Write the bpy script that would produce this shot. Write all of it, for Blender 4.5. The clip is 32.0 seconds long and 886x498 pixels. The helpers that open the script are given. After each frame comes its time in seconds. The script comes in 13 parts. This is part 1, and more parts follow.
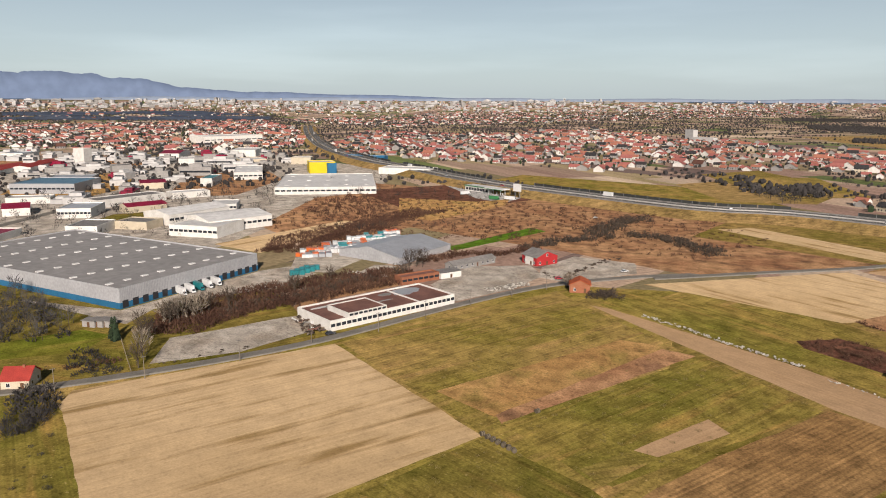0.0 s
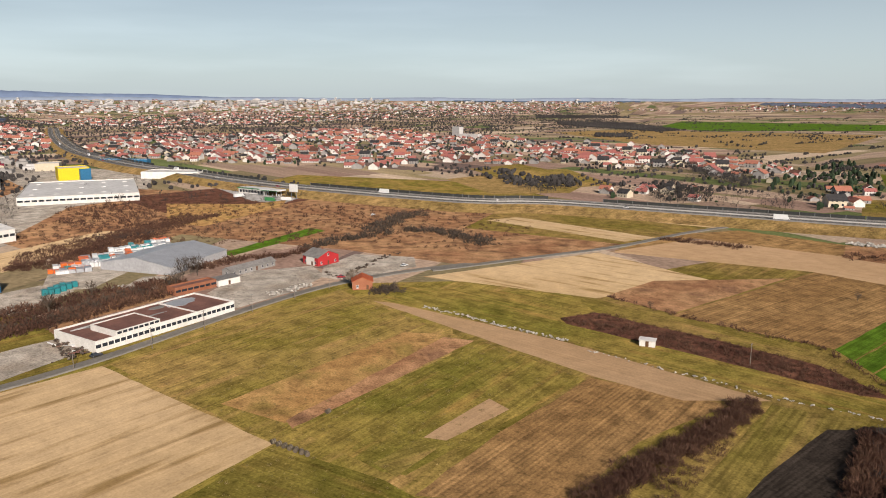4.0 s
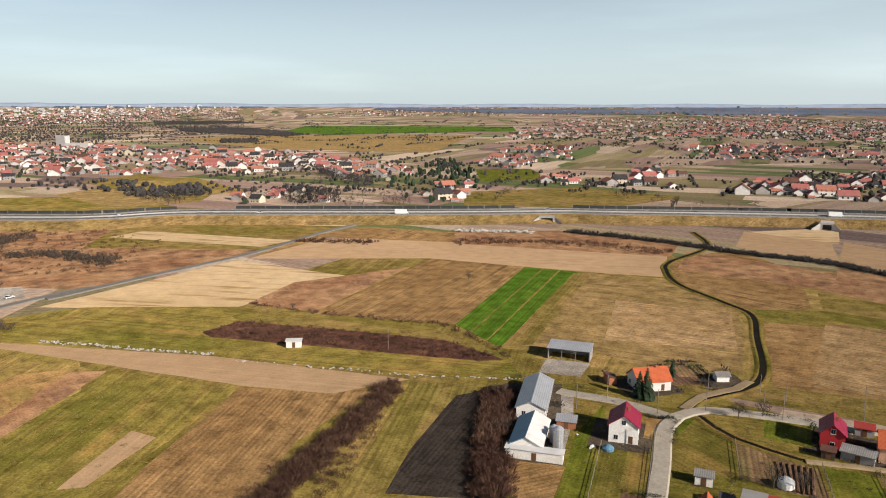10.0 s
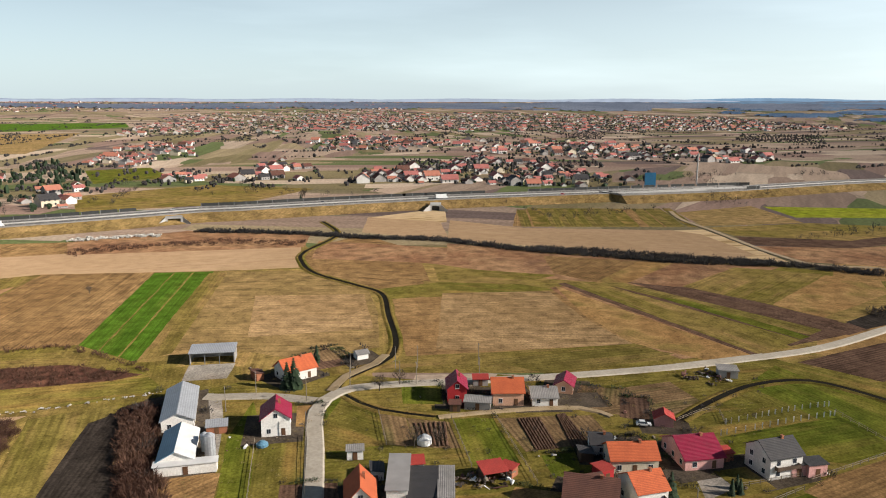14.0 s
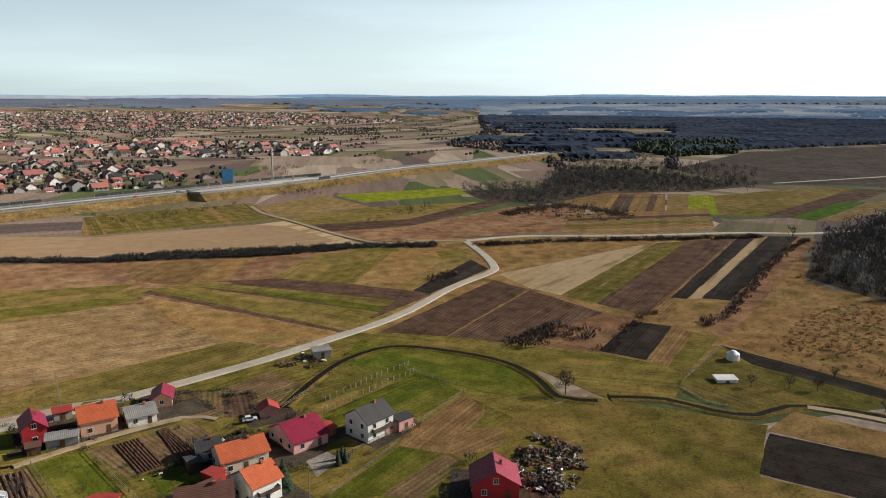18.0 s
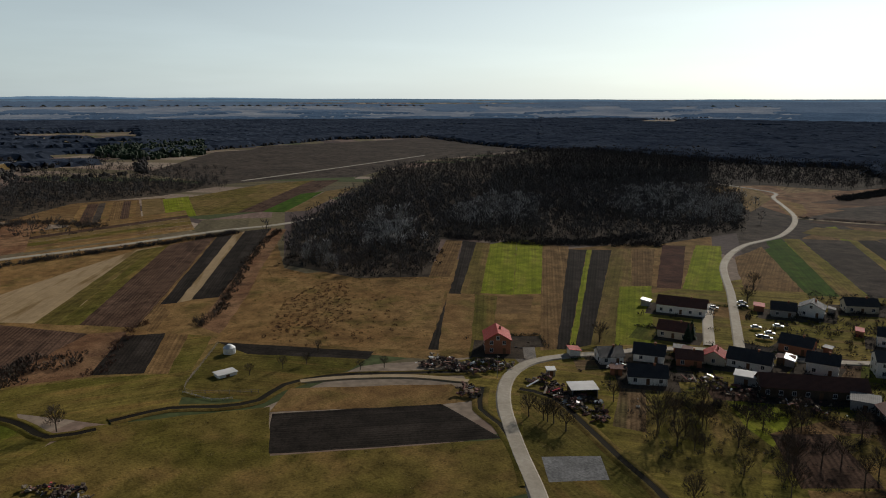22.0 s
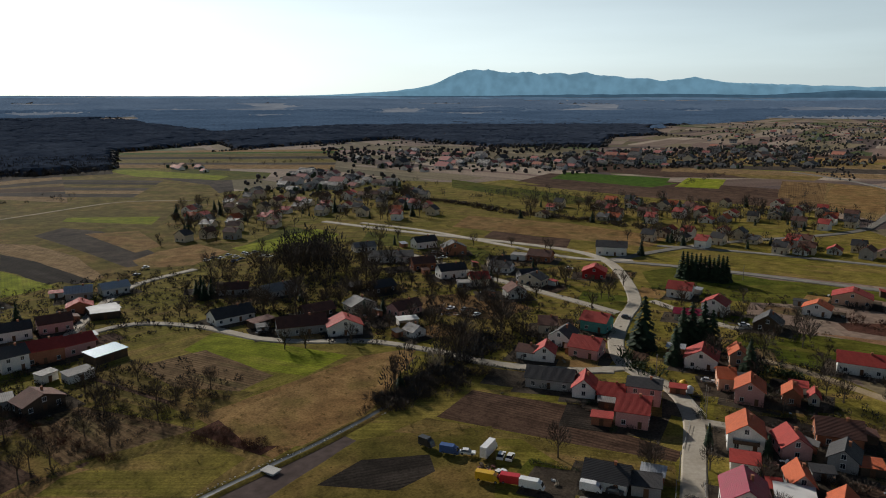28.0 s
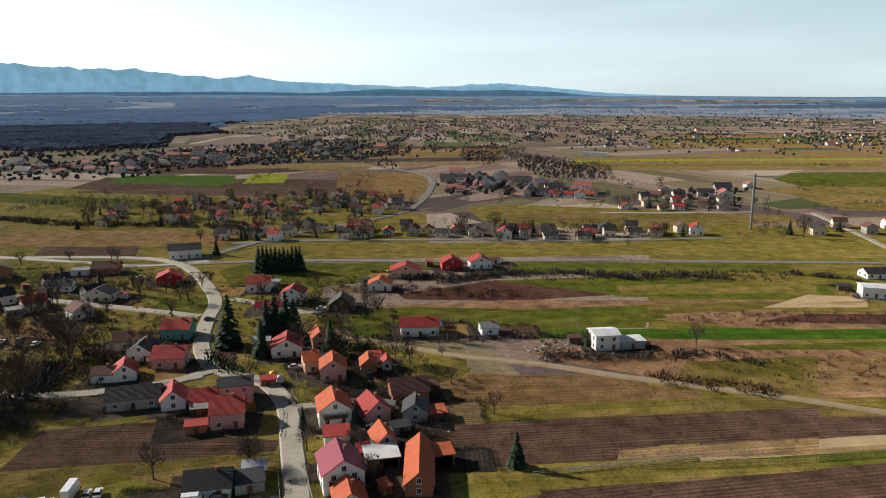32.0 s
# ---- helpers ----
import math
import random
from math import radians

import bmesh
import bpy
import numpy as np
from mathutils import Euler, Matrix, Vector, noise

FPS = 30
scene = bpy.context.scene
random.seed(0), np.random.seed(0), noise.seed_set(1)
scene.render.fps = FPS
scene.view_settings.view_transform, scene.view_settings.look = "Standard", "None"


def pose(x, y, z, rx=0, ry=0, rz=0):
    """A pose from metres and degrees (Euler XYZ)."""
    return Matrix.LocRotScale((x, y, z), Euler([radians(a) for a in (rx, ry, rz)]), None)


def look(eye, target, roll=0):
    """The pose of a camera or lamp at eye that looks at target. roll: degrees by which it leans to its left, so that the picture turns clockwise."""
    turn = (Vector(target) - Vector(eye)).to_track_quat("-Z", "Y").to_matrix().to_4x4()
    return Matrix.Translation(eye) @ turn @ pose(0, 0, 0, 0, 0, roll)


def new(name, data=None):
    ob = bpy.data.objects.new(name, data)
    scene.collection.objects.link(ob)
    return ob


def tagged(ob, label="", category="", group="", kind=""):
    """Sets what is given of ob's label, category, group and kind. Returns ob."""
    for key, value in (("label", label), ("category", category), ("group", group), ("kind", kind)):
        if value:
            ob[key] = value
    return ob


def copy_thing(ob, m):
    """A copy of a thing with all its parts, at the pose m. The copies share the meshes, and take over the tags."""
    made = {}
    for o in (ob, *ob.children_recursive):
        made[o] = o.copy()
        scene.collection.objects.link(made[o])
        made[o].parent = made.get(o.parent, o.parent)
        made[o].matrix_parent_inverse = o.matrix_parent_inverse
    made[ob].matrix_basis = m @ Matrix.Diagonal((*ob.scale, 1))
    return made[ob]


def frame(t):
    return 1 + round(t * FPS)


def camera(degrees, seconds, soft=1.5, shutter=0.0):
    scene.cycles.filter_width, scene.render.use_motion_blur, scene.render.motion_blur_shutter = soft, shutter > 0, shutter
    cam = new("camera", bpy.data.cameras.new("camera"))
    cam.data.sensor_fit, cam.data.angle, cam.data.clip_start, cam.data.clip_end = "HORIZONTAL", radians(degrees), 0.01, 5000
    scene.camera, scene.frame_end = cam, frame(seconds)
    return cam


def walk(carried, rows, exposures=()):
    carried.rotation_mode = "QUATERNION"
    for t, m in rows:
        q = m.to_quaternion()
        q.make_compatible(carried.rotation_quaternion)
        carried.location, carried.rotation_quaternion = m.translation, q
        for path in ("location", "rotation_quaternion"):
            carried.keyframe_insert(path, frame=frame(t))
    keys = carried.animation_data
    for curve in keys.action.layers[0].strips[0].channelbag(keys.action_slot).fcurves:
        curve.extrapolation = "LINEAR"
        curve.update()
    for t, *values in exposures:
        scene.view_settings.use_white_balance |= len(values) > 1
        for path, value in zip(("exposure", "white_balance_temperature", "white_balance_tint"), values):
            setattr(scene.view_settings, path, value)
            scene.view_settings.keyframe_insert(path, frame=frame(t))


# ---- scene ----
cam = camera(62.395, 32.0, soft=1.0)

PATH = [
    (0.0, pose(0, 0, 90, 78.483, -0.255, 0.000)),
    (0.5, pose(0, 0, 90, 78.465, -0.295, -2.092)),
    (1.0, pose(0, 0, 90, 78.459, -0.295, -4.354)),
    (1.5, pose(0, 0, 90, 78.438, -0.249, -6.552)),
    (2.0, pose(0, 0, 90, 78.419, -0.270, -9.020)),
    (2.5, pose(0, 0, 90, 78.443, -0.272, -11.233)),
    (3.0, pose(0, 0, 90, 78.452, -0.254, -13.452)),
    (3.5, pose(0, 0, 90, 78.451, -0.178, -15.408)),
    (5.5, pose(0, 0, 90, 78.614, -0.171, -24.290)),
    (6.0, pose(0, 0, 90, 78.698, -0.152, -26.666)),
    (6.5, pose(0, 0, 90, 78.770, -0.160, -28.827)),
    (7.0, pose(0, 0, 90, 78.809, -0.147, -31.139)),
    (7.5, pose(0, 0, 90, 78.839, -0.111, -33.347)),
    (8.0, pose(0, 0, 90, 78.865, -0.073, -35.788)),
    (8.5, pose(0, 0, 90, 78.902, -0.028, -38.091)),
    (9.0, pose(0, 0, 90, 78.886, -0.087, -40.604)),
    (9.5, pose(0, 0, 90, 78.904, -0.061, -43.045)),
    (10.0, pose(0, 0, 90, 78.920, -0.076, -45.798)),
    (10.5, pose(0, 0, 90, 78.901, -0.053, -48.305)),
    (11.0, pose(0, 0, 90, 78.844, -0.054, -51.309)),
    (11.5, pose(0, 0, 90, 78.786, -0.052, -54.915)),
    (12.0, pose(0, 0, 90, 78.742, 0.007, -58.898)),
    (12.5, pose(0, 0, 90, 78.667, 0.018, -62.646)),
    (13.0, pose(0, 0, 90, 78.607, 0.060, -66.682)),
    (13.5, pose(0, 0, 90, 78.568, -0.046, -70.354)),
    (14.0, pose(0, 0, 90, 78.540, -0.082, -74.373)),
    (14.5, pose(0, 0, 90, 78.510, 0.040, -78.205)),
    (16.5, pose(0, 0, 90, 78.321, 0.068, -94.403)),
    (17.0, pose(0, 0, 90, 78.304, 0.100, -98.582)),
    (17.5, pose(0, 0, 90, 78.267, 0.061, -102.408)),
    (18.0, pose(0, 0, 90, 78.257, 0.034, -106.647)),
    (18.5, pose(0, 0, 90, 78.247, 0.031, -110.768)),
    (19.0, pose(0, 0, 90, 78.241, -0.027, -115.375)),
    (19.5, pose(0, 0, 90, 78.245, -0.005, -119.625)),
    (20.0, pose(0, 0, 90, 78.307, -0.023, -124.481)),
    (20.5, pose(0, 0, 90, 78.335, -0.034, -129.233)),
    (21.0, pose(0, 0, 90, 78.382, -0.031, -135.032)),
    (21.5, pose(0, 0, 90, 78.386, 0.026, -140.536)),
    (22.0, pose(0, 0, 90, 78.428, -0.045, -146.337)),
    (22.5, pose(0, 0, 90, 78.419, -0.071, -152.218)),
    (23.0, pose(0, 0, 90, 78.437, -0.155, -159.344)),
    (23.5, pose(0, 0, 90, 78.448, -0.324, -166.298)),
    (24.0, pose(0, 0, 90, 78.465, -0.365, -174.933)),
    (24.5, pose(0, 0, 90, 78.490, -0.355, -181.884)),
    (25.0, pose(0, 0, 90, 78.425, -0.166, -186.478)),
    (25.5, pose(0, 0, 90, 78.515, -0.346, -190.267)),
    (27.5, pose(0, 0, 90, 78.232, -0.102, -206.818)),
    (28.0, pose(0, 0, 90, 78.221, -0.081, -210.959)),
    (28.5, pose(0, 0, 90, 78.202, -0.115, -214.798)),
    (29.0, pose(0, 0, 90, 78.201, -0.120, -219.041)),
    (29.5, pose(0, 0, 90, 78.183, -0.146, -223.096)),
    (30.0, pose(0, 0, 90, 78.172, -0.184, -227.591)),
    (30.5, pose(0, 0, 90, 78.161, -0.180, -231.599)),
    (31.0, pose(0, 0, 90, 78.148, -0.178, -235.829)),
    (31.5, pose(0, 0, 90, 78.143, -0.236, -239.691)),
    (32.0, pose(0, 0, 90, 78.138, -0.189, -243.998)),
]
EXPOSURES = [(0.0, 0.0, 6700, 17), (6.0, 0.12, 6700, 17), (10.0, 0.3, 6600, 15), (14.0, 0.44, 6500, 13), (17.0, 0.4, 6400, 12), (19.0, 0.1, 6400, 11), (21.0, -0.42, 6400, 11), (23.0, -0.68, 6400, 11), (25.0, -0.58, 6300, 11), (28.0, -0.3, 6300, 11), (30.0, 0.0, 6300, 11), (32.0, 0.32, 6300, 11)]
walk(cam, PATH, EXPOSURES)

# ---- light ----
SKY, HAZE, GLOW, CLOUD = 0.045, 10.9, 16.5, 3.2
SUN_AZ, SUN_EL = 177.0, 26.5          # degrees clockwise from +y, and above the horizon
world = bpy.data.worlds.new("sky_world")
scene.world = world
world.use_nodes = True
wn, wl = world.node_tree.nodes, world.node_tree.links
sky = wn.new("ShaderNodeTexSky")
sky.sky_type = 'NISHITA'
sky.sun_disc = False
sky.sun_elevation, sky.sun_rotation = radians(SUN_EL), radians(SUN_AZ)
sky.altitude, sky.air_density, sky.dust_density, sky.ozone_density = 200, 1.0, 1.6, 2.0
# haze that whitens towards the horizon and the sun, and thin streaks of high cloud
sa, se = radians(SUN_AZ), radians(SUN_EL)
SUN_DIR = (math.sin(sa) * math.cos(se), math.cos(sa) * math.cos(se), math.sin(se))


def wmath(op, a, b=None):
    nd = wn.new("ShaderNodeMath")
    nd.operation = op
    for k, v in enumerate((a, b)):
        if v is None:
            continue
        if isinstance(v, (int, float)):
            nd.inputs[k].default_value = v
        else:
            wl.new(v, nd.inputs[k])
    return nd.outputs[0]


wc = wn.new("ShaderNodeTexCoord").outputs["Generated"]
wsep = wn.new("ShaderNodeSeparateXYZ")
wl.new(wc, wsep.inputs[0])
up = wmath('MAXIMUM', wsep.outputs[2], 0.0)
low = wmath('POWER', 2.718, wmath('MULTIPLY', wmath('MULTIPLY', up, up), -18.0))
wdot = wn.new("ShaderNodeVectorMath")
wdot.operation = 'DOT_PRODUCT'
wdot.inputs[1].default_value = SUN_DIR
wl.new(wc, wdot.inputs[0])
glow = wmath('MULTIPLY', wmath('POWER', wmath('MULTIPLY', wmath('ADD', wdot.outputs["Value"], 1.0), 0.5), 4.3), wmath('POWER', 2.718, wmath('MULTIPLY', wmath('MULTIPLY', up, up), -9.0)))
wm = wn.new("ShaderNodeMapping")
wm.inputs["Scale"].default_value = (1.3, 1.3, 11.0)
wl.new(wc, wm.inputs["Vector"])
wnoise = wn.new("ShaderNodeTexNoise")
wnoise.inputs["Scale"].default_value, wnoise.inputs["Detail"].default_value = 1.5, 8.0
wl.new(wm.outputs["Vector"], wnoise.inputs["Vector"])
streaks = wmath('MAXIMUM', wmath('MULTIPLY', wmath('SUBTRACT', wnoise.outputs["Fac"], 0.47), 3.0), 0.0)
haze = wmath('ADD', wmath('MULTIPLY', low, HAZE), wmath('MULTIPLY', wmath('MULTIPLY', streaks, wmath('POWER', 2.718, wmath('MULTIPLY', up, -3.0))), CLOUD))
tint = wn.new("ShaderNodeMix")
tint.data_type, tint.blend_type = 'RGBA', 'MULTIPLY'
tint.inputs[0].default_value = 1.0
tint.inputs[7].default_value = (0.50, 0.64, 0.72, 1)
wl.new(sky.outputs["Color"], tint.inputs[6])
veil = wn.new("ShaderNodeMix")
veil.data_type, veil.blend_type = 'RGBA', 'ADD'
veil.inputs[0].default_value = 1.0
vcol = wn.new("ShaderNodeVectorMath")
vcol.operation = 'SCALE'
vcol.inputs[0].default_value = (0.87, 1.03, 1.05)
wl.new(haze, vcol.inputs["Scale"])
gcol = wn.new("ShaderNodeVectorMath")
gcol.operation = 'SCALE'
gcol.inputs[0].default_value = (0.97, 1.0, 0.96)
wl.new(wmath('MULTIPLY', glow, GLOW), gcol.inputs["Scale"])
both = wn.new("ShaderNodeVectorMath")
both.operation = 'ADD'
wl.new(vcol.outputs[0], both.inputs[0])
wl.new(gcol.outputs[0], both.inputs[1])
wl.new(tint.outputs[2], veil.inputs[6])
wl.new(both.outputs[0], veil.inputs[7])
wbg = wn["Background"]
wbg.inputs["Strength"].default_value = SKY
wl.new(veil.outputs[2], wbg.inputs["Color"])

sun_data = bpy.data.lights.new("sun", 'SUN')
sun_data.energy, sun_data.angle, sun_data.color = 5.0, radians(0.5), (1.0, 0.93, 0.82)
sun = new("sun", sun_data)
sun.matrix_world = look((0, 0, 300), (-math.sin(sa) * math.cos(se) * 100, -math.cos(sa) * math.cos(se) * 100, 300 - math.sin(se) * 100))


# ---- materials ----
def nodes_of(name, rough=0.9, metal=0.0):
    m = bpy.data.materials.new(name)
    m.use_nodes = True
    n, l = m.node_tree.nodes, m.node_tree.links
    b = n["Principled BSDF"]
    b.inputs["Roughness"].default_value, b.inputs["Metallic"].default_value = rough, metal
    b.inputs["Specular IOR Level"].default_value = 0.25
    return m, n, l, b


def noise_node(n, l, vec, scale, detail=4.0, stretch=None):
    t = n.new("ShaderNodeTexNoise")
    t.inputs["Scale"].default_value, t.inputs["Detail"].default_value = scale, detail
    if stretch:
        mp = n.new("ShaderNodeMapping")
        mp.inputs["Scale"].default_value = stretch
        l.new(vec, mp.inputs["Vector"])
        vec = mp.outputs["Vector"]
    l.new(vec, t.inputs["Vector"])
    return t.outputs["Fac"]


def ramp_node(n, l, fac, stops):
    r = n.new("ShaderNodeValToRGB")
    e = r.color_ramp.elements
    while len(e) < len(stops):
        e.new(0.5)
    for el, (p, c) in zip(e, stops):
        el.position, el.color = p, (*c, 1)
    l.new(fac, r.inputs["Fac"])
    return r.outputs["Color"]


def mix_node(n, l, fac, a, b, kind='MIX'):
    x = n.new("ShaderNodeMix")
    x.data_type, x.blend_type = 'RGBA', kind
    for sock, v in ((0, fac), (6, a), (7, b)):
        if isinstance(v, (int, float)):
            x.inputs[sock].default_value = v
        elif isinstance(v, tuple):
            x.inputs[sock].default_value = (*v, 1)
        else:
            l.new(v, x.inputs[sock])
    return x.outputs[2]


def bump_node(n, l, b, height, strength, dist):
    x = n.new("ShaderNodeBump")
    x.inputs["Strength"].default_value, x.inputs["Distance"].default_value = strength, dist
    l.new(height, x.inputs["Height"])
    l.new(x.outputs["Normal"], b.inputs["Normal"])


def grey(v):
    return (v, v, v)


def field_mat(name, c1, c2, streak, rows=0.0, row_dark=0.6, patch=0.02, streak_amt=0.7, bump=0.15, along=True, tram=0.0, fleck=None, clods=0.55, comb=0.75, blot=0.85, grain=0.5):
    """Soil, stubble or grass. Local x runs along the furrows; rows: their spacing, tram: that of wheel lines, in metres."""
    m, n, l, b = nodes_of(name, 0.95)
    b.inputs["Specular IOR Level"].default_value = 0.02
    b.inputs["Diffuse Roughness"].default_value = 0.5
    v = n.new("ShaderNodeTexCoord").outputs["Object"]
    big = ramp_node(n, l, noise_node(n, l, v, patch, 7), [(0.38, grey(0)), (0.62, grey(1))])
    col = mix_node(n, l, big, c1, c2)
    st = ramp_node(n, l, noise_node(n, l, v, 1.0, 7, (0.02, 0.16, 1) if along else (0.06, 0.07, 1)), [(0.53, grey(0)), (0.66, grey(streak_amt))])
    col = mix_node(n, l, st, col, streak)
    if along:
        st2 = ramp_node(n, l, noise_node(n, l, v, 1.0, 5, (0.006, 0.75, 1)), [(0.3, grey(0.62)), (0.7, grey(1.3))])
        col = mix_node(n, l, comb, col, st2, 'MULTIPLY')
    mid = ramp_node(n, l, noise_node(n, l, v, 0.13, 7), [(0.3, grey(0.55)), (0.7, grey(1.4))])
    col = mix_node(n, l, blot, col, mid, 'MULTIPLY')
    fine = noise_node(n, l, v, 1.5, 9)
    fr = ramp_node(n, l, fine, [(0.33, grey(0.5)), (0.67, grey(1.45))])
    col = mix_node(n, l, grain, col, fr, 'MULTIPLY')
    clod = ramp_node(n, l, noise_node(n, l, v, 0.55, 8), [(0.52, grey(1.06)), (0.66, grey(0.5))])
    col = mix_node(n, l, clods, col, clod, 'MULTIPLY')
    height = fine
    if fleck:
        fl = ramp_node(n, l, noise_node(n, l, v, 0.8, 3), [(0.66, grey(0)), (0.72, grey(0.8))])
        col = mix_node(n, l, fl, col, fleck)
    for gap, dark, lo, hi in ((rows, row_dark, 0.1, 0.7), (tram, 0.8, 0.0, 0.03)):
        if gap:
            w = n.new("ShaderNodeTexWave")
            w.bands_direction = 'Y'
            w.inputs["Scale"].default_value = 0.314 / gap
            w.inputs["Distortion"].default_value = 1.2
            w.inputs["Detail"].default_value = 4
            w.inputs["Detail Scale"].default_value = 0.12
            l.new(v, w.inputs["Vector"])
            wr = ramp_node(n, l, w.outputs["Fac"], [(lo, grey(dark)), (hi, grey(1.04))])
            worn = ramp_node(n, l, noise_node(n, l, v, 0.05, 4), [(0.35, grey(0.12)), (0.65, grey(0.75))])
            col = mix_node(n, l, worn, col, wr, 'MULTIPLY')
    info = n.new("ShaderNodeObjectInfo")
    vr = ramp_node(n, l, info.outputs["Random"], [(0.0, grey(0.86)), (1.0, grey(1.1))])
    col = mix_node(n, l, 1.0, col, vr, 'MULTIPLY')
    l.new(col, b.inputs["Base Color"])
    bump_node(n, l, b, height, bump * 1.4, 0.3)
    return m


def plain_mat(name, c1, c2, scale=0.6, rough=0.85, metal=0.0, bump=0.0, wave=None, wdir='X', wdark=0.75, spec=0.25, island=0.0):
    """Paint, plaster, tile, metal or asphalt, with stains at two scales; wave: spacing of ribs or courses in metres."""
    m, n, l, b = nodes_of(name, rough, metal)
    b.inputs["Specular IOR Level"].default_value = spec
    v = n.new("ShaderNodeTexCoord").outputs["Object"]
    big = ramp_node(n, l, noise_node(n, l, v, scale, 5), [(0.35, grey(0)), (0.65, grey(1))])
    col = mix_node(n, l, big, c1, c2)
    fine = noise_node(n, l, v, scale * 9, 6)
    fr = ramp_node(n, l, fine, [(0.3, grey(0.82)), (0.7, grey(1.14))])
    col = mix_node(n, l, 0.8, col, fr, 'MULTIPLY')
    if island:
        g = n.new("ShaderNodeNewGeometry")
        vr = ramp_node(n, l, g.outputs["Random Per Island"], [(0.0, grey(1 - island)), (1.0, grey(1 + 0.8 * island))])
        col = mix_node(n, l, 1.0, col, vr, 'MULTIPLY')
    else:
        info = n.new("ShaderNodeObjectInfo")
        vr = ramp_node(n, l, info.outputs["Random"], [(0.0, grey(0.88)), (1.0, grey(1.08))])
        col = mix_node(n, l, 1.0, col, vr, 'MULTIPLY')
    height = fine
    if wave:
        w = n.new("ShaderNodeTexWave")
        w.bands_direction = wdir
        w.inputs["Scale"].default_value = 0.314 / wave
        w.inputs["Distortion"].default_value = 0.3
        l.new(v, w.inputs["Vector"])
        wr = ramp_node(n, l, w.outputs["Fac"], [(0.1, grey(wdark)), (0.6, grey(1.05))])
        col = mix_node(n, l, 0.8, col, wr, 'MULTIPLY')
        height = w.outputs["Fac"]
    l.new(col, b.inputs["Base Color"])
    if bump:
        bump_node(n, l, b, height, bump, 0.1)
    return m


M = {}
# fields
M["tan"] = field_mat("pale_bare_soil", (0.507, 0.365, 0.211), (0.456, 0.321, 0.176), (0.224, 0.141, 0.0539), 0, patch=0.012, streak_amt=0.8, clods=0.2, comb=0.35, blot=0.25, grain=0.2, bump=0.06)
M["olive"] = field_mat("dry_olive_grass", (0.158, 0.126, 0.0266), (0.26, 0.176, 0.0589), (0.29, 0.176, 0.0712), 0, patch=0.018, fleck=(0.34, 0.25, 0.1))
M["grass"] = field_mat("winter_grass", (0.124, 0.111, 0.0207), (0.206, 0.153, 0.0391), (0.307, 0.175, 0.0575), 0, patch=0.025, streak_amt=0.5, fleck=(0.3, 0.23, 0.09))
M["green"] = field_mat("young_wheat", (0.062, 0.125, 0.011), (0.078, 0.14, 0.014), (0.10, 0.12, 0.018), 0.9, 0.85, patch=0.02, streak_amt=0.4, tram=18, clods=0.3)
M["lush"] = field_mat("bright_grass", (0.09, 0.11, 0.013), (0.14, 0.132, 0.02), (0.2, 0.15, 0.036), 0, patch=0.03, streak_amt=0.5)
# Lighter grass copy: the glow of backlit blades is in its colour.
M["lime"] = field_mat("backlit_grass", (0.24, 0.275, 0.016), (0.30, 0.31, 0.028), (0.30, 0.25, 0.045), 0, patch=0.03, streak_amt=0.5, clods=0.4)
M["brown"] = field_mat("brown_stubble", (0.23, 0.133, 0.0551), (0.297, 0.179, 0.0772), (0.154, 0.09, 0.0375), 1.5, 0.72, streak_amt=0.75)
M["straw"] = field_mat("dry_straw_meadow", (0.293, 0.165, 0.063), (0.351, 0.214, 0.084), (0.156, 0.117, 0.0315), 0, patch=0.03, along=False, bump=0.4)
M["track"] = field_mat("raked_soil", (0.373, 0.244, 0.138), (0.405, 0.268, 0.155), (0.313, 0.2, 0.107), 0, streak_amt=0.4, clods=0.12, comb=0.25, blot=0.25, grain=0.2, bump=0.06)
M["mown"] = field_mat("mown_strips", (0.15, 0.122, 0.028), (0.21, 0.155, 0.045), (0.25, 0.16, 0.06), 2.4, 0.7, patch=0.03, streak_amt=0.6)
M["stubble"] = field_mat("pale_stubble", (0.319, 0.201, 0.092), (0.384, 0.248, 0.121), (0.224, 0.142, 0.0633), 1.6, 0.7, patch=0.02, streak_amt=0.7)
M["dun"] = field_mat("dun_meadow", (0.232, 0.156, 0.0596), (0.293, 0.189, 0.0802), (0.168, 0.118, 0.0412), 0, patch=0.02)
# Meadow brightened in colour where the view is against the sun.
M["sunny"] = field_mat("backlit_yellow_green_meadow", (0.189, 0.16, 0.0266), (0.262, 0.194, 0.0475), (0.294, 0.184, 0.0665), 0, patch=0.025, fleck=(0.12, 0.10, 0.02))
M["dark"] = field_mat("dark_plough", (0.115, 0.066, 0.043), (0.155, 0.092, 0.062), (0.07, 0.042, 0.03), 1.5, 0.45)
M["black"] = field_mat("black_plough", (0.035, 0.028, 0.023), (0.05, 0.04, 0.032), (0.07, 0.055, 0.045), 1.3, 0.55, tram=11)
M["pasture"] = field_mat("rough_pasture", (0.125, 0.105, 0.02), (0.215, 0.15, 0.042), (0.26, 0.155, 0.055), 0, patch=0.03, streak_amt=0.6, along=False, bump=0.4, fleck=(0.07, 0.05, 0.015))
M["reed"] = field_mat("grey_reed_land", (0.0828, 0.0651, 0.0528), (0.119, 0.0925, 0.072), (0.0504, 0.0407, 0.0336), 0, patch=0.02, bump=0.6, along=False)
M["scrub"] = field_mat("russet_scrub", (0.242, 0.123, 0.065), (0.341, 0.198, 0.103), (0.116, 0.0605, 0.0381), 0, patch=0.03, bump=0.6, along=False)
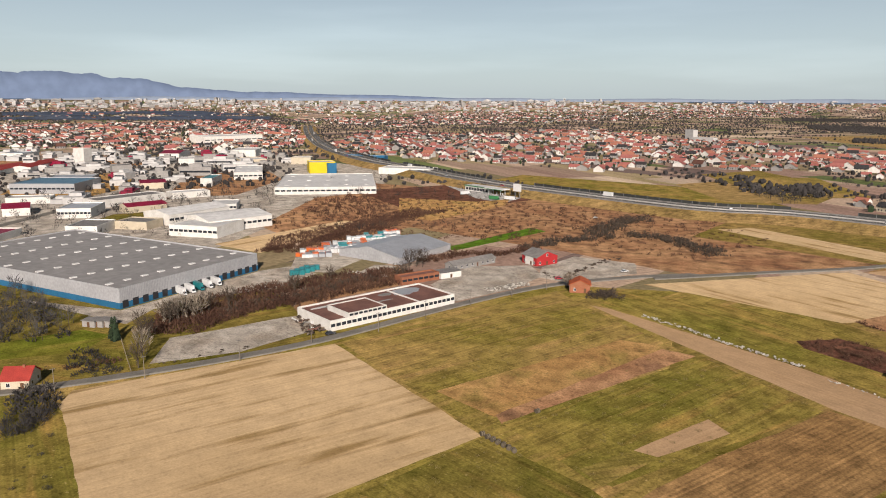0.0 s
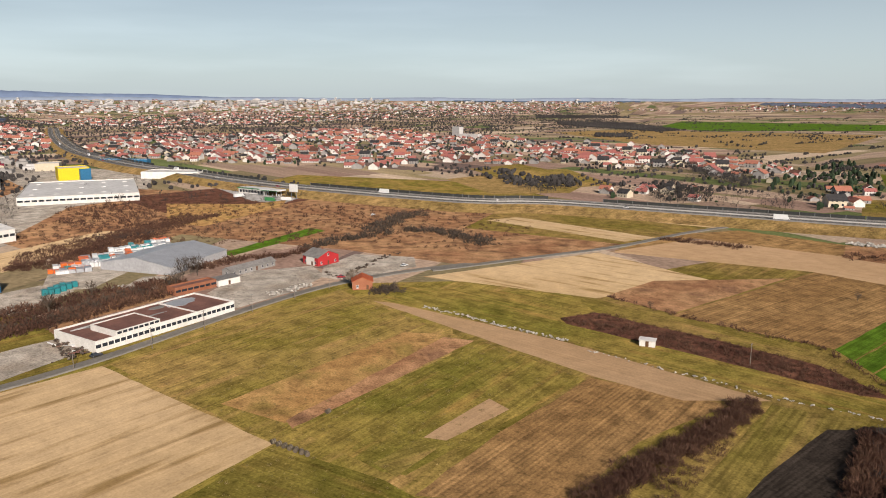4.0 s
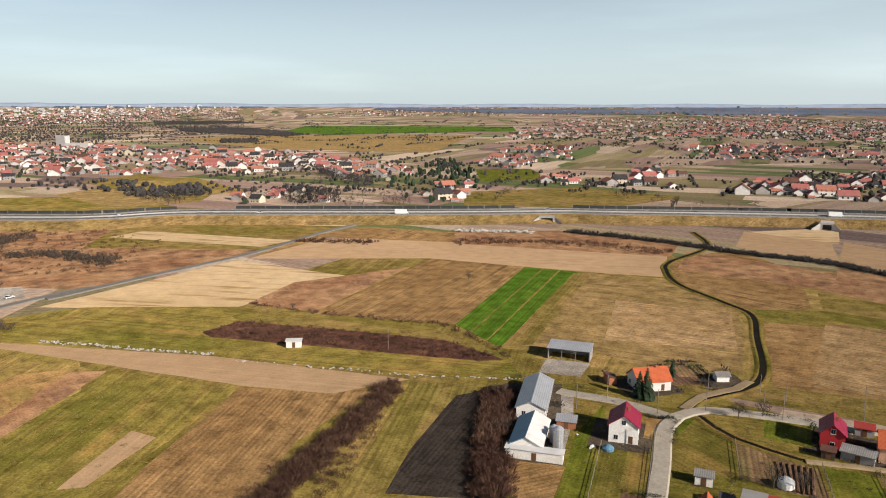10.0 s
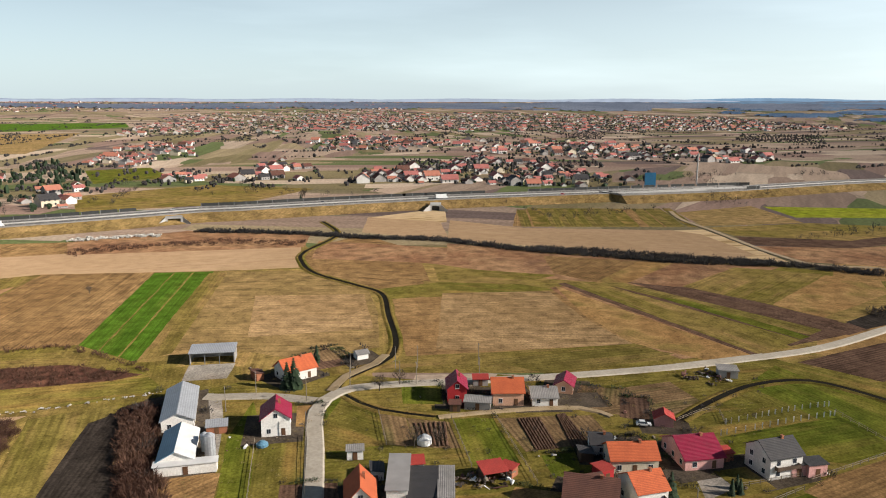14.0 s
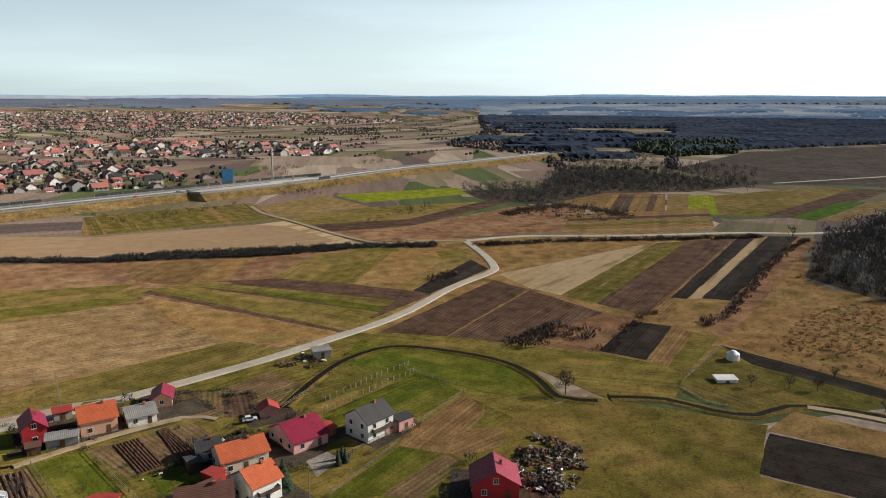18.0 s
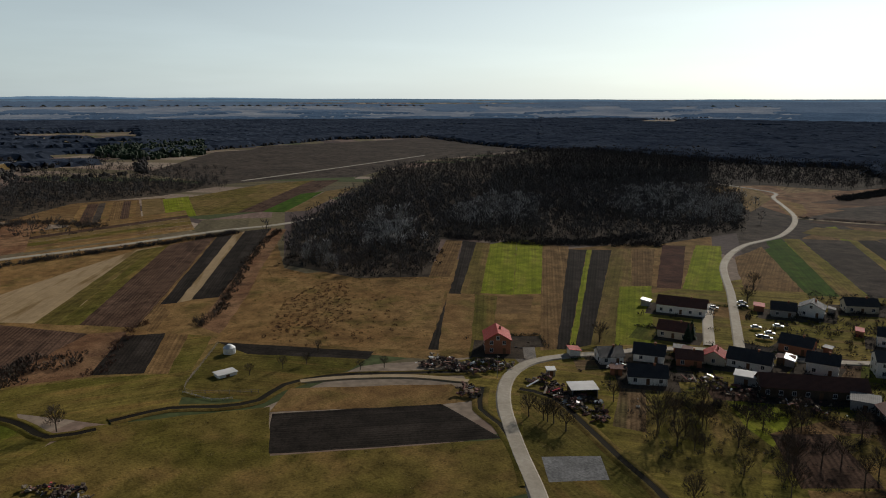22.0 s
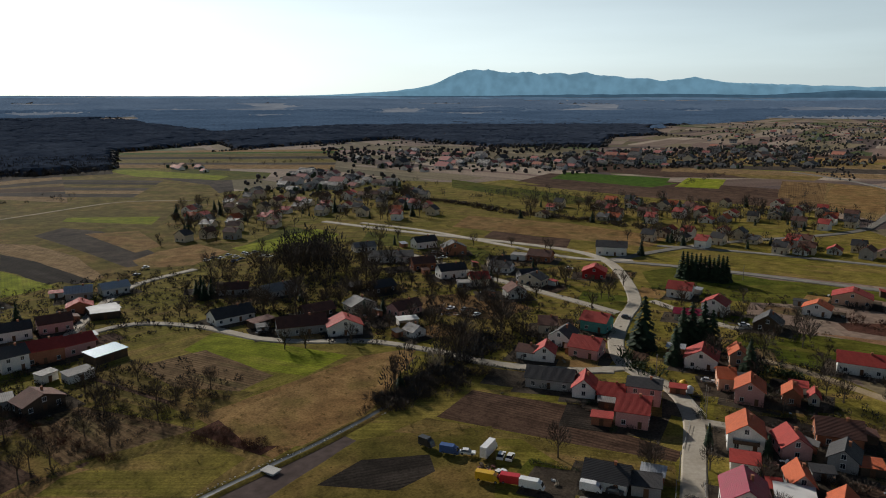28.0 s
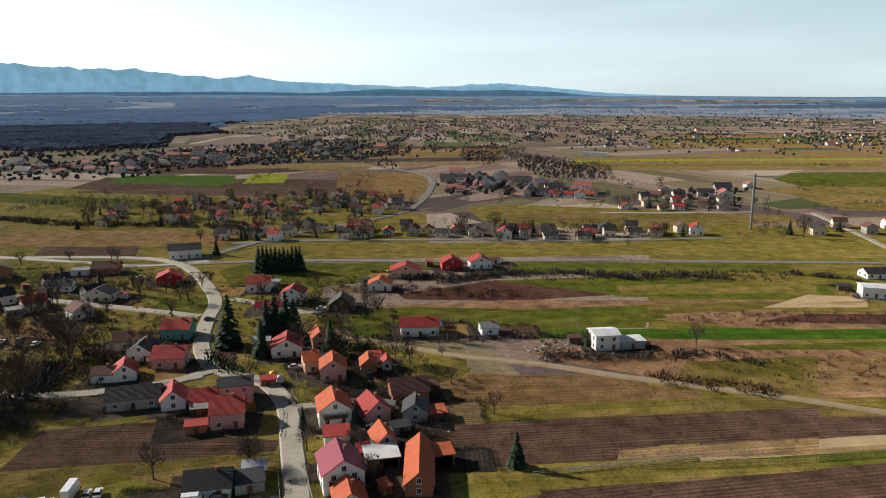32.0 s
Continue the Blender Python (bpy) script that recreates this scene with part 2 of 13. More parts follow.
M["red_scrub"] = field_mat("red_bramble_scrub", (0.10, 0.045, 0.032), (0.15, 0.07, 0.045), (0.055, 0.028, 0.021), 0, patch=0.05, bump=0.7, along=False)
M["yard"] = field_mat("pale_gravel_yard", (0.35, 0.315, 0.27), (0.28, 0.245, 0.205), (0.19, 0.15, 0.115), 0, patch=0.05, along=False, streak_amt=0.5)
M["court"] = field_mat("concrete_court", (0.33, 0.32, 0.305), (0.29, 0.28, 0.268), (0.24, 0.23, 0.215), 0, patch=0.08, along=False, streak_amt=0.3, bump=0.05)
M["garden"] = field_mat("vegetable_beds", (0.20, 0.125, 0.065), (0.26, 0.17, 0.085), (0.11, 0.10, 0.035), 1.5, 0.5)
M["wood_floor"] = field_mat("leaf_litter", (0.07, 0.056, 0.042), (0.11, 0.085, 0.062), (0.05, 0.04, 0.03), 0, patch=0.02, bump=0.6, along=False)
# roads
M["asphalt"] = plain_mat("asphalt", (0.19, 0.175, 0.15), (0.24, 0.22, 0.19), 0.15, 0.95, bump=0.1, spec=0.04)
M["lane"] = plain_mat("worn_lane_surface", (0.36, 0.315, 0.25), (0.43, 0.38, 0.31), 0.12, 0.9, bump=0.1, spec=0.08)
M["dirt"] = plain_mat("dirt_track", (0.36, 0.27, 0.165), (0.30, 0.22, 0.12), 0.2, 0.95, bump=0.2)
M["concrete"] = plain_mat("concrete", (0.36, 0.35, 0.33), (0.44, 0.425, 0.40), 0.3, 0.85, bump=0.1)
M["paint"] = plain_mat("road_paint", (0.75, 0.75, 0.72), (0.68, 0.68, 0.64), 0.5, 0.8)
# walls
M["white"] = plain_mat("white_plaster", (0.76, 0.735, 0.69), (0.66, 0.63, 0.58), 0.25, 0.85, bump=0.05)
M["cream"] = plain_mat("cream_plaster", (0.62, 0.54, 0.41), (0.55, 0.47, 0.35), 0.25, 0.85, bump=0.05)
M["pink"] = plain_mat("pink_plaster", (0.60, 0.33, 0.30), (0.54, 0.28, 0.25), 0.25, 0.85, bump=0.05)
M["peach"] = plain_mat("peach_plaster", (0.62, 0.36, 0.24), (0.55, 0.31, 0.2), 0.25, 0.85, bump=0.05)
M["teal"] = plain_mat("teal_plaster", (0.10, 0.33, 0.28), (0.12, 0.37, 0.32), 0.25, 0.85)
M["grey"] = plain_mat("grey_render", (0.36, 0.34, 0.32), (0.29, 0.275, 0.26), 0.25, 0.9, bump=0.1)
M["brick"] = plain_mat("hollow_brick", (0.38, 0.155, 0.085), (0.31, 0.12, 0.065), 0.3, 0.9, bump=0.3, wave=0.25, wdir='Z', wdark=0.8)
M["redwall"] = plain_mat("red_painted_wall", (0.42, 0.03, 0.03), (0.36, 0.025, 0.03), 0.25, 0.8)
M["darkwall"] = plain_mat("dark_timber", (0.075, 0.05, 0.035), (0.11, 0.075, 0.05), 0.4, 0.85, bump=0.2, wave=0.2)
M["panel"] = plain_mat("light_grey_cladding", (0.44, 0.44, 0.45), (0.39, 0.39, 0.4), 0.1, 0.5, bump=0.15, wave=0.9, wdark=0.88)
M["blue"] = plain_mat("blue_cladding", (0.02, 0.12, 0.23), (0.025, 0.14, 0.27), 0.1, 0.5, bump=0.1, wave=0.9, wdark=0.9)
M["yellow"] = plain_mat("yellow_cladding", (0.78, 0.60, 0.02), (0.74, 0.55, 0.02), 0.1, 0.5)
# roofs
M["r_orange"] = plain_mat("orange_clay_tiles", (0.53, 0.125, 0.048), (0.44, 0.10, 0.04), 0.35, 0.8, bump=0.5, wave=0.35, wdir='Y', wdark=0.72)
M["r_red"] = plain_mat("red_clay_tiles", (0.42, 0.055, 0.042), (0.34, 0.045, 0.035), 0.35, 0.75, bump=0.5, wave=0.35, wdir='Y', wdark=0.72)
M["r_magenta"] = plain_mat("crimson_sheet_tiles", (0.27, 0.012, 0.045), (0.22, 0.012, 0.036), 0.35, 0.5, bump=0.5, wave=0.35, wdir='Y', wdark=0.8)
M["r_brown"] = plain_mat("weathered_brown_tiles", (0.155, 0.07, 0.05), (0.115, 0.055, 0.042), 0.35, 0.85, bump=0.5, wave=0.35, wdir='Y', wdark=0.72)
M["r_dark"] = plain_mat("anthracite_tiles", (0.045, 0.043, 0.045), (0.06, 0.056, 0.056), 0.35, 0.65, bump=0.5, wave=0.35, wdir='Y', wdark=0.75)
M["r_grey"] = plain_mat("grey_fibre_cement", (0.27, 0.255, 0.24), (0.20, 0.19, 0.178), 0.35, 0.85, bump=0.4, wave=0.5, wdark=0.8)
M["r_rust"] = plain_mat("rust_stained_flat_roof", (0.27, 0.13, 0.10), (0.17, 0.085, 0.068), 0.12, 0.9, bump=0.2)
M["r_metal"] = plain_mat("galvanised_sheet", (0.50, 0.51, 0.53), (0.43, 0.44, 0.46), 0.2, 0.4, 0.3, bump=0.3, wave=0.6, wdark=0.85)
M["r_blue"] = plain_mat("blue_sheet_roof", (0.10, 0.22, 0.31), (0.12, 0.25, 0.35), 0.2, 0.45, 0.1, bump=0.3, wave=0.6, wdark=0.85)
M["r_membrane"] = plain_mat("grey_roof_membrane", (0.30, 0.285, 0.275), (0.26, 0.25, 0.24), 0.03, 0.85)
M["r_white"] = plain_mat("white_roof_membrane", (0.66, 0.65, 0.63), (0.58, 0.57, 0.55), 0.03, 0.8)
# small
M["glass"] = plain_mat("window_glass", (0.025, 0.03, 0.038), (0.035, 0.04, 0.05), 0.5, 0.12, spec=0.6)
M["frame"] = plain_mat("white_window_frame", (0.72, 0.71, 0.69), (0.68, 0.67, 0.65), 0.5, 0.5)
M["door"] = plain_mat("brown_door", (0.12, 0.06, 0.03), (0.15, 0.075, 0.04), 0.8, 0.6)
M["steel"] = plain_mat("galvanised_steel", (0.22, 0.22, 0.225), (0.18, 0.18, 0.185), 0.8, 0.6, 0.3)
M["timber"] = plain_mat("weathered_timber", (0.22, 0.18, 0.13), (0.28, 0.23, 0.17), 0.8, 0.85)
M["pole"] = plain_mat("tarred_pole", (0.20, 0.17, 0.14), (0.25, 0.215, 0.18), 0.8, 0.85)
M["rubber"] = plain_mat("tyre_rubber", (0.02, 0.02, 0.02), (0.03, 0.03, 0.03), 1, 0.8)
M["bark"] = plain_mat("grey_bark", (0.085, 0.066, 0.05), (0.12, 0.095, 0.072), 1.0, 0.9, bump=0.3)
M["twig"] = plain_mat("bare_twigs", (0.062, 0.046, 0.035), (0.095, 0.072, 0.054), 0.1, 0.9, island=0.45)
M["wood_twig"] = plain_mat("grey_wood_twigs", (0.0627, 0.059, 0.0576), (0.0924, 0.0871, 0.0864), 0.03, 0.9, island=0.45)
M["thicket"] = plain_mat("russet_thicket", (0.075, 0.036, 0.024), (0.125, 0.066, 0.042), 0.05, 0.9, island=0.45)
M["birch_twig"] = plain_mat("pale_birch_twigs", (0.27, 0.225, 0.175), (0.21, 0.17, 0.13), 0.05, 0.9, island=0.45)
M["pale_twig"] = plain_mat("pale_catkin_twigs", (0.416, 0.408, 0.394), (0.32, 0.312, 0.295), 0.05, 0.9, island=0.45)
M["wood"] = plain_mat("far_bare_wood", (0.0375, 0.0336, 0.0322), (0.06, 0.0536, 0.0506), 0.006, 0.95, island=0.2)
M["needle"] = plain_mat("conifer_needles", (0.02, 0.036, 0.018), (0.03, 0.048, 0.022), 0.2, 0.85, island=0.45)
M["hedge"] = plain_mat("evergreen_hedge", (0.03, 0.05, 0.018), (0.045, 0.065, 0.025), 0.2, 0.85, island=0.45)
M["tuft"] = plain_mat("dry_grass_tufts", (0.26, 0.195, 0.085), (0.18, 0.15, 0.05), 0.05, 0.95, island=0.45)
# Wet bed, near black to include the shade of a deeper cut.
M["ditch"] = plain_mat("wet_shaded_ditch", (0.012, 0.010, 0.007), (0.02, 0.017, 0.011), 0.1, 0.95, bump=0.2, spec=0.05)
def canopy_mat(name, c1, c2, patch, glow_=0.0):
    """The tops of a far wood: patches, and a fine grain of crowns. glow_: distance haze, emitted by the surface."""
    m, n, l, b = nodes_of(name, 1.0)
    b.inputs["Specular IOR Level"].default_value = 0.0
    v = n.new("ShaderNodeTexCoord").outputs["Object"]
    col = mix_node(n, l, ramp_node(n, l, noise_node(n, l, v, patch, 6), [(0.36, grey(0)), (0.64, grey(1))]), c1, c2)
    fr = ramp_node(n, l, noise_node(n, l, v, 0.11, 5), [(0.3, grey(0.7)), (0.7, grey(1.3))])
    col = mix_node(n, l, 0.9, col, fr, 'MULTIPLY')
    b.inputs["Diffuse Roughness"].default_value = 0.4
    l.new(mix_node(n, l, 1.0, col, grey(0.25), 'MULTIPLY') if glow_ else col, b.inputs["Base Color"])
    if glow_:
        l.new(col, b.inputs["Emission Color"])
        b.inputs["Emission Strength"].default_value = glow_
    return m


# Distance haze is put into these colours and given off as glow.
M["backdrop_wood"] = canopy_mat("haze_glow_horizon_woods", (0.078, 0.113, 0.163), (0.1, 0.138, 0.19), 0.003, 0.9)
M["far_plain"] = canopy_mat("haze_glow_far_fields", (0.209, 0.224, 0.245), (0.115, 0.143, 0.184), 0.005, 0.85)
M["dusky_wood"] = canopy_mat("haze_grey_horizon_woods", (0.0978, 0.115, 0.149), (0.136, 0.153, 0.187), 0.003, 0.8)
# No glow here, but the blue tint stands in for haze.
M["canopy"] = canopy_mat("haze_tinted_wood_tops", (0.0434, 0.0558, 0.0819), (0.0713, 0.0864, 0.117), 0.008)
M["far_canopy"] = canopy_mat("haze_glow_wood_tops", (0.05, 0.079, 0.122), (0.068, 0.104, 0.155), 0.004, 0.9)
M["far_tree"] = plain_mat("far_bare_trees", (0.0372, 0.0343, 0.032), (0.0589, 0.0528, 0.048), 0.01, 0.95, island=0.2)
M["f_red"] = plain_mat("old_red_tiles", (0.425, 0.15, 0.128), (0.35, 0.128, 0.111), 0.35, 0.8)
M["f_orange"] = plain_mat("old_orange_tiles", (0.46, 0.184, 0.124), (0.391, 0.155, 0.104), 0.35, 0.8)
M["water"] = plain_mat("still_water", (0.02, 0.02, 0.017), (0.03, 0.03, 0.026), 0.2, 0.3, spec=0.4, bump=0.1)
M["hay"] = plain_mat("rotted_hay", (0.10, 0.08, 0.055), (0.16, 0.13, 0.09), 1.0, 0.95, bump=0.5)
M["rubble"] = plain_mat("broken_concrete", (0.50, 0.47, 0.42), (0.36, 0.33, 0.29), 0.8, 0.9, island=0.45)
# White render for far buildings, muted in colour for distance haze.
M["far_pale"] = plain_mat("far_pale_render", (0.58, 0.56, 0.54), (0.46, 0.45, 0.44), 0.02, 0.9)
M["spoil"] = plain_mat("mixed_scrap", (0.06, 0.045, 0.036), (0.13, 0.10, 0.08), 0.4, 0.95, spec=0.05, island=0.45)
for key, c in (("c_white", (0.75, 0.75, 0.74)), ("c_red", (0.5, 0.02, 0.03)), ("c_blue", (0.04, 0.10, 0.28)), ("c_yellow", (0.72, 0.42, 0.02)),
               ("c_dark", (0.03, 0.03, 0.035)), ("c_silver", (0.42, 0.43, 0.44)), ("c_teal", (0.02, 0.22, 0.24)), ("c_orange", (0.62, 0.13, 0.02)),
               ("c_green", (0.05, 0.22, 0.08))):
    M[key] = plain_mat("paint_" + key[2:], c, tuple(0.9 * a for a in c), 0.5, 0.35, spec=0.5)


# ---- mesh helpers ----
def obj(name, verts, faces, material, parent=None, label="", mats=None, index=None):
    me = bpy.data.meshes.new(name)
    me.from_pydata([tuple(v) for v in verts], [], faces)
    for mm in (mats or [material]):
        me.materials.append(M[mm])
    if index is not None:
        me.polygons.foreach_set("material_index", index)
    me.update()
    ob = new(name, me)
    if parent:
        ob.parent = parent
    if label:
        tagged(ob, label)
    return ob


def again(ob, name, parent, m):
    """Another object on the same mesh, at the pose m under parent."""
    o = new(name, ob.data if isinstance(ob, bpy.types.Object) else ob)
    o.parent = parent
    o.matrix_local = m
    return o


def mesh_of(name, verts, faces, material):
    """A mesh that many parts share."""
    me = bpy.data.meshes.new(name)
    me.from_pydata([tuple(v) for v in verts], [], faces)
    me.materials.append(M[material])
    return me


def thing(name, x, y, z, rot, label, category, group="", kind=""):
    e = new(name)
    e.matrix_world = pose(x, y, z, 0, 0, rot)
    return tagged(e, label, category, group, kind)


BOXF = [(0, 3, 2, 1), (4, 5, 6, 7), (0, 1, 5, 4), (1, 2, 6, 5), (2, 3, 7, 6), (3, 0, 4, 7)]


def box(x0, x1, y0, y1, z0, z1, t=0.0):
    """The corners of a box; t: how far its top is drawn in."""
    return [(x0, y0, z0), (x1, y0, z0), (x1, y1, z0), (x0, y1, z0), (x0 + t, y0 + t, z1), (x1 - t, y0 + t, z1), (x1 - t, y1 - t, z1), (x0 + t, y1 - t, z1)]


def boxes(*bs):
    v, f = [], []
    for b in bs:
        k = len(v)
        v += box(*b)
        f += [tuple(i + k for i in q) for q in BOXF]
    return v, f


def tube(p, q, r0, r1, sides=5):
    p, q = Vector(p), Vector(q)
    d = (q - p).normalized()
    a = d.orthogonal().normalized()
    b = d.cross(a)
    v = [c + (a * math.cos(k * math.tau / sides) + b * math.sin(k * math.tau / sides)) * r for c, r in ((p, r0), (q, r1)) for k in range(sides)]
    f = [(k, (k + 1) % sides, sides + (k + 1) % sides, sides + k) for k in range(sides)]
    return v, f + [tuple(range(sides, 2 * sides)), tuple(reversed(range(sides)))]


def join(*vf):
    v, f = [], []
    for a, b in vf:
        k = len(v)
        v += list(a)
        f += [tuple(i + k for i in q) for q in b]
    return v, f


def rise(r):
    """How the plain lifts towards the hills far off."""
    return 0.0 if r < 2600 else 88 * min(1.2, (r - 2600) / 2300) ** 2


# ---- ground, fields, roads ----
def ground_mat():
    """The parcels of the far plain: blocks of land, each with its own lie, cut into long strips."""
    m, n, l, b = nodes_of("farmland", 0.95)
    b.inputs["Specular IOR Level"].default_value = 0.05
    v = n.new("ShaderNodeTexCoord").outputs["Object"]

    def cells(vec, scale, metric):
        mp = n.new("ShaderNodeMapping")
        mp.inputs["Scale"].default_value = scale
        l.new(vec, mp.inputs["Vector"])
        vo = n.new("ShaderNodeTexVoronoi")
        vo.distance = metric
        vo.inputs["Scale"].default_value = 1.0
        l.new(mp.outputs["Vector"], vo.inputs["Vector"])
        sep = n.new("ShaderNodeSeparateColor")
        l.new(vo.outputs["Color"], sep.inputs["Color"])
        return sep.outputs

    lie = cells(v, (0.0013, 0.0013, 0), 'EUCLIDEAN')
    turn = n.new("ShaderNodeMath")
    turn.operation = 'MULTIPLY'
    turn.inputs[1].default_value = 3.0
    l.new(lie[0], turn.inputs[0])
    rot = n.new("ShaderNodeVectorRotate")
    rot.rotation_type = 'Z_AXIS'
    l.new(v, rot.inputs["Vector"])
    l.new(turn.outputs[0], rot.inputs["Angle"])
    strip = cells(rot.outputs["Vector"], (0.0042, 0.021, 0), 'CHEBYCHEV')
    ramp = n.new("ShaderNodeValToRGB")
    ramp.color_ramp.interpolation = 'CONSTANT'
    tones = [(0.407, 0.299, 0.218), (0.22, 0.176, 0.0902), (0.314, 0.22, 0.165), (0.154, 0.11, 0.0957), (0.473, 0.365, 0.27), (0.281, 0.218, 0.127), (0.358, 0.261, 0.193), (0.121, 0.145, 0.055), (0.275, 0.182, 0.143), (0.22, 0.178, 0.099)]
    e = ramp.color_ramp.elements
    while len(e) < len(tones):
        e.new(0.5)
    for k, c in enumerate(tones):
        e[k].position, e[k].color = k / len(tones), (*c, 1)
    l.new(strip[0], ramp.inputs["Fac"])
    shade = ramp_node(n, l, strip[1], [(0.0, grey(0.78)), (1.0, grey(1.12))])
    col = mix_node(n, l, 1.0, ramp.outputs["Color"], shade, 'MULTIPLY')
    st = ramp_node(n, l, noise_node(n, l, rot.outputs["Vector"], 1.0, 4, (0.006, 0.09, 1)), [(0.3, grey(0.7)), (0.7, grey(1.2))])
    col = mix_node(n, l, 0.7, col, st, 'MULTIPLY')
    fr = ramp_node(n, l, noise_node(n, l, v, 0.35, 9), [(0.3, grey(0.5)), (0.7, grey(1.2))])
    col = mix_node(n, l, 0.7, col, fr, 'MULTIPLY')
    b.inputs["Diffuse Roughness"].default_value = 0.5
    l.new(col, b.inputs["Base Color"])
    return m


M["ground"] = ground_mat()
radii = [0, 60, 120, 250, 500, 900, 1400, 2000, 2600] + [2600 + 115 * k for k in range(1, 21)]
SEG = 120
gv, gf = [(0, 0, 0)], []
for r in radii[1:]:
    gv += [(r * math.sin(k * math.tau / SEG), r * math.cos(k * math.tau / SEG), rise(r)) for k in range(SEG)]
gf += [(0, 1 + (k + 1) % SEG, 1 + k) for k in range(SEG)]
for j in range(len(radii) - 2):
    a, b2 = 1 + j * SEG, 1 + (j + 1) * SEG
    gf += [(a + k, a + (k + 1) % SEG, b2 + (k + 1) % SEG, b2 + k) for k in range(SEG)]
ground = tagged(obj("ground", gv, gf, "ground"), "wide flat plain of winter farmland reaching the hills", "ground", kind="structure")

FIELD_NO = [0]
LAID = []


def inside(x, y, poly):
    hit = False
    for k in range(len(poly)):
        (x0, y0), (x1, y1) = poly[k - 1], poly[k]
        if (y0 > y) != (y1 > y) and x < (x1 - x0) * (y - y0) / (y1 - y0) + x0:
            hit = not hit
    return hit


def meet(a, b):
    """Whether two fields overlap."""
    if any(inside(x, y, b) for x, y in a) or any(inside(x, y, a) for x, y in b):
        return True
    side = lambda p, q, r: (q[0] - p[0]) * (r[1] - p[1]) - (q[1] - p[1]) * (r[0] - p[0])
    for i in range(len(a)):
        for j in range(len(b)):
            p, q, r, s = a[i - 1], a[i], b[j - 1], b[j]
            if side(p, q, r) * side(p, q, s) < 0 and side(r, s, p) * side(r, s, q) < 0:
                return True
    return False


def field(name, label, material, turn, *corners):
    """One field: a thin slab of soil or turf with a rough rim, its furrows along turn (degrees from +x)."""
    FIELD_NO[0] += 1
    xs, ys = [c[0] for c in corners], [c[1] for c in corners]
    me_box = (min(xs), max(xs), min(ys), max(ys))
    z = 0.05
    for o, oz, poly in LAID:
        if oz + 0.004 > z and o[0] < me_box[1] and me_box[0] < o[1] and o[2] < me_box[3] and me_box[2] < o[3] and meet(poly, corners):
            z = oz + 0.004
    LAID.append((me_box, z, corners))
    cx, cy = sum(c[0] for c in corners) / len(corners), sum(c[1] for c in corners) / len(corners)
    rnd = random.Random(FIELD_NO[0])
    pts = []
    for k, p in enumerate(corners):
        q = corners[(k + 1) % len(corners)]
        d = math.dist(p, q)
        step = max(6.0, d / 40)
        nn = max(1, int(d / step))
        for i in range(nn):
            s = i / nn
            j = 0.0 if i == 0 else min(0.3, d * 0.006)
            pts.append((p[0] + (q[0] - p[0]) * s + rnd.uniform(-j, j), p[1] + (q[1] - p[1]) * s + rnd.uniform(-j, j)))
    c, s = math.cos(radians(-turn)), math.sin(radians(-turn))
    loc = [((x - cx) * c - (y - cy) * s, (x - cx) * s + (y - cy) * c) for x, y in pts]
    nn = len(loc)
    v = [(x, y, z + rise(math.hypot(px, py))) for (x, y), (px, py) in zip(loc, pts)] + [(x * (1 + 0.9 / max(4.0, math.hypot(x, y))), y * (1 + 0.9 / max(4.0, math.hypot(x, y))), rise(math.hypot(px, py)) - 0.02) for (x, y), (px, py) in zip(loc, pts)]
    f = [tuple(range(nn))] + [(k + nn, (k + 1) % nn + nn, (k + 1) % nn, k) for k in range(nn)]
    area = sum(loc[k][0] * loc[(k + 1) % nn][1] - loc[(k + 1) % nn][0] * loc[k][1] for k in range(nn))
    if area < 0:
        f = [tuple(reversed(q)) for q in f]
    ob = obj(name, v, f, material)
    ob.matrix_world = pose(cx, cy, 0, 0, 0, turn)
    return tagged(ob, label, "field", kind="structure")


def strips(name, label, materials, count, a, b, c, d):
    """A block of land cut into narrow strips that run from the edge a-b to the edge d-c."""
    rnd = random.Random(int(a[0]))
    cut = [0.0] + sorted((k + rnd.uniform(-0.25, 0.25)) / count for k in range(1, count)) + [1.0]
    turn = math.degrees(math.atan2(d[1] - a[1], d[0] - a[0]))
    lerp = lambda p, q, u: (p[0] + (q[0] - p[0]) * u, p[1] + (q[1] - p[1]) * u)
    for k in range(count):
        u, w = cut[k] + 0.006, cut[k + 1] - 0.006
        field(name, label, materials[k % len(materials)], turn, lerp(a, b, u), lerp(a, b, w), lerp(d, c, w), lerp(d, c, u))


def spline(pts, step=6.0):
    """Evenly spaced points on a smooth line through pts."""
    out = []
    n = len(pts)
    for k in range(n - 1):
        p0, p1, p2, p3 = (Vector(pts[max(0, k - 1)]), Vector(pts[k]), Vector(pts[k + 1]), Vector(pts[min(n - 1, k + 2)]))
        m = max(1, int((p2 - p1).length / step))
        for i in range(m):
            t = i / m
            out.append(0.5 * ((2 * p1) + (p2 - p0) * t + (2 * p0 - 5 * p1 + 4 * p2 - p3) * t * t + (3 * p1 - p0 - 3 * p2 + p3) * t ** 3))
    return out + [Vector(pts[-1])]


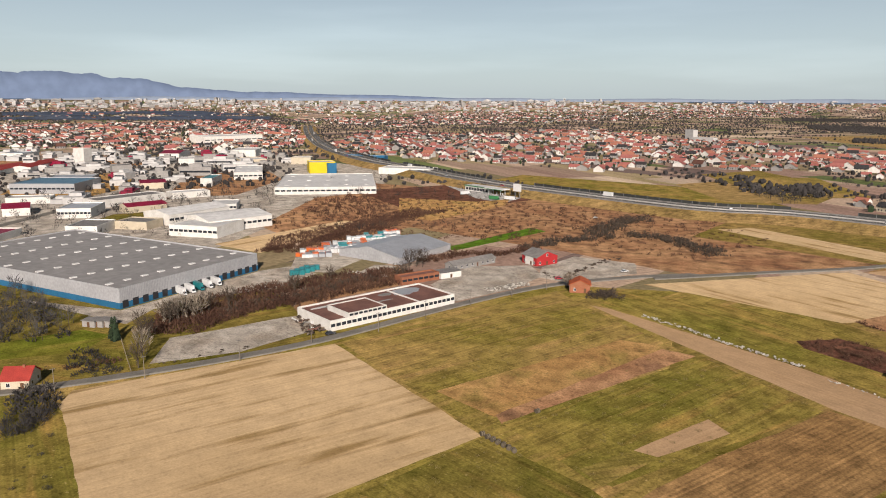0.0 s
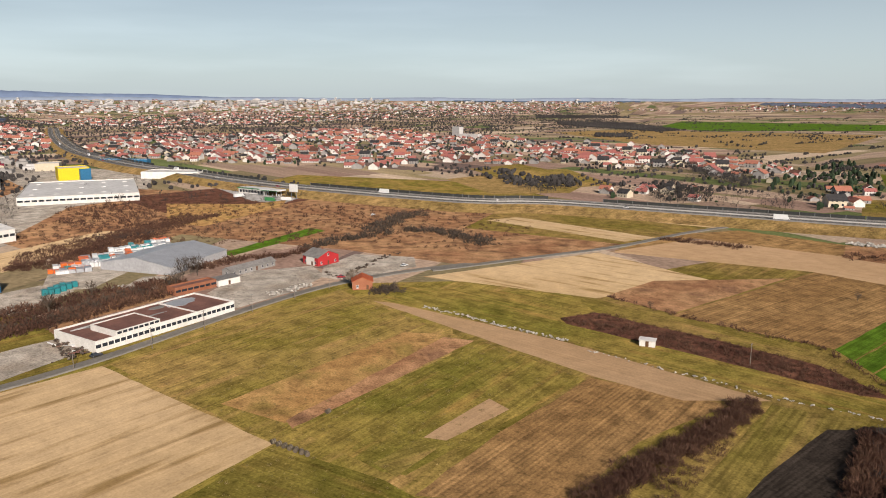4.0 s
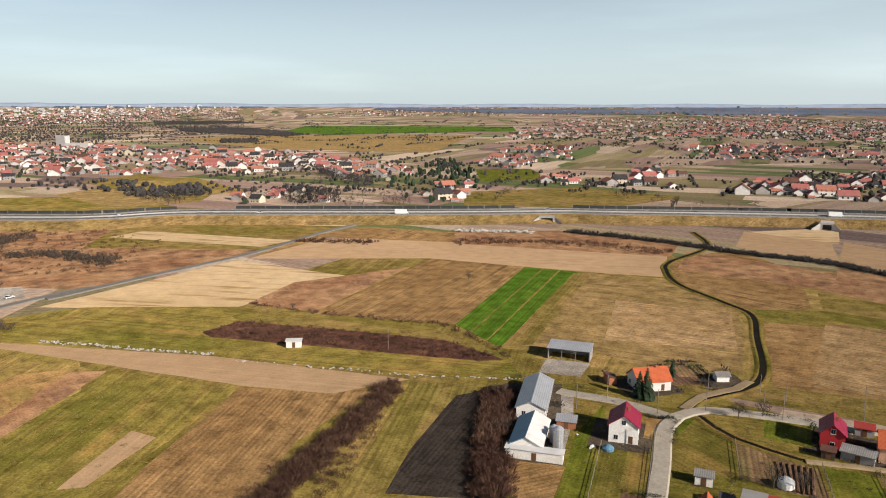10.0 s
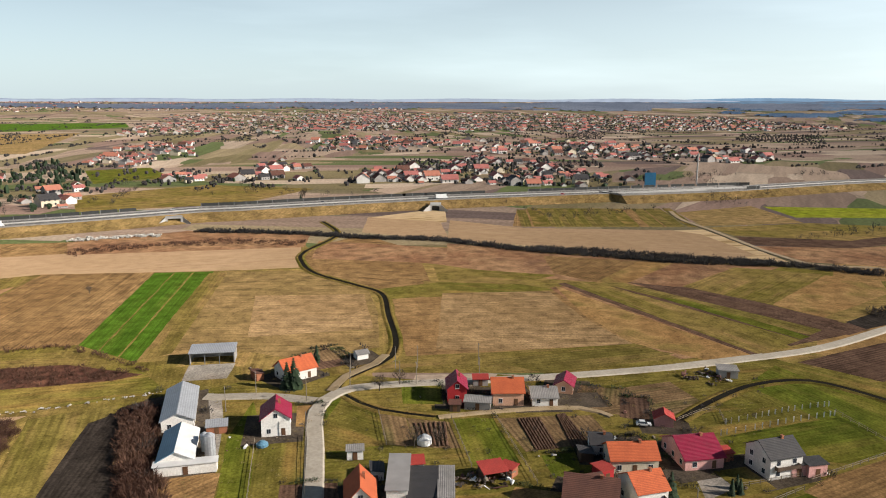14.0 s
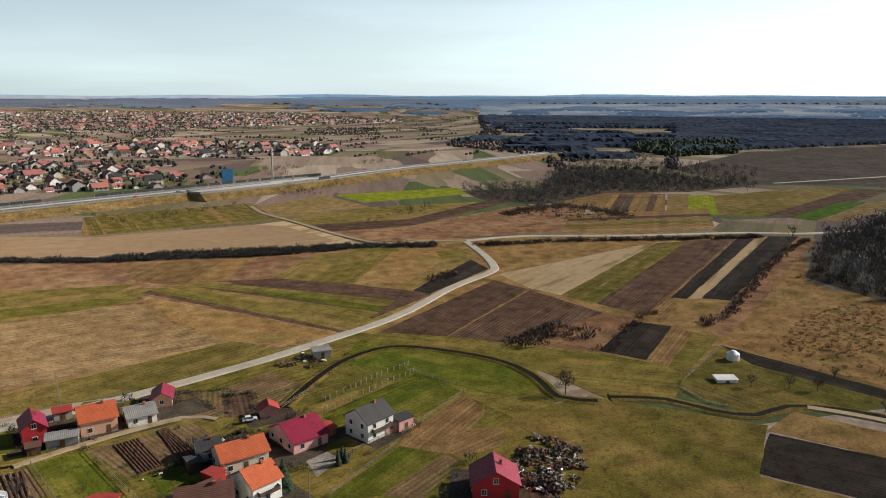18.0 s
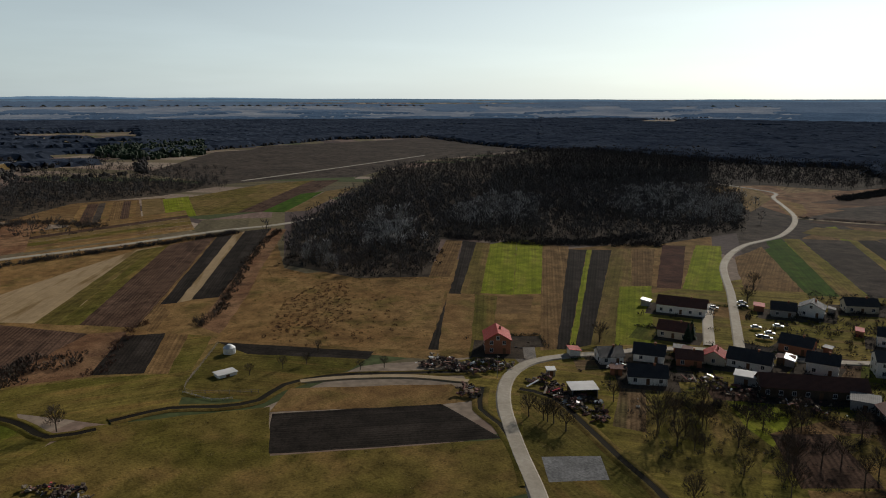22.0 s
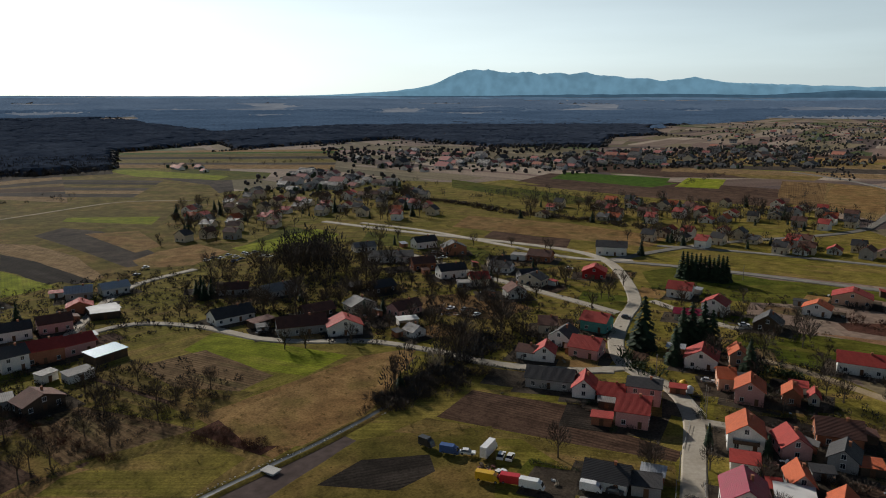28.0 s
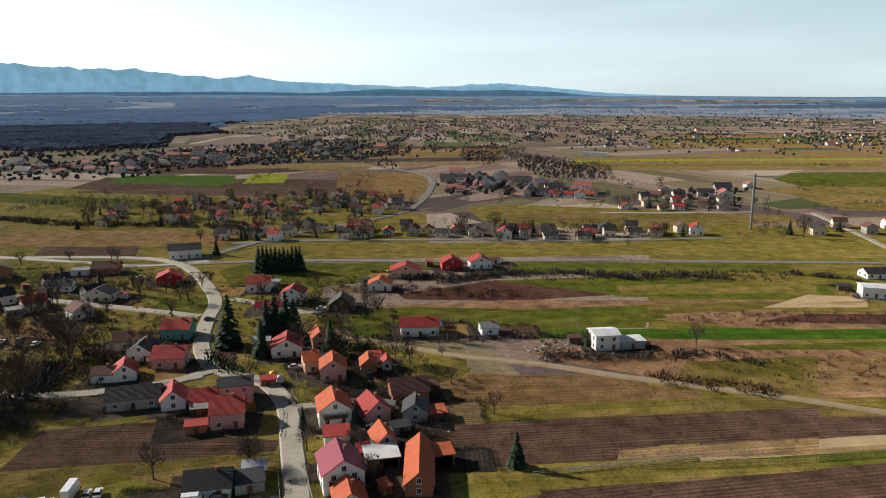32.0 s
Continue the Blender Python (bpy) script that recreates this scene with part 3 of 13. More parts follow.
def ribbon(line, profile, closed_ends=False):
    """A strip along line; profile: (offset to the right, height) across it."""
    v, f = [], []
    n = len(profile)
    for k, p in enumerate(line):
        d = (line[min(k + 1, len(line) - 1)] - line[max(k - 1, 0)])
        r = Vector((d.y, -d.x, 0)).normalized() if d.length else Vector((1, 0, 0))
        h = rise(math.hypot(p[0], p[1]))
        v += [(p[0] + r.x * o, p[1] + r.y * o, z + h) for o, z in profile]
    for k in range(len(line) - 1):
        for i in range(n - 1):
            a = k * n + i
            f.append((a, a + 1, a + n + 1, a + n))
    return v, f


def lane(name, label, material, width, *pts, z=0.44):
    line = spline([(x, y, 0) for x, y in pts], 5.0)
    h = width / 2
    v, f = ribbon(line, [(-h - 0.6, z - 0.5), (-h, z - 0.02), (0, z), (h, z - 0.02), (h + 0.6, z - 0.5)])
    f = [tuple(reversed(q)) for q in f]
    return tagged(obj(name, v, f, material), label, "road", kind="structure")


field("dry_meadow", "dry grass between the fields", "olive", 41, (-96.5, 162.6), (-142.1, 251.3), (-39.1, 283.7), (57.4, 352.7), (143.5, 333.7), (172.6, 236.0), (185.1, 176.7), (122.1, 111.8))
field("dry_meadow", "dry grass between the strips", "olive", 31, (98.3, 296.2), (303.5, 351.4), (429.6, 219.2), (316.9, 130.3), (165.1, 62.5), (43.0, 135.6))
field("dry_meadow", "dry grass between the fields", "olive", -68, (230.6, 104.0), (424.3, 182.6), (447.0, 31.8), (414.5, -172.2), (389.3, -330.1), (188.7, -166.2), (229.3, -97.3), (241.4, -19.5))
field("straw_meadow", "dry grass between the strips", "straw", -61, (280.7, -62.2), (449.7, -105.4), (430.1, -273.7), (380.7, -355.8), (273.2, -263.4), (118.5, -503.8), (58.8, -269.2), (141.2, -201.9), (216.1, -171.3))
field("reed_land", "reedy fields before the wood", "reed", 145, (201.4, -796.2), (182.3, -922.8), (-116.1, -1006.4), (-302.8, -1163.2), (-130.0, -474.5), (-50.9, -421.9), (-0.7, -389.1), (33.8, -369.3), (89.0, -458.9), (118.9, -573.5))
field("dry_meadow", "dry meadows beside the village", "sunny", 117, (-523.3, -91.9), (-624.9, 106.9), (-330.7, 72.5), (-189.7, 50.7), (-142.8, -15.4), (-217.4, -35.0))
field("meadow", "rough grass around the village", "sunny", -165, (131.5, -204.6), (113.9, -231.0), (116.2, -311.3), (71.8, -389.9), (-55.6, -437.8), (-229.8, -458.5), (-336.7, -428.2), (-144.7, -174.9), (-85.3, -177.8), (-6.5, -149.4), (40.6, -141.6), (81.5, -159.0))
field("meadow", "rough grass between village houses", "sunny", 149, (-94.4, -304.8), (-204.9, -457.8), (-325.4, -315.8), (-315.1, -222.4), (-236.3, -172.6), (-222.4, -99.6), (-126.0, -54.8), (-93.2, -102.8), (-87.9, -132.8), (-71.4, -173.8))
field("dry_meadow", "dry grass between the hamlets", "sunny", 168, (32.5, -454.7), (-28.0, -578.0), (-180.9, -706.1), (-365.6, -709.8), (-492.0, -576.6), (-581.2, -383.2), (-492.2, -254.9), (-369.7, -188.7), (-286.6, -333.9), (-120.3, -364.3))
field("meadow", "rough grass beside the lane", "grass", -65, (120.7, 99.9), (177.3, 144.0), (213.8, 110.1), (217.0, 51.3), (250.5, -15.0), (257.2, -42.5), (184.0, -47.6), (128.7, 29.2))
field("meadow", "rough grass by the lane", "grass", -62, (186.9, 48.6), (228.7, 44.2), (228.7, 9.0), (271.8, -45.0), (230.1, -103.7), (171.3, -77.1), (133.5, -34.5))
field("gravel_yard", "paved ground of the trading estate", "yard", 85, (-365.1, 472.8), (-517.4, 756.0), (-569.5, 942.6), (-444.2, 1195.6), (-281.1, 1205.5), (-69.7, 966.5), (-61.8, 702.7), (-124.2, 523.1), (-139.8, 440.4), (-191.8, 457.3))
field("scrub_field", "brown waste ground of the estate", "scrub", 85, (-255.9, 667.4), (-304.3, 868.6), (-231.8, 958.8), (-183.2, 835.9), (-196.9, 698.0))
field("straw_meadow", "dry grass of the estate", "straw", 67, (-419.8, 690.2), (-481.2, 860.9), (-376.2, 913.9), (-320.1, 790.0), (-331.1, 672.7))
field("meadow", "green verge of the estate", "grass", 49, (-263.8, 507.7), (-260.7, 572.6), (-213.6, 604.6), (-194.0, 560.2), (-224.5, 508.7))
field("scrub_field", "brown waste ground of the estate", "scrub", 56, (-547.8, 906.0), (-646.2, 1072.0), (-448.6, 1159.2), (-386.2, 1037.3), (-476.8, 931.6))
field("scrub_field", "russet scrub beside the estate", "scrub", 49, (-132.3, 522.9), (-118.0, 679.9), (-48.4, 748.9), (25.6, 705.7), (-9.7, 538.6), (-77.6, 441.7))
field("meadow", "rough ground behind the warehouse", "grass", 36, (-191.9, 216.2), (-285.9, 330.9), (-192.4, 354.2), (-75.4, 334.4), (-48.1, 268.0), (-100.5, 226.8))
field("bare_field", "pale bare soil field with darker streaks", "tan", 35, (-116.0, 216.1), (-40.4, 262.2), (11.1, 185.8), (-28.5, 152.2), (-44.6, 136.4), (-74.9, 136.2), (-113.9, 200.1))
field("dry_meadow", "olive winter meadow beside the lane", "olive", 39, (-37.8, 262.9), (55.5, 341.6), (63.0, 315.9), (88.4, 255.0), (15.3, 196.7), (10.3, 188.6))
field("straw_meadow", "dry brown band across the meadow", "straw", 39, (-1.8, 217.1), (68.2, 268.1), (86.5, 259.6), (15.4, 197.8))
field("scrub_field", "dark russet stubble streak", "scrub", 39, (15.8, 199.3), (81.4, 258.0), (91.3, 250.2), (17.2, 193.6))
field("meadow", "short green winter grass", "grass", 39, (17.3, 194.3), (93.2, 249.1), (113.0, 202.6), (40.8, 159.4), (35.4, 163.0))
field("straw_meadow", "straw coloured patch in the grass", "track", 36, (50.5, 177.6), (76.9, 196.9), (79.7, 187.8), (55.8, 174.0))
field("grass_field", "bright green strip of grass", "mown", 15, (34.3, 167.4), (50.2, 177.7), (55.5, 173.0), (38.5, 159.4))
field("meadow", "short grass beside hay bales", "grass", -48, (11.2, 184.9), (35.0, 158.6), (41.5, 146.1), (22.6, 134.9), (-19.4, 155.5))
field("stubble_field", "brown stubble field with tyre ruts", "brown", 35, (40.3, 149.7), (71.5, 174.6), (115.2, 203.0), (144.4, 171.2), (105.1, 157.9), (70.3, 134.8))
field("dry_meadow", "rough olive grass strip", "olive", 33, (70.3, 134.8), (105.1, 157.9), (144.4, 171.2), (155.4, 166.7), (91.6, 124.2))
field("grass_field", "striped mown grass field", "mown", 34, (91.6, 124.2), (156.7, 167.6), (172.8, 149.7), (107.2, 116.5))
field("raked_field", "raked pale brown soil strip", "track", -59, (66.2, 316.5), (74.3, 310.5), (123.9, 238.4), (158.7, 169.8), (133.2, 178.2), (116.8, 203.9))
field("meadow", "green verge meadow along a rubble line", "grass", -59, (70.9, 317.2), (84.0, 338.3), (158.3, 301.9), (169.2, 227.9), (189.0, 201.2), (200.3, 163.9), (185.7, 142.3), (161.2, 171.8), (124.8, 240.3))
field("bramble_field", "dark red bramble band", "red_scrub", -61, (135.8, 267.8), (154.4, 270.2), (181.4, 221.9), (196.7, 190.2), (196.1, 159.1), (188.4, 165.1), (165.7, 205.5), (134.7, 259.3))
field("dry_meadow", "dry olive grass strip", "olive", -68, (157.3, 300.0), (178.9, 271.6), (198.6, 228.8), (205.6, 203.6), (200.5, 191.2), (154.8, 271.0))
field("bare_field", "pale sown field beside the lane", "tan", -55, (101.4, 354.9), (218.1, 382.8), (239.2, 304.2), (166.2, 291.1))
field("scrub_field", "russet reed covered field", "scrub", 2, (171.9, 292.9), (210.6, 312.4), (279.3, 296.5), (185.1, 259.2))
field("stubble_field", "brown mown field with faint rows", "brown", 21, (182.9, 257.2), (305.6, 304.4), (326.7, 251.6), (215.7, 201.8))
field("raked_field", "wide raked pale brown field", "track", -57, (227.7, 381.6), (273.2, 402.5), (326.2, 395.1), (351.5, 331.0), (408.9, 206.8), (356.0, 181.5), (335.2, 222.9), (303.7, 304.2))
field("scrub_field", "russet waste ground with rubble", "scrub", -65, (348.0, 328.7), (381.2, 358.0), (439.9, 308.6), (451.1, 221.3), (408.7, 204.9))
field("stubble_field", "mixed dry strip by the underpass", "brown", 18, (226.4, 382.7), (295.5, 421.0), (351.6, 422.5), (380.5, 358.6), (351.5, 331.0), (303.6, 405.1))
field("dry_meadow", "dry grass strip below the motorway", "olive", -90, (197.2, 512.9), (270.6, 534.7), (360.6, 443.7), (267.4, 407.4), (204.5, 429.3))
field("bare_field", "pale strip below the motorway", "tan", -66, (199.1, 517.6), (229.6, 518.2), (268.5, 423.1), (245.7, 414.9))
field("wheat_field", "vivid green young wheat field", "green", 23, (215.2, 201.9), (323.2, 249.4), (335.2, 221.1), (205.2, 168.9))
field("dry_meadow", "narrow strip of dry grass beside wheat", "olive", 22, (205.2, 168.9), (335.2, 221.1), (340.3, 204.7), (211.1, 157.2))
field("dry_meadow", "dry meadow beside the ditch", "olive", 21, (205.2, 152.7), (340.8, 204.3), (353.7, 180.3), (346.3, 171.0), (319.5, 128.6), (291.8, 108.5), (241.6, 86.9), (212.4, 105.6), (211.5, 136.2))
field("straw_meadow", "brown cut reed patch", "straw", -73, (250.6, 150.0), (294.1, 170.3), (320.0, 130.4), (264.9, 102.0))
field("stubble_field", "brown field near the bridge", "brown", -103, (357.9, 183.1), (402.4, 199.9), (459.4, 185.9), (415.8, 130.9), (312.2, 95.8), (321.4, 118.1), (332.9, 137.3))
field("scrub_field", "russet scrubland below the motorway", "scrub", -24, (-77.3, 802.3), (46.1, 728.7), (194.1, 574.7), (236.6, 506.7), (249.5, 398.4), (129.4, 376.1), (74.7, 436.2), (29.1, 474.4), (-54.5, 547.7))
field("wheat_field", "narrow green strip", "green", 50, (3.5, 448.0), (64.4, 520.0), (72.3, 504.0), (7.3, 436.9))
field("bare_field", "pale field behind white halls", "tan", 54, (-144.3, 453.8), (-75.6, 547.3), (-54.1, 542.7), (-108.7, 428.2))
field("dry_meadow", "dry meadow between scrub and motorway", "olive", -45, (169.4, 488.0), (231.1, 567.0), (356.1, 441.2), (249.5, 398.4))
field("bare_field", "pale strip in the meadow", "tan", -62, (196.6, 515.1), (225.1, 522.8), (279.8, 414.5), (251.9, 408.9))
field("bare_field", "pale strip by the motorway", "tan", -42, (260.2, 541.9), (288.7, 548.5), (364.9, 446.5), (342.1, 435.0))
field("bramble_field", "dark red bramble field", "red_scrub", -21, (-86.5, 733.3), (3.1, 786.2), (83.4, 669.6), (-20.0, 580.0))
field("grass_field", "dry meadow behind the motorway", "pasture", -49, (53.0, 832.0), (98.8, 901.1), (287.5, 756.8), (303.1, 632.9), (243.0, 653.5))
field("bare_field", "pale field behind the motorway", "dun", 29, (257.0, 804.1), (375.9, 869.9), (334.0, 648.0), (258.2, 663.3))
field("dry_meadow", "meadow inside the hedges", "olive", -58, (324.7, 918.8), (419.0, 970.7), (425.6, 758.8), (334.0, 648.0), (318.2, 750.7))
field("dry_meadow", "meadow behind the motorway", "olive", -65, (324.7, 887.4), (448.2, 880.1), (413.5, 694.5), (338.1, 690.5), (328.6, 765.3))
field("grass_field", "green pasture behind the motorway", "lush", -104, (793.7, 706.3), (856.5, 654.3), (753.3, 549.0), (667.8, 584.7))
field("dry_meadow", "pasture beyond the motorway", "olive", -58, (574.1, 525.8), (694.1, 460.4), (694.3, 333.3), (571.9, 349.5), (491.9, 450.1))
field("wheat_field", "far green wheat field", "green", -38, (1465.4, 2216.1), (1838.0, 2604.6), (2446.3, 1965.1), (2125.0, 1693.4), (1405.8, 1869.7))
field("bare_field", "far pale fields", "dun", -26, (920.0, 1896.7), (1211.2, 2023.7), (1704.3, 1520.4), (1015.9, 1022.2), (860.9, 1347.1))
field("bare_field", "pale embankment corner field", "tan", -49, (484.6, 193.0), (530.3, 208.3), (598.1, 166.1), (527.0, 145.1))
field("stubble_field", "wide brown stubble field", "brown", -64, (308.9, 110.5), (344.5, 38.7), (273.9, -0.2), (237.2, 79.9))
field("dry_meadow", "grass headland beside the lane", "olive", -63, (234.1, 79.5), (275.3, -0.6), (264.2, -19.4), (234.4, 32.1), (217.4, 90.6))
field("scrub_field", "russet base of scattered strips", "scrub", -94, (379.1, 185.3), (431.1, 204.0), (431.8, 79.1), (429.2, -72.7), (367.4, -32.9), (367.7, 45.3), (385.8, 115.2))
field("stubble_field", "narrow brown field", "brown", -91, (344.9, 170.8), (379.0, 183.9), (386.2, 120.6), (345.6, 103.4))
field("dry_meadow", "dry grass field by a wall stub", "olive", -90, (377.9, 110.7), (377.4, 43.5), (352.7, 60.1), (345.1, 98.0))
field("meadow", "dark grass strip", "grass", -89, (345.2, 98.6), (352.7, 60.1), (346.7, 38.9), (321.1, 89.7), (308.9, 110.5), (319.7, 128.1))
field("scrub_field", "russet strip of reeds", "scrub", -147, (349.2, 43.3), (357.4, 34.2), (276.3, -41.7), (261.2, -14.9), (273.9, -0.6))
field("meadow", "green strip between ploughed land", "grass", -133, (357.4, 34.2), (363.9, 13.6), (285.8, -54.8), (274.8, -41.5))
field("ploughed_field", "dark ploughed strip", "dark", -137, (360.3, 13.5), (370.7, -21.9), (311.7, -82.7), (287.3, -55.1))
field("ploughed_field", "brown ploughed strip", "dark", -128, (366.1, -3.6), (371.3, -30.3), (319.7, -90.1), (307.4, -79.1))
field("dry_meadow", "olive strip of rough grass", "olive", -69, (368.8, -30.1), (407.7, -79.0), (410.6, -138.3), (378.6, -133.2), (324.3, -81.9))
field("ploughed_field", "black ploughed corner by the bend", "black", -41, (326.3, -82.4), (381.6, -130.5), (358.0, -132.2), (317.9, -88.3))
field("raked_field", "raked field beyond the hedge", "track", -33, (468.4, 188.9), (532.2, 209.5), (527.2, 150.3), (455.8, 122.9))
field("bare_field", "pale field beyond the hedge", "tan", -64, (460.6, 138.0), (546.1, -40.2), (446.1, -79.8), (441.1, 29.8))
field("meadow", "striped green field beyond the hedge", "grass", -170, (522.3, 90.8), (616.1, 96.9), (641.6, -2.3), (555.5, -24.4))
field("stubble_field", "brown strip in the striped field", "brown", -170, (522.4, 92.8), (604.1, 104.3), (612.7, 94.1), (525.7, 75.3))
field("stubble_field", "brown strip beyond the hedge", "brown", -166, (629.3, 17.2), (641.6, -2.3), (555.3, -25.7), (548.5, -11.2))
field("bare_field", "tan field by a dirt track", "dun", -47, (625.6, -25.6), (684.3, -88.0), (598.1, -115.0), (562.3, -41.4))
field("grass_field", "bright green strip", "lime", -95, (683.4, -98.7), (702.7, -225.0), (652.9, -219.9), (624.9, -115.1))
field("dry_meadow", "olive strip", "olive", -75, (556.4, -45.4), (597.7, -119.7), (599.6, -212.1), (528.0, -131.5), (526.5, -59.6))
field("ploughed_field", "brown ploughed strip by the track", "dark", -69, (524.0, -59.3), (528.0, -131.5), (608.6, -225.2), (594.0, -239.4), (497.3, -124.1), (495.3, -67.9))
field("scrub_field", "russet meadow by the track", "scrub", -66, (491.0, -67.3), (499.6, -124.6), (566.3, -233.2), (547.0, -289.3), (447.6, -219.3), (448.9, -90.5))
field("ploughed_field", "dark brown ploughed field by the lane", "dark", -48, (268.8, -54.5), (333.9, -126.4), (312.4, -135.6), (256.3, -77.9))
field("ploughed_field", "ploughed field with a grass seam", "dark", -46, (255.9, -78.7), (311.0, -136.2), (267.1, -150.7), (240.9, -99.8))
field("scrub_field", "rough russet corner", "scrub", -63, (240.9, -99.8), (267.1, -150.7), (256.7, -160.8), (223.6, -125.9))
field("bare_field", "dry grass field by the bend", "tan", -52, (345.2, -133.3), (397.3, -260.6), (394.3, -276.3), (284.7, -154.0), (314.0, -137.2))
field("grass_field", "bright green strip in the field", "mown", -52, (298.2, -146.2), (394.0, -258.4), (393.4, -268.9), (288.7, -150.2))
field("meadow", "green strip between plough land", "grass", -52, (288.7, -150.2), (393.4, -268.9), (392.7, -279.6), (280.9, -155.4))
field("ploughed_field", "dark ploughed strip on the slope", "dark", -48, (280.9, -155.4), (392.7, -279.6), (393.6, -316.5), (258.0, -165.9))
field("stubble_field", "brown dry strip", "brown", -48, (258.0, -165.9), (393.6, -316.5), (389.6, -315.2), (279.9, -192.3), (265.8, -187.4), (247.0, -165.9))
field("ploughed_field", "black ploughed strip", "black", -48, (279.9, -192.3), (393.0, -317.9), (387.0, -325.6), (275.9, -198.3))
field("bare_field", "pale strip between plough land", "tan", -49, (275.9, -198.3), (387.0, -325.6), (391.6, -341.2), (274.4, -206.3))
field("ploughed_field", "wide black ploughed strip", "black", -49, (274.9, -205.3), (391.9, -340.5), (385.6, -359.1), (267.5, -216.1))
field("scrub_field", "scrubby field edge", "scrub", -51, (239.9, -180.9), (385.6, -359.1), (372.7, -360.9), (296.3, -266.7), (219.6, -179.5))
field("ploughed_field", "small black ploughed plot", "black", -47, (224.9, -126.1), (253.2, -156.5), (242.5, -168.0), (211.6, -137.3))
field("stubble_field", "small dry garden plot", "brown", -46, (211.6, -137.3), (241.0, -167.5), (233.7, -172.1), (204.4, -141.4))
field("meadow", "pasture beside the brook", "grass", -120, (258.6, -40.5), (267.3, -54.6), (220.6, -126.6), (204.4, -141.4), (233.7, -172.1), (224.0, -175.2), (194.0, -140.1), (179.3, -125.5), (186.8, -107.4), (221.2, -95.4), (244.1, -65.7))
field("meadow", "dark green paddock in the brook bend", "grass", -140, (233.0, -31.5), (248.1, -54.4), (220.5, -86.7), (188.9, -92.7), (179.0, -76.2), (202.3, -66.4))
field("straw_meadow", "tan meadow below the wood", "straw", -155, (219.8, -174.2), (299.6, -275.5), (248.8, -270.3), (200.0, -305.2), (145.2, -208.3))
field("bare_field", "pale strips by the wood", "dun", -115, (493.6, -331.1), (597.9, -400.4), (589.7, -417.9), (475.0, -370.6))
field("grass_field", "green strip by the wood", "lime", -35, (486.8, -345.7), (582.9, -411.9), (580.3, -438.0), (477.0, -366.4))
field("dry_meadow", "olive strips by the wood", "olive", -59, (477.0, -366.4), (573.2, -432.7), (597.8, -546.4), (580.0, -608.8), (461.3, -399.7))
field("ploughed_field", "dark strips by the wood", "dark", -61, (463.3, -395.5), (574.8, -595.3), (559.5, -627.9), (442.7, -418.2))
field("wheat_field", "green strip by the wood", "green", -61, (449.8, -410.0), (505.0, -510.1), (500.8, -537.7), (433.2, -418.1))
field("bare_field", "pale strip at the wood edge", "dun", -61, (433.2, -418.1), (499.7, -540.1), (499.9, -588.6), (424.6, -436.3))
field("stubble_field", "brown strips by the hedgerow", "brown", -127, (590.0, -258.2), (655.8, -308.6), (599.1, -397.9), (494.6, -329.1), (514.1, -287.5))
field("straw_meadow", "dry tall grass by the brook", "straw", -124, (153.2, -139.2), (161.2, -155.3), (121.2, -186.0), (106.8, -180.9), (115.9, -170.8))
field("meadow", "garden lawn with a polytunnel", "grass", -160, (185.6, -131.6), (217.2, -172.2), (159.6, -191.6), (157.1, -178.2), (164.1, -143.1))
field("ploughed_field", "long black ploughed bed", "black", -160, (217.2, -172.2), (161.3, -196.7), (158.8, -189.1), (197.2, -169.5))
field("rough_pasture", "rough pasture", "pasture", -111, (183.3, -76.6), (188.3, -103.4), (156.0, -141.1), (133.6, -119.4), (88.7, -161.2), (70.2, -140.5), (114.7, -77.8), (154.8, -55.8))
field("ploughed_field", "black ploughed rectangle with grass seams", "black", -138, (134.8, -120.9), (151.4, -138.7), (115.3, -171.3), (89.4, -161.8))
field("ploughed_field", "black ploughed seam strip", "black", -61, (146.3, -209.9), (188.4, -290.4), (247.2, -394.8), (237.0, -394.8), (178.8, -284.3), (142.9, -211.7))
field("stubble_field", "brown garden strip", "brown", -62, (211.7, -303.8), (258.0, -391.9), (247.5, -394.5), (200.1, -307.0))
field("dry_meadow", "olive garden strip", "olive", -62, (179.2, -283.9), (237.0, -394.8), (228.7, -398.1), (170.1, -287.5))
field("grass_field", "bright green strip below the wood", "lime", -62, (171.1, -289.2), (226.9, -395.0), (220.8, -418.7), (157.0, -295.2))
field("grass_field", "green strip below the wood", "lime", -63, (156.8, -295.4), (220.6, -419.0), (205.7, -426.2), (146.2, -304.7))
field("straw_meadow", "dry garden strip", "straw", -59, (142.9, -211.7), (183.6, -279.4), (172.2, -285.3), (129.5, -212.1))
field("meadow", "grass garden strip", "grass", -60, (129.5, -212.1), (171.9, -285.7), (161.4, -288.1), (121.3, -210.3))
field("stubble_field", "tan strip", "brown", -141, (161.3, -288.3), (147.9, -299.0), (136.5, -272.1), (148.0, -262.8))
field("stubble_field", "tan strip with bare soil", "brown", -64, (111.6, -231.5), (198.4, -411.6), (182.7, -415.7), (107.0, -236.1))
field("ploughed_field", "dark seeded strip", "black", -67, (107.0, -236.1), (179.2, -408.0), (168.9, -411.9), (103.3, -238.3))
field("grass_field", "narrow green strip", "lime", -69, (103.3, -238.3), (168.9, -411.9), (166.6, -414.2), (101.4, -240.2))
field("ploughed_field", "dark seeded strip beside grass", "black", -69, (101.9, -241.3), (166.6, -414.2), (156.3, -420.3), (98.6, -247.8))
field("dry_meadow", "dry strip with trees", "olive", -72, (98.6, -247.8), (156.3, -420.3), (147.2, -429.5), (86.1, -257.1))
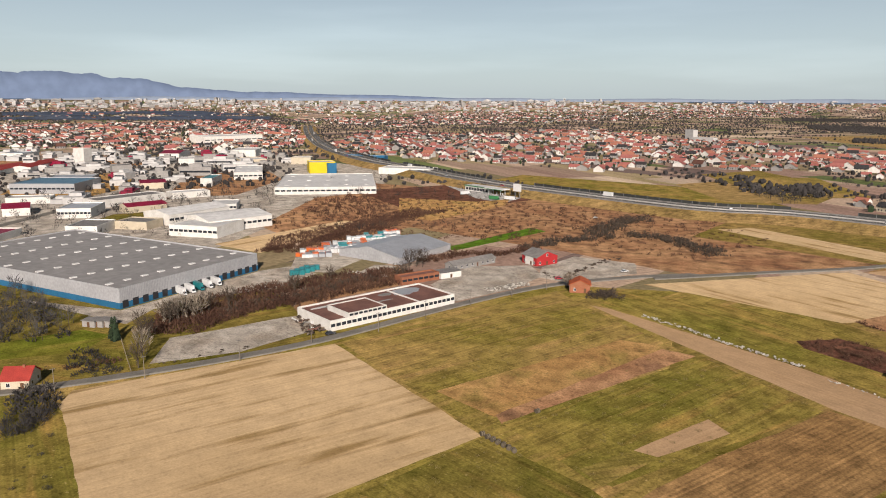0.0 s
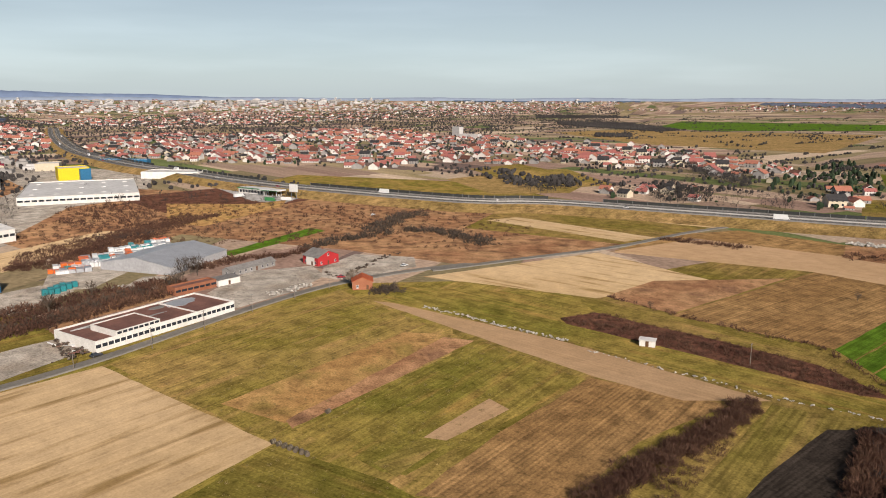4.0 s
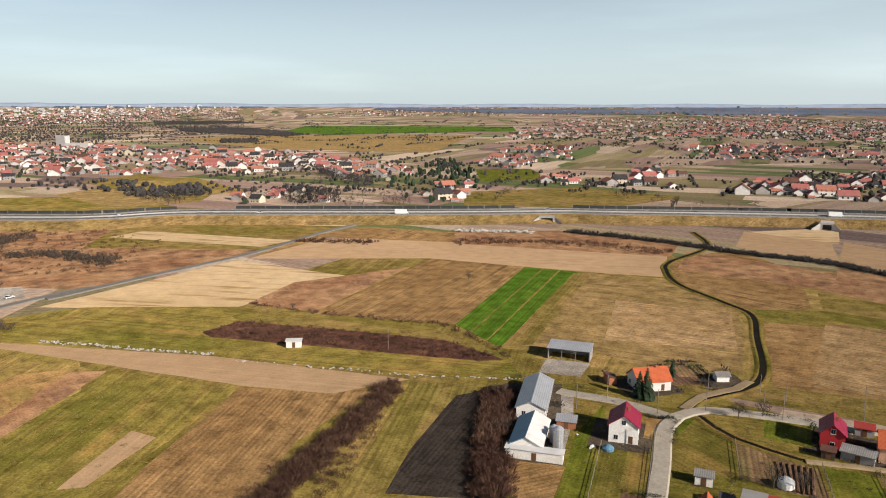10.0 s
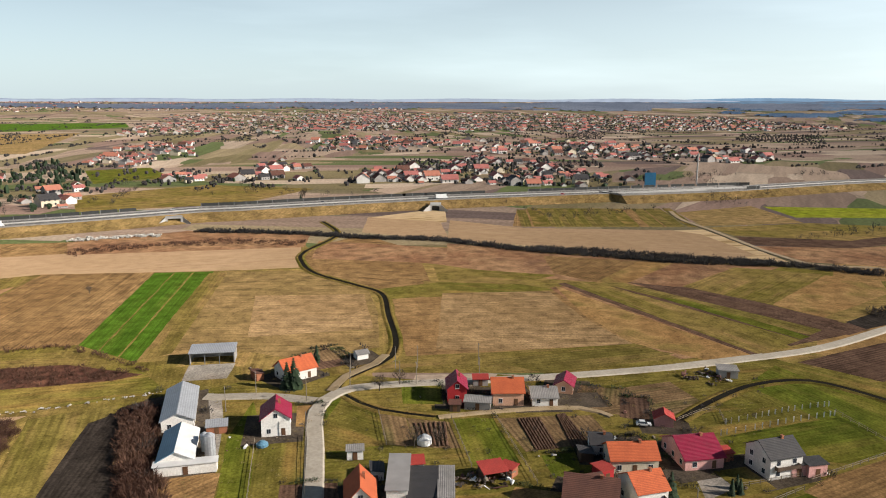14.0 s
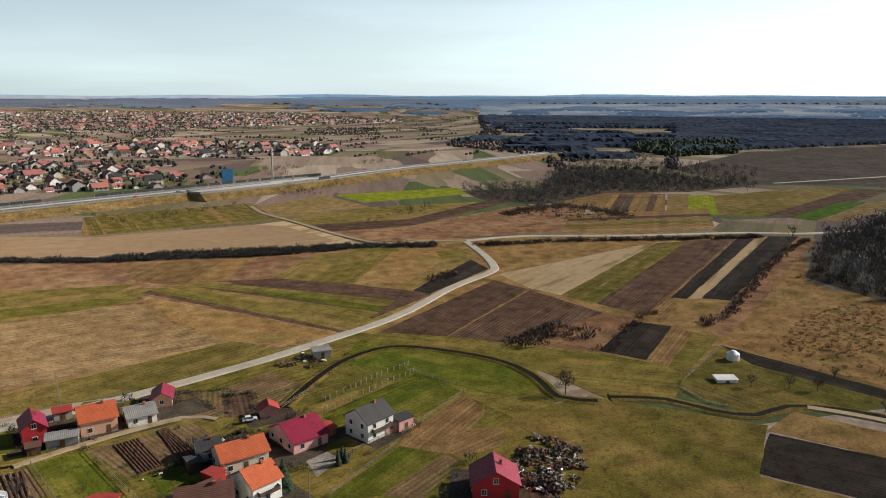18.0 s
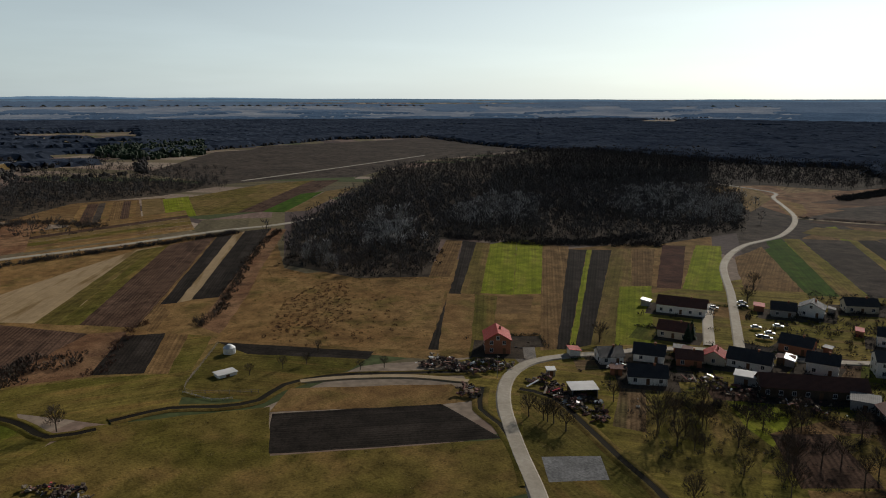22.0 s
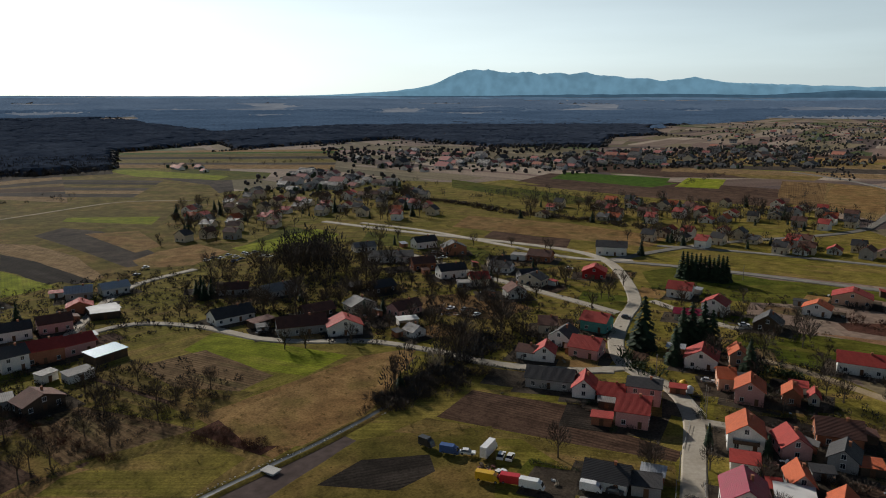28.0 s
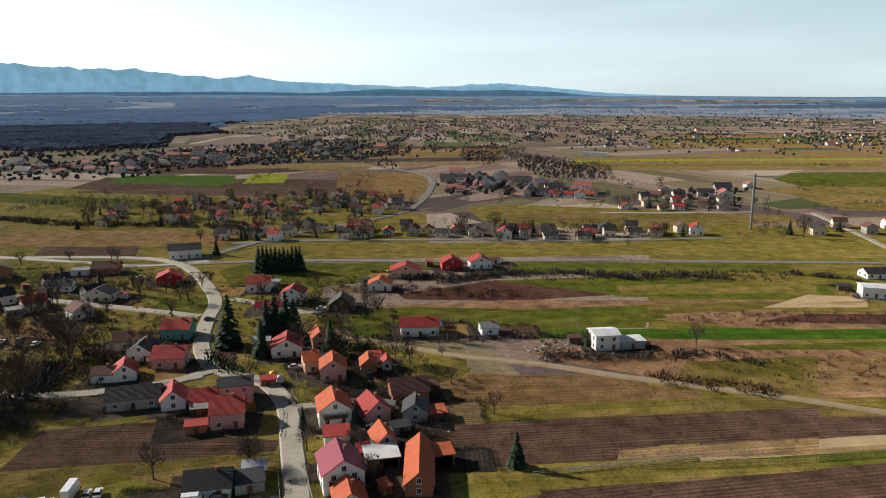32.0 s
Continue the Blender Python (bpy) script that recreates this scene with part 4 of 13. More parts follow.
field("stubble_field", "brown strip", "brown", -71, (115.9, -341.8), (146.7, -429.9), (135.2, -437.3), (107.9, -347.1))
field("grass_field", "grass strip behind the houses", "lime", -71, (91.0, -252.2), (120.5, -337.2), (107.9, -347.1), (79.8, -263.4))
field("bramble_field", "dark bramble plot", "red_scrub", -74, (104.8, -345.4), (135.7, -453.1), (122.5, -458.2), (94.2, -349.6))
field("grass_field", "green plot by the dirt road", "lime", -78, (93.6, -349.8), (118.0, -464.3), (104.0, -469.8), (76.5, -356.4))
field("stubble_field", "brown plot by the dirt road", "brown", -83, (68.8, -365.8), (88.7, -439.6), (82.4, -482.7), (43.0, -375.9))
field("wheat_field", "dark green strip", "green", 110, (78.9, -473.3), (73.4, -506.8), (26.7, -377.1), (43.5, -375.7))
field("grass_field", "bright strip", "lime", 110, (73.4, -506.8), (65.7, -524.4), (15.7, -386.5), (26.7, -377.1))
field("stubble_field", "dark dry strip", "brown", 110, (65.7, -524.4), (58.2, -582.2), (-0.7, -392.9), (15.7, -386.5))
field("grass_field", "narrow bright strip", "lime", 107, (58.2, -582.2), (52.6, -590.5), (-11.6, -394.6), (-1.3, -390.6))
field("ploughed_field", "black ploughed strip behind the village", "black", 110, (35.6, -526.5), (20.4, -539.8), (-28.2, -406.3), (-11.6, -394.6))
field("stubble_field", "tan strip behind the village", "brown", 110, (49.3, -601.2), (24.2, -617.5), (-51.4, -426.2), (-29.6, -406.8), (19.6, -540.1))
field("ploughed_field", "dark plots behind the village", "dark", 115, (9.5, -559.4), (-24.8, -560.2), (-59.1, -446.8), (-51.4, -426.2))
field("dry_meadow", "olive plots behind the village", "olive", 110, (-5.8, -629.4), (-66.0, -653.3), (-112.8, -582.6), (-94.0, -476.1), (-66.0, -457.2), (-31.9, -550.7))
field("ploughed_field", "dark strips by the wood", "dark", 140, (20.0, -746.5), (-17.5, -897.5), (-168.7, -898.8), (-136.8, -737.8), (-67.8, -674.0))
field("grass_field", "bright far strip", "lime", 137, (-101.6, -985.8), (-120.4, -1046.6), (-199.7, -971.4), (-184.6, -894.1))
field("meadow", "village green with a ball court", "grass", 147, (100.6, -194.7), (71.4, -183.5), (42.0, -157.1), (35.1, -146.4), (57.1, -124.3), (73.8, -147.8))
field("meadow", "orchard lawn behind the houses", "grass", 106, (64.8, -197.4), (51.5, -239.1), (20.6, -225.8), (23.5, -200.4), (30.3, -163.2), (46.9, -167.7))
field("grass_field", "green lawn strip", "lime", 134, (47.7, -219.5), (45.4, -235.9), (25.6, -221.6), (26.3, -196.9))
field("stubble_field", "brown garden plot", "brown", 131, (28.8, -204.9), (15.2, -225.2), (-5.4, -189.9), (11.5, -184.8))
field("straw_meadow", "brown meadow by the brook", "straw", -145, (15.4, -177.2), (-0.7, -188.6), (-15.9, -160.9), (-5.9, -136.6), (6.1, -150.8))
field("dry_meadow", "olive meadow by the brook", "olive", -119, (-0.7, -189.7), (-34.9, -194.9), (-51.2, -167.0), (-31.5, -159.2), (-15.9, -160.3))
field("vegetable_garden", "straggling vegetable beds", "garden", 124, (7.8, -219.8), (-6.9, -235.5), (-38.4, -195.7), (-8.6, -191.4))
field("dry_meadow", "rough garden strip", "olive", 129, (-20.0, -254.2), (-31.4, -262.6), (-53.6, -217.9), (-60.6, -212.5), (-39.5, -201.6))
field("grass_field", "green strip by the village street", "lime", 126, (-49.0, -264.1), (-63.2, -278.4), (-97.7, -228.6), (-78.1, -217.8), (-64.9, -232.1))
field("straw_meadow", "wide brown meadow by the brook", "straw", -153, (-39.9, -203.7), (-102.5, -225.4), (-123.5, -223.2), (-91.6, -188.1), (-50.9, -168.5), (-44.5, -185.7))
field("bramble_field", "dark bramble heap strip", "red_scrub", 119, (-36.4, -194.0), (-45.8, -198.9), (-54.1, -174.5), (-48.8, -171.8))
field("ploughed_field", "dark ploughed garden field", "dark", 118, (-99.1, -168.5), (-118.7, -179.6), (-139.9, -151.6), (-135.9, -137.5), (-142.9, -117.5), (-137.4, -114.9), (-122.0, -135.1))
field("dry_meadow", "rough strip with weeds", "olive", 136, (-83.5, -166.4), (-96.5, -169.5), (-136.8, -114.8), (-127.9, -105.7), (-112.0, -126.4), (-111.6, -144.7))
field("grass_field", "lawn by the drive", "lush", 120, (-99.9, -131.4), (-107.4, -135.4), (-111.3, -126.0), (-106.2, -120.5))
field("ploughed_field", "ploughed plots by the brook", "black", 143, (-70.3, -156.4), (-87.1, -146.5), (-92.6, -139.4), (-82.5, -129.1), (-67.0, -141.0))
field("grass_field", "green corner lawn", "lush", 97, (-132.4, -186.2), (-141.4, -181.2), (-135.2, -163.4), (-129.1, -168.7))
field("stubble_field", "brown tilled field", "brown", 107, (-198.6, -98.3), (-210.1, -91.8), (-226.2, -31.4), (-223.7, -17.8), (-181.4, -80.5))
field("grass_field", "rough green strip", "lush", 124, (-183.4, -76.2), (-222.8, -17.7), (-214.6, -15.0), (-173.4, -76.8))
field("ploughed_field", "wide dark ploughed field", "dark", 126, (-159.5, -75.1), (-173.8, -76.2), (-227.0, 2.9), (-213.5, 3.4), (-178.8, -33.5), (-170.4, -34.2), (-150.2, -66.0))
field("dry_meadow", "fenced dry grass strip", "sunny", 124, (-135.6, -61.3), (-152.2, -65.5), (-171.8, -34.5), (-193.5, -0.6), (-178.8, -8.7))
field("ploughed_field", "brown ploughed corner field", "dark", 129, (-153.9, -49.2), (-192.6, -1.9), (-202.8, 12.9), (-172.3, 12.6), (-135.3, -41.4))
field("meadow", "lawns between gardens", "grass", 87, (-184.1, -127.7), (-203.5, -126.9), (-213.8, -93.5), (-182.1, -91.8), (-175.8, -115.6))
field("grass_field", "green meadow by the village", "lush", 127, (-220.3, -166.4), (-249.8, -174.9), (-294.2, -106.4), (-323.9, -46.3), (-300.8, -40.4), (-245.7, -110.4), (-228.6, -135.1))
field("scrub_field", "russet field edge", "scrub", 117, (-263.9, -159.1), (-300.9, -108.9), (-329.7, -45.0), (-355.1, -1.3), (-328.5, -0.4), (-303.4, -42.8), (-307.3, -49.8))
field("bramble_field", "red bramble band", "red_scrub", 115, (-285.0, -161.3), (-328.7, -130.9), (-328.4, -72.4), (-299.2, -108.3), (-278.8, -153.4))
field("grass_field", "long green strip", "lush", 111, (-328.7, -130.9), (-365.5, -76.1), (-386.1, -2.3), (-370.0, -1.7), (-328.0, -69.9))
field("wheat_field", "bright green narrow strip", "green", 122, (-243.3, -104.7), (-269.1, -78.9), (-287.8, -38.2), (-313.7, 3.6), (-303.5, 3.9), (-266.7, -53.6))
field("scrub_field", "russet weedy field", "scrub", 101, (-236.9, -78.6), (-268.0, -53.9), (-302.1, 3.9), (-238.6, 5.3), (-233.5, -17.1), (-234.1, -64.1))
field("dry_meadow", "long dry meadow strip", "sunny", 120, (-323.2, -247.8), (-354.8, -267.6), (-477.3, -68.9), (-505.5, -0.6), (-473.8, 0.1), (-415.9, -87.6))
field("grass_field", "green meadow south of the road", "lush", 116, (-315.3, -234.0), (-341.5, -199.0), (-437.1, 0.9), (-415.6, 1.4), (-371.3, -77.4), (-342.1, -139.5))
field("dry_meadow", "meadow behind the cottages", "sunny", 99, (-540.6, -242.3), (-573.5, -216.9), (-604.2, -89.5), (-575.1, -28.0), (-529.4, -25.0), (-488.9, -122.1), (-490.9, -206.4))
field("dry_meadow", "open dry meadow", "sunny", 132, (-263.8, -435.8), (-313.5, -500.8), (-386.9, -374.8), (-371.1, -318.0), (-320.6, -292.7), (-262.5, -375.5))
field("ploughed_field", "dark wet plot in the meadow", "dark", 143, (-263.8, -388.3), (-284.6, -406.1), (-313.3, -358.6), (-284.1, -330.6))
field("bare_field", "pale field by the curving road", "dun", -152, (-576.0, -352.0), (-752.6, -456.4), (-767.2, -403.1), (-664.8, -339.2), (-550.4, -293.9))
field("stubble_field", "striped brown field", "brown", -146, (-573.0, -391.2), (-726.7, -492.2), (-752.6, -456.4), (-576.0, -352.0))
field("ploughed_field", "long dark strips", "dark", 102, (-466.8, -631.7), (-562.3, -686.5), (-660.0, -450.7), (-579.9, -396.0), (-516.8, -506.7))
field("wheat_field", "bright strip beyond the village", "green", 146, (-523.8, -640.0), (-586.7, -685.6), (-642.9, -575.0), (-579.3, -526.3))
field("grass_field", "bright yellow green strip", "lime", -170, (-586.3, -516.6), (-664.3, -567.3), (-687.8, -534.8), (-610.7, -482.6))
field("ploughed_field", "dark far field", "dark", 150, (-613.6, -706.4), (-731.4, -748.0), (-789.7, -623.6), (-725.2, -528.8), (-652.5, -583.6))
field("dry_meadow", "dry far meadow", "olive", 102, (-741.5, -633.0), (-837.3, -650.7), (-834.1, -506.0), (-761.8, -478.3), (-725.2, -528.8))
field("grass_field", "bright far meadow strip", "lush", 131, (-105.5, -1007.0), (-130.2, -1045.5), (-275.4, -860.1), (-250.4, -803.0), (-195.7, -808.8))
field("dry_meadow", "meadow behind the hamlet", "sunny", 145, (-268.3, -450.2), (-342.2, -468.5), (-397.9, -382.5), (-367.9, -328.2), (-297.7, -369.6))
field("grass_field", "green slope by the houses", "lush", -144, (-116.1, -434.6), (-169.0, -494.9), (-178.1, -463.9), (-175.8, -419.6), (-125.7, -410.2))
field("dry_meadow", "pasture strips beyond the hamlet", "sunny", 112, (-381.9, -640.9), (-478.8, -656.7), (-476.1, -509.3), (-438.0, -475.2), (-384.7, -562.9))
field("ploughed_field", "far dark plough strips", "dark", -148, (-2.7, -722.6), (-71.6, -850.7), (-158.7, -830.4), (-121.1, -717.2), (-41.0, -655.8))
field("grass_field", "long green meadow strip", "lush", 117, (-346.4, -75.2), (-425.1, 76.3), (-398.7, 72.2), (-355.9, 1.9), (-326.0, -70.4))
field("meadow", "green meadow strip beside the villa", "grass", 120, (-297.7, -86.0), (-340.4, -20.7), (-391.8, 71.2), (-368.1, 67.5), (-318.0, -32.4), (-276.6, -79.7))
field("bare_field", "pale wedge in the meadow", "tan", 127, (-336.4, -8.9), (-369.0, 8.8), (-377.0, 33.3), (-357.0, 32.0))
field("scrub_field", "russet band of weeds", "scrub", 119, (-297.8, -47.7), (-315.2, -34.4), (-366.1, 67.2), (-339.9, 63.2), (-303.6, -9.4))
field("bramble_field", "dark bramble band", "red_scrub", 119, (-313.8, -8.9), (-333.9, 6.6), (-362.1, 66.6), (-344.3, 63.9))
field("wheat_field", "vivid narrow green strip", "green", 117, (-278.8, -46.4), (-300.5, -9.2), (-341.7, 63.5), (-324.9, 60.9), (-284.9, -16.2), (-271.9, -45.1))
field("grass_field", "narrow yellow green strip", "lush", 117, (-277.1, -17.5), (-323.3, 60.7), (-311.1, 58.8), (-275.6, -9.7))
field("scrub_field", "russet weedy fallow", "scrub", 117, (-246.3, -36.6), (-267.3, -26.2), (-309.7, 58.6), (-260.2, 51.0), (-235.5, 7.2), (-238.7, -12.4))
field("stubble_field", "dark brown tilled field", "brown", 115, (-251.0, -15.2), (-274.2, 3.3), (-301.1, 57.3), (-265.5, 51.8), (-240.8, 7.1))
field("dry_meadow", "verge along the dirt track", "olive", 119, (-190.2, -52.0), (-196.1, -52.0), (-224.1, -17.7), (-235.5, 7.2), (-242.9, 48.4), (-239.7, 47.9), (-225.6, 16.0), (-203.8, -24.6))
field("ploughed_field", "wide dark ploughed field", "dark", 120, (-189.3, -16.7), (-202.8, -18.3), (-225.6, 16.0), (-241.6, 48.1), (-229.8, 46.3), (-203.0, 7.3))
field("bare_field", "long pale strip in the plough land", "tan", 124, (-184.4, -16.1), (-194.0, -8.7), (-231.9, 46.7), (-220.6, 44.9), (-180.4, -15.6))
field("grass_field", "fenced grass strip", "lush", 123, (-165.9, -32.2), (-180.4, -15.6), (-220.6, 44.9), (-213.1, 43.8), (-177.0, -7.3), (-163.0, -26.2))
field("ploughed_field", "brown ploughed corner field", "dark", 126, (-153.2, -23.1), (-164.2, -23.8), (-176.1, -7.3), (-213.1, 43.8), (-189.7, 50.7), (-173.9, 47.5), (-140.3, -20.7))
field("dry_meadow", "meadow along the country road", "sunny", 111, (-421.8, -63.6), (-469.5, -71.4), (-531.5, 38.2), (-513.2, 89.8), (-494.7, 86.9))
field("bare_field", "far tan fields", "dun", 124, (-1106.2, -216.7), (-1335.8, -75.8), (-1610.7, 257.9), (-1126.9, 183.8), (-1024.2, -10.1))
field("grass_field", "far green strip", "lush", 122, (-887.8, -24.7), (-977.9, -9.3), (-1092.2, 178.5), (-909.5, 150.5), (-833.0, 3.8))
field("dry_meadow", "far dry meadow", "olive", 104, (-783.5, -41.4), (-833.0, 3.8), (-909.5, 150.5), (-704.0, 119.0), (-670.1, 33.7), (-754.7, -5.3))
field("dry_meadow", "long meadow behind the row village", "olive", 115, (-478.4, -190.0), (-546.1, -207.4), (-623.4, -6.9), (-586.2, 5.2), (-533.6, -81.9))
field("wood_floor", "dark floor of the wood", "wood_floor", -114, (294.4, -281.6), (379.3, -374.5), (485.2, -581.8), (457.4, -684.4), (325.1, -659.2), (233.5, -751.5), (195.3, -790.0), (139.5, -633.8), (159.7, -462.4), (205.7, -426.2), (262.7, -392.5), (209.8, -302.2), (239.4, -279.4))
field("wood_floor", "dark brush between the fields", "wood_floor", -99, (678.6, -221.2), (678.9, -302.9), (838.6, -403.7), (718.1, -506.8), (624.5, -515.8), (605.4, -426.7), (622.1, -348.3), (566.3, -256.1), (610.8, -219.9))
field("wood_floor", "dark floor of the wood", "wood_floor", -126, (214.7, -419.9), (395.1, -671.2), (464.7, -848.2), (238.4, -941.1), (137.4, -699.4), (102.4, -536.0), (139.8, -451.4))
field("scrub_field", "reeds and stubble before the wood", "scrub", -148, (137.4, -699.4), (207.2, -819.2), (115.6, -950.1), (-114.4, -991.1), (-101.7, -871.7), (35.4, -740.3), (80.2, -615.2))
field("ploughed_field", "dark stubble strips by the wood", "dark", -141, (86.5, -719.8), (23.6, -850.0), (-104.9, -901.9), (-77.7, -785.7), (9.1, -719.8))
field("bare_field", "grey stubble strips", "reed", -161, (66.8, -684.2), (10.0, -764.6), (-148.2, -782.8), (-140.5, -739.3), (-14.9, -677.9))
field("ploughed_field", "dark wet strip", "dark", -167, (71.2, -598.8), (65.5, -627.9), (-129.8, -678.7), (-121.7, -633.1), (6.4, -593.9))
field("dry_meadow", "olive strip behind the dirt road", "olive", -174, (69.0, -549.3), (64.4, -579.8), (-5.9, -587.2), (-21.1, -558.7), (35.6, -536.3))
field("rough_pasture", "weedy field by the brook", "pasture", -176, (-38.7, -148.0), (-74.8, -166.8), (-109.2, -155.5), (-96.1, -134.1), (-85.6, -121.3))
field("ploughed_field", "ploughed plots by the brook", "black", 169, (-55.6, -150.5), (-69.9, -156.3), (-86.1, -150.1), (-83.0, -141.9), (-70.5, -138.7))
strips("striped_field", "narrow ploughed and grassed strips", ("mown", "pasture", "mown", "mown", "grass", "mown", "mown", "pasture", "brown", "mown"), 12, (605.7, 105.8), (649.3, -21.0), (556.6, -38.0), (522.8, 87.3))
field("raked_field", "wide tan field above the hedge", "track", 86, (535.7, 143.6), (517.4, 83.1), (536.5, -18.5), (525.8, -37.6), (462.6, -64.7), (445.6, -51.8), (457.1, 124.0))
field("scrub_field", "russet weeds below the hedge", "scrub", -99, (445.8, 121.2), (435.2, 56.7), (400.7, 44.6), (389.2, 72.2), (404.4, 110.8))
field("stubble_field", "brown stubble field", "brown", 161, (423.5, 56.8), (424.8, 1.9), (367.1, 22.2), (381.1, 45.3))
field("raked_field", "tan strip of cut straw", "straw", 157, (367.1, 22.2), (424.8, 1.9), (423.9, -16.8), (361.3, 10.3))
field("ploughed_field", "dull brown stubble strip", "scrub", -23, (361.3, 10.3), (423.9, -16.8), (422.2, -48.9), (371.1, -19.7))
field("meadow", "olive strip with green rows", "olive", 153, (369.9, -19.7), (422.2, -48.9), (417.6, -91.8), (346.9, -56.1))
field("straw_meadow", "pale straw strip by the road", "straw", -27, (346.5, -57.5), (415.6, -93.0), (409.9, -117.6), (383.5, -114.6), (331.0, -75.2))
field("ploughed_field", "dark ploughed strip by the road", "dark", 54, (372.1, 7.7), (367.0, -25.1), (327.3, -80.4), (313.4, -71.7))
field("meadow", "strip of rough grey stubble", "mown", 53, (366.7, 20.9), (370.1, 9.1), (311.7, -70.8), (303.0, -64.7))
field("grass_field", "strip of green winter grass", "lush", 47, (346.0, -7.7), (342.4, -23.1), (301.3, -64.3), (296.3, -60.3))
field("dry_meadow", "olive grass strip by the road", "olive", 41, (364.6, 36.2), (365.6, 20.8), (295.5, -60.1), (274.8, -42.9))
field("ploughed_field", "narrow dark furrow between strips", "dark", 43, (358.4, 40.6), (361.7, 37.2), (274.3, -42.1), (271.9, -40.4))
field("straw_meadow", "rough straw coloured strip", "straw", -135, (354.5, 41.5), (272.0, -40.0), (261.1, -25.9), (273.9, 1.1), (306.2, 22.8))
field("stubble_field", "wide pale stubble field", "stubble", -78, (325.1, 91.1), (342.9, 42.7), (302.2, 22.6), (273.5, 2.1), (252.3, 48.1), (246.9, 71.5))
field("grass_field", "long green headland", "mown", -59, (240.8, 51.1), (269.8, 3.1), (266.3, -13.0), (233.6, 27.3))
strips("striped_field", "narrow strips beyond the road", ("straw", "dark", "reed", "straw", "brown", "dark"), 7, (608.4, -348.5), (594.5, -394.1), (488.0, -319.7), (506.3, -278.5))
strips("striped_field", "grey wet strips before the wood", ("reed", "dark", "reed", "mown"), 6, (32.3, -846.4), (-102.3, -931.8), (-133.6, -700.2), (-10.4, -676.1))
field("meadow", "low green meadow inside the brook", "lush", 39, (241.3, -34.4), (263.0, -46.3), (252.4, -54.9), (242.0, -72.3), (225.4, -87.0), (202.1, -93.6), (196.8, -79.9), (206.9, -61.8))
field("stubble_field", "brown mown meadow beside the ditch", "dun", -71, (333.9, 216.0), (349.4, 179.7), (320.2, 126.6), (285.5, 109.1), (243.8, 92.7), (223.4, 113.5), (226.5, 141.6), (213.7, 164.3))
field("straw_meadow", "rectangle of cut straw in the meadow", "stubble", -71, (296.6, 174.5), (313.1, 126.1), (263.9, 102.8), (240.7, 145.7))
field("dry_meadow", "olive verge along the young wheat", "olive", 23, (330.3, 221.1), (334.5, 212.7), (216.6, 162.5), (206.6, 169.7))
field("wheel_track", "worn wheel tracks through the wheat", "olive", -157, (325.3, 239.5), (325.9, 238.8), (212.2, 189.7), (211.7, 190.4))
field("wheel_track", "worn wheel tracks through the wheat", "olive", 23, (329.3, 230.7), (329.8, 229.9), (208.5, 178.2), (208.0, 178.9))
field("meadow", "rough dark grass beside the house", "grass", 121, (-136.4, 212.3), (-124.4, 216.1), (-111.0, 200.1), (-83.2, 153.2), (-101.3, 153.1))
strips("garden_plot", "narrow garden plots behind the houses", ("garden", "pasture", "dark", "mown", "garden", "grass"), 7, (7.6, -219.0), (-5.9, -227.8), (-19.2, -197.2), (-4.3, -184.1))
strips("garden_plot", "weedy strips between the gardens", ("pasture", "mown", "dark", "olive"), 5, (-8.6, -245.7), (-23.6, -262.6), (-42.0, -225.8), (-29.1, -209.5))
# Ploughed soil whose black also covers the farm trees' cast shadow.
field("ploughed_field", "black ploughed soil and painted tree shadow beside the farm", "black", 38, (166.9, 147.9), (147.7, 141.1), (129.5, 132.3), (112.4, 123.0), (106.4, 119.4), (118.5, 102.2), (141.5, 121.1), (166.4, 140.5))
field("stubble_field", "tilled brown field by the farm track", "brown", -58, (-199.0, -101.9), (-225.3, -57.8), (-226.3, -21.3), (-222.3, -20.8), (-181.0, -87.0))
field("meadow", "yellow green strip between ploughed fields", "sunny", 123, (-183.7, -80.1), (-222.5, -19.7), (-209.9, -22.9), (-173.9, -79.1))
field("ploughed_field", "wide dark ploughed field", "dark", 123, (-166.5, -88.6), (-230.4, 11.4), (-209.5, 11.3), (-178.9, -36.0), (-172.2, -35.8), (-154.1, -63.0), (-148.4, -83.7))
field("stubble_field", "pale strip of stubble", "stubble", 124, (-177.7, -35.1), (-208.8, 11.3), (-198.2, 11.2), (-172.3, -34.5))
field("meadow", "rough green verge with fence posts", "sunny", 121, (-153.3, -61.1), (-196.3, 11.2), (-188.9, 11.1), (-145.9, -52.5))
field("meadow", "dark olive strip beside the track", "pasture", 125, (-251.9, -29.0), (-279.9, 11.7), (-237.4, 11.4), (-234.4, -13.5), (-233.4, -29.6))
field("meadow", "green meadow strip", "sunny", 123, (-345.5, -73.9), (-401.5, 12.5), (-374.9, 12.3), (-329.1, -68.9))
field("meadow", "green meadow behind the red roofed house", "lush", 124, (-264.7, -133.4), (-318.1, -54.5), (-285.0, -50.2), (-244.3, -118.0))
field("meadow", "long green meadow along the country road", "sunny", -60, (-383.5, -223.8), (-495.3, -41.1), (-516.3, 13.2), (-484.2, 13.0), (-355.2, -207.2))
field("vegetable_garden", "dug garden behind the yard", "garden", 109, (76.0, -219.0), (69.3, -221.8), (57.1, -187.1), (66.3, -185.8))
field("meadow", "green orchard meadow", "sunny", -68, (64.0, -212.7), (45.0, -223.7), (28.2, -193.5), (24.0, -165.2), (48.3, -173.4))
field("ploughed_field", "dark ploughed garden plot", "dark", -67, (28.4, -204.8), (14.6, -214.2), (0.1, -189.8), (17.0, -178.3))
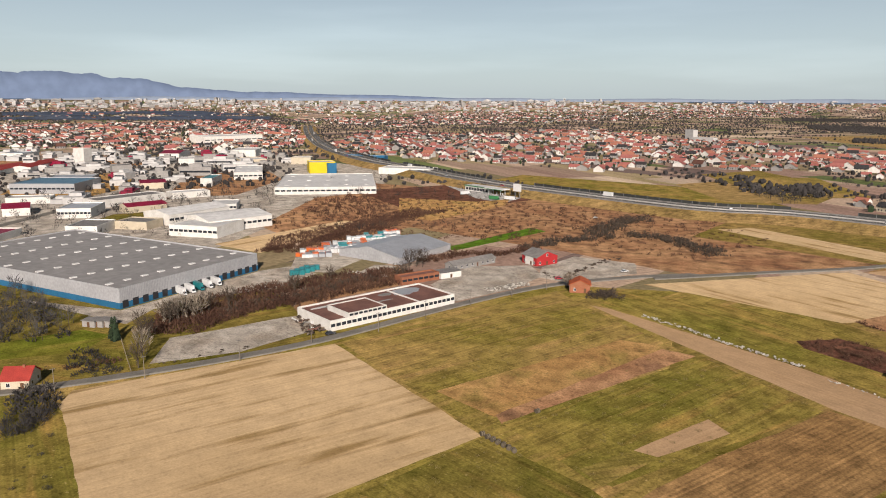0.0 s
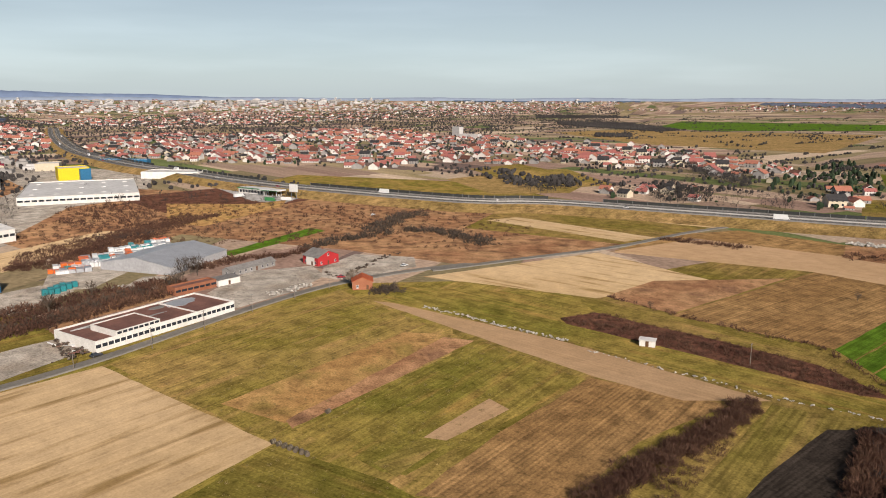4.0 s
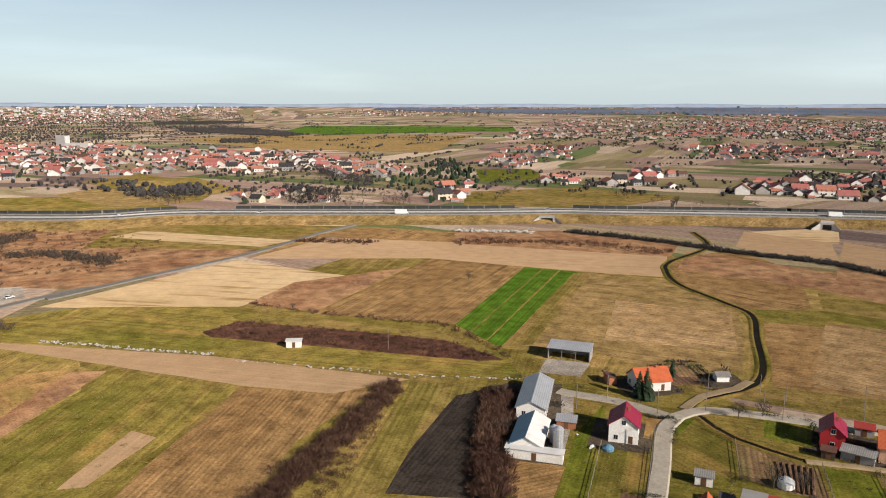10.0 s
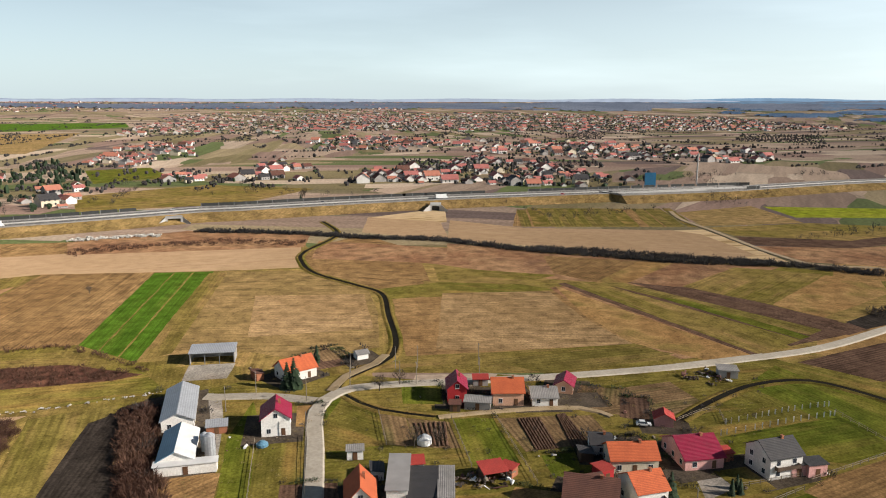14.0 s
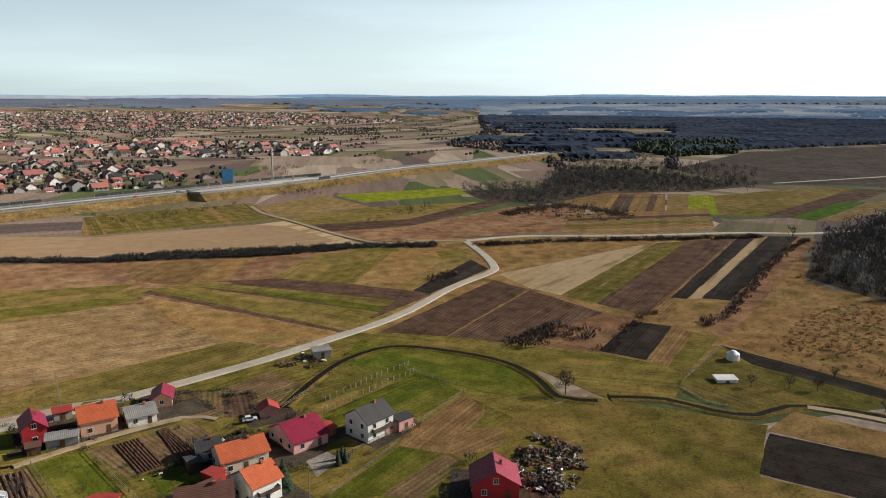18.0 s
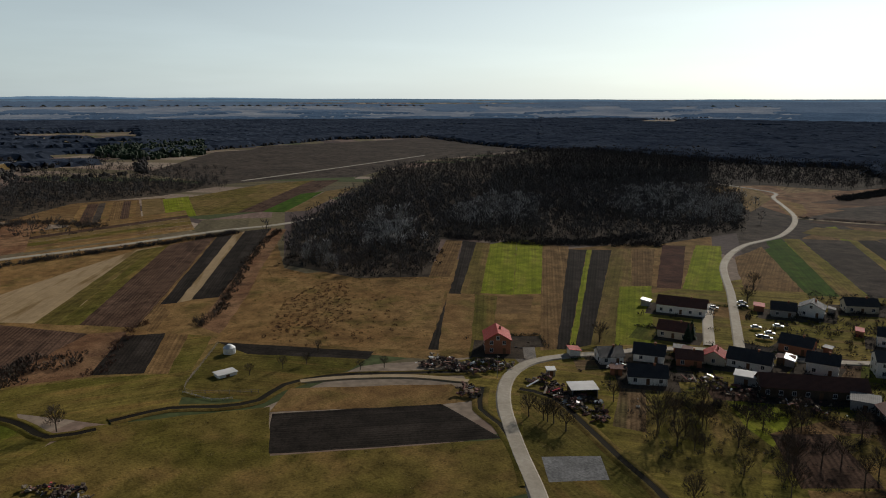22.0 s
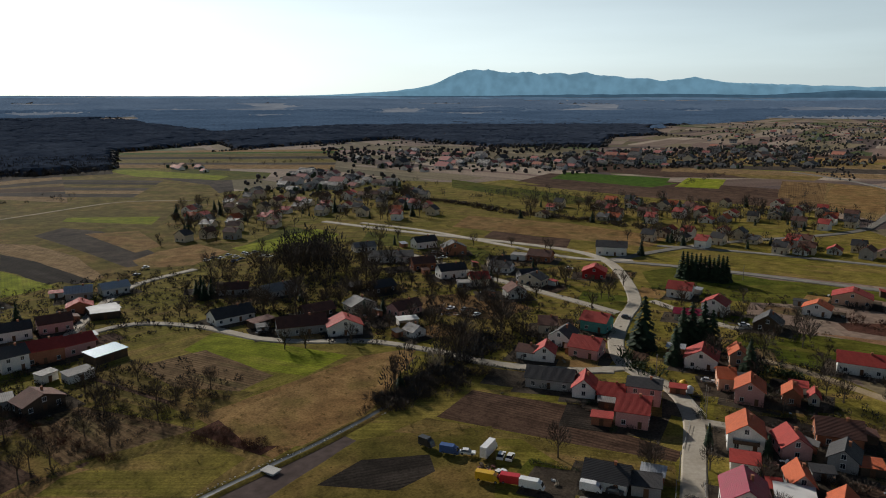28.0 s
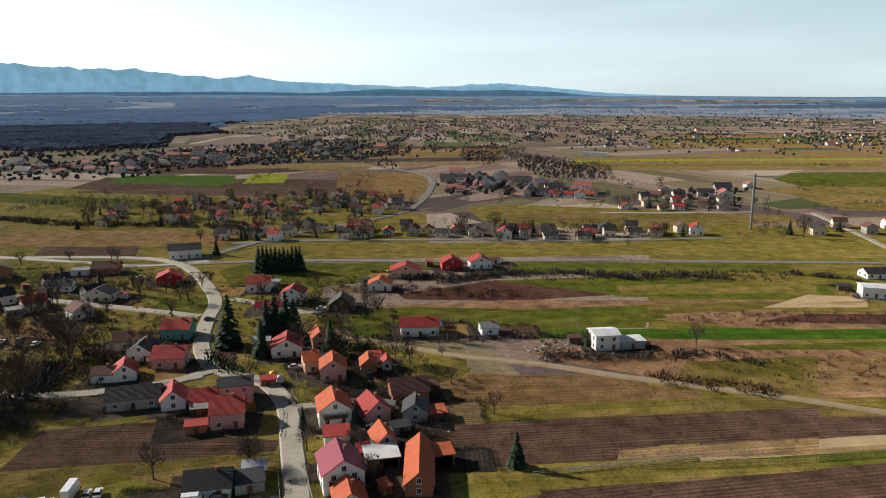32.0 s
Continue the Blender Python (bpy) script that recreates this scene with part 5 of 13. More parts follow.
field("vegetable_garden", "strips of dug garden", "garden", -62, (0.7, -219.0), (-10.4, -227.4), (-23.4, -203.3), (-22.2, -193.6), (-13.4, -192.7))
field("meadow", "rough green garden", "pasture", 122, (14.2, -214.1), (2.2, -218.2), (-14.2, -191.9), (-0.3, -187.6))
field("straw_meadow", "dry brown meadow by the brook", "straw", -58, (15.5, -178.1), (-8.4, -188.2), (-21.0, -174.8), (-18.5, -160.6), (1.0, -154.5))
field("wheat_field", "dark green strip behind the village", "green", 109, (84.0, -502.6), (76.6, -517.6), (28.9, -376.2), (40.9, -370.3))
field("meadow", "yellow strip behind the village", "sunny", 110, (76.2, -517.8), (67.6, -523.7), (16.8, -382.2), (28.6, -376.3))
field("reed_land", "grey weedy strip behind the village", "reed", -70, (67.2, -523.8), (39.3, -534.8), (-2.9, -393.8), (16.6, -382.3))
field("meadow", "narrow yellow strip behind the village", "sunny", 107, (39.0, -535.0), (35.0, -539.0), (-11.0, -393.1), (-3.2, -390.0))
field("ploughed_field", "black ploughed strip behind the village", "black", -73, (34.6, -539.2), (24.5, -545.7), (-26.7, -404.4), (-11.3, -393.2))
field("reed_land", "pale grey strip behind the village", "reed", 110, (24.3, -548.4), (11.7, -566.5), (-44.7, -412.7), (-26.9, -403.2))
field("meadow", "narrow yellow strip behind the village", "sunny", 109, (11.3, -566.6), (6.0, -574.2), (-50.2, -414.9), (-45.0, -412.8))
field("ploughed_field", "dark russet strip behind the village", "dark", -69, (3.6, -556.5), (-27.2, -523.6), (-55.2, -416.8), (-50.5, -415.0))
field("straw_meadow", "pale straw plot behind the village", "straw", -71, (-27.3, -517.1), (-59.5, -540.7), (-69.7, -463.4), (-57.0, -428.4))
field("stubble_field", "brown stubble behind the village", "brown", 80, (-59.7, -447.0), (-95.2, -483.2), (-85.6, -428.6), (-57.5, -409.9))
field("meadow", "yellow meadow before the wood", "sunny", 80, (-100.2, -971.1), (-183.9, -984.6), (-168.7, -898.8), (-118.9, -925.9))
field("dun_meadow", "dull grassland between the wood and the hamlet", "pasture", -90, (4.3, -978.6), (-112.0, -955.0), (-180.3, -769.9), (-170.9, -688.0), (-107.0, -531.4), (-116.1, -434.6), (-81.8, -399.2), (-23.3, -387.6), (7.1, -454.9))
strips("striped_field", "grey reedy strips before the wood", ("reed", "stubble", "reed", "pasture", "black"), 6, (5.4, -768.7), (4.5, -938.3), (-148.2, -836.5), (-97.7, -708.3))
field("meadow", "mossy mown land beside the hamlet", "mown", 155, (5.9, -669.7), (-115.3, -612.1), (-85.6, -528.4), (6.2, -609.0))
field("meadow", "bright grass strip beside the hamlet", "lime", -40, (-37.7, -612.2), (-99.1, -582.2), (-86.5, -548.9), (-32.7, -594.6))
field("reed_land", "dark weedy plot behind the hamlet", "reed", 101, (-12.5, -542.4), (-30.7, -565.8), (-52.7, -537.7), (-76.8, -418.2), (-51.3, -414.1), (-31.2, -484.8))
field("stubble_field", "heaped brown plot behind the hamlet", "straw", -76, (-41.8, -532.1), (-74.5, -527.4), (-77.8, -465.1), (-61.3, -451.9))
field("stubble_field", "pale weedy strip behind the village", "stubble", -68, (6.7, -523.2), (-11.2, -508.5), (-30.4, -457.6), (-38.1, -395.9), (-32.4, -391.2), (6.9, -488.5))
field("ploughed_field", "black ploughed strip behind the village", "black", 109, (6.9, -486.7), (-9.2, -456.6), (-33.3, -388.0), (-23.4, -388.8), (7.1, -439.7))
field("meadow", "bright grass plot behind the village", "lime", -90, (7.1, -438.2), (-16.0, -388.1), (7.5, -378.6))
field("straw_meadow", "straw coloured plot by the yard", "straw", 44, (-56.5, -430.2), (-73.2, -448.5), (-98.8, -460.9), (-109.0, -427.4), (-82.4, -402.0), (-57.4, -407.5))
field("meadow", "yellow green strip by the wood", "lime", 121, (-108.8, -980.4), (-135.9, -989.3), (-221.3, -847.3), (-199.8, -812.8), (-128.2, -894.5))
strips("striped_field", "dull strips before the far village", ("straw", "reed", "sunny", "black", "pasture", "green"), 7, (-119.7, -1015.8), (-163.3, -1329.9), (-505.7, -1195.5), (-356.1, -861.5))
field("dry_meadow", "dull heath beside the dirt road", "dun", -63, (209.1, -836.0), (144.7, -795.2), (119.0, -729.5), (118.5, -632.1), (184.3, -762.3))
field("straw_meadow", "straw coloured corner by the dirt road", "straw", -80, (114.7, -731.9), (91.1, -703.3), (78.7, -653.5), (84.1, -615.1), (103.7, -671.3))
field("stubble_field", "pale grey plots before the wood", "stubble", 92, (173.0, -945.2), (77.4, -1013.7), (70.8, -835.1), (113.5, -778.4))
strips("striped_field", "narrow reedy strips by the wood", ("stubble", "reed", "dark", "dun", "reed"), 7, (27.3, -774.2), (36.1, -903.0), (-58.8, -995.0), (-44.1, -697.7))
lane("path", "pale path over the reed land", "lane", 3.0, (641.4, -556.5), (658.8, -732.4), (690.1, -980.8))
field("gravel_yard", "asphalt yard of the service station", "court", 105, (-11.4, 840.6), (18.6, 874.7), (43.7, 799.8), (78.4, 763.8), (77.7, 689.6), (55.3, 648.9), (31.6, 678.9), (12.2, 751.7))
field("straw_meadow", "tan grass above the scrub", "straw", 93, (-40.4, 679.8), (30.5, 655.7), (62.9, 675.0), (53.8, 631.1), (-8.4, 548.3), (-34.4, 570.4))
field("straw_meadow", "golden dry grass above the brook", "straw", 45, (-63.3, -208.0), (-99.1, -219.6), (-117.7, -215.0), (-86.2, -183.7), (-62.9, -169.3), (-47.7, -178.4), (-44.9, -199.3))
field("garden", "rough vegetable rows in the orchard", "garden", -72, (4.3, -219.0), (-16.9, -219.0), (-24.6, -195.9), (-4.8, -191.7))
field("dry_meadow", "olive grass beside the brook", "sunny", -31, (-4.4, -185.6), (-36.8, -187.9), (-45.1, -172.1), (-28.7, -160.7), (1.8, -178.9))
field("meadow", "bright grass behind the gardens", "lime", -152, (-113.1, -436.4), (-181.2, -472.0), (-187.2, -446.4), (-157.1, -410.4), (-116.2, -423.1))
field("meadow", "yellow green strip on the plain", "lime", -85, (-846.0, -732.4), (-862.3, -640.3), (-893.8, -532.7), (-806.9, -535.8), (-795.7, -659.9))
field("young_wheat", "young green strip on the plain", "green", 106, (-572.7, -672.0), (-612.1, -535.3), (-560.1, -525.7), (-526.8, -641.9))
field("ploughed_field", "dark plough on the plain", "dark", 133, (-456.1, -620.4), (-570.5, -498.4), (-607.4, -401.0), (-553.0, -369.3), (-502.6, -471.1))
field("straw_meadow", "dry straw field on the plain", "straw", 28, (-758.0, -450.2), (-753.1, -396.9), (-588.0, -307.5), (-579.5, -346.5), (-660.9, -401.1))
field("meadow", "green meadow strip by the road", "lush", 99, (-424.7, -688.2), (-450.6, -519.6), (-447.2, -478.0), (-407.8, -477.1), (-386.9, -626.9))
field("straw_meadow", "dry golden meadow on the plain", "straw", -61, (-304.2, -467.9), (-346.2, -404.3), (-367.9, -328.1), (-333.5, -310.2), (-266.7, -432.0))
strips("striped_field", "dry strips along the lane", ("straw", "brown", "pasture", "dun", "dark", "straw"), 7, (444.5, -217.4), (512.1, -256.3), (508.5, -379.9), (425.4, -323.6))
# Dark clods, widened to take in the shade cast by the thicket.
field("ploughed_field", "black clods and painted shade beside the farm thicket", "black", 25, (159.4, 149.0), (173.3, 143.8), (149.3, 122.3), (119.6, 101.1), (104.2, 120.3), (123.7, 132.3))
strips("striped_field", "far strips on the plain", ("straw", "sunny", "dun", "green", "stubble"), 6, (-1336.3, -243.1), (-1763.4, -322.5), (-2169.0, 176.9), (-1539.8, 128.4))
strips("striped_field", "wide meadow strips on the plain", ("dun", "sunny", "straw", "lime"), 5, (-876.0, -259.8), (-1082.2, -304.2), (-1357.2, 114.4), (-1062.0, 91.6))
strips("striped_field", "far strips before the woods", ("stubble", "reed", "dun", "sunny", "straw", "dark"), 6, (-693.2, -634.9), (-988.8, -877.5), (-1270.9, -485.5), (-906.5, -361.7))
lane("road", "estate road between the sheds", "asphalt", 7.0, (-320.4, 484.2), (-314.6, 556.9), (-310.5, 673.4), (-323.1, 830.1), (-325.5, 1022.0), (-302.3, 1144.7))
lane("road", "narrow asphalt lane past the fields", "asphalt", 4.6, (-145.4, 210.1), (-123.7, 219.8), (-101.9, 230.3), (-72.7, 247.0), (-41.9, 269.5), (4.4, 313.5), (49.4, 349.4), (92.7, 367.6), (133.5, 375.8), (109.7, 367.4), (167.7, 380.1), (237.7, 395.4), (312.3, 425.2), (368.7, 440.5))
lane("road", "pale village lane", "lane", 4.2, (115.4, 60.1), (138.9, 69.7), (162.2, 80.2), (184.9, 90.5), (199.5, 89.8), (208.0, 80.6), (220.2, 52.1), (233.6, 22.0), (253.2, -15.0), (272.4, -44.5), (253.1, -14.4), (285.1, -62.9), (324.8, -100.9), (349.7, -130.1), (363.8, -137.3), (395.0, -142.1), (431.9, -144.2))
lane("road", "gravel lane into the farm", "lane", 4.0, (191.5, 93.7), (190.7, 110.4), (185.8, 124.1), (185.2, 128.0))
lane("road", "gravel lane by the gardens", "dirt", 1.8, (190.4, 54.6), (200.0, 37.1), (208.2, 15.9), (204.3, 6.1))
lane("road", "track along the ditch", "dirt", 3.0, (199.4, 92.3), (213.1, 92.8), (226.4, 87.8), (236.1, 87.2))
lane("road", "pale gravel road along the hedge", "lane", 4.2, (434.8, -145.2), (438.8, -181.8), (428.6, -222.6), (418.0, -264.9), (407.6, -328.5), (392.4, -371.6), (391.2, -419.4))
lane("road", "dirt track between fields", "dirt", 3.6, (431.0, -144.7), (441.9, -121.5), (441.6, -93.1), (475.7, -71.7), (540.1, -47.2), (586.9, -27.7), (630.2, -19.8))
lane("road", "dirt track by the brook", "dirt", 2.6, (117.3, -191.3), (134.9, -184.7), (152.5, -171.8), (162.6, -160.8))
lane("road", "pale village lane by the ball court", "lane", 3.8, (51.9, -118.2), (66.3, -139.6), (83.1, -160.2), (99.9, -183.2), (108.6, -202.9), (108.5, -218.9), (100.9, -231.2), (92.2, -239.8), (79.9, -252.8), (64.4, -264.3), (40.9, -270.2), (18.1, -278.1), (-13.9, -297.7), (-38.9, -305.4), (-61.5, -287.1), (-77.1, -261.2), (-94.6, -247.6), (-111.8, -237.3), (-129.1, -212.1), (-134.6, -198.7), (-150.4, -182.0), (-167.8, -168.8))
lane("road", "pale dirt road to the wood", "lane", 3.2, (51.1, -273.5), (62.9, -318.7), (72.3, -354.3), (90.1, -417.5), (92.6, -476.5), (78.9, -532.0), (84.2, -620.5), (118.2, -730.8), (129.2, -778.5), (204.2, -833.6))
lane("road", "short drive between barns", "lane", 3.5, (61.3, -271.0), (71.8, -310.2), (75.2, -329.8))
lane("road", "far field track", "dirt", 2.6, (82.4, -614.3), (28.4, -615.8), (-14.5, -639.4), (-81.1, -679.3), (-139.0, -660.4))
lane("road", "pale village street", "lane", 5.4, (-100.8, -78.6), (-119.9, -94.5), (-139.0, -110.5), (-162.5, -131.1), (-173.6, -149.9), (-174.6, -168.7), (-189.2, -189.7), (-214.6, -210.9), (-239.6, -230.0), (-271.9, -272.7), (-285.5, -301.7), (-284.1, -330.6), (-262.5, -375.5), (-235.5, -419.9), (-215.7, -459.9), (-197.4, -498.2))
lane("road", "side street to the houses", "lane", 4.5, (-172.7, -169.5), (-157.3, -175.2), (-141.4, -189.6), (-130.6, -206.9))
lane("road", "side street with villas", "lane", 4.5, (-217.3, -217.2), (-212.2, -252.5), (-205.9, -292.5), (-202.9, -319.3), (-196.8, -369.2))
lane("road", "country road with poles", "asphalt", 5.0, (-286.9, -292.0), (-317.9, -247.8), (-359.7, -163.3), (-403.1, -84.7), (-419.8, -41.9), (-491.6, 112.3))
lane("road", "curving country road", "asphalt", 5.5, (-285.1, -294.6), (-326.9, -298.4), (-381.0, -296.7), (-481.8, -276.5), (-546.0, -288.8), (-645.2, -327.3), (-735.1, -375.4), (-794.5, -457.2), (-825.7, -545.5))
lane("road", "street of the row village", "asphalt", 4.5, (-340.2, -310.4), (-374.7, -264.5), (-414.5, -188.7), (-451.2, -112.1), (-497.2, -40.7))
lane("road", "pale lane to the villas", "lane", 4.0, (-639.9, 12.9), (-554.0, 39.4), (-494.3, 59.4), (-474.1, 83.8))
lane("road", "pale lane in the meadow", "lane", 4.0, (-566.4, -138.3), (-590.0, -87.2), (-623.4, -31.2))
lane("road", "dirt track through the fields", "dirt", 3.2, (-208.0, -162.5), (-221.3, -145.7), (-222.6, -117.4), (-222.4, -99.6), (-227.7, -71.5), (-228.8, -44.9), (-234.0, 4.1), (-235.3, 47.2))
lane("road", "short drive", "lane", 3.5, (-244.0, -223.5), (-241.5, -179.4), (-249.1, -175.9))
lane("road", "cross lane to the gardens", "lane", 3.5, (-161.9, -126.8), (-169.6, -115.6), (-174.4, -108.6))
lane("road", "far lane past the hamlet", "lane", 4.0, (-218.8, -479.3), (-244.2, -424.8), (-261.2, -356.9), (-273.6, -308.6), (-296.9, -288.0))
lane("road", "lane to the car dealer", "lane", 4.0, (-14.1, -301.9), (-43.5, -365.5), (-81.4, -390.9))


# ---- kinds of things ----
def strew(poly, spacing, rnd, jitter=0.5, turn=0.0):
    """Points on a jittered grid inside a polygon."""
    c, s = math.cos(radians(turn)), math.sin(radians(turn))
    rot = [(x * c + y * s, -x * s + y * c) for x, y in poly]
    x0, x1 = min(p[0] for p in rot), max(p[0] for p in rot)
    y0, y1 = min(p[1] for p in rot), max(p[1] for p in rot)
    out = []
    for i in range(int((x1 - x0) / spacing) + 1):
        for j in range(int((y1 - y0) / spacing) + 1):
            u = x0 + (i + 0.5 + rnd.uniform(-jitter, jitter)) * spacing
            w = y0 + (j + 0.5 + rnd.uniform(-jitter, jitter)) * spacing
            if inside(u, w, rot):
                out.append((u * c - w * s, u * s + w * c))
    return out


def stuff(name, label, category, protos, places, mats):
    """One joined mesh of many pieces. protos: (verts, faces, material index of each face); places: (proto, x, y, z, scale, height scale, turn)."""
    V, F, I = [], [], []
    arr = [np.array([tuple(v) for v in p[0]]) for p in protos]
    base = 0
    for k, x, y, z, s, h, a in places:
        c, sn = math.cos(a) * s, math.sin(a) * s
        p = arr[k]
        q = np.empty_like(p)
        q[:, 0] = p[:, 0] * c - p[:, 1] * sn + x
        q[:, 1] = p[:, 0] * sn + p[:, 1] * c + y
        q[:, 2] = p[:, 2] * s * h + z
        V.append(q)
        F += [tuple(i + base for i in f) for f in protos[k][1]]
        I += protos[k][2]
        base += len(p)
    if not V:
        return None
    ob = obj(name, np.concatenate(V).tolist(), F, None, mats=mats, index=I)
    return tagged(ob, label, category, kind="stuff")


# trees
def twigs(rnd, n, r0, r1, z0, z1, length, width, lean=0.6):
    """Thin upright slivers filling an uneven crown."""
    v, f = [], []
    for _ in range(n):
        a, t = rnd.uniform(0, math.tau), rnd.random()
        r = math.sqrt(rnd.random()) * (r0 + (r1 - r0) * math.sin(math.pi * min(1, 0.15 + 0.85 * t)))
        z = z0 + (z1 - z0) * t
        p = Vector((r * math.cos(a), r * math.sin(a), z))
        d = Vector((math.cos(a) * lean * rnd.uniform(0.2, 1.3), math.sin(a) * lean * rnd.uniform(0.2, 1.3), rnd.uniform(0.4, 1.0))).normalized() * length * rnd.uniform(0.6, 1.3)
        w = d.cross(Vector((rnd.uniform(-1, 1), rnd.uniform(-1, 1), rnd.uniform(-0.3, 0.3)))).normalized() * width
        k = len(v)
        v += [p - w, p + w, p + d]
        f.append((k, k + 1, k + 2))
    return v, f


def bare_tree(seed, h=9.0, spread=3.2, n=260, width=0.055):
    rnd = random.Random(seed)
    trunk = [tube((0, 0, -0.2), (0.1, 0, h * 0.38), 0.24, 0.17, 6)]
    limbs = []
    for k in range(7):
        a = k * math.tau / 7 + rnd.uniform(-0.3, 0.3)
        z = h * rnd.uniform(0.26, 0.42)
        e = (math.cos(a) * spread * rnd.uniform(0.45, 0.8), math.sin(a) * spread * rnd.uniform(0.45, 0.8), h * rnd.uniform(0.62, 0.92))
        limbs.append(tube((0.08, 0, z), e, 0.11, 0.03, 4))
        for _ in range(3):
            b = a + rnd.uniform(-0.9, 0.9)
            m = [0.5 * (e[0]), 0.5 * e[1], 0.5 * (z + e[2])]
            limbs.append(tube(m, (m[0] + math.cos(b) * spread * 0.45, m[1] + math.sin(b) * spread * 0.45, m[2] + h * rnd.uniform(0.1, 0.28)), 0.06, 0.02, 3))
    return join(*trunk), join(*limbs, twigs(rnd, n, spread * 0.5, spread, h * 0.38, h * 0.92, h * 0.15, width))


def conifer(seed, h=11.0, r=2.3):
    rnd = random.Random(seed)
    v, f = [], []
    for i in range(13):
        t = i / 13
        z, rr = h * (0.08 + 0.9 * t), r * (1 - t) ** 0.85 + 0.15
        for k in range(int(12 + 10 * (1 - t))):
            a = rnd.uniform(0, math.tau)
            L = rr * rnd.uniform(0.7, 1.15)
            c, s = math.cos(a), math.sin(a)
            b = len(v)
            w = 0.42 * rr + 0.14
            v += [(0.1 * c, 0.1 * s, z + 0.5), (L * c - w * s * 0.8, L * s + w * c * 0.8, z - 0.25 * L), (L * 1.2 * c, L * 1.2 * s, z - 0.4 * L), (L * c + w * s * 0.8, L * s - w * c * 0.8, z - 0.25 * L)]
            f += [(b, b + 1, b + 2), (b, b + 2, b + 3)]
    return tube((0, 0, -0.2), (0, 0, h * 0.95), 0.2, 0.03, 6), (v, f)


def bush(seed, r=1.3, h=2.0, n=70, width=0.06):
    rnd = random.Random(seed)
    return twigs(rnd, n, r * 0.7, r, 0.0, h * 0.68, h * 0.4, width, 0.7)


def flat_index(vf, i):
    return (vf[0], vf[1], [i] * len(vf[1]))


def tree_stuff(seed, h, spread, n, width, full=True):
    """A tree for woods: trunk and crown in one piece."""
    rnd = random.Random(seed)
    t = tube((0, 0, -0.3), (0, 0, h * 0.75), 0.2, 0.06, 4)
    limbs = []
    for k in range(5 if full else 0):
        a = k * math.tau / 5 + rnd.uniform(-0.4, 0.4)
        limbs.append(tube((0, 0, h * 0.35), (math.cos(a) * spread * 0.7, math.sin(a) * spread * 0.7, h * rnd.uniform(0.65, 0.9)), 0.1, 0.03, 3))
    c = twigs(rnd, n, spread * 0.5, spread, h * 0.3, h * 0.9, h * 0.2, width, 0.5)
    a = join(t, *limbs)
    v, f = join(a, c)
    return (v, f, [0] * len(a[1]) + [1] * len(c[1]))


def clump(seed, n=14, r=7.0, h=11.0):
    """A far patch of rounded tree tops with an uneven outline."""
    rnd = random.Random(seed)
    v, f = [], []
    for _ in range(n):
        a, d = rnd.uniform(0, math.tau), math.sqrt(rnd.random()) * r
        x, y, w = d * math.cos(a), d * math.sin(a), rnd.uniform(2.2, 3.6)
        t = h * rnd.uniform(0.45, 1.0)
        k, b = len(v), rnd.uniform(0, 2)
        for rr, z in ((0.7, 0.0), (1.0, 0.5), (0.8, 0.85)):
            v += [(x + w * rr * rnd.uniform(0.7, 1.25) * math.cos(b + j * math.tau / 4), y + w * rr * rnd.uniform(0.7, 1.25) * math.sin(b + j * math.tau / 4), t * z * rnd.uniform(0.9, 1.1)) for j in range(4)]
        v.append((x, y, t))
        for q in (0, 4):
            f += [(k + q + j, k + q + (j + 1) % 4, k + q + 4 + (j + 1) % 4, k + q + 4 + j) for j in range(4)]
        f += [(k + 8 + j, k + 8 + (j + 1) % 4, k + 12) for j in range(4)]
    return (v, f, [0] * len(f))


def coarser(crown):
    """Every third sliver of a crown, each grown to fill the gap."""
    v, f = [], []
    for q in crown[1][::3]:
        ps = [Vector(crown[0][i]) for i in q]
        mid = sum(ps, Vector()) / len(ps)
        f.append(tuple(range(len(v), len(v) + len(ps))))
        v += [mid + (p - mid) * 1.6 for p in ps]
    return v, f


TREES = {}
for key, build, mt, mc, lab in (("bare", lambda: bare_tree(1, n=320, width=0.075), "bark", "twig", "bare winter tree with grey branches"),
                                ("bare2", lambda: bare_tree(2, 7.0, 2.8, 260, 0.07), "bark", "twig", "small bare fruit tree on grass"),
                                ("big", lambda: bare_tree(3, 15.0, 5.5, 520, 0.085), "bark", "twig", "large bare deciduous tree"),
                                ("poplar", lambda: bare_tree(4, 14.0, 1.7, 260, 0.07), "bark", "twig", "slim bare poplar beside the brook"),
                                ("pale", lambda: bare_tree(5, 10.0, 3.4, 320, 0.09), "bark", "birch_twig", "pale bare birch tree"),
                                ("fir", lambda: conifer(6), "bark", "needle", "dark green spruce among the gardens"),
                                ("thuja", lambda: conifer(7, 7.0, 1.2), "bark", "needle", "slender dark green thuja in a garden")):
    a, b = build()
    ma = bpy.data.meshes.new("trunk")
    ma.from_pydata([tuple(p) for p in a[0]], [], a[1])
    ma.materials.append(M[mt])
    mb = bpy.data.meshes.new("crown")
    mb.from_pydata([tuple(p) for p in b[0]], [], b[1])
    mb.materials.append(M[mc])
    thin = b if mc == "needle" else coarser(b)
    TREES[key] = (ma, mb, lab, (list(a[0]) + list(thin[0]), list(a[1]) + [tuple(i + len(a[0]) for i in q) for q in thin[1]], [0] * len(a[1]) + [1] * len(thin[1])), mc)
TREE_NO = [0]
FAR_TREES = {}


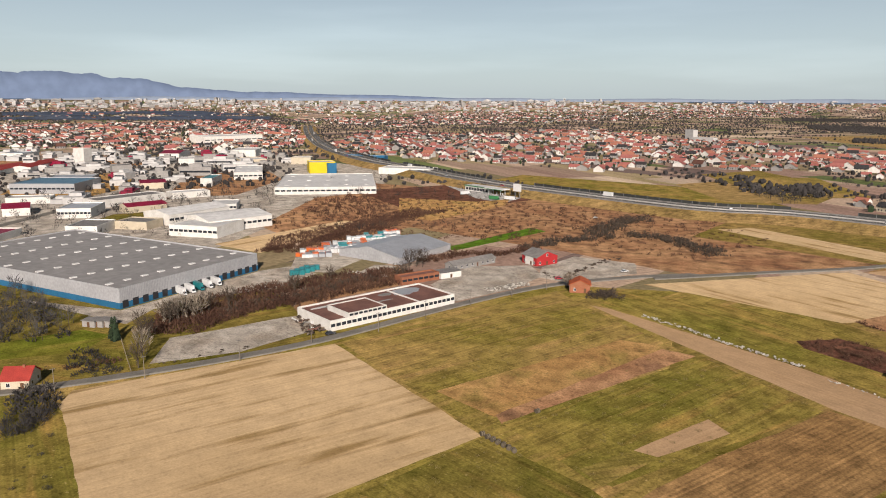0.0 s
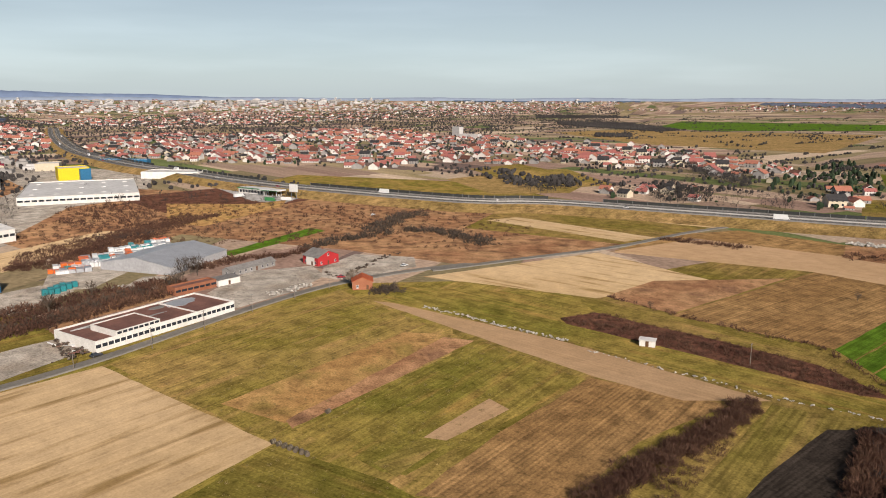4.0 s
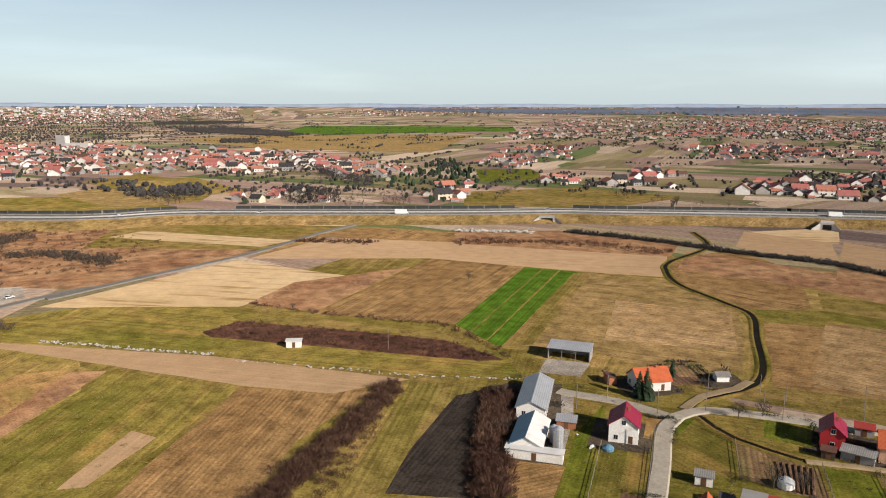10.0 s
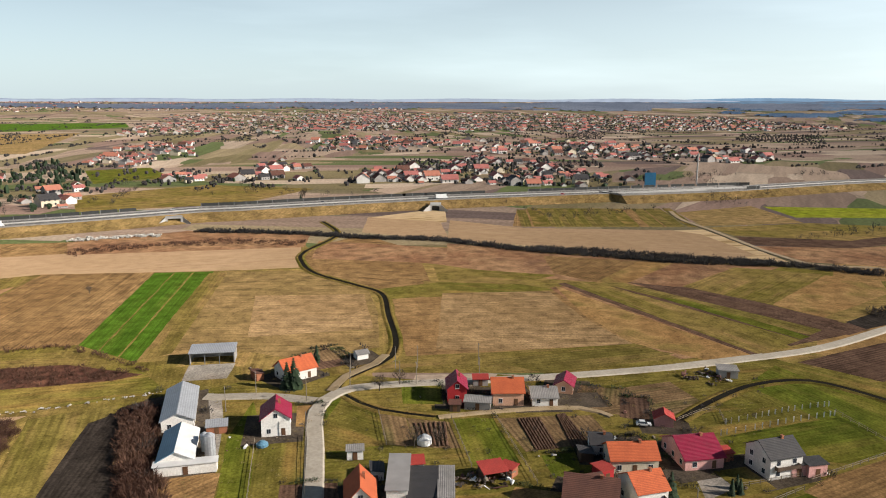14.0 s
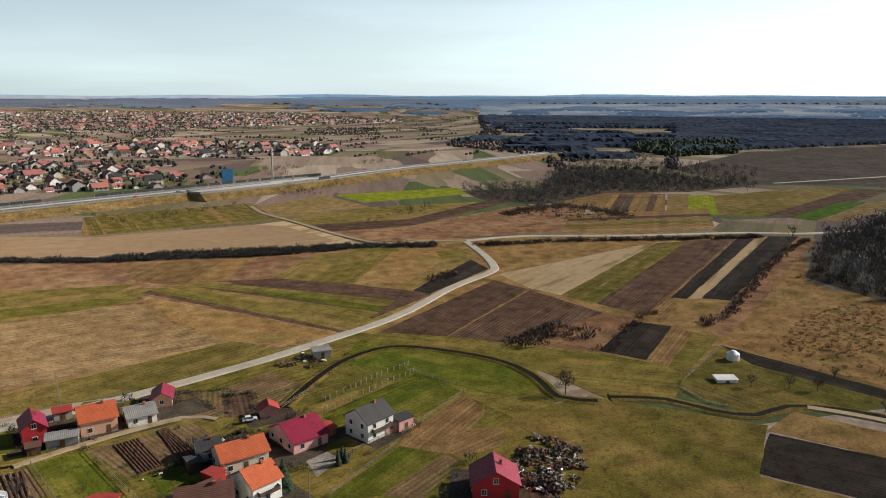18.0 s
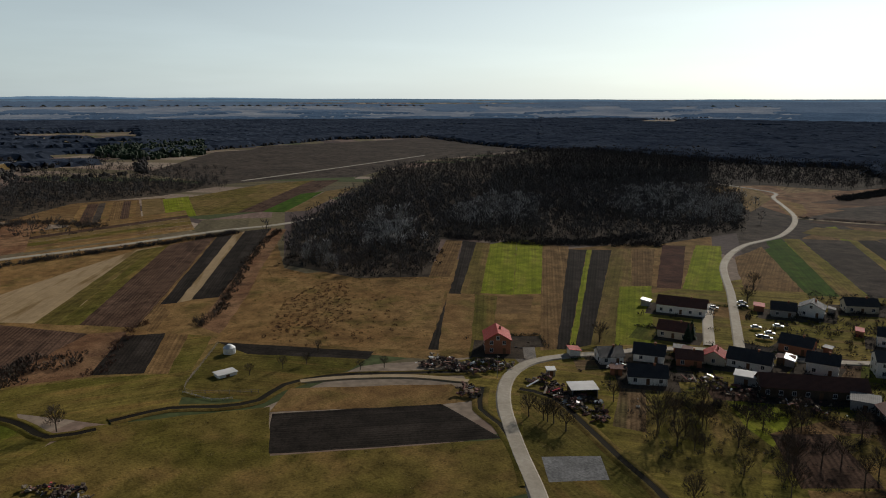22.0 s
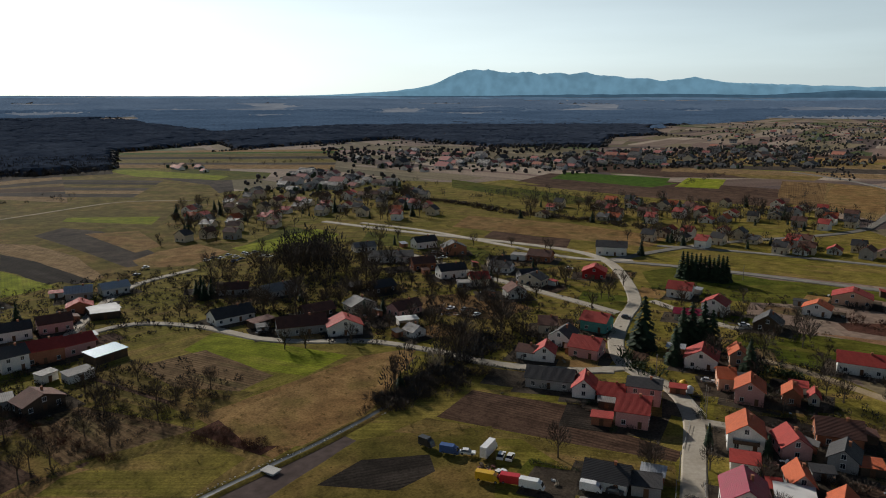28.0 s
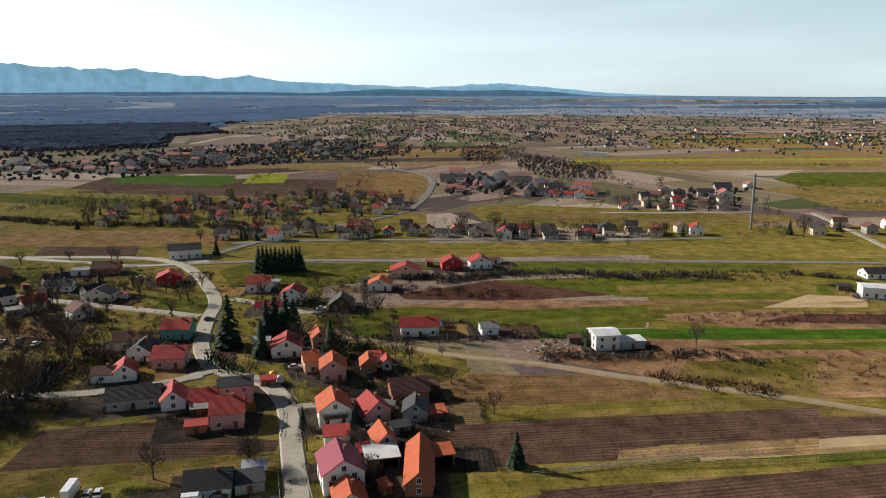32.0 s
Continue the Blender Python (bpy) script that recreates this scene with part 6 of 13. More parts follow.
def tree(key, x, y, size=1.0, group=""):
    TREE_NO[0] += 1
    rnd = random.Random(TREE_NO[0])
    ma, mb, lab, _, _ = TREES[key]
    if math.hypot(x, y) > 245:
        FAR_TREES.setdefault(key, []).append((0, x, y, 0.1, size, rnd.uniform(0.9, 1.1), rnd.uniform(0, 6.3)))
        return None
    e = thing("tree", x, y, 0.1, rnd.uniform(0, 360), lab, "tree", group)
    e.scale = (size, size, size * rnd.uniform(0.9, 1.1))
    for nm, me in (("trunk", ma), ("crown", mb)):
        o = new(nm, me)
        o.parent = e
    return e


def plant_far_trees():
    for key, places in FAR_TREES.items():
        stuff("trees", "%ss farther off" % TREES[key][2].split(" beside")[0].split(" among")[0].split(" in a")[0].split(" on grass")[0].split(" with")[0], "trees", [TREES[key][3]], places, ["bark", TREES[key][4]])


BUSHES = [flat_index(bush(20 + k, 1.5, 2.1, 110, 0.055), 0) for k in range(4)] + [flat_index(bush(24 + k, 1.5, 2.1, 34, 0.17), 0) for k in range(4)]


def near_far(rnd, x, y, limit):
    """One of four full builds, or of four light ones past the limit."""
    return rnd.randrange(4) + (4 if math.hypot(x, y) > limit else 0)



TUFTS = [flat_index(bush(30 + k, 0.9, 0.7, 26, 0.07), 0) for k in range(3)]
WOODS = [tree_stuff(40 + k, 10 + k, 3.4, 90, 0.12) for k in range(4)] + [tree_stuff(44 + k, 10 + k, 3.4, 26, 0.36, False) for k in range(4)]
BLOBS = [clump(50 + k, 1, 0.5, 7.5) for k in range(6)]
def sketch(seed, h, spread, n, width, trunk=True):
    """A far bare tree in few pieces."""
    c = twigs(random.Random(seed), n, spread * 0.5, spread, h * 0.25, h * 0.85, h * 0.24, width, 0.5)
    v, f = join(tube((0, 0, -0.3), (0, 0, h * 0.7), 0.22, 0.08, 3), c) if trunk else c
    return (v, f, [0] * len(f))


def lump(seed, h, r):
    """A far rounded crown with a ragged outline."""
    rnd = random.Random(seed)
    v = [(r * q * rnd.uniform(0.7, 1.25) * math.cos(j * math.tau / 5 + q), r * q * rnd.uniform(0.7, 1.25) * math.sin(j * math.tau / 5 + q), h * z * rnd.uniform(0.88, 1.1)) for q, z in ((0.75, 0.05), (1.0, 0.45), (0.8, 0.82)) for j in range(5)]
    f = [(i + j, i + (j + 1) % 5, i + 5 + (j + 1) % 5, i + 5 + j) for i in (0, 5) for j in range(5)] + [(10 + j, 10 + (j + 1) % 5, 15) for j in range(5)]
    return (v + [(rnd.uniform(-0.6, 0.6), rnd.uniform(-0.6, 0.6), h)], f, [0] * 15)


FARS = [sketch(70 + k, 8 + k, 3.6, 26, 0.3) for k in range(4)] + [lump(90 + k, 4.6 + 0.8 * k, 2.5 + 0.25 * k) for k in range(4)]
FIRS = [clump(80 + k, 2, 1.4, 9.0) for k in range(4)]
SEED = [100]


def seeded():
    SEED[0] += 1
    return random.Random(SEED[0])


def orchard(spacing, *poly, keys=("bare", "bare2", "bare", "bare2", "big"), size=0.9, group="garden trees"):
    rnd = seeded()
    for x, y in strew(poly, spacing, rnd):
        if rnd.random() < 0.85:
            tree(rnd.choice(keys), x, y, size * rnd.uniform(0.6, 1.15), group)


def thicket(label, material, width, spacing, size, *pts):
    """A hedge or bramble belt along a line."""
    rnd = seeded()
    places = []
    for p in spline([(x, y, 0) for x, y in pts], spacing):
        for _ in range(max(1, int(width / 1.8))):
            if rnd.random() < 0.9:
                s = size * rnd.uniform(0.55, 1.25)
                places.append((near_far(rnd, p.x, p.y, 230), p.x + rnd.uniform(-1, 1) * width / 2, p.y + rnd.uniform(-1, 1) * width / 2, 0, s, rnd.uniform(0.7, 1.2), rnd.uniform(0, 6.3)))
    return stuff("thicket", label, "thicket", BUSHES, places, [material])


def brush(label, material, spacing, size, *poly, tall=1.0, name="scrub"):
    """Low scrub or tufts over a patch."""
    rnd = seeded()
    places = [(near_far(rnd, x, y, 230), x, y, 0, size * rnd.uniform(0.5, 1.3), tall * rnd.uniform(0.7, 1.2), rnd.uniform(0, 6.3)) for x, y in strew(poly, spacing, rnd)]
    return stuff(name, label, "scrub", BUSHES, places, [material])


def tufts(label, spacing, size, *poly):
    rnd = seeded()
    places = [(rnd.randrange(3), x, y, 0.1, size * rnd.uniform(0.5, 1.4), rnd.uniform(0.6, 1.3), rnd.uniform(0, 6.3)) for x, y in strew(poly, spacing, rnd)]
    return stuff("grass_tufts", label, "grass", TUFTS, places, ["tuft"])


def wood(label, spacing, size, *poly, crown="wood_twig"):
    rnd = seeded()
    places = []
    for x, y in strew(poly, spacing, rnd):
        if rnd.random() < 0.2:
            x, y = x + rnd.uniform(-14, 14), y + rnd.uniform(-14, 14)
        tall = 0.85 + 0.5 * noise.noise(Vector((x / 25, y / 25, 2)))
        places.append((near_far(rnd, x, y, 430), x, y, rise(math.hypot(x, y)), size * tall * rnd.uniform(0.6, 1.25), rnd.uniform(0.85, 1.15), rnd.uniform(0, 6.3)))
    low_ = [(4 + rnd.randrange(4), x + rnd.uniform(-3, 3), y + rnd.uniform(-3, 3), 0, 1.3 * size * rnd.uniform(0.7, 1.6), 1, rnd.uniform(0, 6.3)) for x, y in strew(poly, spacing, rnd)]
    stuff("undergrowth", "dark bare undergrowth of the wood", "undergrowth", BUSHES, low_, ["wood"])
    return stuff("wood", label, "wood", WOODS, places, ["bark", crown])


FAR_SKETCH = [(p[0], p[1], [0] * len(p[1])) for p in FARS]


def clearing(x, y):
    """Whether open land lies between the far woods here."""
    r, a = math.hypot(x, y), math.degrees(math.atan2(x, y)) % 360
    if 900 < r < 2500 and 90 < a < 124:
        return noise.noise(Vector((a / 7.0, r / 85, 8))) > -0.16
    if not 2500 < r < 4350:
        return False
    open_ = noise.noise(Vector((a / 5.0, r / 260, 5)))
    if r < 3250:
        return open_ > 0.42
    return open_ > (-0.12 if 90 < a < 172 else 0.22)


def canopy(label, step, height, material, *poly):
    """The closed top of a far wood: an uneven sheet of crowns that falls to the ground at its edge."""
    rnd = seeded()
    xs, ys = [p[0] for p in poly], [p[1] for p in poly]
    n, m = int((max(xs) - min(xs)) / step) + 3, int((max(ys) - min(ys)) / step) + 3
    v, keep = [], []
    for j in range(m):
        for i in range(n):
            x, y = min(xs) + (i - 1 + rnd.uniform(-0.35, 0.35)) * step, min(ys) + (j - 1 + rnd.uniform(-0.35, 0.35)) * step
            k = inside(x, y, poly) and not clearing(x, y)
            keep.append(k)
            big = noise.noise(Vector((x / 70, y / 70, 1)))
            v.append((x, y, rise(math.hypot(x, y)) + (height * (0.6 + 0.2 * big + rnd.uniform(-0.14, 0.16)) if k else -0.5)))
    f = []
    for j in range(m - 1):
        for i in range(n - 1):
            a = j * n + i
            q = (a, a + 1, a + n + 1, a + n)
            if sum(keep[t] for t in q) > 1:
                f += [(q[0], q[1], q[2]), (q[0], q[2], q[3])] if rnd.random() < 0.5 else [(q[0], q[1], q[3]), (q[1], q[2], q[3])]
    if not f:
        return None
    if material == "canopy":
        edge = []
        for k in range(len(poly)):
            (x0, y0), (x1, y1) = poly[k - 1], poly[k]
            for t in range(int(math.dist(poly[k - 1], poly[k]) / 5)):
                u = t * 5 / math.dist(poly[k - 1], poly[k])
                x, y = x0 + (x1 - x0) * u + rnd.uniform(-9, 9), y0 + (y1 - y0) * u + rnd.uniform(-9, 9)
                edge.append((4 + rnd.randrange(4), x, y, rise(math.hypot(x, y)), rnd.uniform(0.6, 1.1), rnd.uniform(0.8, 1.1), rnd.uniform(0, 6.3)))
        stuff("wood_crowns", "bare crowns above a far wood", "wood", FAR_SKETCH, edge, ["wood"])
    used = sorted({t for q in f for t in q})
    idx = {t: k for k, t in enumerate(used)}
    return tagged(obj("far_wood", [v[t] for t in used], [tuple(idx[t] for t in q) for q in f], material), label, "wood", kind="stuff")


def far_wood(label, spacing, size, *poly, material="wood", open_=0.0, full=780):
    """Loose far trees that stand in clumps with gaps between; open_: how much of the patch stays bare."""
    rnd = seeded()
    protos = [(p[0], p[1], [0] * len(p[1])) for p in (FIRS if material == "needle" else FARS)]
    pick = (lambda x, y: rnd.randrange(len(FIRS))) if material == "needle" else (lambda x, y: near_far(rnd, x, y, full))
    places = []
    for x, y in strew(poly, spacing, rnd):
        if open_:
            u, w = 0.94 * x + 0.34 * y, 0.94 * y - 0.34 * x
            grow = noise.noise(Vector((u / (spacing * 9), w / (spacing * 1.8), 7))) * 0.5 + 0.5 > open_ + 0.14 + rnd.uniform(-0.05, 0.05)
        else:
            grow = noise.noise(Vector((x / (spacing * 4), y / (spacing * 4), 7))) * 0.5 + 0.5 > rnd.uniform(-0.12, 0.12)
        if grow:
            places.append((pick(x, y), x, y, rise(math.hypot(x, y)), size * rnd.uniform(0.6, 1.25), rnd.uniform(0.75, 1.15), rnd.uniform(0, 6.3)))
    return stuff("far_wood", label, "wood", protos, places, [material])


# houses
HOMES = []


def gable_body(w, d, wh, rh, ridge):
    """Walls with two gables; x along the front, y away from it."""
    x = w / 2
    v = [(-x, 0, -0.3), (x, 0, -0.3), (x, d, -0.3), (-x, d, -0.3), (-x, 0, wh), (x, 0, wh), (x, d, wh), (-x, d, wh)]
    if ridge == 'd':
        v += [(0, 0, wh + rh), (0, d, wh + rh)]
        f = [(0, 1, 5, 8, 4), (1, 2, 6, 5), (2, 3, 7, 9, 6), (3, 0, 4, 7), (4, 8, 9, 7), (5, 6, 9, 8)]
    else:
        v += [(-x, d / 2, wh + rh), (x, d / 2, wh + rh)]
        f = [(0, 1, 5, 4), (1, 2, 6, 9, 5), (2, 3, 7, 6), (3, 0, 4, 8, 7), (4, 5, 9, 8), (6, 7, 8, 9)]
    return v, f


def gable_roof(w, d, wh, rh, ridge, eave=0.5, thick=0.2, lift=0.06):
    """Two roof slabs with eaves."""
    span, run = (w, d) if ridge == 'd' else (d, w)
    slope = rh / (span / 2)
    s = span / 2 + eave
    zt, ze = wh + rh + lift, wh - slope * eave + lift
    prof = [(-s, ze), (0, zt), (s, ze), (s, ze + thick), (0, zt + thick * 1.2), (-s, ze + thick)]
    v = []
    for t in (-eave, run + eave):
        v += [((o, t, z) if ridge == 'd' else (t - w / 2, o + d / 2, z)) for o, z in prof]
    f = [(0, 1, 7, 6), (1, 2, 8, 7), (2, 3, 9, 8), (3, 4, 10, 9), (4, 5, 11, 10), (5, 0, 6, 11), (0, 5, 4, 1), (1, 4, 3, 2), (6, 7, 10, 11), (7, 8, 9, 10)]
    return v, f


WIN = mesh_of("window", *boxes((-0.62, 0.62, -0.05, 0.02, -0.72, 0.72), (-0.7, 0.7, -0.12, 0.02, -0.8, -0.72)), "frame")
PANE = mesh_of("pane", *boxes((-0.52, -0.03, -0.075, -0.04, -0.62, 0.62), (0.03, 0.52, -0.075, -0.04, -0.62, 0.62)), "glass")
DOOR = mesh_of("door", *boxes((-0.55, 0.55, -0.06, 0.02, 0, 2.1), (-0.45, 0.45, -0.08, -0.05, 0.1, 2.0)), "door")
CHIM = mesh_of("chimney", *boxes((-0.3, 0.3, -0.3, 0.3, -1.2, 1.1), (-0.38, 0.38, -0.38, 0.38, 1.1, 1.22)), "brick")


def window(parent, x, y, z, turn, pane=True):
    m = pose(x, y, z, 0, 0, turn)
    w = again(WIN, "window", parent, m)
    again(PANE, "pane", w, pose(0, 0, 0))
    return w


def house(label, x, y, rot, w, d, wh, rh, ridge, wall, roof, detail=2, balcony=False, group="", chimney=True, roof2=None):
    """A gabled house; (x, y) is the middle of the front wall's foot."""
    wh, rh = wh * 0.92, rh * 0.88
    e = thing("house", x, y, 0.15, rot, label, "house", group)
    if group != "village houses":
        HOMES.append((x, y, rot, w, d))
    obj("wall", *gable_body(w, d, wh, rh, ridge), wall, e)
    rv, rfc = gable_roof(w, d, wh, rh, ridge)
    if roof2:
        half = lambda keep: [q for q in rfc if sum(rv[i][0] for i in q) / len(q) * keep > 0.01]
        obj("roof_slope", rv, half(-1), roof, e)
        obj("roof_slope", rv, half(1), roof2, e, "white sheet roof slope")
    else:
        obj("roof", rv, rfc, roof, e)
    if chimney:
        cx, cy = (w * 0.13, d * 0.55) if ridge == 'd' else (w * 0.18, d * 0.46)
        again(CHIM, "chimney", e, pose(cx, cy, wh + rh * 0.85))
    if not detail:
        return e
    floors = max(1, int((wh + 0.4) / 2.7))
    for side in ((0, 1, 3) if detail > 1 else (0, 1)):
        run = w if side % 2 == 0 else d
        n = max(1, int(run / 3.8))
        for fl in range(floors):
            for i in range(n):
                t = (i + 0.5) / n - 0.5
                z = 1.5 + 2.7 * fl
                px, py, a = ((t * w, 0, 0), (w / 2, d / 2 + t * d, 90), (t * w, d, 180), (-w / 2, d / 2 + t * d, -90))[side]
                if side == 0 and fl == 0 and i == n // 2 and n > 1:
                    again(DOOR, "door", e, pose(px, py, 0.05))
                elif detail > 1:
                    window(e, px, py, z, a)
                else:
                    again(PANE, "window", e, pose(px, py, z, 0, 0, a))
    if ridge == 'd' and rh > 2.2:
        window(e, 0, 0, wh + rh * 0.32, 0)
    if balcony:
        z = 2.75
        obj("balcony", *boxes((-w * 0.36, w * 0.36, -1.1, 0, z - 0.15, z), (-w * 0.36, w * 0.36, -1.1, -1.02, z, z + 0.9), (-w * 0.36, -w * 0.36 + 0.08, -1.02, 0, z, z + 0.9), (w * 0.36 - 0.08, w * 0.36, -1.02, 0, z, z + 0.9)), "darkwall", e, "dark timber balcony")
    return e


def shed(label, x, y, rot, w, d, h0, h1, wall, roof, open_front=False):
    """A lean-to or flat outbuilding with a slanting sheet roof; h0 at the front, h1 at the back."""
    e = thing("shed", x, y, 0.1, rot, label, "shed")
    a = w / 2
    if open_front:
        obj("wall", *boxes((-a, a, d - 0.2, d, -0.3, h1 - 0.1), (-a, -a + 0.2, 0.3, d - 0.2, -0.3, min(h0, h1) - 0.1), (a - 0.2, a, 0.3, d - 0.2, -0.3, min(h0, h1) - 0.1)), wall, e)
        n = max(2, int(w / 5) + 1)
        post = None
        for k in range(n):
            px = -a + 0.15 + (w - 0.3) * k / (n - 1)
            if post is None:
                post = obj("post", *boxes((-0.12, 0.12, -0.12, 0.12, -0.3, h0 - 0.05)), "steel", e)
                post.location = (px, 0.12, 0)
            else:
                again(post, "post", e, pose(px, 0.12, 0))
    else:
        obj("wall", [(-a, 0, -0.3), (a, 0, -0.3), (a, d, -0.3), (-a, d, -0.3), (-a, 0, h0), (a, 0, h0), (a, d, h1), (-a, d, h1)], BOXF, wall, e)
        obj("door", *boxes((-0.6, 0.6, -0.07, -0.01, 0, min(2.1, h0 - 0.2))), "door", e)
    s, o = (h1 - h0) / d, 0.35
    z0, z1 = h0 - s * o + 0.03, h1 + s * o + 0.03
    obj("roof", [(-a - o, -o, z0), (a + o, -o, z0), (a + o, d + o, z1), (-a - o, d + o, z1), (-a - o, -o, z0 + 0.16), (a + o, -o, z0 + 0.16), (a + o, d + o, z1 + 0.16), (-a - o, d + o, z1 + 0.16)], BOXF, roof, e)
    return e


def hall(label, x, y, rot, w, d, h, wall, roof, band=None, lights=(0, 0), windows=0, rh=0.0, ridge='w', doors=0):
    """A large hall or shed: flat roof with a parapet, or a low gable when rh is given."""
    e = thing("hall", x, y, 0.1, rot, label, "industrial hall")
    a = w / 2
    if rh:
        obj("wall", *gable_body(w, d, h, rh, ridge), wall, e)
        obj("roof", *gable_roof(w, d, h, rh, ridge, 0.3, 0.15), roof, e)
    else:
        obj("wall", *boxes((-a, a, 0, 0.4, -0.3, h + 0.7), (-a, a, d - 0.4, d, -0.3, h + 0.7), (-a, -a + 0.4, 0.4, d - 0.4, -0.3, h + 0.7), (a - 0.4, a, 0.4, d - 0.4, -0.3, h + 0.7)), wall, e)
        obj("roof", *boxes((-a + 0.4, a - 0.4, 0.4, d - 0.4, h - 0.3, h)), roof, e)
    if band:
        obj("plinth_band", *boxes((-a - 0.06, a + 0.06, -0.06, 0, -0.3, h * 0.32), (-a - 0.06, -a, 0, d, -0.3, h * 0.32), (a, a + 0.06, 0, d, -0.3, h * 0.32)), band, e, "blue clad plinth band")
    nx, ny = lights
    first = None
    for i in range(nx):
        for j in range(ny):
            px, py = -a + w * (i + 0.5) / nx, d * (j + 0.5) / ny
            if first is None:
                first = obj("skylight", *boxes((-0.045 * w / nx - 1.2, 1.2 + 0.045 * w / nx, -1.0, 1.0, -0.1, 0.5, 0.15)), "r_white", e, "white domed skylight")
                first.location = (px, py, h)
            else:
                again(first, "skylight", e, pose(px, py, h))
    if windows:
        wn_ = None
        for k in range(windows):
            px = -a + w * (k + 0.5) / windows
            if wn_ is None:
                ww = w / windows * 0.4
                wn_ = obj("window", *boxes((-ww, ww, -0.08, 0.0, 0, min(1.6, h * 0.35))), "glass", e)
                wn_.location = (px, 0, h * 0.45)
            else:
                again(wn_, "window", e, pose(px, 0, h * 0.45))
    dr = None
    for k in range(doors):
        px = -a + w * (k + 0.5) / doors
        if dr is None:
            dr = obj("dock_door", *boxes((-1.5, 1.5, -0.15, -0.07, 0.3, 3.6)), "c_dark", e)
            dr.location = (px, 0, 0)
        else:
            again(dr, "dock_door", e, pose(px, 0, 0))
    return e


# vehicles
WHEEL = mesh_of("wheel", *tube((0, -0.1, 0), (0, 0.1, 0), 0.32, 0.32, 10), "rubber")
RIM = mesh_of("rim", *tube((0, -0.115, 0), (0, 0.115, 0), 0.18, 0.18, 8), "steel")


def wheels(e, xs, half, size=1.0):
    for px in xs:
        for s in (-1, 1):
            w = again(WHEEL, "wheel", e, pose(px, s * half, 0.32 * size) @ Matrix.Scale(size, 4))
            again(RIM, "rim", w, pose(0, 0, 0))


def service_station(sx, sy, cx, cy, rot):
    """A roadside shop with a curved front and a pump canopy with green edges."""
    e = thing("service_shop", sx, sy, 0.5, rot, "long white service station shop with a green eaves band", "shop")
    obj("wall", *boxes((-17, 17, 0, 12, -0.6, 4.6)), "white", e)
    obj("roof", *boxes((-17.6, 17.6, -0.6, 12.6, 4.6, 5.1, 0.2)), "r_white", e)
    obj("eaves_band", *boxes((-17.7, 17.7, -0.72, -0.6, 4.3, 5.2)), "c_green", e, "green eaves band")
    for k in range(8):
        obj("window", *boxes((-15.6 + 4 * k, -12.6 + 4 * k, -0.1, 0, 0.5, 3.2)), "glass", e)
    e = thing("pump_canopy", cx, cy, 0.5, rot, "flat white pump canopy with green edges on posts", "canopy")
    obj("roof", *boxes((-12, 12, -6, 6, 5.2, 6.2, 0.1)), "r_white", e)
    obj("edge_band", *boxes((-12.1, 12.1, -6.12, -6, 5.2, 5.7), (-12.1, 12.1, 6, 6.12, 5.2, 5.7)), "c_green", e, "green edge band")
    for px, py in ((-8, -3), (8, -3), (-8, 3), (8, 3)):
        obj("post", *boxes((px - 0.25, px + 0.25, py - 0.25, py + 0.25, -0.6, 5.2)), "frame", e)
    for px in (-8, 0, 8):
        q = thing("fuel_pump", cx + px * math.cos(radians(rot)), cy + px * math.sin(radians(rot)), 0.45, rot, "small white fuel pump under the canopy", "pump")
        obj("body", *boxes((-0.5, 0.5, -0.3, 0.3, 0, 1.9, 0.05)), "c_white", q)
        obj("base", *boxes((-1.4, 1.4, -0.7, 0.7, -0.3, 0.05)), "concrete", q)


def billboard(x, y, rot):
    e = thing("billboard", x, y, 0.3, rot, "large plain white roadside billboard on posts", "billboard")
    obj("board", *boxes((-5, 5, -0.2, 0.2, 6, 13)), "frame", e)
    for px in (-3, 3):
        obj("post", *boxes((px - 0.25, px + 0.25, 0.2, 0.7, -0.5, 12)), "steel", e)


def car(label, x, y, rot, paint, z=0.5):
    e = thing("car", x, y, z, rot, label, "car")
    v = [(-2.1, -0.85, 0.3), (2.1, -0.85, 0.3), (2.1, 0.85, 0.3), (-2.1, 0.85, 0.3), (-2.05, -0.82, 0.85), (2.0, -0.8, 0.75), (2.0, 0.8, 0.75), (-2.05, 0.82, 0.85)]
    obj("body", v, BOXF, paint, e)
    obj("cabin", [(-1.7, -0.78, 0.84), (1.0, -0.78, 0.78), (1.0, 0.78, 0.78), (-1.7, 0.78, 0.84), (-1.2, -0.62, 1.36), (0.25, -0.62, 1.38), (0.25, 0.62, 1.38), (-1.2, 0.62, 1.36)], BOXF, "glass", e, "dark tinted windows")
    obj("roof_panel", *boxes((-1.22, 0.27, -0.63, 0.63, 1.36, 1.43)), paint, e)
    for s in (-0.6, 0.6):
        obj("headlight", *boxes((1.98, 2.06, s - 0.16, s + 0.16, 0.58, 0.72)), "frame", e)
    wheels(e, (-1.3, 1.3), 0.76)
    return e


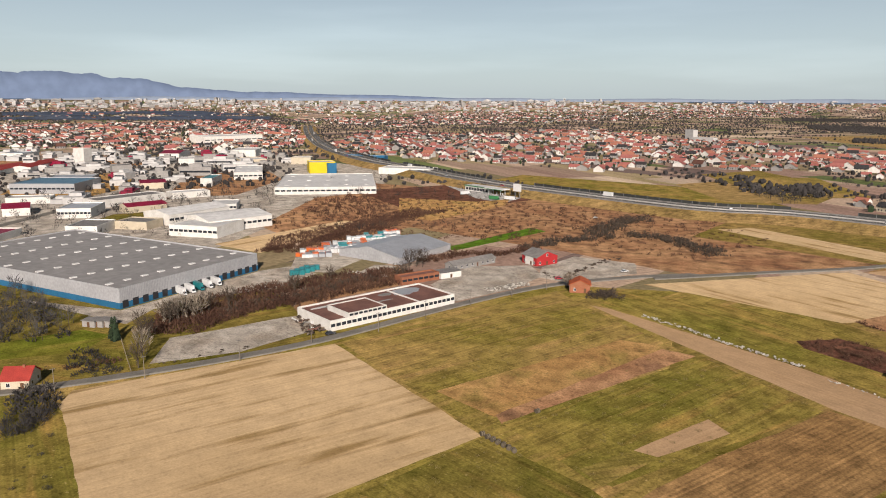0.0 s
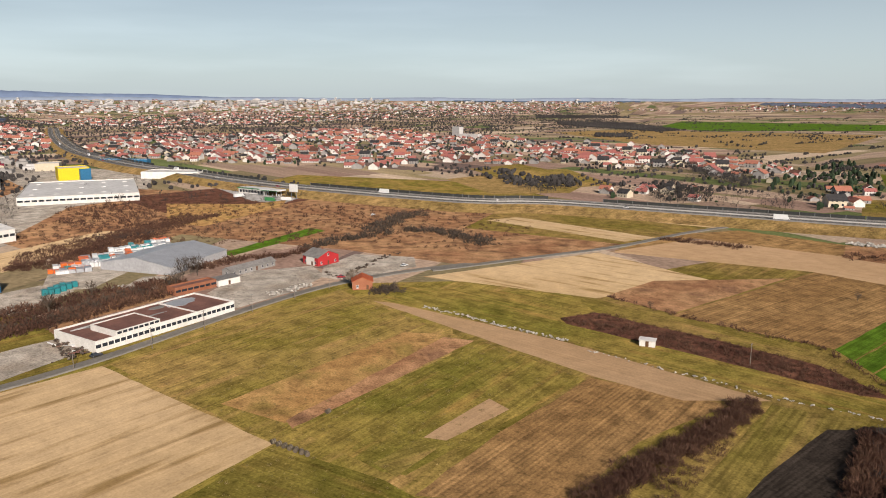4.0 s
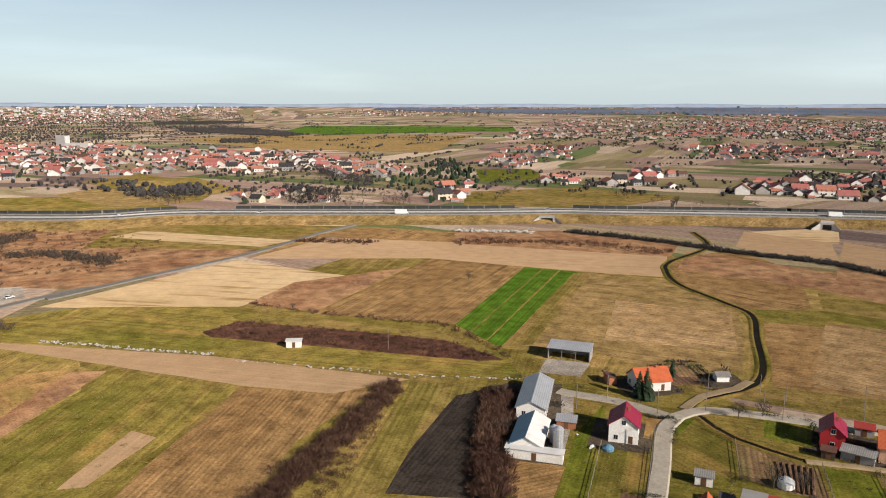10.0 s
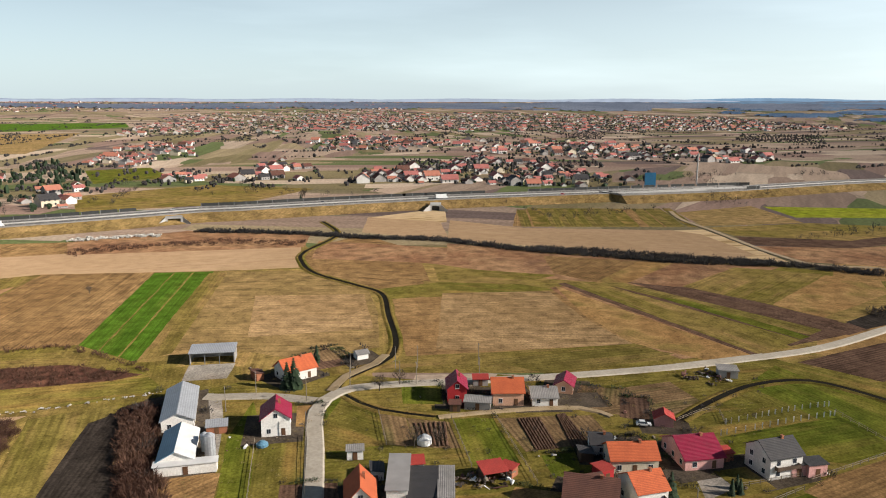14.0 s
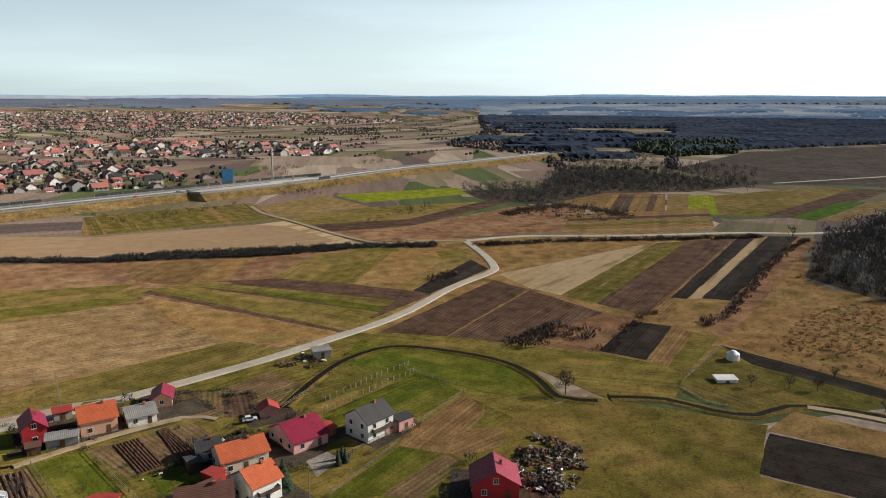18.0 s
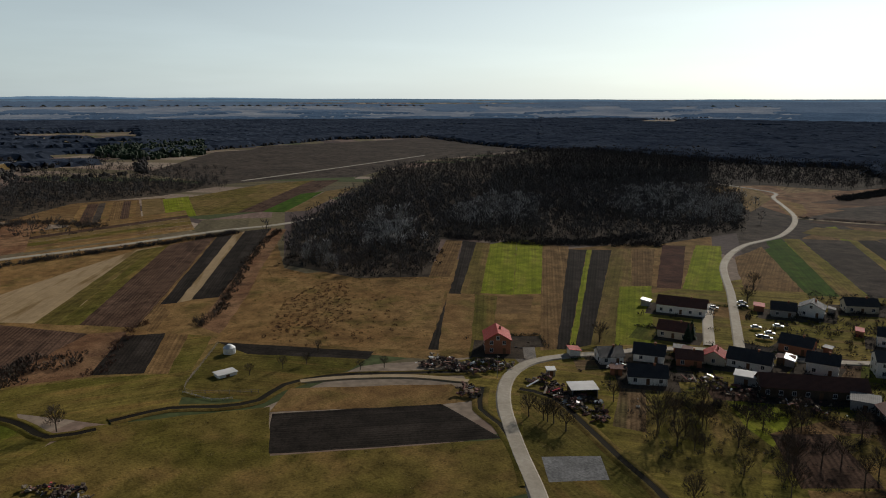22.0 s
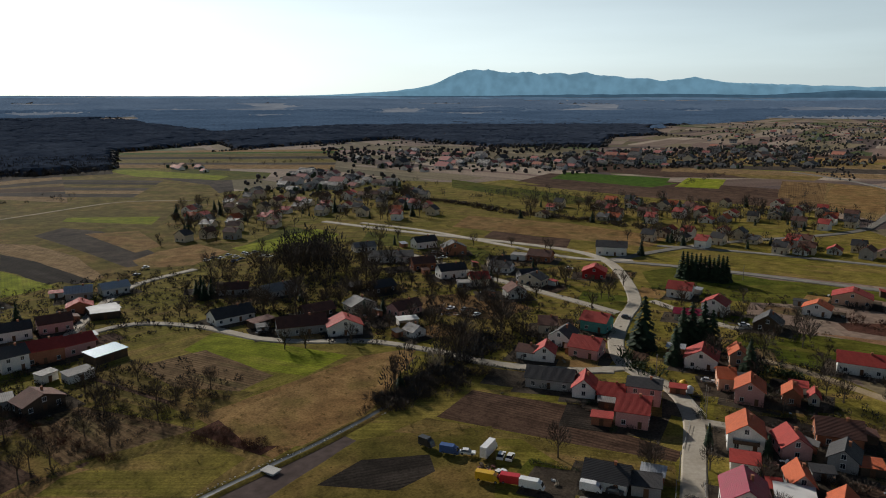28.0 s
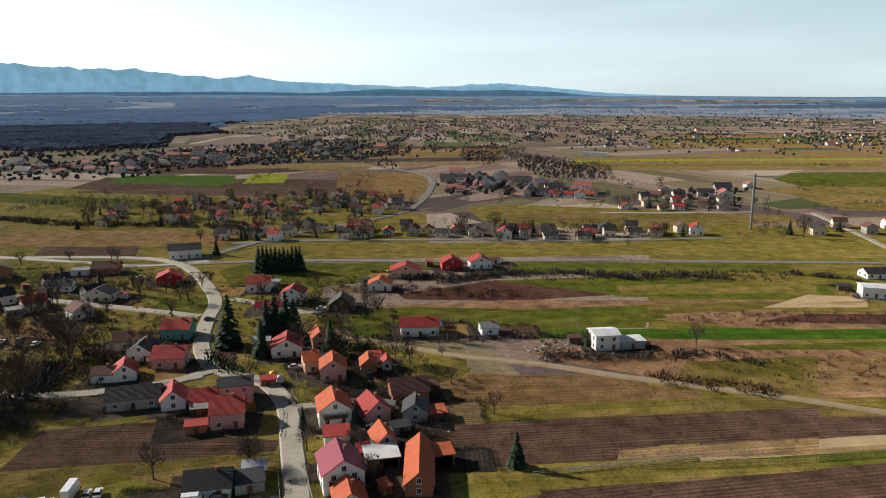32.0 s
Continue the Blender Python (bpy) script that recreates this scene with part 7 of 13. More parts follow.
def van(label, x, y, rot, paint, length=5.2, height=2.3, z=0.5, name="van"):
    e = thing(name, x, y, z, rot, label, name)
    a = length / 2
    obj("body", [(-a, -0.95, 0.35), (a - 1.3, -0.95, 0.35), (a - 1.3, 0.95, 0.35), (-a, 0.95, 0.35), (-a, -0.9, height), (a - 1.5, -0.9, height), (a - 1.5, 0.9, height), (-a, 0.9, height)], BOXF, paint, e)
    obj("cab", [(a - 1.3, -0.93, 0.35), (a, -0.9, 0.35), (a, 0.9, 0.35), (a - 1.3, 0.93, 0.35), (a - 1.5, -0.88, 2.0), (a - 0.75, -0.85, 1.85), (a - 0.75, 0.85, 1.85), (a - 1.5, 0.88, 2.0)], BOXF, paint, e)
    obj("windscreen", [(a - 0.62, -0.8, 1.1), (a - 0.32, -0.8, 1.0), (a - 0.32, 0.8, 1.0), (a - 0.62, 0.8, 1.1), (a - 0.78, -0.75, 1.8), (a - 0.7, -0.75, 1.78), (a - 0.7, 0.75, 1.78), (a - 0.78, 0.75, 1.8)], BOXF, "glass", e)
    wheels(e, (-a + 0.9, a - 0.9), 0.84, 1.1)
    return e


# fences, poles, heaps
def fence(label, *pts, height=1.2, step=3.0, material="timber", rails=2, thick=0.07):
    """Posts and rails along a line, each one a part."""
    line = spline([(x, y, 0) for x, y in pts], step) if len(pts) > 2 else [Vector((*pts[0], 0)).lerp(Vector((*pts[1], 0)), k / max(1, int(math.dist(*pts) / step))) for k in range(max(1, int(math.dist(*pts) / step)) + 1)]
    e = thing("fence", line[0].x, line[0].y, 0.1, 0, label, "fence")
    o = Vector((line[0].x, line[0].y, 0))
    post = None
    for p in line:
        q = p - o
        if post is None:
            post = obj("post", *boxes((-thick, thick, -thick, thick, -0.2, height)), material, e)
        else:
            again(post, "post", e, pose(q.x, q.y, 0))
    for r in range(rails):
        z = height * (0.45 + 0.45 * r)
        v, f = ribbon(line, [(-0.035, z - 0.04), (-0.035, z + 0.04), (0.035, z + 0.04), (0.035, z - 0.04), (-0.035, z - 0.04)])
        obj("rail", [Vector(p) - o for p in v], f, material, e)
    return e


POLE = mesh_of("pole", *tube((0, 0, -0.3), (0, 0, 8.0), 0.14, 0.09, 6), "pole")
ARM = mesh_of("crossarm", *boxes((-0.75, 0.75, -0.05, 0.05, 7.5, 7.62), (-0.7, -0.64, -0.04, 0.04, 7.62, 7.8), (0.64, 0.7, -0.04, 0.04, 7.62, 7.8)), "steel")


def pole(x, y, rot=0.0):
    e = thing("utility_pole", x, y, 0.1, rot, "grey wooden utility pole with a short crossarm", "utility pole", "utility poles")
    again(POLE, "pole", e, pose(0, 0, 0))
    again(ARM, "crossarm", e, pose(0, 0, 0))
    return e


def rocks(seed, n, r):
    rnd = random.Random(seed)
    v, f = [], []
    for _ in range(n):
        k = len(v)
        s = r * rnd.uniform(0.4, 1.0)
        x, y, z = rnd.uniform(-1, 1), rnd.uniform(-1, 1), rnd.uniform(0, 0.3)
        m = Euler((rnd.uniform(-0.6, 0.6), rnd.uniform(-0.6, 0.6), rnd.uniform(0, 3))).to_matrix()
        v += [m @ Vector(p) + Vector((x, y, z)) for p in box(-s, s, -s * 0.7, s * 0.7, -s * 0.2, s * 0.6, s * 0.18)]
        f += [tuple(i + k for i in q) for q in BOXF]
    return v, f


ROCKS = [flat_index(rocks(60 + k, 4, 0.6), 0) for k in range(4)]


def rubble_line(label, material, width, spacing, size, *pts, category="rubble"):
    rnd = seeded()
    places = []
    for p in spline([(x, y, 0) for x, y in pts], spacing):
        for _ in range(max(1, int(width / 1.2))):
            if rnd.random() < 0.75:
                places.append((rnd.randrange(4), p.x + rnd.uniform(-0.5, 0.5) * width, p.y + rnd.uniform(-0.5, 0.5) * width, 0.3, size * rnd.uniform(0.4, 1.2), 1, rnd.uniform(0, 6.3)))
    return stuff("rubble", label, category, ROCKS, places, [material])


SCRAP = ["spoil", "c_white", "c_dark", "c_red", "r_metal", "c_blue", "timber", "r_rust"]


JUNK = [(ROCKS[k][0], ROCKS[k][1], [m] * len(ROCKS[k][1])) for k in range(4) for m in (0, 0, 0, 6, 6, 7, 7, 1, 0, 2)]


def flat_board(m):
    v, f = boxes((-1.9, 1.9, -0.25, 0.25, 0.2, 0.32))
    return ([(x, y, z + x * 0.22) for x, y, z in v], f, [m] * len(f))


def heap(label, spacing, size, *poly):
    """Heaps of mixed scrap."""
    rnd = seeded()
    pr = [(ROCKS[k][0], ROCKS[k][1], [m] * len(ROCKS[k][1])) for k in range(4) for m in (0, 0, 0, 0, 0, 0, 0, 0, 0, 0, 6, 6, 7, 7, 7, 2, 1)] + [flat_board(m) for m in (6, 6, 7, 0, 1, 7, 3)]
    places = []
    for x, y in strew(poly, spacing * 0.62, rnd):
        d = noise.noise(Vector((x / 6, y / 6, 3)))
        if d > -0.22 + rnd.uniform(-0.1, 0.1):
            places.append((rnd.randrange(len(pr)), x, y, 0.1 + max(0, d) * 3.0 + rnd.random() * 0.5, size * rnd.uniform(0.3, 1.2), rnd.uniform(0.5, 1.5), rnd.uniform(0, 6.3)))
    return stuff("scrap_heap", label, "scrap heap", pr, places, SCRAP)


def ditch(label, width, *pts, bank=0.39, wet=False):
    """A brook or ditch between two low grassy banks."""
    line = spline([(x, y, 0) for x, y in pts], 5.0)
    h = width / 2
    h *= 1.15
    v, f = ribbon(line, [(-h, 0.34), (-h * 0.3, 0.30), (h * 0.3, 0.30), (h, 0.34)])
    f = [tuple(reversed(q)) for q in f]
    tagged(obj("ditch", v, f, "water" if wet else "ditch"), label, "ditch", kind="structure")
    for s in (-1, 1):
        v, f = ribbon(line, [(s * h, 0.3), (s * (h + 0.25), bank), (s * (h + 0.7), bank), (s * (h + 1.7), 0.1)])
        if s > 0:
            f = [tuple(reversed(q)) for q in f]
        tagged(obj("ditch_bank", v, f, "pasture"), "grassy ditch bank", "bank", kind="structure")


def beds(name, label, count, a, b, c, d):
    """Ridged garden rows that run from the edge a-b to the edge d-c."""
    e = thing(name, *a, 0.3, 0, label, "garden")
    lerp = lambda p, q, u: Vector((p[0] + (q[0] - p[0]) * u - a[0], p[1] + (q[1] - p[1]) * u - a[1], 0))
    for k in range(count):
        p, q = lerp(a, b, (k + 0.5) / count), lerp(d, c, (k + 0.5) / count)
        run = q - p
        side = Vector((-run.y, run.x, 0)).normalized()
        v = [o + side * w + Vector((0, 0, z)) for o in (p, q) for w, z in ((-0.42, -0.25), (-0.2, 0.08), (0.2, 0.08), (0.42, -0.25))]
        obj("ridge", v, [(0, 1, 5, 4), (1, 2, 6, 5), (2, 3, 7, 6), (0, 3, 2, 1), (4, 5, 6, 7)], "dark", e)
    return e


def gardens():
    """Beds, lawns, hedges, shrubs and clutter round every house of the village."""
    rnd = random.Random(77)
    hedges, shrubs, junk = [], [], []
    kinds = (("garden", "vegetable_garden", "small vegetable garden with dug beds"), ("pasture", "lawn", "rough worn lawn behind a house"), ("dark", "vegetable_garden", "dug brown garden bed"),
             ("black", "vegetable_garden", "freshly dug black garden bed"), ("lush", "lawn", "green lawn beside a house"), ("straw", "weed_patch", "patch of dry weeds behind a house"), ("wood_floor", "yard", "dark trodden yard beside a house"))
    for x, y, rot, w, d in list(HOMES):
        if math.hypot(x, y) > 420 or y > 130:
            continue
        for k in range(2):
            m, nm, lab = rnd.choice(kinds) if k else kinds[6]
            pw, pd = (rnd.uniform(7, 15), rnd.uniform(9, 18)) if k else (w + 9, d + 9)
            ox, oy = (rnd.choice((-1, 1)) * (w / 2 + pw / 2 + 1), d / 2 + rnd.uniform(-6, 10)) if k else (0, d / 2)
            a = radians(rot + rnd.uniform(-6, 6))
            at = lambda u, v_: (x + math.cos(a) * (ox + u) - math.sin(a) * (oy + v_), y + math.sin(a) * (ox + u) + math.cos(a) * (oy + v_))
            field(nm, lab, m, rot + rnd.choice((0, 90)), *[at(u * pw / 2 * rnd.uniform(0.85, 1.1), v_ * pd / 2 * rnd.uniform(0.85, 1.1)) for u, v_ in ((-1, -1), (1, -1), (1, 1), (-1, 1))])
            if k and rnd.random() < 0.8:
                for t in np.arange(-1, 1, 2.0 / pd):
                    for q in (at(pw / 2 + 0.5, t * pd / 2), at(t * pw / 2, pd / 2 + 0.5)):
                        if rnd.random() < 0.8:
                            hedges.append((near_far(rnd, x, y, 200), q[0] + rnd.uniform(-0.4, 0.4), q[1] + rnd.uniform(-0.4, 0.4), 0, rnd.uniform(0.35, 0.75), rnd.uniform(0.6, 1.1), rnd.uniform(0, 6.3)))
        for _ in range(rnd.randrange(5, 13)):
            u, v_ = rnd.uniform(-1, 1) * (w / 2 + 9), rnd.uniform(-8, d + 12)
            if abs(u) < w / 2 + 0.8 and -0.8 < v_ < d + 0.8:
                continue
            a = radians(rot)
            q = (x + math.cos(a) * u - math.sin(a) * v_, y + math.sin(a) * u + math.cos(a) * v_)
            if rnd.random() < 0.55:
                shrubs.append((near_far(rnd, x, y, 230), q[0], q[1], 0, rnd.uniform(0.5, 1.25), rnd.uniform(0.7, 1.3), rnd.uniform(0, 6.3)))
            else:
                junk.append((rnd.randrange(len(JUNK)), q[0], q[1], 0.15, rnd.uniform(0.3, 0.85), rnd.uniform(0.5, 1.5), rnd.uniform(0, 6.3)))
    stuff("garden_hedges", "clipped and straggling hedges between gardens", "hedge", BUSHES, hedges[::2], ["hedge"])
    stuff("garden_hedges", "bare leafless hedges between gardens", "hedge", BUSHES, hedges[1::2], ["wood"])
    stuff("garden_shrubs", "dark shrubs around the houses", "shrubs", BUSHES, shrubs, ["wood"])
    stuff("yard_clutter", "boards, crates and firewood lying in the yards", "clutter", JUNK, junk, SCRAP)


# far settlement
def little_house(w, d, wh, rh, wall, roof):
    a, b = gable_body(w, d, wh, rh, 'w')
    a = [(x, y - d / 2, z) for x, y, z in a]
    o, s = 0.6, rh / (d / 2)
    k = len(a)
    a += [(-w / 2 - o, -d / 2 - o, wh - s * o + 0.1), (w / 2 + o, -d / 2 - o, wh - s * o + 0.1), (w / 2 + o, 0, wh + rh + 0.15), (-w / 2 - o, 0, wh + rh + 0.15),
          (w / 2 + o, d / 2 + o, wh - s * o + 0.1), (-w / 2 - o, d / 2 + o, wh - s * o + 0.1)]
    f = b[:4] + [(k, k + 1, k + 2, k + 3), (k + 3, k + 2, k + 4, k + 5)]
    idx = [wall] * 4 + [roof] * 2
    # dark windows, a hand proud of the wall
    for side in (-1, 1):
        for px in (-w * 0.28, w * 0.05, w * 0.3):
            for z in ([1.0] if wh < 4.5 else [1.0, 3.7]):
                j = len(a)
                y = side * (d / 2 + 0.06)
                a += [(px - 0.5, y, z), (px + 0.5, y, z), (px + 0.5, y, z + 1.3), (px - 0.5, y, z + 1.3)]
                f = f + [(j, j + 1, j + 2, j + 3)]
                idx.append(8)
    return (a, f, idx)


TOWN_MATS = ["white", "cream", "far_pale", "grey", "f_red", "f_orange", "r_brown", "r_dark", "glass"]
TOWN = []
for k in range(24):
    rnd_ = random.Random(k)
    TOWN.append(little_house(rnd_.uniform(9, 13), rnd_.uniform(8, 10), rnd_.choice((2.7, 3.2, 4.6)), rnd_.uniform(2.8, 3.6), rnd_.choice((0, 0, 1, 2, 2, 2, 3, 3)), rnd_.choice((4, 4, 4, 5, 6) if k < 12 else (7, 7, 6, 7, 3))))


MIDS = []
FAR_BARE = [(p[0], p[1], [0] * len(p[1])) for p in FARS]


def village(label, spacing, turn, *poly, size=1.0, trees=0.5, skip=0.1, near=700.0, dark=False):
    """Houses in rows: things of their own where they are near, joined where they are far."""
    rnd = seeded()
    far, greens = [], []
    for x, y in strew(poly, spacing, rnd, 0.42, turn):
        r = math.hypot(x, y)
        gap = noise.noise(Vector((x / (spacing * 3.2), y / (spacing * 3.2), 3))) > (0.62 if r < near else 0.2)
        if rnd.random() > skip and not gap:
            a = turn + rnd.choice((0, 90)) + rnd.uniform(-8, 8)
            if r < near:
                mid_house(x, y, a, rnd.choice((2, 4, 5, 9, 10, 4, 10, 0, 3, 8, 7)) if dark else rnd.randrange(12))
            else:
                far.append((rnd.randrange(6, 24) if dark else rnd.randrange(14), x, y, rise(r), size * rnd.choice((0.6, 0.8, 0.9, 1.0, 1.0, 1.1, 1.5)), 0.9, radians(a)))
        for _ in range((2 if dark else 1) if r < near else 3 if dark else 2):
            if rnd.random() > trees:
                continue
            gx, gy = x + spacing * rnd.uniform(0.3, 0.7), y + rnd.uniform(-0.6, 0.6) * spacing
            if r < near:
                tree(rnd.choice(("bare", "bare2", "bare", "big", "thuja", "fir")), gx, gy, rnd.uniform(0.6, 1.0))
            else:
                gx, gy = x + spacing * rnd.uniform(-0.7, 0.7), y + spacing * rnd.uniform(-0.7, 0.7)
                greens.append((rnd.randrange(6), gx, gy, rise(r), rnd.uniform(0.45, 1.0), rnd.uniform(0.7, 1.1), rnd.uniform(0, 6.3)))
    if far:
        stuff("far_houses", label, "village", TOWN, far, TOWN_MATS)
        stuff("far_trees", "bare garden trees between far houses", "trees", FAR_BARE, [(4 + g[0] % 4,) + g[1:] for i, g in enumerate(greens) if i % 3], ["far_tree"])
        stuff("far_evergreens", "dark evergreens between far houses", "trees", BLOBS, greens[::3], ["needle"])


def blocks(label, spacing, *poly, low=7, high=20, material="far_pale"):
    """Far tower blocks, joined."""
    rnd = seeded()
    pr = []
    for k in range(6):
        w, d, h = rnd.uniform(12, 42), rnd.uniform(12, 18), rnd.uniform(low, high)
        v, f = boxes((-w / 2, w / 2, -d / 2, d / 2, -8, h), (-w * 0.2, w * 0.2, -d * 0.3, d * 0.3, h, h + 2.5))
        pr.append((v, f, [0] * 12))
        n = int(h / 6)
        for j in range(n):
            z = 3 + 6 * j
            a, b = boxes((-w / 2 + 1, w / 2 - 1, -d / 2 - 0.15, d / 2 + 0.15, z, z + 1.6))
            v, f = join((pr[-1][0], pr[-1][1]), (a, b))
            pr[-1] = (v, f, pr[-1][2] + [1] * 6)
    places = [(rnd.randrange(6), x, y, rise(math.hypot(x, y)), rnd.uniform(0.7, 1.2), rnd.uniform(0.7, 1.3), rnd.choice((0, 0.3, 1.7)) + rnd.uniform(-0.2, 0.2)) for x, y in strew(poly, spacing, rnd)]
    return stuff("far_city", label, "city", pr, places, [material, "glass"])


def hedgerows(label, a0, a1, r0, r1, count, turn):
    """Lines of far trees and hedges along field edges, in a sector of the plain."""
    rnd = seeded()
    places = []
    for _ in range(count):
        a, r = radians(rnd.uniform(a0, a1)), math.sqrt(rnd.uniform(r0 * r0, r1 * r1))
        x, y, d = r * math.sin(a), r * math.cos(a), radians(turn + rnd.choice((0, 0, 90)) + rnd.uniform(-12, 12))
        far = r > 1400
        for k in range(rnd.randrange(6, 30)):
            px, py = x + math.cos(d) * k * (5.5 if far else 4.5) + rnd.uniform(-3, 3), y + math.sin(d) * k * (5.5 if far else 4.5) + rnd.uniform(-3, 3)
            if rnd.random() < 0.85:
                places.append(((8 + rnd.randrange(6)) if far and rnd.random() < 0.3 else near_far(rnd, px, py, 1100), px, py, rise(math.hypot(px, py)), rnd.choice((0.3, 0.4, 0.5, 0.6, 0.9)), rnd.uniform(0.6, 1.0), rnd.uniform(0, 6.3)))
    return stuff("hedgerow", label, "hedgerow", FAR_BARE + BLOBS, places, ["far_tree"])


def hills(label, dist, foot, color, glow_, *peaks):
    """A far range of hills: peaks are (degrees clockwise from +y, height, half width in degrees). color is a painted
    haze tone, emitted by glow_.
    """
    m, n, l, b = nodes_of("haze_glow_hills", 1.0)
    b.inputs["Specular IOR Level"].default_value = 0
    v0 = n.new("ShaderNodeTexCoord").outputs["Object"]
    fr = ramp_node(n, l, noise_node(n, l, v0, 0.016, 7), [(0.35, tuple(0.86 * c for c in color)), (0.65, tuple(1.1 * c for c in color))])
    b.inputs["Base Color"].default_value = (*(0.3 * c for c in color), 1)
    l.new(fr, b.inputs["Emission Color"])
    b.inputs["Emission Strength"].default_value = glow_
    key = "hills_%d" % len(M)
    M[key] = m
    a0, a1 = min(p[0] - 2.6 * p[2] for p in peaks), max(p[0] + 2.6 * p[2] for p in peaks)
    v, f = [], []
    N = int((a1 - a0) * 5)
    for k in range(N + 1):
        a = a0 + (a1 - a0) * k / N
        h = sum((p[1] * math.exp(-((a - p[0]) / p[2]) ** 2)) ** 4 for p in peaks) ** 0.25
        h *= 1 + 0.10 * noise.noise(Vector((a * 0.9, dist, 0))) + 0.05 * noise.noise(Vector((a * 3.1, dist, 4)))
        c, s = math.cos(radians(a)), math.sin(radians(a))
        for d, z in ((dist - 60, foot - 25), (dist - 25, foot + h * 0.55), (dist, foot + h), (dist + 30, foot - 25)):
            v.append((s * d, c * d, z))
    for k in range(N):
        f += [(4 * k + j, 4 * k + 4 + j, 4 * k + 5 + j, 4 * k + 1 + j) for j in range(3)]
    ob = obj("hills", v, f, key)
    ob.data.polygons.foreach_set("use_smooth", [True] * len(f))
    return tagged(ob, label, "hills", kind="structure")


def motorway(line_pts, h0=6.0):
    """Embankment, two carriageways, crash barriers and a central reserve."""
    line = spline([(x, y, 0) for x, y in line_pts], 20.0)
    def strip(name, label, prof, material, flip=True, cat="motorway"):
        v, f = ribbon(line, prof)
        if flip:
            f = [tuple(reversed(q)) for q in f]
        return tagged(obj(name, v, f, material), label, cat, kind="structure")
    strip("embankment", "grassy motorway embankment", [(-27, 0.1), (-15, h0 - 0.1), (15, h0 - 0.1), (27, 0.1)], "dun", cat="embankment")
    strip("carriageway", "grey asphalt carriageway", [(-13.5, h0), (-1.6, h0 + 0.05)], "lane_grey")
    strip("carriageway", "grey asphalt carriageway", [(1.6, h0 + 0.05), (13.5, h0)], "lane_grey")
    for o in (-12.6, -5.8, -2.4, 2.4, 5.8, 12.6):
        strip("lane_marking", "white painted lane line", [(o - 0.12, h0 + 0.06), (o + 0.12, h0 + 0.06)], "paint")
    for o in (-14.2, 14.2):
        strip("crash_barrier", "galvanised crash barrier", [(o, h0 - 0.1), (o, h0 + 0.9), (o + 0.15, h0 + 0.9), (o + 0.15, h0 - 0.1)], "r_grey")
    strip("median_barrier", "concrete median barrier", [(-0.4, h0), (-0.15, h0 + 1.0), (0.15, h0 + 1.0), (0.4, h0)], "concrete")
    return line


def noise_wall(line, i0, i1, side, h0=6.0, height=3.2):
    """A dark noise barrier on the motorway's far edge: posts and panels."""
    seg = line[i0:i1]
    o = seg[0].copy()
    e = thing("noise_barrier", o.x, o.y, 0, 0, "dark slatted noise barrier with steel posts", "noise barrier")
    post = None
    for k in range(len(seg) - 1):
        d = (seg[k + 1] - seg[k])
        r = Vector((d.y, -d.x, 0)).normalized() * side
        p = seg[k] - o + r * 15.0
        a = math.degrees(math.atan2(d.y, d.x))
        for j in range(2):
            q = p + d * (j / 2)
            m = pose(q.x, q.y, h0, 0, 0, a)
            if post is None:
                post = obj("panel", *boxes((0.2, d.length / 2 - 0.2, -0.08, 0.08, 0, height)), "barrier", e)
                post.matrix_local = m
                pp = obj("post", *boxes((-0.18, 0.18, -0.2, 0.2, -0.5, height + 0.15)), "steel", e)
                pp.matrix_local = m
            else:
                again(post, "panel", e, m)
                again(pp, "post", e, m)
    return e


def portal(label, x, y, rot, w, h):
    """A concrete underpass mouth set in the embankment."""
    e = thing("underpass", x, y, 0, rot, label, "underpass")
    a = w / 2
    obj("headwall", *boxes((-a - 1.5, -a, 0, 14, -0.3, h + 1.2), (a, a + 1.5, 0, 14, -0.3, h + 1.2), (-a, a, 0, 14, h, h + 1.2)), "concrete", e)
    for s in (-1, 1):
        obj("wing_wall", [(s * (a + 1.5), 0, -0.3), (s * (a + 1.5), 0.5, -0.3), (s * (a + 7), -3, -0.3), (s * (a + 7), -3.5, -0.3), (s * (a + 1.5), 0, h + 1.2), (s * (a + 1.5), 0.5, h + 1.2), (s * (a + 7), -3, 1.0), (s * (a + 7), -3.5, 1.0)], BOXF, "concrete", e)
    # Dark panel closes the opening in place of the shade within.
    obj("passage", *boxes((-a, a, 5, 5.3, -0.2, h)), "c_dark", e, "dark mouth of the passage")
    return e


def stack(label, x, y, rot, w, d, h, material, n=4):
    """A stack of crates or pallets."""
    e = thing("stack", x, y, 0.1, rot, label, "stack")
    first = None
    for k in range(n):
        px = -w / 2 + w * (k + 0.5) / n
        if first is None:
            first = obj("crate", *boxes((-w / n * 0.46, w / n * 0.46, 0, d, 0, h, 0.04)), material, e)
            first.location = (px, 0, 0)
        else:
            again(first, "crate", e, pose(px, 0, 0) @ Matrix.Diagonal((1, 1, 0.75 + 0.1 * (k % 4), 1)))
    return e


def tank(label, x, y, r, h, material):
    e = thing("tank", x, y, 0.2, 0, label, "tank")
    obj("shell", *tube((0, 0, 0), (0, 0, h), r, r, 14), material, e)
    obj("dome", *tube((0, 0, h), (0, 0, h + r * 0.5), r, r * 0.3, 14), material, e)
    return e


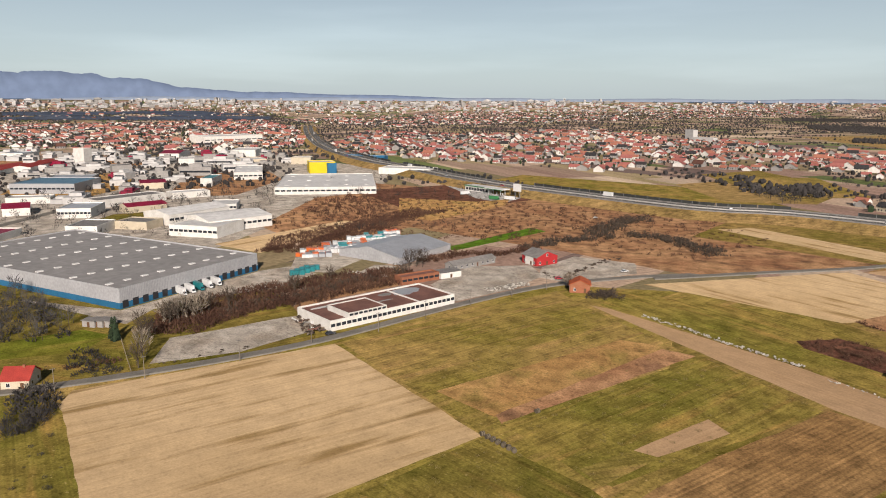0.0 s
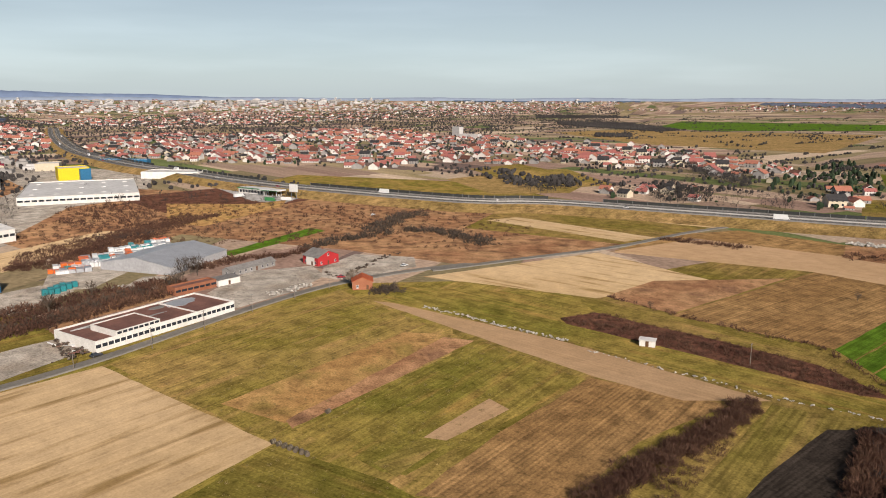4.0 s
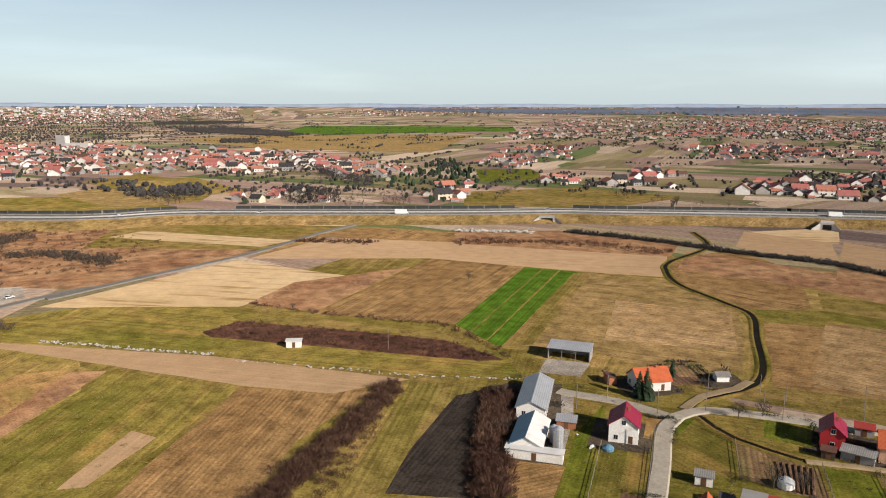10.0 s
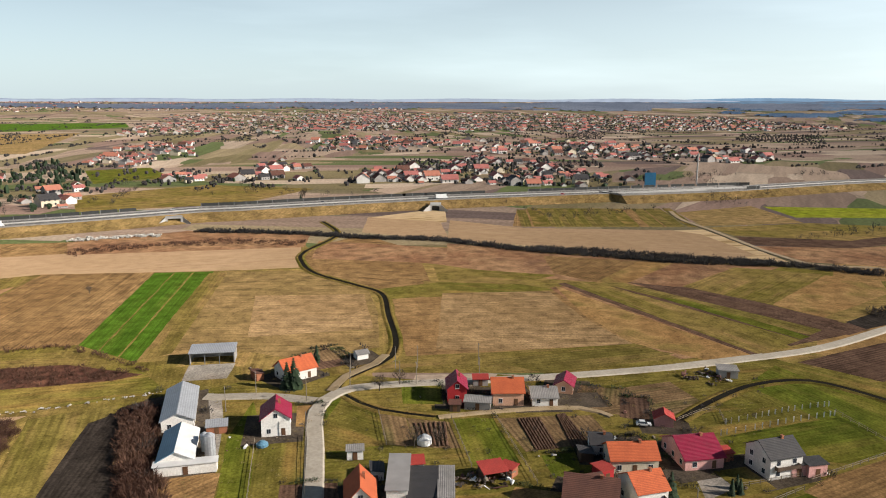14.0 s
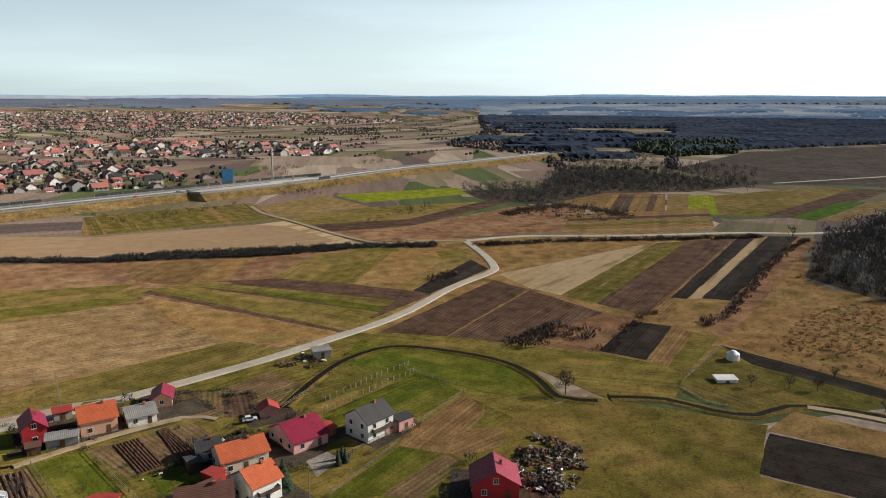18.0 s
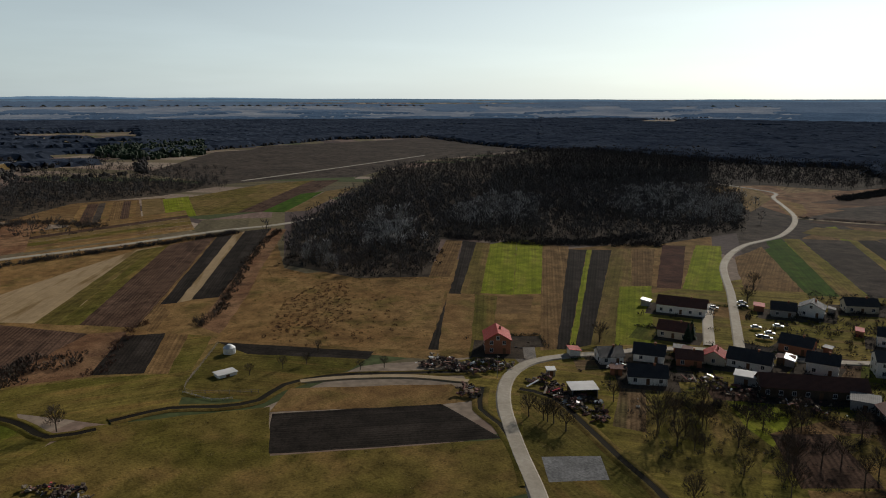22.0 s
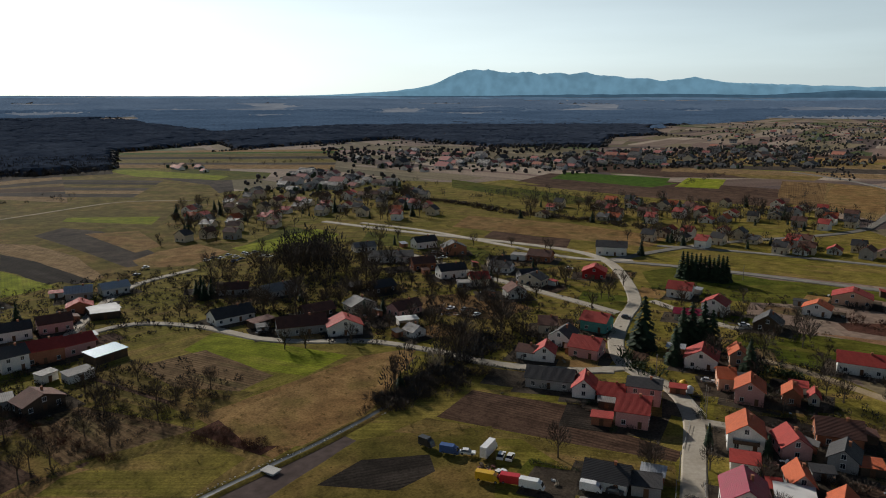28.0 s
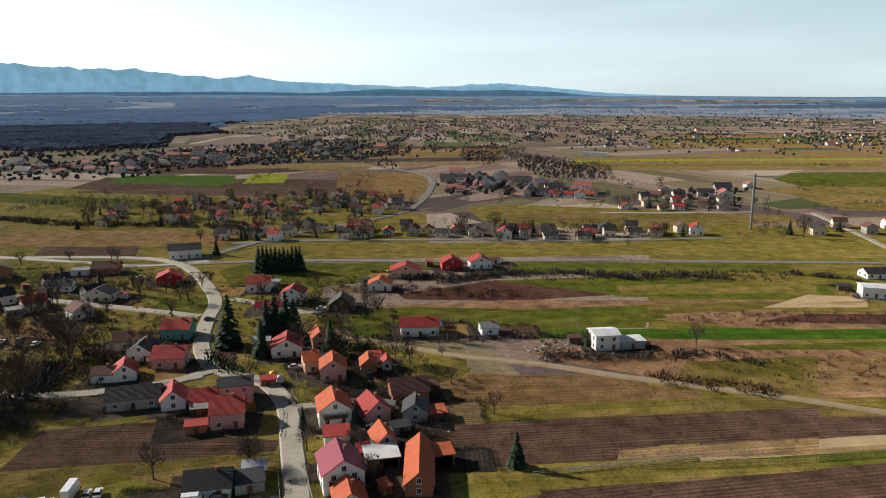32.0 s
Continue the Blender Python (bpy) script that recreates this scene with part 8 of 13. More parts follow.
def bale(x, y, rot):
    e = thing("hay_bale", x, y, 0.1, rot, "weathered round hay bale on the grass", "hay bale", "hay bales")
    obj("straw", *tube((-0.6, 0, 0.65), (0.6, 0, 0.65), 0.68, 0.68, 14), "hay", e)
    obj("wrap", *join(tube((-0.35, 0, 0.65), (-0.25, 0, 0.65), 0.695, 0.695, 14), tube((0.25, 0, 0.65), (0.35, 0, 0.65), 0.695, 0.695, 14)), "timber", e)
    return e


M["lane_grey"] = plain_mat("motorway_asphalt", (0.13, 0.126, 0.12), (0.165, 0.16, 0.152), 0.02, 0.95, spec=0.05)
M["barrier"] = plain_mat("dark_barrier_slats", (0.035, 0.038, 0.036), (0.05, 0.052, 0.05), 0.4, 0.7, wave=0.4, wdir='Z')


def mid_house(x, y, rot, k):
    """A village house a few hundred metres off, one of twelve builds."""
    if not MIDS:
        MIDS.extend([None] * 12)
    if MIDS[k % 12] is None:
        for j in (k % 12,):
            r_ = random.Random(200 + j)
            wall, roof = r_.choice(("white", "white", "white", "cream", "grey")), ("r_red", "r_orange", "r_brown", "r_red", "r_dark", "r_brown", "r_magenta", "r_orange", "r_red", "r_brown", "r_dark", "r_red")[j]
            w, d, wh, rh = r_.uniform(7.6, 10.2), r_.uniform(6.8, 8.6), r_.choice((3.0, 4.9, 5.2)), r_.uniform(2.4, 3.2)
            kind = {"r_red": "red tiled", "r_orange": "orange tiled", "r_brown": "weathered brown", "r_dark": "dark grey", "r_magenta": "crimson"}[roof]
            tone = {"white": "white plastered", "cream": "cream plastered", "pink": "pink plastered", "grey": "grey rendered", "brick": "bare brick"}[wall]
            MIDS[j] = (house("%s village house with a %s gable roof" % (tone, kind), 0, 0, 0, w, d, wh, rh, r_.choice("wd"), wall, roof, 1, group="village houses"))
            MIDS[j]["used"] = 0
    p = MIDS[k % 12]
    m = pose(x, y, 0.15, 0, 0, rot)
    if not p["used"]:
        p["used"] = 1
        p.matrix_world = m
        return p
    return copy_thing(p, m)



# motorway
ROAD_LINE = motorway([(-439.6, 2414.6), (-339.0, 1881.9), (-222.9, 1373.6), (-118.6, 1074.1), (-45.7, 934.7), (28.6, 793.2), (95.9, 699.7), (202.9, 582.7), (266.2, 555.3), (348.4, 475.2), (423.7, 399.6), (495.7, 335.3), (510.5, 312.6), (571.7, 238.1), (630.8, 154.9), (714.1, 18.6), (781.0, -96.9), (690.2, 31.8), (747.0, -62.9), (855.6, -197.8), (938.7, -332.2), (1037.2, -488.1)])
for i0, i1 in ((24, 40), (41, 56), (57, 72), (73, 84), (86, 98), (99, 110), (111, 123), (124, 136)):
    noise_wall(ROAD_LINE, i0, i1, -1)
portal("white concrete underpass below the motorway", 366.0, 436.0, -40, 7, 4.2)
portal("white concrete underpass below the motorway", 461.2, 335.3, -54, 9, 4.2)
portal("white concrete underpass below the motorway", 578.9, 168.1, -74, 6, 4.2)
# industry and the lane
hall("huge grey warehouse with a blue plinth and skylights", -119.4, 344.4, 61.6, 86.0, 150.0, 8.6, "panel", "r_membrane", band='blue', lights=(9, 6), doors=16)
van("white lorry parked at a loading dock", -122.0, 331.2, -44, "c_white", length=8.5, height=3.4, name='lorry')
van("white lorry parked at a loading dock", -119.4, 335.7, -45, "c_white", length=8.5, height=3.4, name='lorry')
van("white lorry parked at a loading dock", -116.8, 340.3, -45, "c_teal", length=8.5, height=3.4, name='lorry')
van("white lorry parked at a loading dock", -114.0, 345.1, -46, "c_white", length=8.5, height=3.4, name='lorry')
van("white lorry parked at a loading dock", -111.3, 350.0, -46, "c_white", length=8.5, height=3.4, name='lorry')
shed("grey portable cabin beside the houses", -141.7, 281.1, -14, 5.8, 4.0, 2.6, 2.8, "grey", "r_grey")
shed("grey portable cabin beside the houses", -138.7, 281.3, -17, 6.0, 4.0, 2.6, 2.8, "grey", "r_grey")
shed("grey portable cabin beside the houses", -135.8, 281.5, -20, 6.3, 4.0, 2.6, 2.8, "grey", "r_grey")
house("bungalow with a bright red tiled roof", -134.0, 216.5, 7, 8.4, 9.0, 3.4, 3.2, "w", "cream", "r_red", group='')
shed("red roofed porch beside the houses", -138.8, 222.4, 1, 3.5, 4.0, 2.8, 2.8, "white", "r_red")
tree("thuja", -126.1, 268.1, 1.30)
tree("thuja", -123.4, 264.8, 1.30)
tree("pale", -112.3, 283.9, 1.10)
tree("pale", -110.2, 285.8, 1.10)
tree("pale", -108.1, 287.7, 1.10)
tree("pale", -105.4, 289.6, 1.10)
tree("pale", -103.2, 291.6, 1.10)
tree("pale", -100.4, 293.6, 1.10)
tree("pale", -106.3, 246.9, 1.10)
tree("bare", -103.3, 236.1, 1.00)
tree("bare", -112.3, 261.8, 1.00)
wood("bare brown wood behind the warehouse", 6.0, 0.85, (-173.4, 264.2), (-211.7, 326.5), (-199.4, 331.6), (-150.3, 289.0), (-143.3, 266.2), (-157.8, 258.7))
thicket("dense russet thicket behind the yard", "thicket", 12, 3.0, 1.4, (-116.8, 278.4), (-95.3, 293.6), (-87.2, 305.9), (-74.9, 314.8), (-55.1, 329.1))
thicket("tall bushes behind the yard", "twig", 9, 4.0, 1.4, (-91.9, 297.6), (-85.9, 310.2), (-75.9, 319.3), (-65.6, 324.1))
thicket("low bushes on a lawn", "thicket", 6, 4.0, 1.0, (-133.5, 235.8), (-123.6, 238.5), (-114.9, 240.0))
field("gravel_yard", "pale gravel yard", "yard", 55, (-101.2, 240.1), (-104.4, 268.4), (-88.6, 278.8), (-69.0, 294.0), (-58.7, 300.2), (-51.2, 277.6), (-65.1, 262.4), (-72.9, 253.1))
field("meadow", "rough lawn by the lane", "grass", -10, (-153.3, 240.8), (-157.5, 258.1), (-130.4, 274.8), (-105.0, 232.3), (-125.8, 221.2), (-133.7, 216.6))
field("grass_field", "mown lawn behind the hedge", "lush", 32, (-162.3, 246.3), (-165.3, 261.1), (-142.8, 278.1), (-128.9, 271.4), (-130.4, 252.4), (-154.9, 243.6))
field("gravel_yard", "paved yard around the warehouse", "yard", 62, (-194.0, 322.0), (-139.2, 305.2), (-97.2, 381.2), (-84.6, 391.3), (-66.9, 375.5), (-81.4, 343.8), (-98.4, 333.2), (-125.9, 307.5), (-128.5, 285.5), (-169.7, 309.0))
brush("dark bushes beside the red roofed bungalow", "wood", 2.6, 1.3, (-132.9, 212.4), (-127.2, 217.9), (-117.0, 212.6), (-111.6, 198.1), (-114.2, 185.3), (-118.4, 181.9))
brush("low weeds in the rough grass", "wood", 6.0, 0.5, (-116.4, 178.7), (-112.2, 196.2), (-85.9, 156.2), (-101.5, 153.6))
fence("low timber fence of weathered wooden posts", (-122.5, 266.5), (-103.9, 231.5))
rubble_line("broken hedge stumps along the lane", "spoil", 2.0, 2.0, 0.6, (-100.1, 237.5), (-72.1, 257.7), (-49.9, 275.9))
pole(-120.8, 214.9, 30)
pole(-97.2, 226.2, 30)
pole(-70.7, 243.2, 30)
stack("teal shipping crates in a row", -75.4, 371.0, 20, 8, 3, 2.6, "c_teal", 3)
stack("teal shipping crates in a row", -73.5, 374.7, 20, 8, 3, 2.6, "c_teal", 3)
stack("teal shipping crates in a row", -71.6, 378.5, 20, 8, 3, 2.6, "c_teal", 3)
stack("teal shipping crates in a row", -69.7, 382.4, 20, 8, 3, 2.6, "c_teal", 3)
workshop = hall("long white workshop with a rust stained flat roof", -19.2, 297.7, 40.4, 65.1, 26.0, 3.7, "white", "r_rust", windows=26, lights=(0, 0))
# its raised middle part, and torn roofing felt with grey sheets showing through
obj("upper_wall", *boxes((-24, -5, 0.02, 0.4, 4.4, 6.0), (-24, -5, 15.6, 16, 3.7, 6.0), (-24, -23.6, 0.4, 15.6, 3.7, 6.0), (-5.4, -5, 0.4, 15.6, 3.7, 6.0)), "white", workshop)
obj("upper_roof", *boxes((-23.6, -5.4, 0.4, 15.6, 5.3, 5.6)), "r_rust", workshop)
pane = None
for k in range(8):
    if pane is None:
        pane = obj("window", *boxes((-0.9, 0.9, -0.06, 0.02, 0, 0.9)), "glass", workshop)
        pane.location = (-22.6, 0, 4.7)
    else:
        again(pane, "window", workshop, pose(-22.6 + 2.3 * k, 0, 4.7))


def torn_sheet(px, py, pz, rx, ry, seed, mat, label):
    rnd = random.Random(seed)
    ring = []
    for k in range(14):
        f, g = math.tau * k / 14, rnd.uniform(0.65, 1.1)
        ring.append((px + rx * g * math.cos(f), py + ry * g * math.sin(f)))
    vs = [(p[0], p[1], pz + 0.06 + rnd.uniform(0, 0.12)) for p in ring] + [(p[0], p[1], pz) for p in ring]
    fs = [tuple(range(14))] + [(k, k + 14, (k + 1) % 14 + 14, (k + 1) % 14) for k in range(14)]
    obj("torn_sheet", vs, fs, mat, workshop, label)


torn_sheet(-17, 20, 3.7, 7.5, 3.6, 3, "r_grey", "bent grey roofing sheets")
torn_sheet(-24, 21, 3.7, 5, 1.2, 4, "r_white", "pale torn roofing felt")
torn_sheet(20, 19.5, 3.7, 8.5, 5.2, 5, "r_metal", "bare grey roof deck")
torn_sheet(9, 21, 3.7, 4, 2.4, 6, "r_grey", "bare grey roof deck")
torn_sheet(3, 13, 3.7, 5, 0.7, 7, "r_membrane", "curled strip of roofing felt")
obj("parapet_wall", *boxes((13, 13.3, 0.4, 25.6, 3.7, 4.3)), "white", workshop)
hall("roofless red brick shell", -10.7, 357.5, 35.2, 22.5, 7.0, 3.2, "brick", "r_rust", windows=7)
shed("small white outbuilding beside the houses", 4.7, 367.3, 32, 12.4, 7.0, 3.0, 3.2, "white", "r_grey")
house("long grey barn with a weathered roof", 18.0, 393.1, 41, 31.5, 7.0, 3.0, 1.8, "w", "grey", "r_grey", chimney=False)
house("old red walled house with a grey roof", 58.4, 398.3, 31, 14.8, 13.0, 5.0, 3.4, "d", "redwall", "r_grey")
shed("white side wing beside the houses", 49.4, 398.4, -51, 8.7, 7.0, 4.6, 5.0, "white", "r_grey")
hall("grey metal hall with a shallow gable", -9.4, 416.0, 55.1, 50.2, 45.0, 3.9, "panel", "r_metal", rh=4.0, ridge='w')
house("unfinished red brick house by the lane", 65.6, 337.8, -10, 9.7, 9.0, 4.2, 2.4, "d", "brick", "r_orange", chimney=False)
field("gravel_yard", "derelict concrete yard", "yard", 39, (-5.4, 353.0), (15.7, 393.4), (48.6, 396.5), (52.2, 372.2), (33.0, 345.0), (6.3, 322.8), (-0.5, 341.1))
field("gravel_yard", "cracked concrete lot", "yard", 5, (55.5, 392.3), (77.3, 420.4), (108.9, 402.6), (102.7, 378.7), (62.9, 359.2), (50.5, 369.5))
field("scrub_field", "rough russet bank behind the workshop", "scrub", 65, (-65.3, 310.4), (-65.0, 344.7), (-47.2, 375.9), (-25.2, 396.9), (-18.1, 362.9), (-22.3, 350.3), (-54.3, 322.7), (-59.9, 304.8))
field("gravel_yard", "sandy heap yard", "yard", 47, (-46.6, 370.4), (-37.4, 396.6), (-25.0, 393.8), (-28.5, 368.0))
rubble_line("low heaps of rubble", "rubble", 5, 2.0, 0.9, (-47.2, 375.9), (-41.1, 378.8), (-36.6, 387.6))
rubble_line("foundation walls of a ruin", "rubble", 6, 1.5, 1.0, (22.1, 342.4), (31.9, 346.4), (41.0, 352.3))
rubble_line("rubble on the lot", "spoil", 5, 4, 1.0, (54.2, 377.8), (63.3, 369.7), (92.2, 408.7), (102.2, 415.5))
heap("scattered demolition timber lying on bare ground", 2.5, 1.2, (-61.6, 292.1), (-56.8, 299.3), (-45.3, 279.1), (-51.5, 269.8))
thicket("bare bushes behind the workshop", "twig", 10, 3.0, 1.4, (-65.4, 322.5), (-57.1, 340.2), (-44.7, 354.8), (-34.3, 362.6))
tree("bare", -56.5, 359.7, 0.90)
tree("bare", -23.2, 365.5, 0.90)
tree("bare", -20.4, 370.9, 0.90)
tree("big", -17.8, 385.0, 0.70)
tree("big", -14.0, 391.0, 0.70)
tree("big", -10.7, 391.1, 0.70)
thicket("hedge beside the barns", "thicket", 9, 3.0, 1.4, (-9.0, 406.7), (13.9, 424.0), (37.5, 428.0), (54.0, 443.1))
thicket("bare hedge between the fields", "twig", 14, 3.0, 1.4, (54.4, 446.9), (72.8, 467.5), (92.9, 472.3))
tree("pale", 61.4, 346.9, 0.80)
tree("pale", 63.2, 346.9, 0.80)
thicket("dark bushes round the brick house", "twig", 12, 2.0, 1.4, (71.3, 333.3), (73.9, 329.0), (79.5, 333.4))
car("dark car parked on the lane", -43.3, 272.1, 30, "c_dark")
car("parked car on the lot", 97.3, 380.3, 15, "c_white")
car("parked car on the lot", 59.8, 363.5, -17, "c_red")
car("parked car on the lot", 118.8, 561.7, 46, "c_white")
pole(-48.8, 261.1, 30)
pole(-25.1, 276.9, 30)
pole(-6.8, 294.7, 30)
pole(12.8, 314.8, 30)
pole(32.5, 330.5, 30)
pole(50.6, 344.3, 30)
stack("steel tube bundles in a storage yard", -51.5, 448.1, 102, 13.2, 4.6, 2.9, "r_metal", 3)
stack("orange pipe bundles in a storage yard", -49.6, 445.5, 14, 11.8, 3.7, 2.5, "c_orange", 5)
stack("white wrapped pallets in a storage yard", -70.5, 423.6, 14, 9.5, 5.6, 2.2, "c_white", 3)
stack("orange pipe bundles in a storage yard", -76.2, 419.6, 12, 8.0, 5.6, 1.9, "c_orange", 3)
stack("orange pipe bundles in a storage yard", -33.7, 491.6, 14, 10.5, 3.6, 3.0, "c_orange", 5)
stack("steel tube bundles in a storage yard", -71.8, 415.7, 12, 15.7, 5.7, 2.1, "r_metal", 4)
stack("white wrapped pallets in a storage yard", -61.6, 428.9, 12, 10.7, 5.5, 2.5, "c_white", 5)
stack("white wrapped pallets in a storage yard", -49.7, 463.8, 14, 14.5, 4.4, 2.1, "c_white", 4)
stack("white wrapped pallets in a storage yard", -61.4, 453.5, 12, 15.6, 4.1, 2.2, "c_white", 5)
stack("teal crates in a storage yard", -43.4, 471.3, 12, 11.6, 5.1, 2.6, "c_teal", 3)
stack("white wrapped pallets in a storage yard", -78.8, 427.7, 14, 12.1, 5.7, 2.0, "c_white", 4)
stack("white wrapped pallets in a storage yard", -77.1, 414.5, 14, 8.3, 5.8, 1.7, "c_white", 4)
stack("orange pipe bundles in a storage yard", -58.6, 451.1, 14, 10.2, 5.1, 1.7, "c_orange", 5)
stack("orange pipe bundles in a storage yard", -69.4, 442.6, 102, 9.2, 5.1, 3.2, "c_orange", 3)
stack("teal crates in a storage yard", -48.2, 474.9, 102, 15.4, 3.1, 2.8, "c_teal", 4)
stack("white wrapped pallets in a storage yard", -41.0, 471.5, 12, 8.4, 5.7, 1.7, "c_white", 4)
stack("steel tube bundles in a storage yard", -68.4, 443.0, 102, 15.6, 4.9, 2.9, "r_metal", 3)
stack("orange pipe bundles in a storage yard", -75.9, 427.6, 14, 10.4, 4.4, 3.2, "c_orange", 3)
stack("white wrapped pallets in a storage yard", -32.1, 483.4, 102, 13.8, 4.4, 2.1, "c_white", 4)
stack("teal crates in a storage yard", -37.4, 488.5, 12, 13.0, 4.5, 2.1, "c_teal", 3)
stack("teal crates in a storage yard", -59.2, 445.3, 102, 10.9, 5.4, 2.8, "c_teal", 5)
stack("white wrapped pallets in a storage yard", -55.7, 466.1, 14, 12.5, 5.0, 2.9, "c_white", 4)
stack("white wrapped pallets in a storage yard", -43.6, 460.1, 14, 13.2, 4.7, 1.6, "c_white", 5)
stack("white wrapped pallets in a storage yard", -44.4, 471.4, 14, 10.3, 4.5, 2.7, "c_white", 4)
stack("steel tube bundles in a storage yard", -66.0, 432.2, 14, 10.8, 5.5, 3.0, "r_metal", 5)
stack("white wrapped pallets in a storage yard", -61.9, 446.6, 102, 9.1, 5.9, 1.9, "c_white", 4)
stack("steel tube bundles in a storage yard", -34.4, 479.5, 12, 13.8, 5.2, 1.9, "r_metal", 5)
stack("white wrapped pallets in a storage yard", -56.4, 435.5, 102, 12.4, 5.6, 2.0, "c_white", 3)
stack("teal crates in a storage yard", -73.7, 423.9, 102, 9.4, 5.3, 1.9, "c_teal", 5)
stack("orange pipe bundles in a storage yard", -81.4, 417.2, 12, 8.4, 3.4, 2.1, "c_orange", 3)
stack("white wrapped pallets in a storage yard", -59.5, 443.8, 14, 10.8, 5.0, 1.7, "c_white", 3)
stack("orange pipe bundles in a storage yard", -70.3, 418.6, 14, 11.2, 3.8, 2.3, "c_orange", 3)
stack("orange pipe bundles in a storage yard", -48.5, 458.4, 102, 12.9, 3.3, 2.5, "c_orange", 4)
stack("white wrapped pallets in a storage yard", -34.0, 486.6, 12, 11.4, 5.4, 2.6, "c_white", 4)
field("gravel_yard", "storage yard", "yard", 63, (-82.0, 380.9), (-85.3, 425.4), (-64.3, 464.4), (-27.4, 487.2), (-26.2, 465.3), (-46.0, 412.5), (-59.3, 378.5))
# industrial estate
hall("large white store with skylight strips", -112.8, 703.7, 7.1, 97.2, 130.0, 6.5, "white", "r_white", lights=(5, 3), windows=18)
hall("white store wing with a glazed front", -221.3, 832.4, 13.3, 31.8, 90.0, 8.0, "white", "r_white", lights=(3, 2), windows=6)
hall("yellow and blue box tower", -149.4, 911.4, 15.5, 32.1, 30.0, 13.0, "yellow", "r_white")
hall("blue box of the store", -137.3, 910.1, 20.9, 11.4, 28.0, 12.0, "blue", "r_white")
hall("white factory hall on the estate", -165.4, 477.5, -15.0, 36.3, 34.0, 7.0, "white", "r_white", windows=10)
hall("white factory hall with shed roofs", -141.2, 507.8, 43.2, 48.3, 40.0, 8.0, "white", "r_white", windows=12, rh=2.5)
hall("white factory hall on the estate", -181.6, 542.7, 56.3, 54.5, 30.0, 8.0, "white", "r_white", windows=12, rh=2.5)
hall("low factory annex on the estate", -218.1, 504.8, -11.8, 24.8, 20.0, 5.0, "cream", "r_grey")
hall("white workshop hall on the estate", -240.1, 478.8, 1.4, 21.2, 30.0, 6.0, "white", "r_grey")
hall("pale blue office hall", -383.9, 698.5, 2.0, 61.5, 60.0, 9.0, "panel", "r_blue", windows=14)
hall("white depot on the estate", -639.5, 1090.5, 3.2, 32.5, 50.0, 9.0, "white", "r_metal")
hall("red roofed depot on the estate", -530.3, 910.8, 99.2, 95.3, 30.0, 6.0, "white", "r_red", rh=2)
hall("red roofed workshop on the estate", -519.6, 962.0, 100.5, 114.5, 25.0, 6.0, "white", "r_red", rh=2)
hall("crimson roofed hall on the estate", -331.0, 562.2, 28.0, 19.1, 30.0, 6.0, "white", "r_magenta", rh=2.5)
hall("metal roofed hall on the estate", -281.3, 552.4, 7.9, 24.9, 35.0, 7.0, "white", "r_metal", windows=9)
hall("long grey roofed hall", -268.7, 631.3, 55.3, 65.7, 22.0, 6.0, "white", "r_grey")
hall("long crimson roofed hall", -239.4, 588.5, 43.6, 32.2, 18.0, 5.0, "cream", "r_magenta", rh=2)
hall("low white hall on the estate", -232.8, 674.7, 36.6, 35.2, 18.0, 5.0, "white", "r_white")
hall("white office block on the estate", -179.6, 593.2, 10.0, 21.4, 30.0, 5.0, "white", "r_white", windows=8)
hall("crimson roofed store on the estate", -294.4, 743.0, 25.2, 24.8, 24.0, 6.0, "cream", "r_magenta", rh=2)
hall("teal roofed hall on the estate", -247.5, 764.6, 2.2, 12.3, 40.0, 8.0, "white", "c_teal")
hall("grey depot on the estate", -389.6, 764.3, 16.0, 43.1, 40.0, 8.0, "grey", "r_metal")
hall("crimson roofed hall on the estate", -412.2, 1108.5, 3.2, 29.3, 60.0, 9.0, "white", "r_magenta", rh=3)
hall("white depot on the estate", -332.6, 1021.7, 14.7, 66.8, 40.0, 8.0, "white", "r_white")
hall("white depot on the estate", -317.9, 1170.2, 3.4, 39.9, 60.0, 10.0, "white", "r_white")
hall("white shopping hall on the estate", -436.1, 1546.1, 43.1, 131.7, 70.0, 14.0, "white", "r_white", windows=10)
hall("row of white trailers", -358.5, 628.3, 16.3, 35.1, 20.0, 5.0, "white", "r_white")
hall("white feed mill tower", -489.0, 1013.6, 72.2, 14.4, 18.0, 22.0, "white", "r_white")
hall("grey works building on the estate", -378.2, 865.1, 29.6, 21.6, 25.0, 12.0, "grey", "r_grey")
hall("cream depot on the estate", -264.2, 1025.2, 24.6, 36.9, 40.0, 7.0, "cream", "r_white")
hall("cream factory on the estate", -200.1, 1035.3, 3.0, 27.7, 30.0, 9.0, "cream", "r_white")
hall("crimson roofed row on the estate", -282.5, 471.5, 89.3, 25.1, 16.0, 4.0, "white", "r_magenta")
hall("white roadside hall on the estate", -47.7, 896.7, -18.7, 67.0, 30.0, 7.0, "white", "r_white")
service_station(34.2, 730.2, 52.6, 705.5, -49)
billboard(69.9, 682.3, -49)
van("dark red trailer parked by the motorway", -14.3, 865.6, -45, "c_red", 11.0, 3.2, name="trailer")
van("dark green trailer parked by the motorway", -7.7, 846.2, -52, "c_green", 11.0, 3.2, name="trailer")
van("dark red trailer parked by the motorway", 3.0, 827.2, -43, "c_red", 11.0, 3.2, name="trailer")
van("dull green trailer parked by the motorway", 7.3, 815.2, -49, "c_green", 11.0, 3.2, name="trailer")
van("white trailer parked by the motorway", 22.1, 704.9, 31, "c_white", 11.0, 3.2, name="trailer")
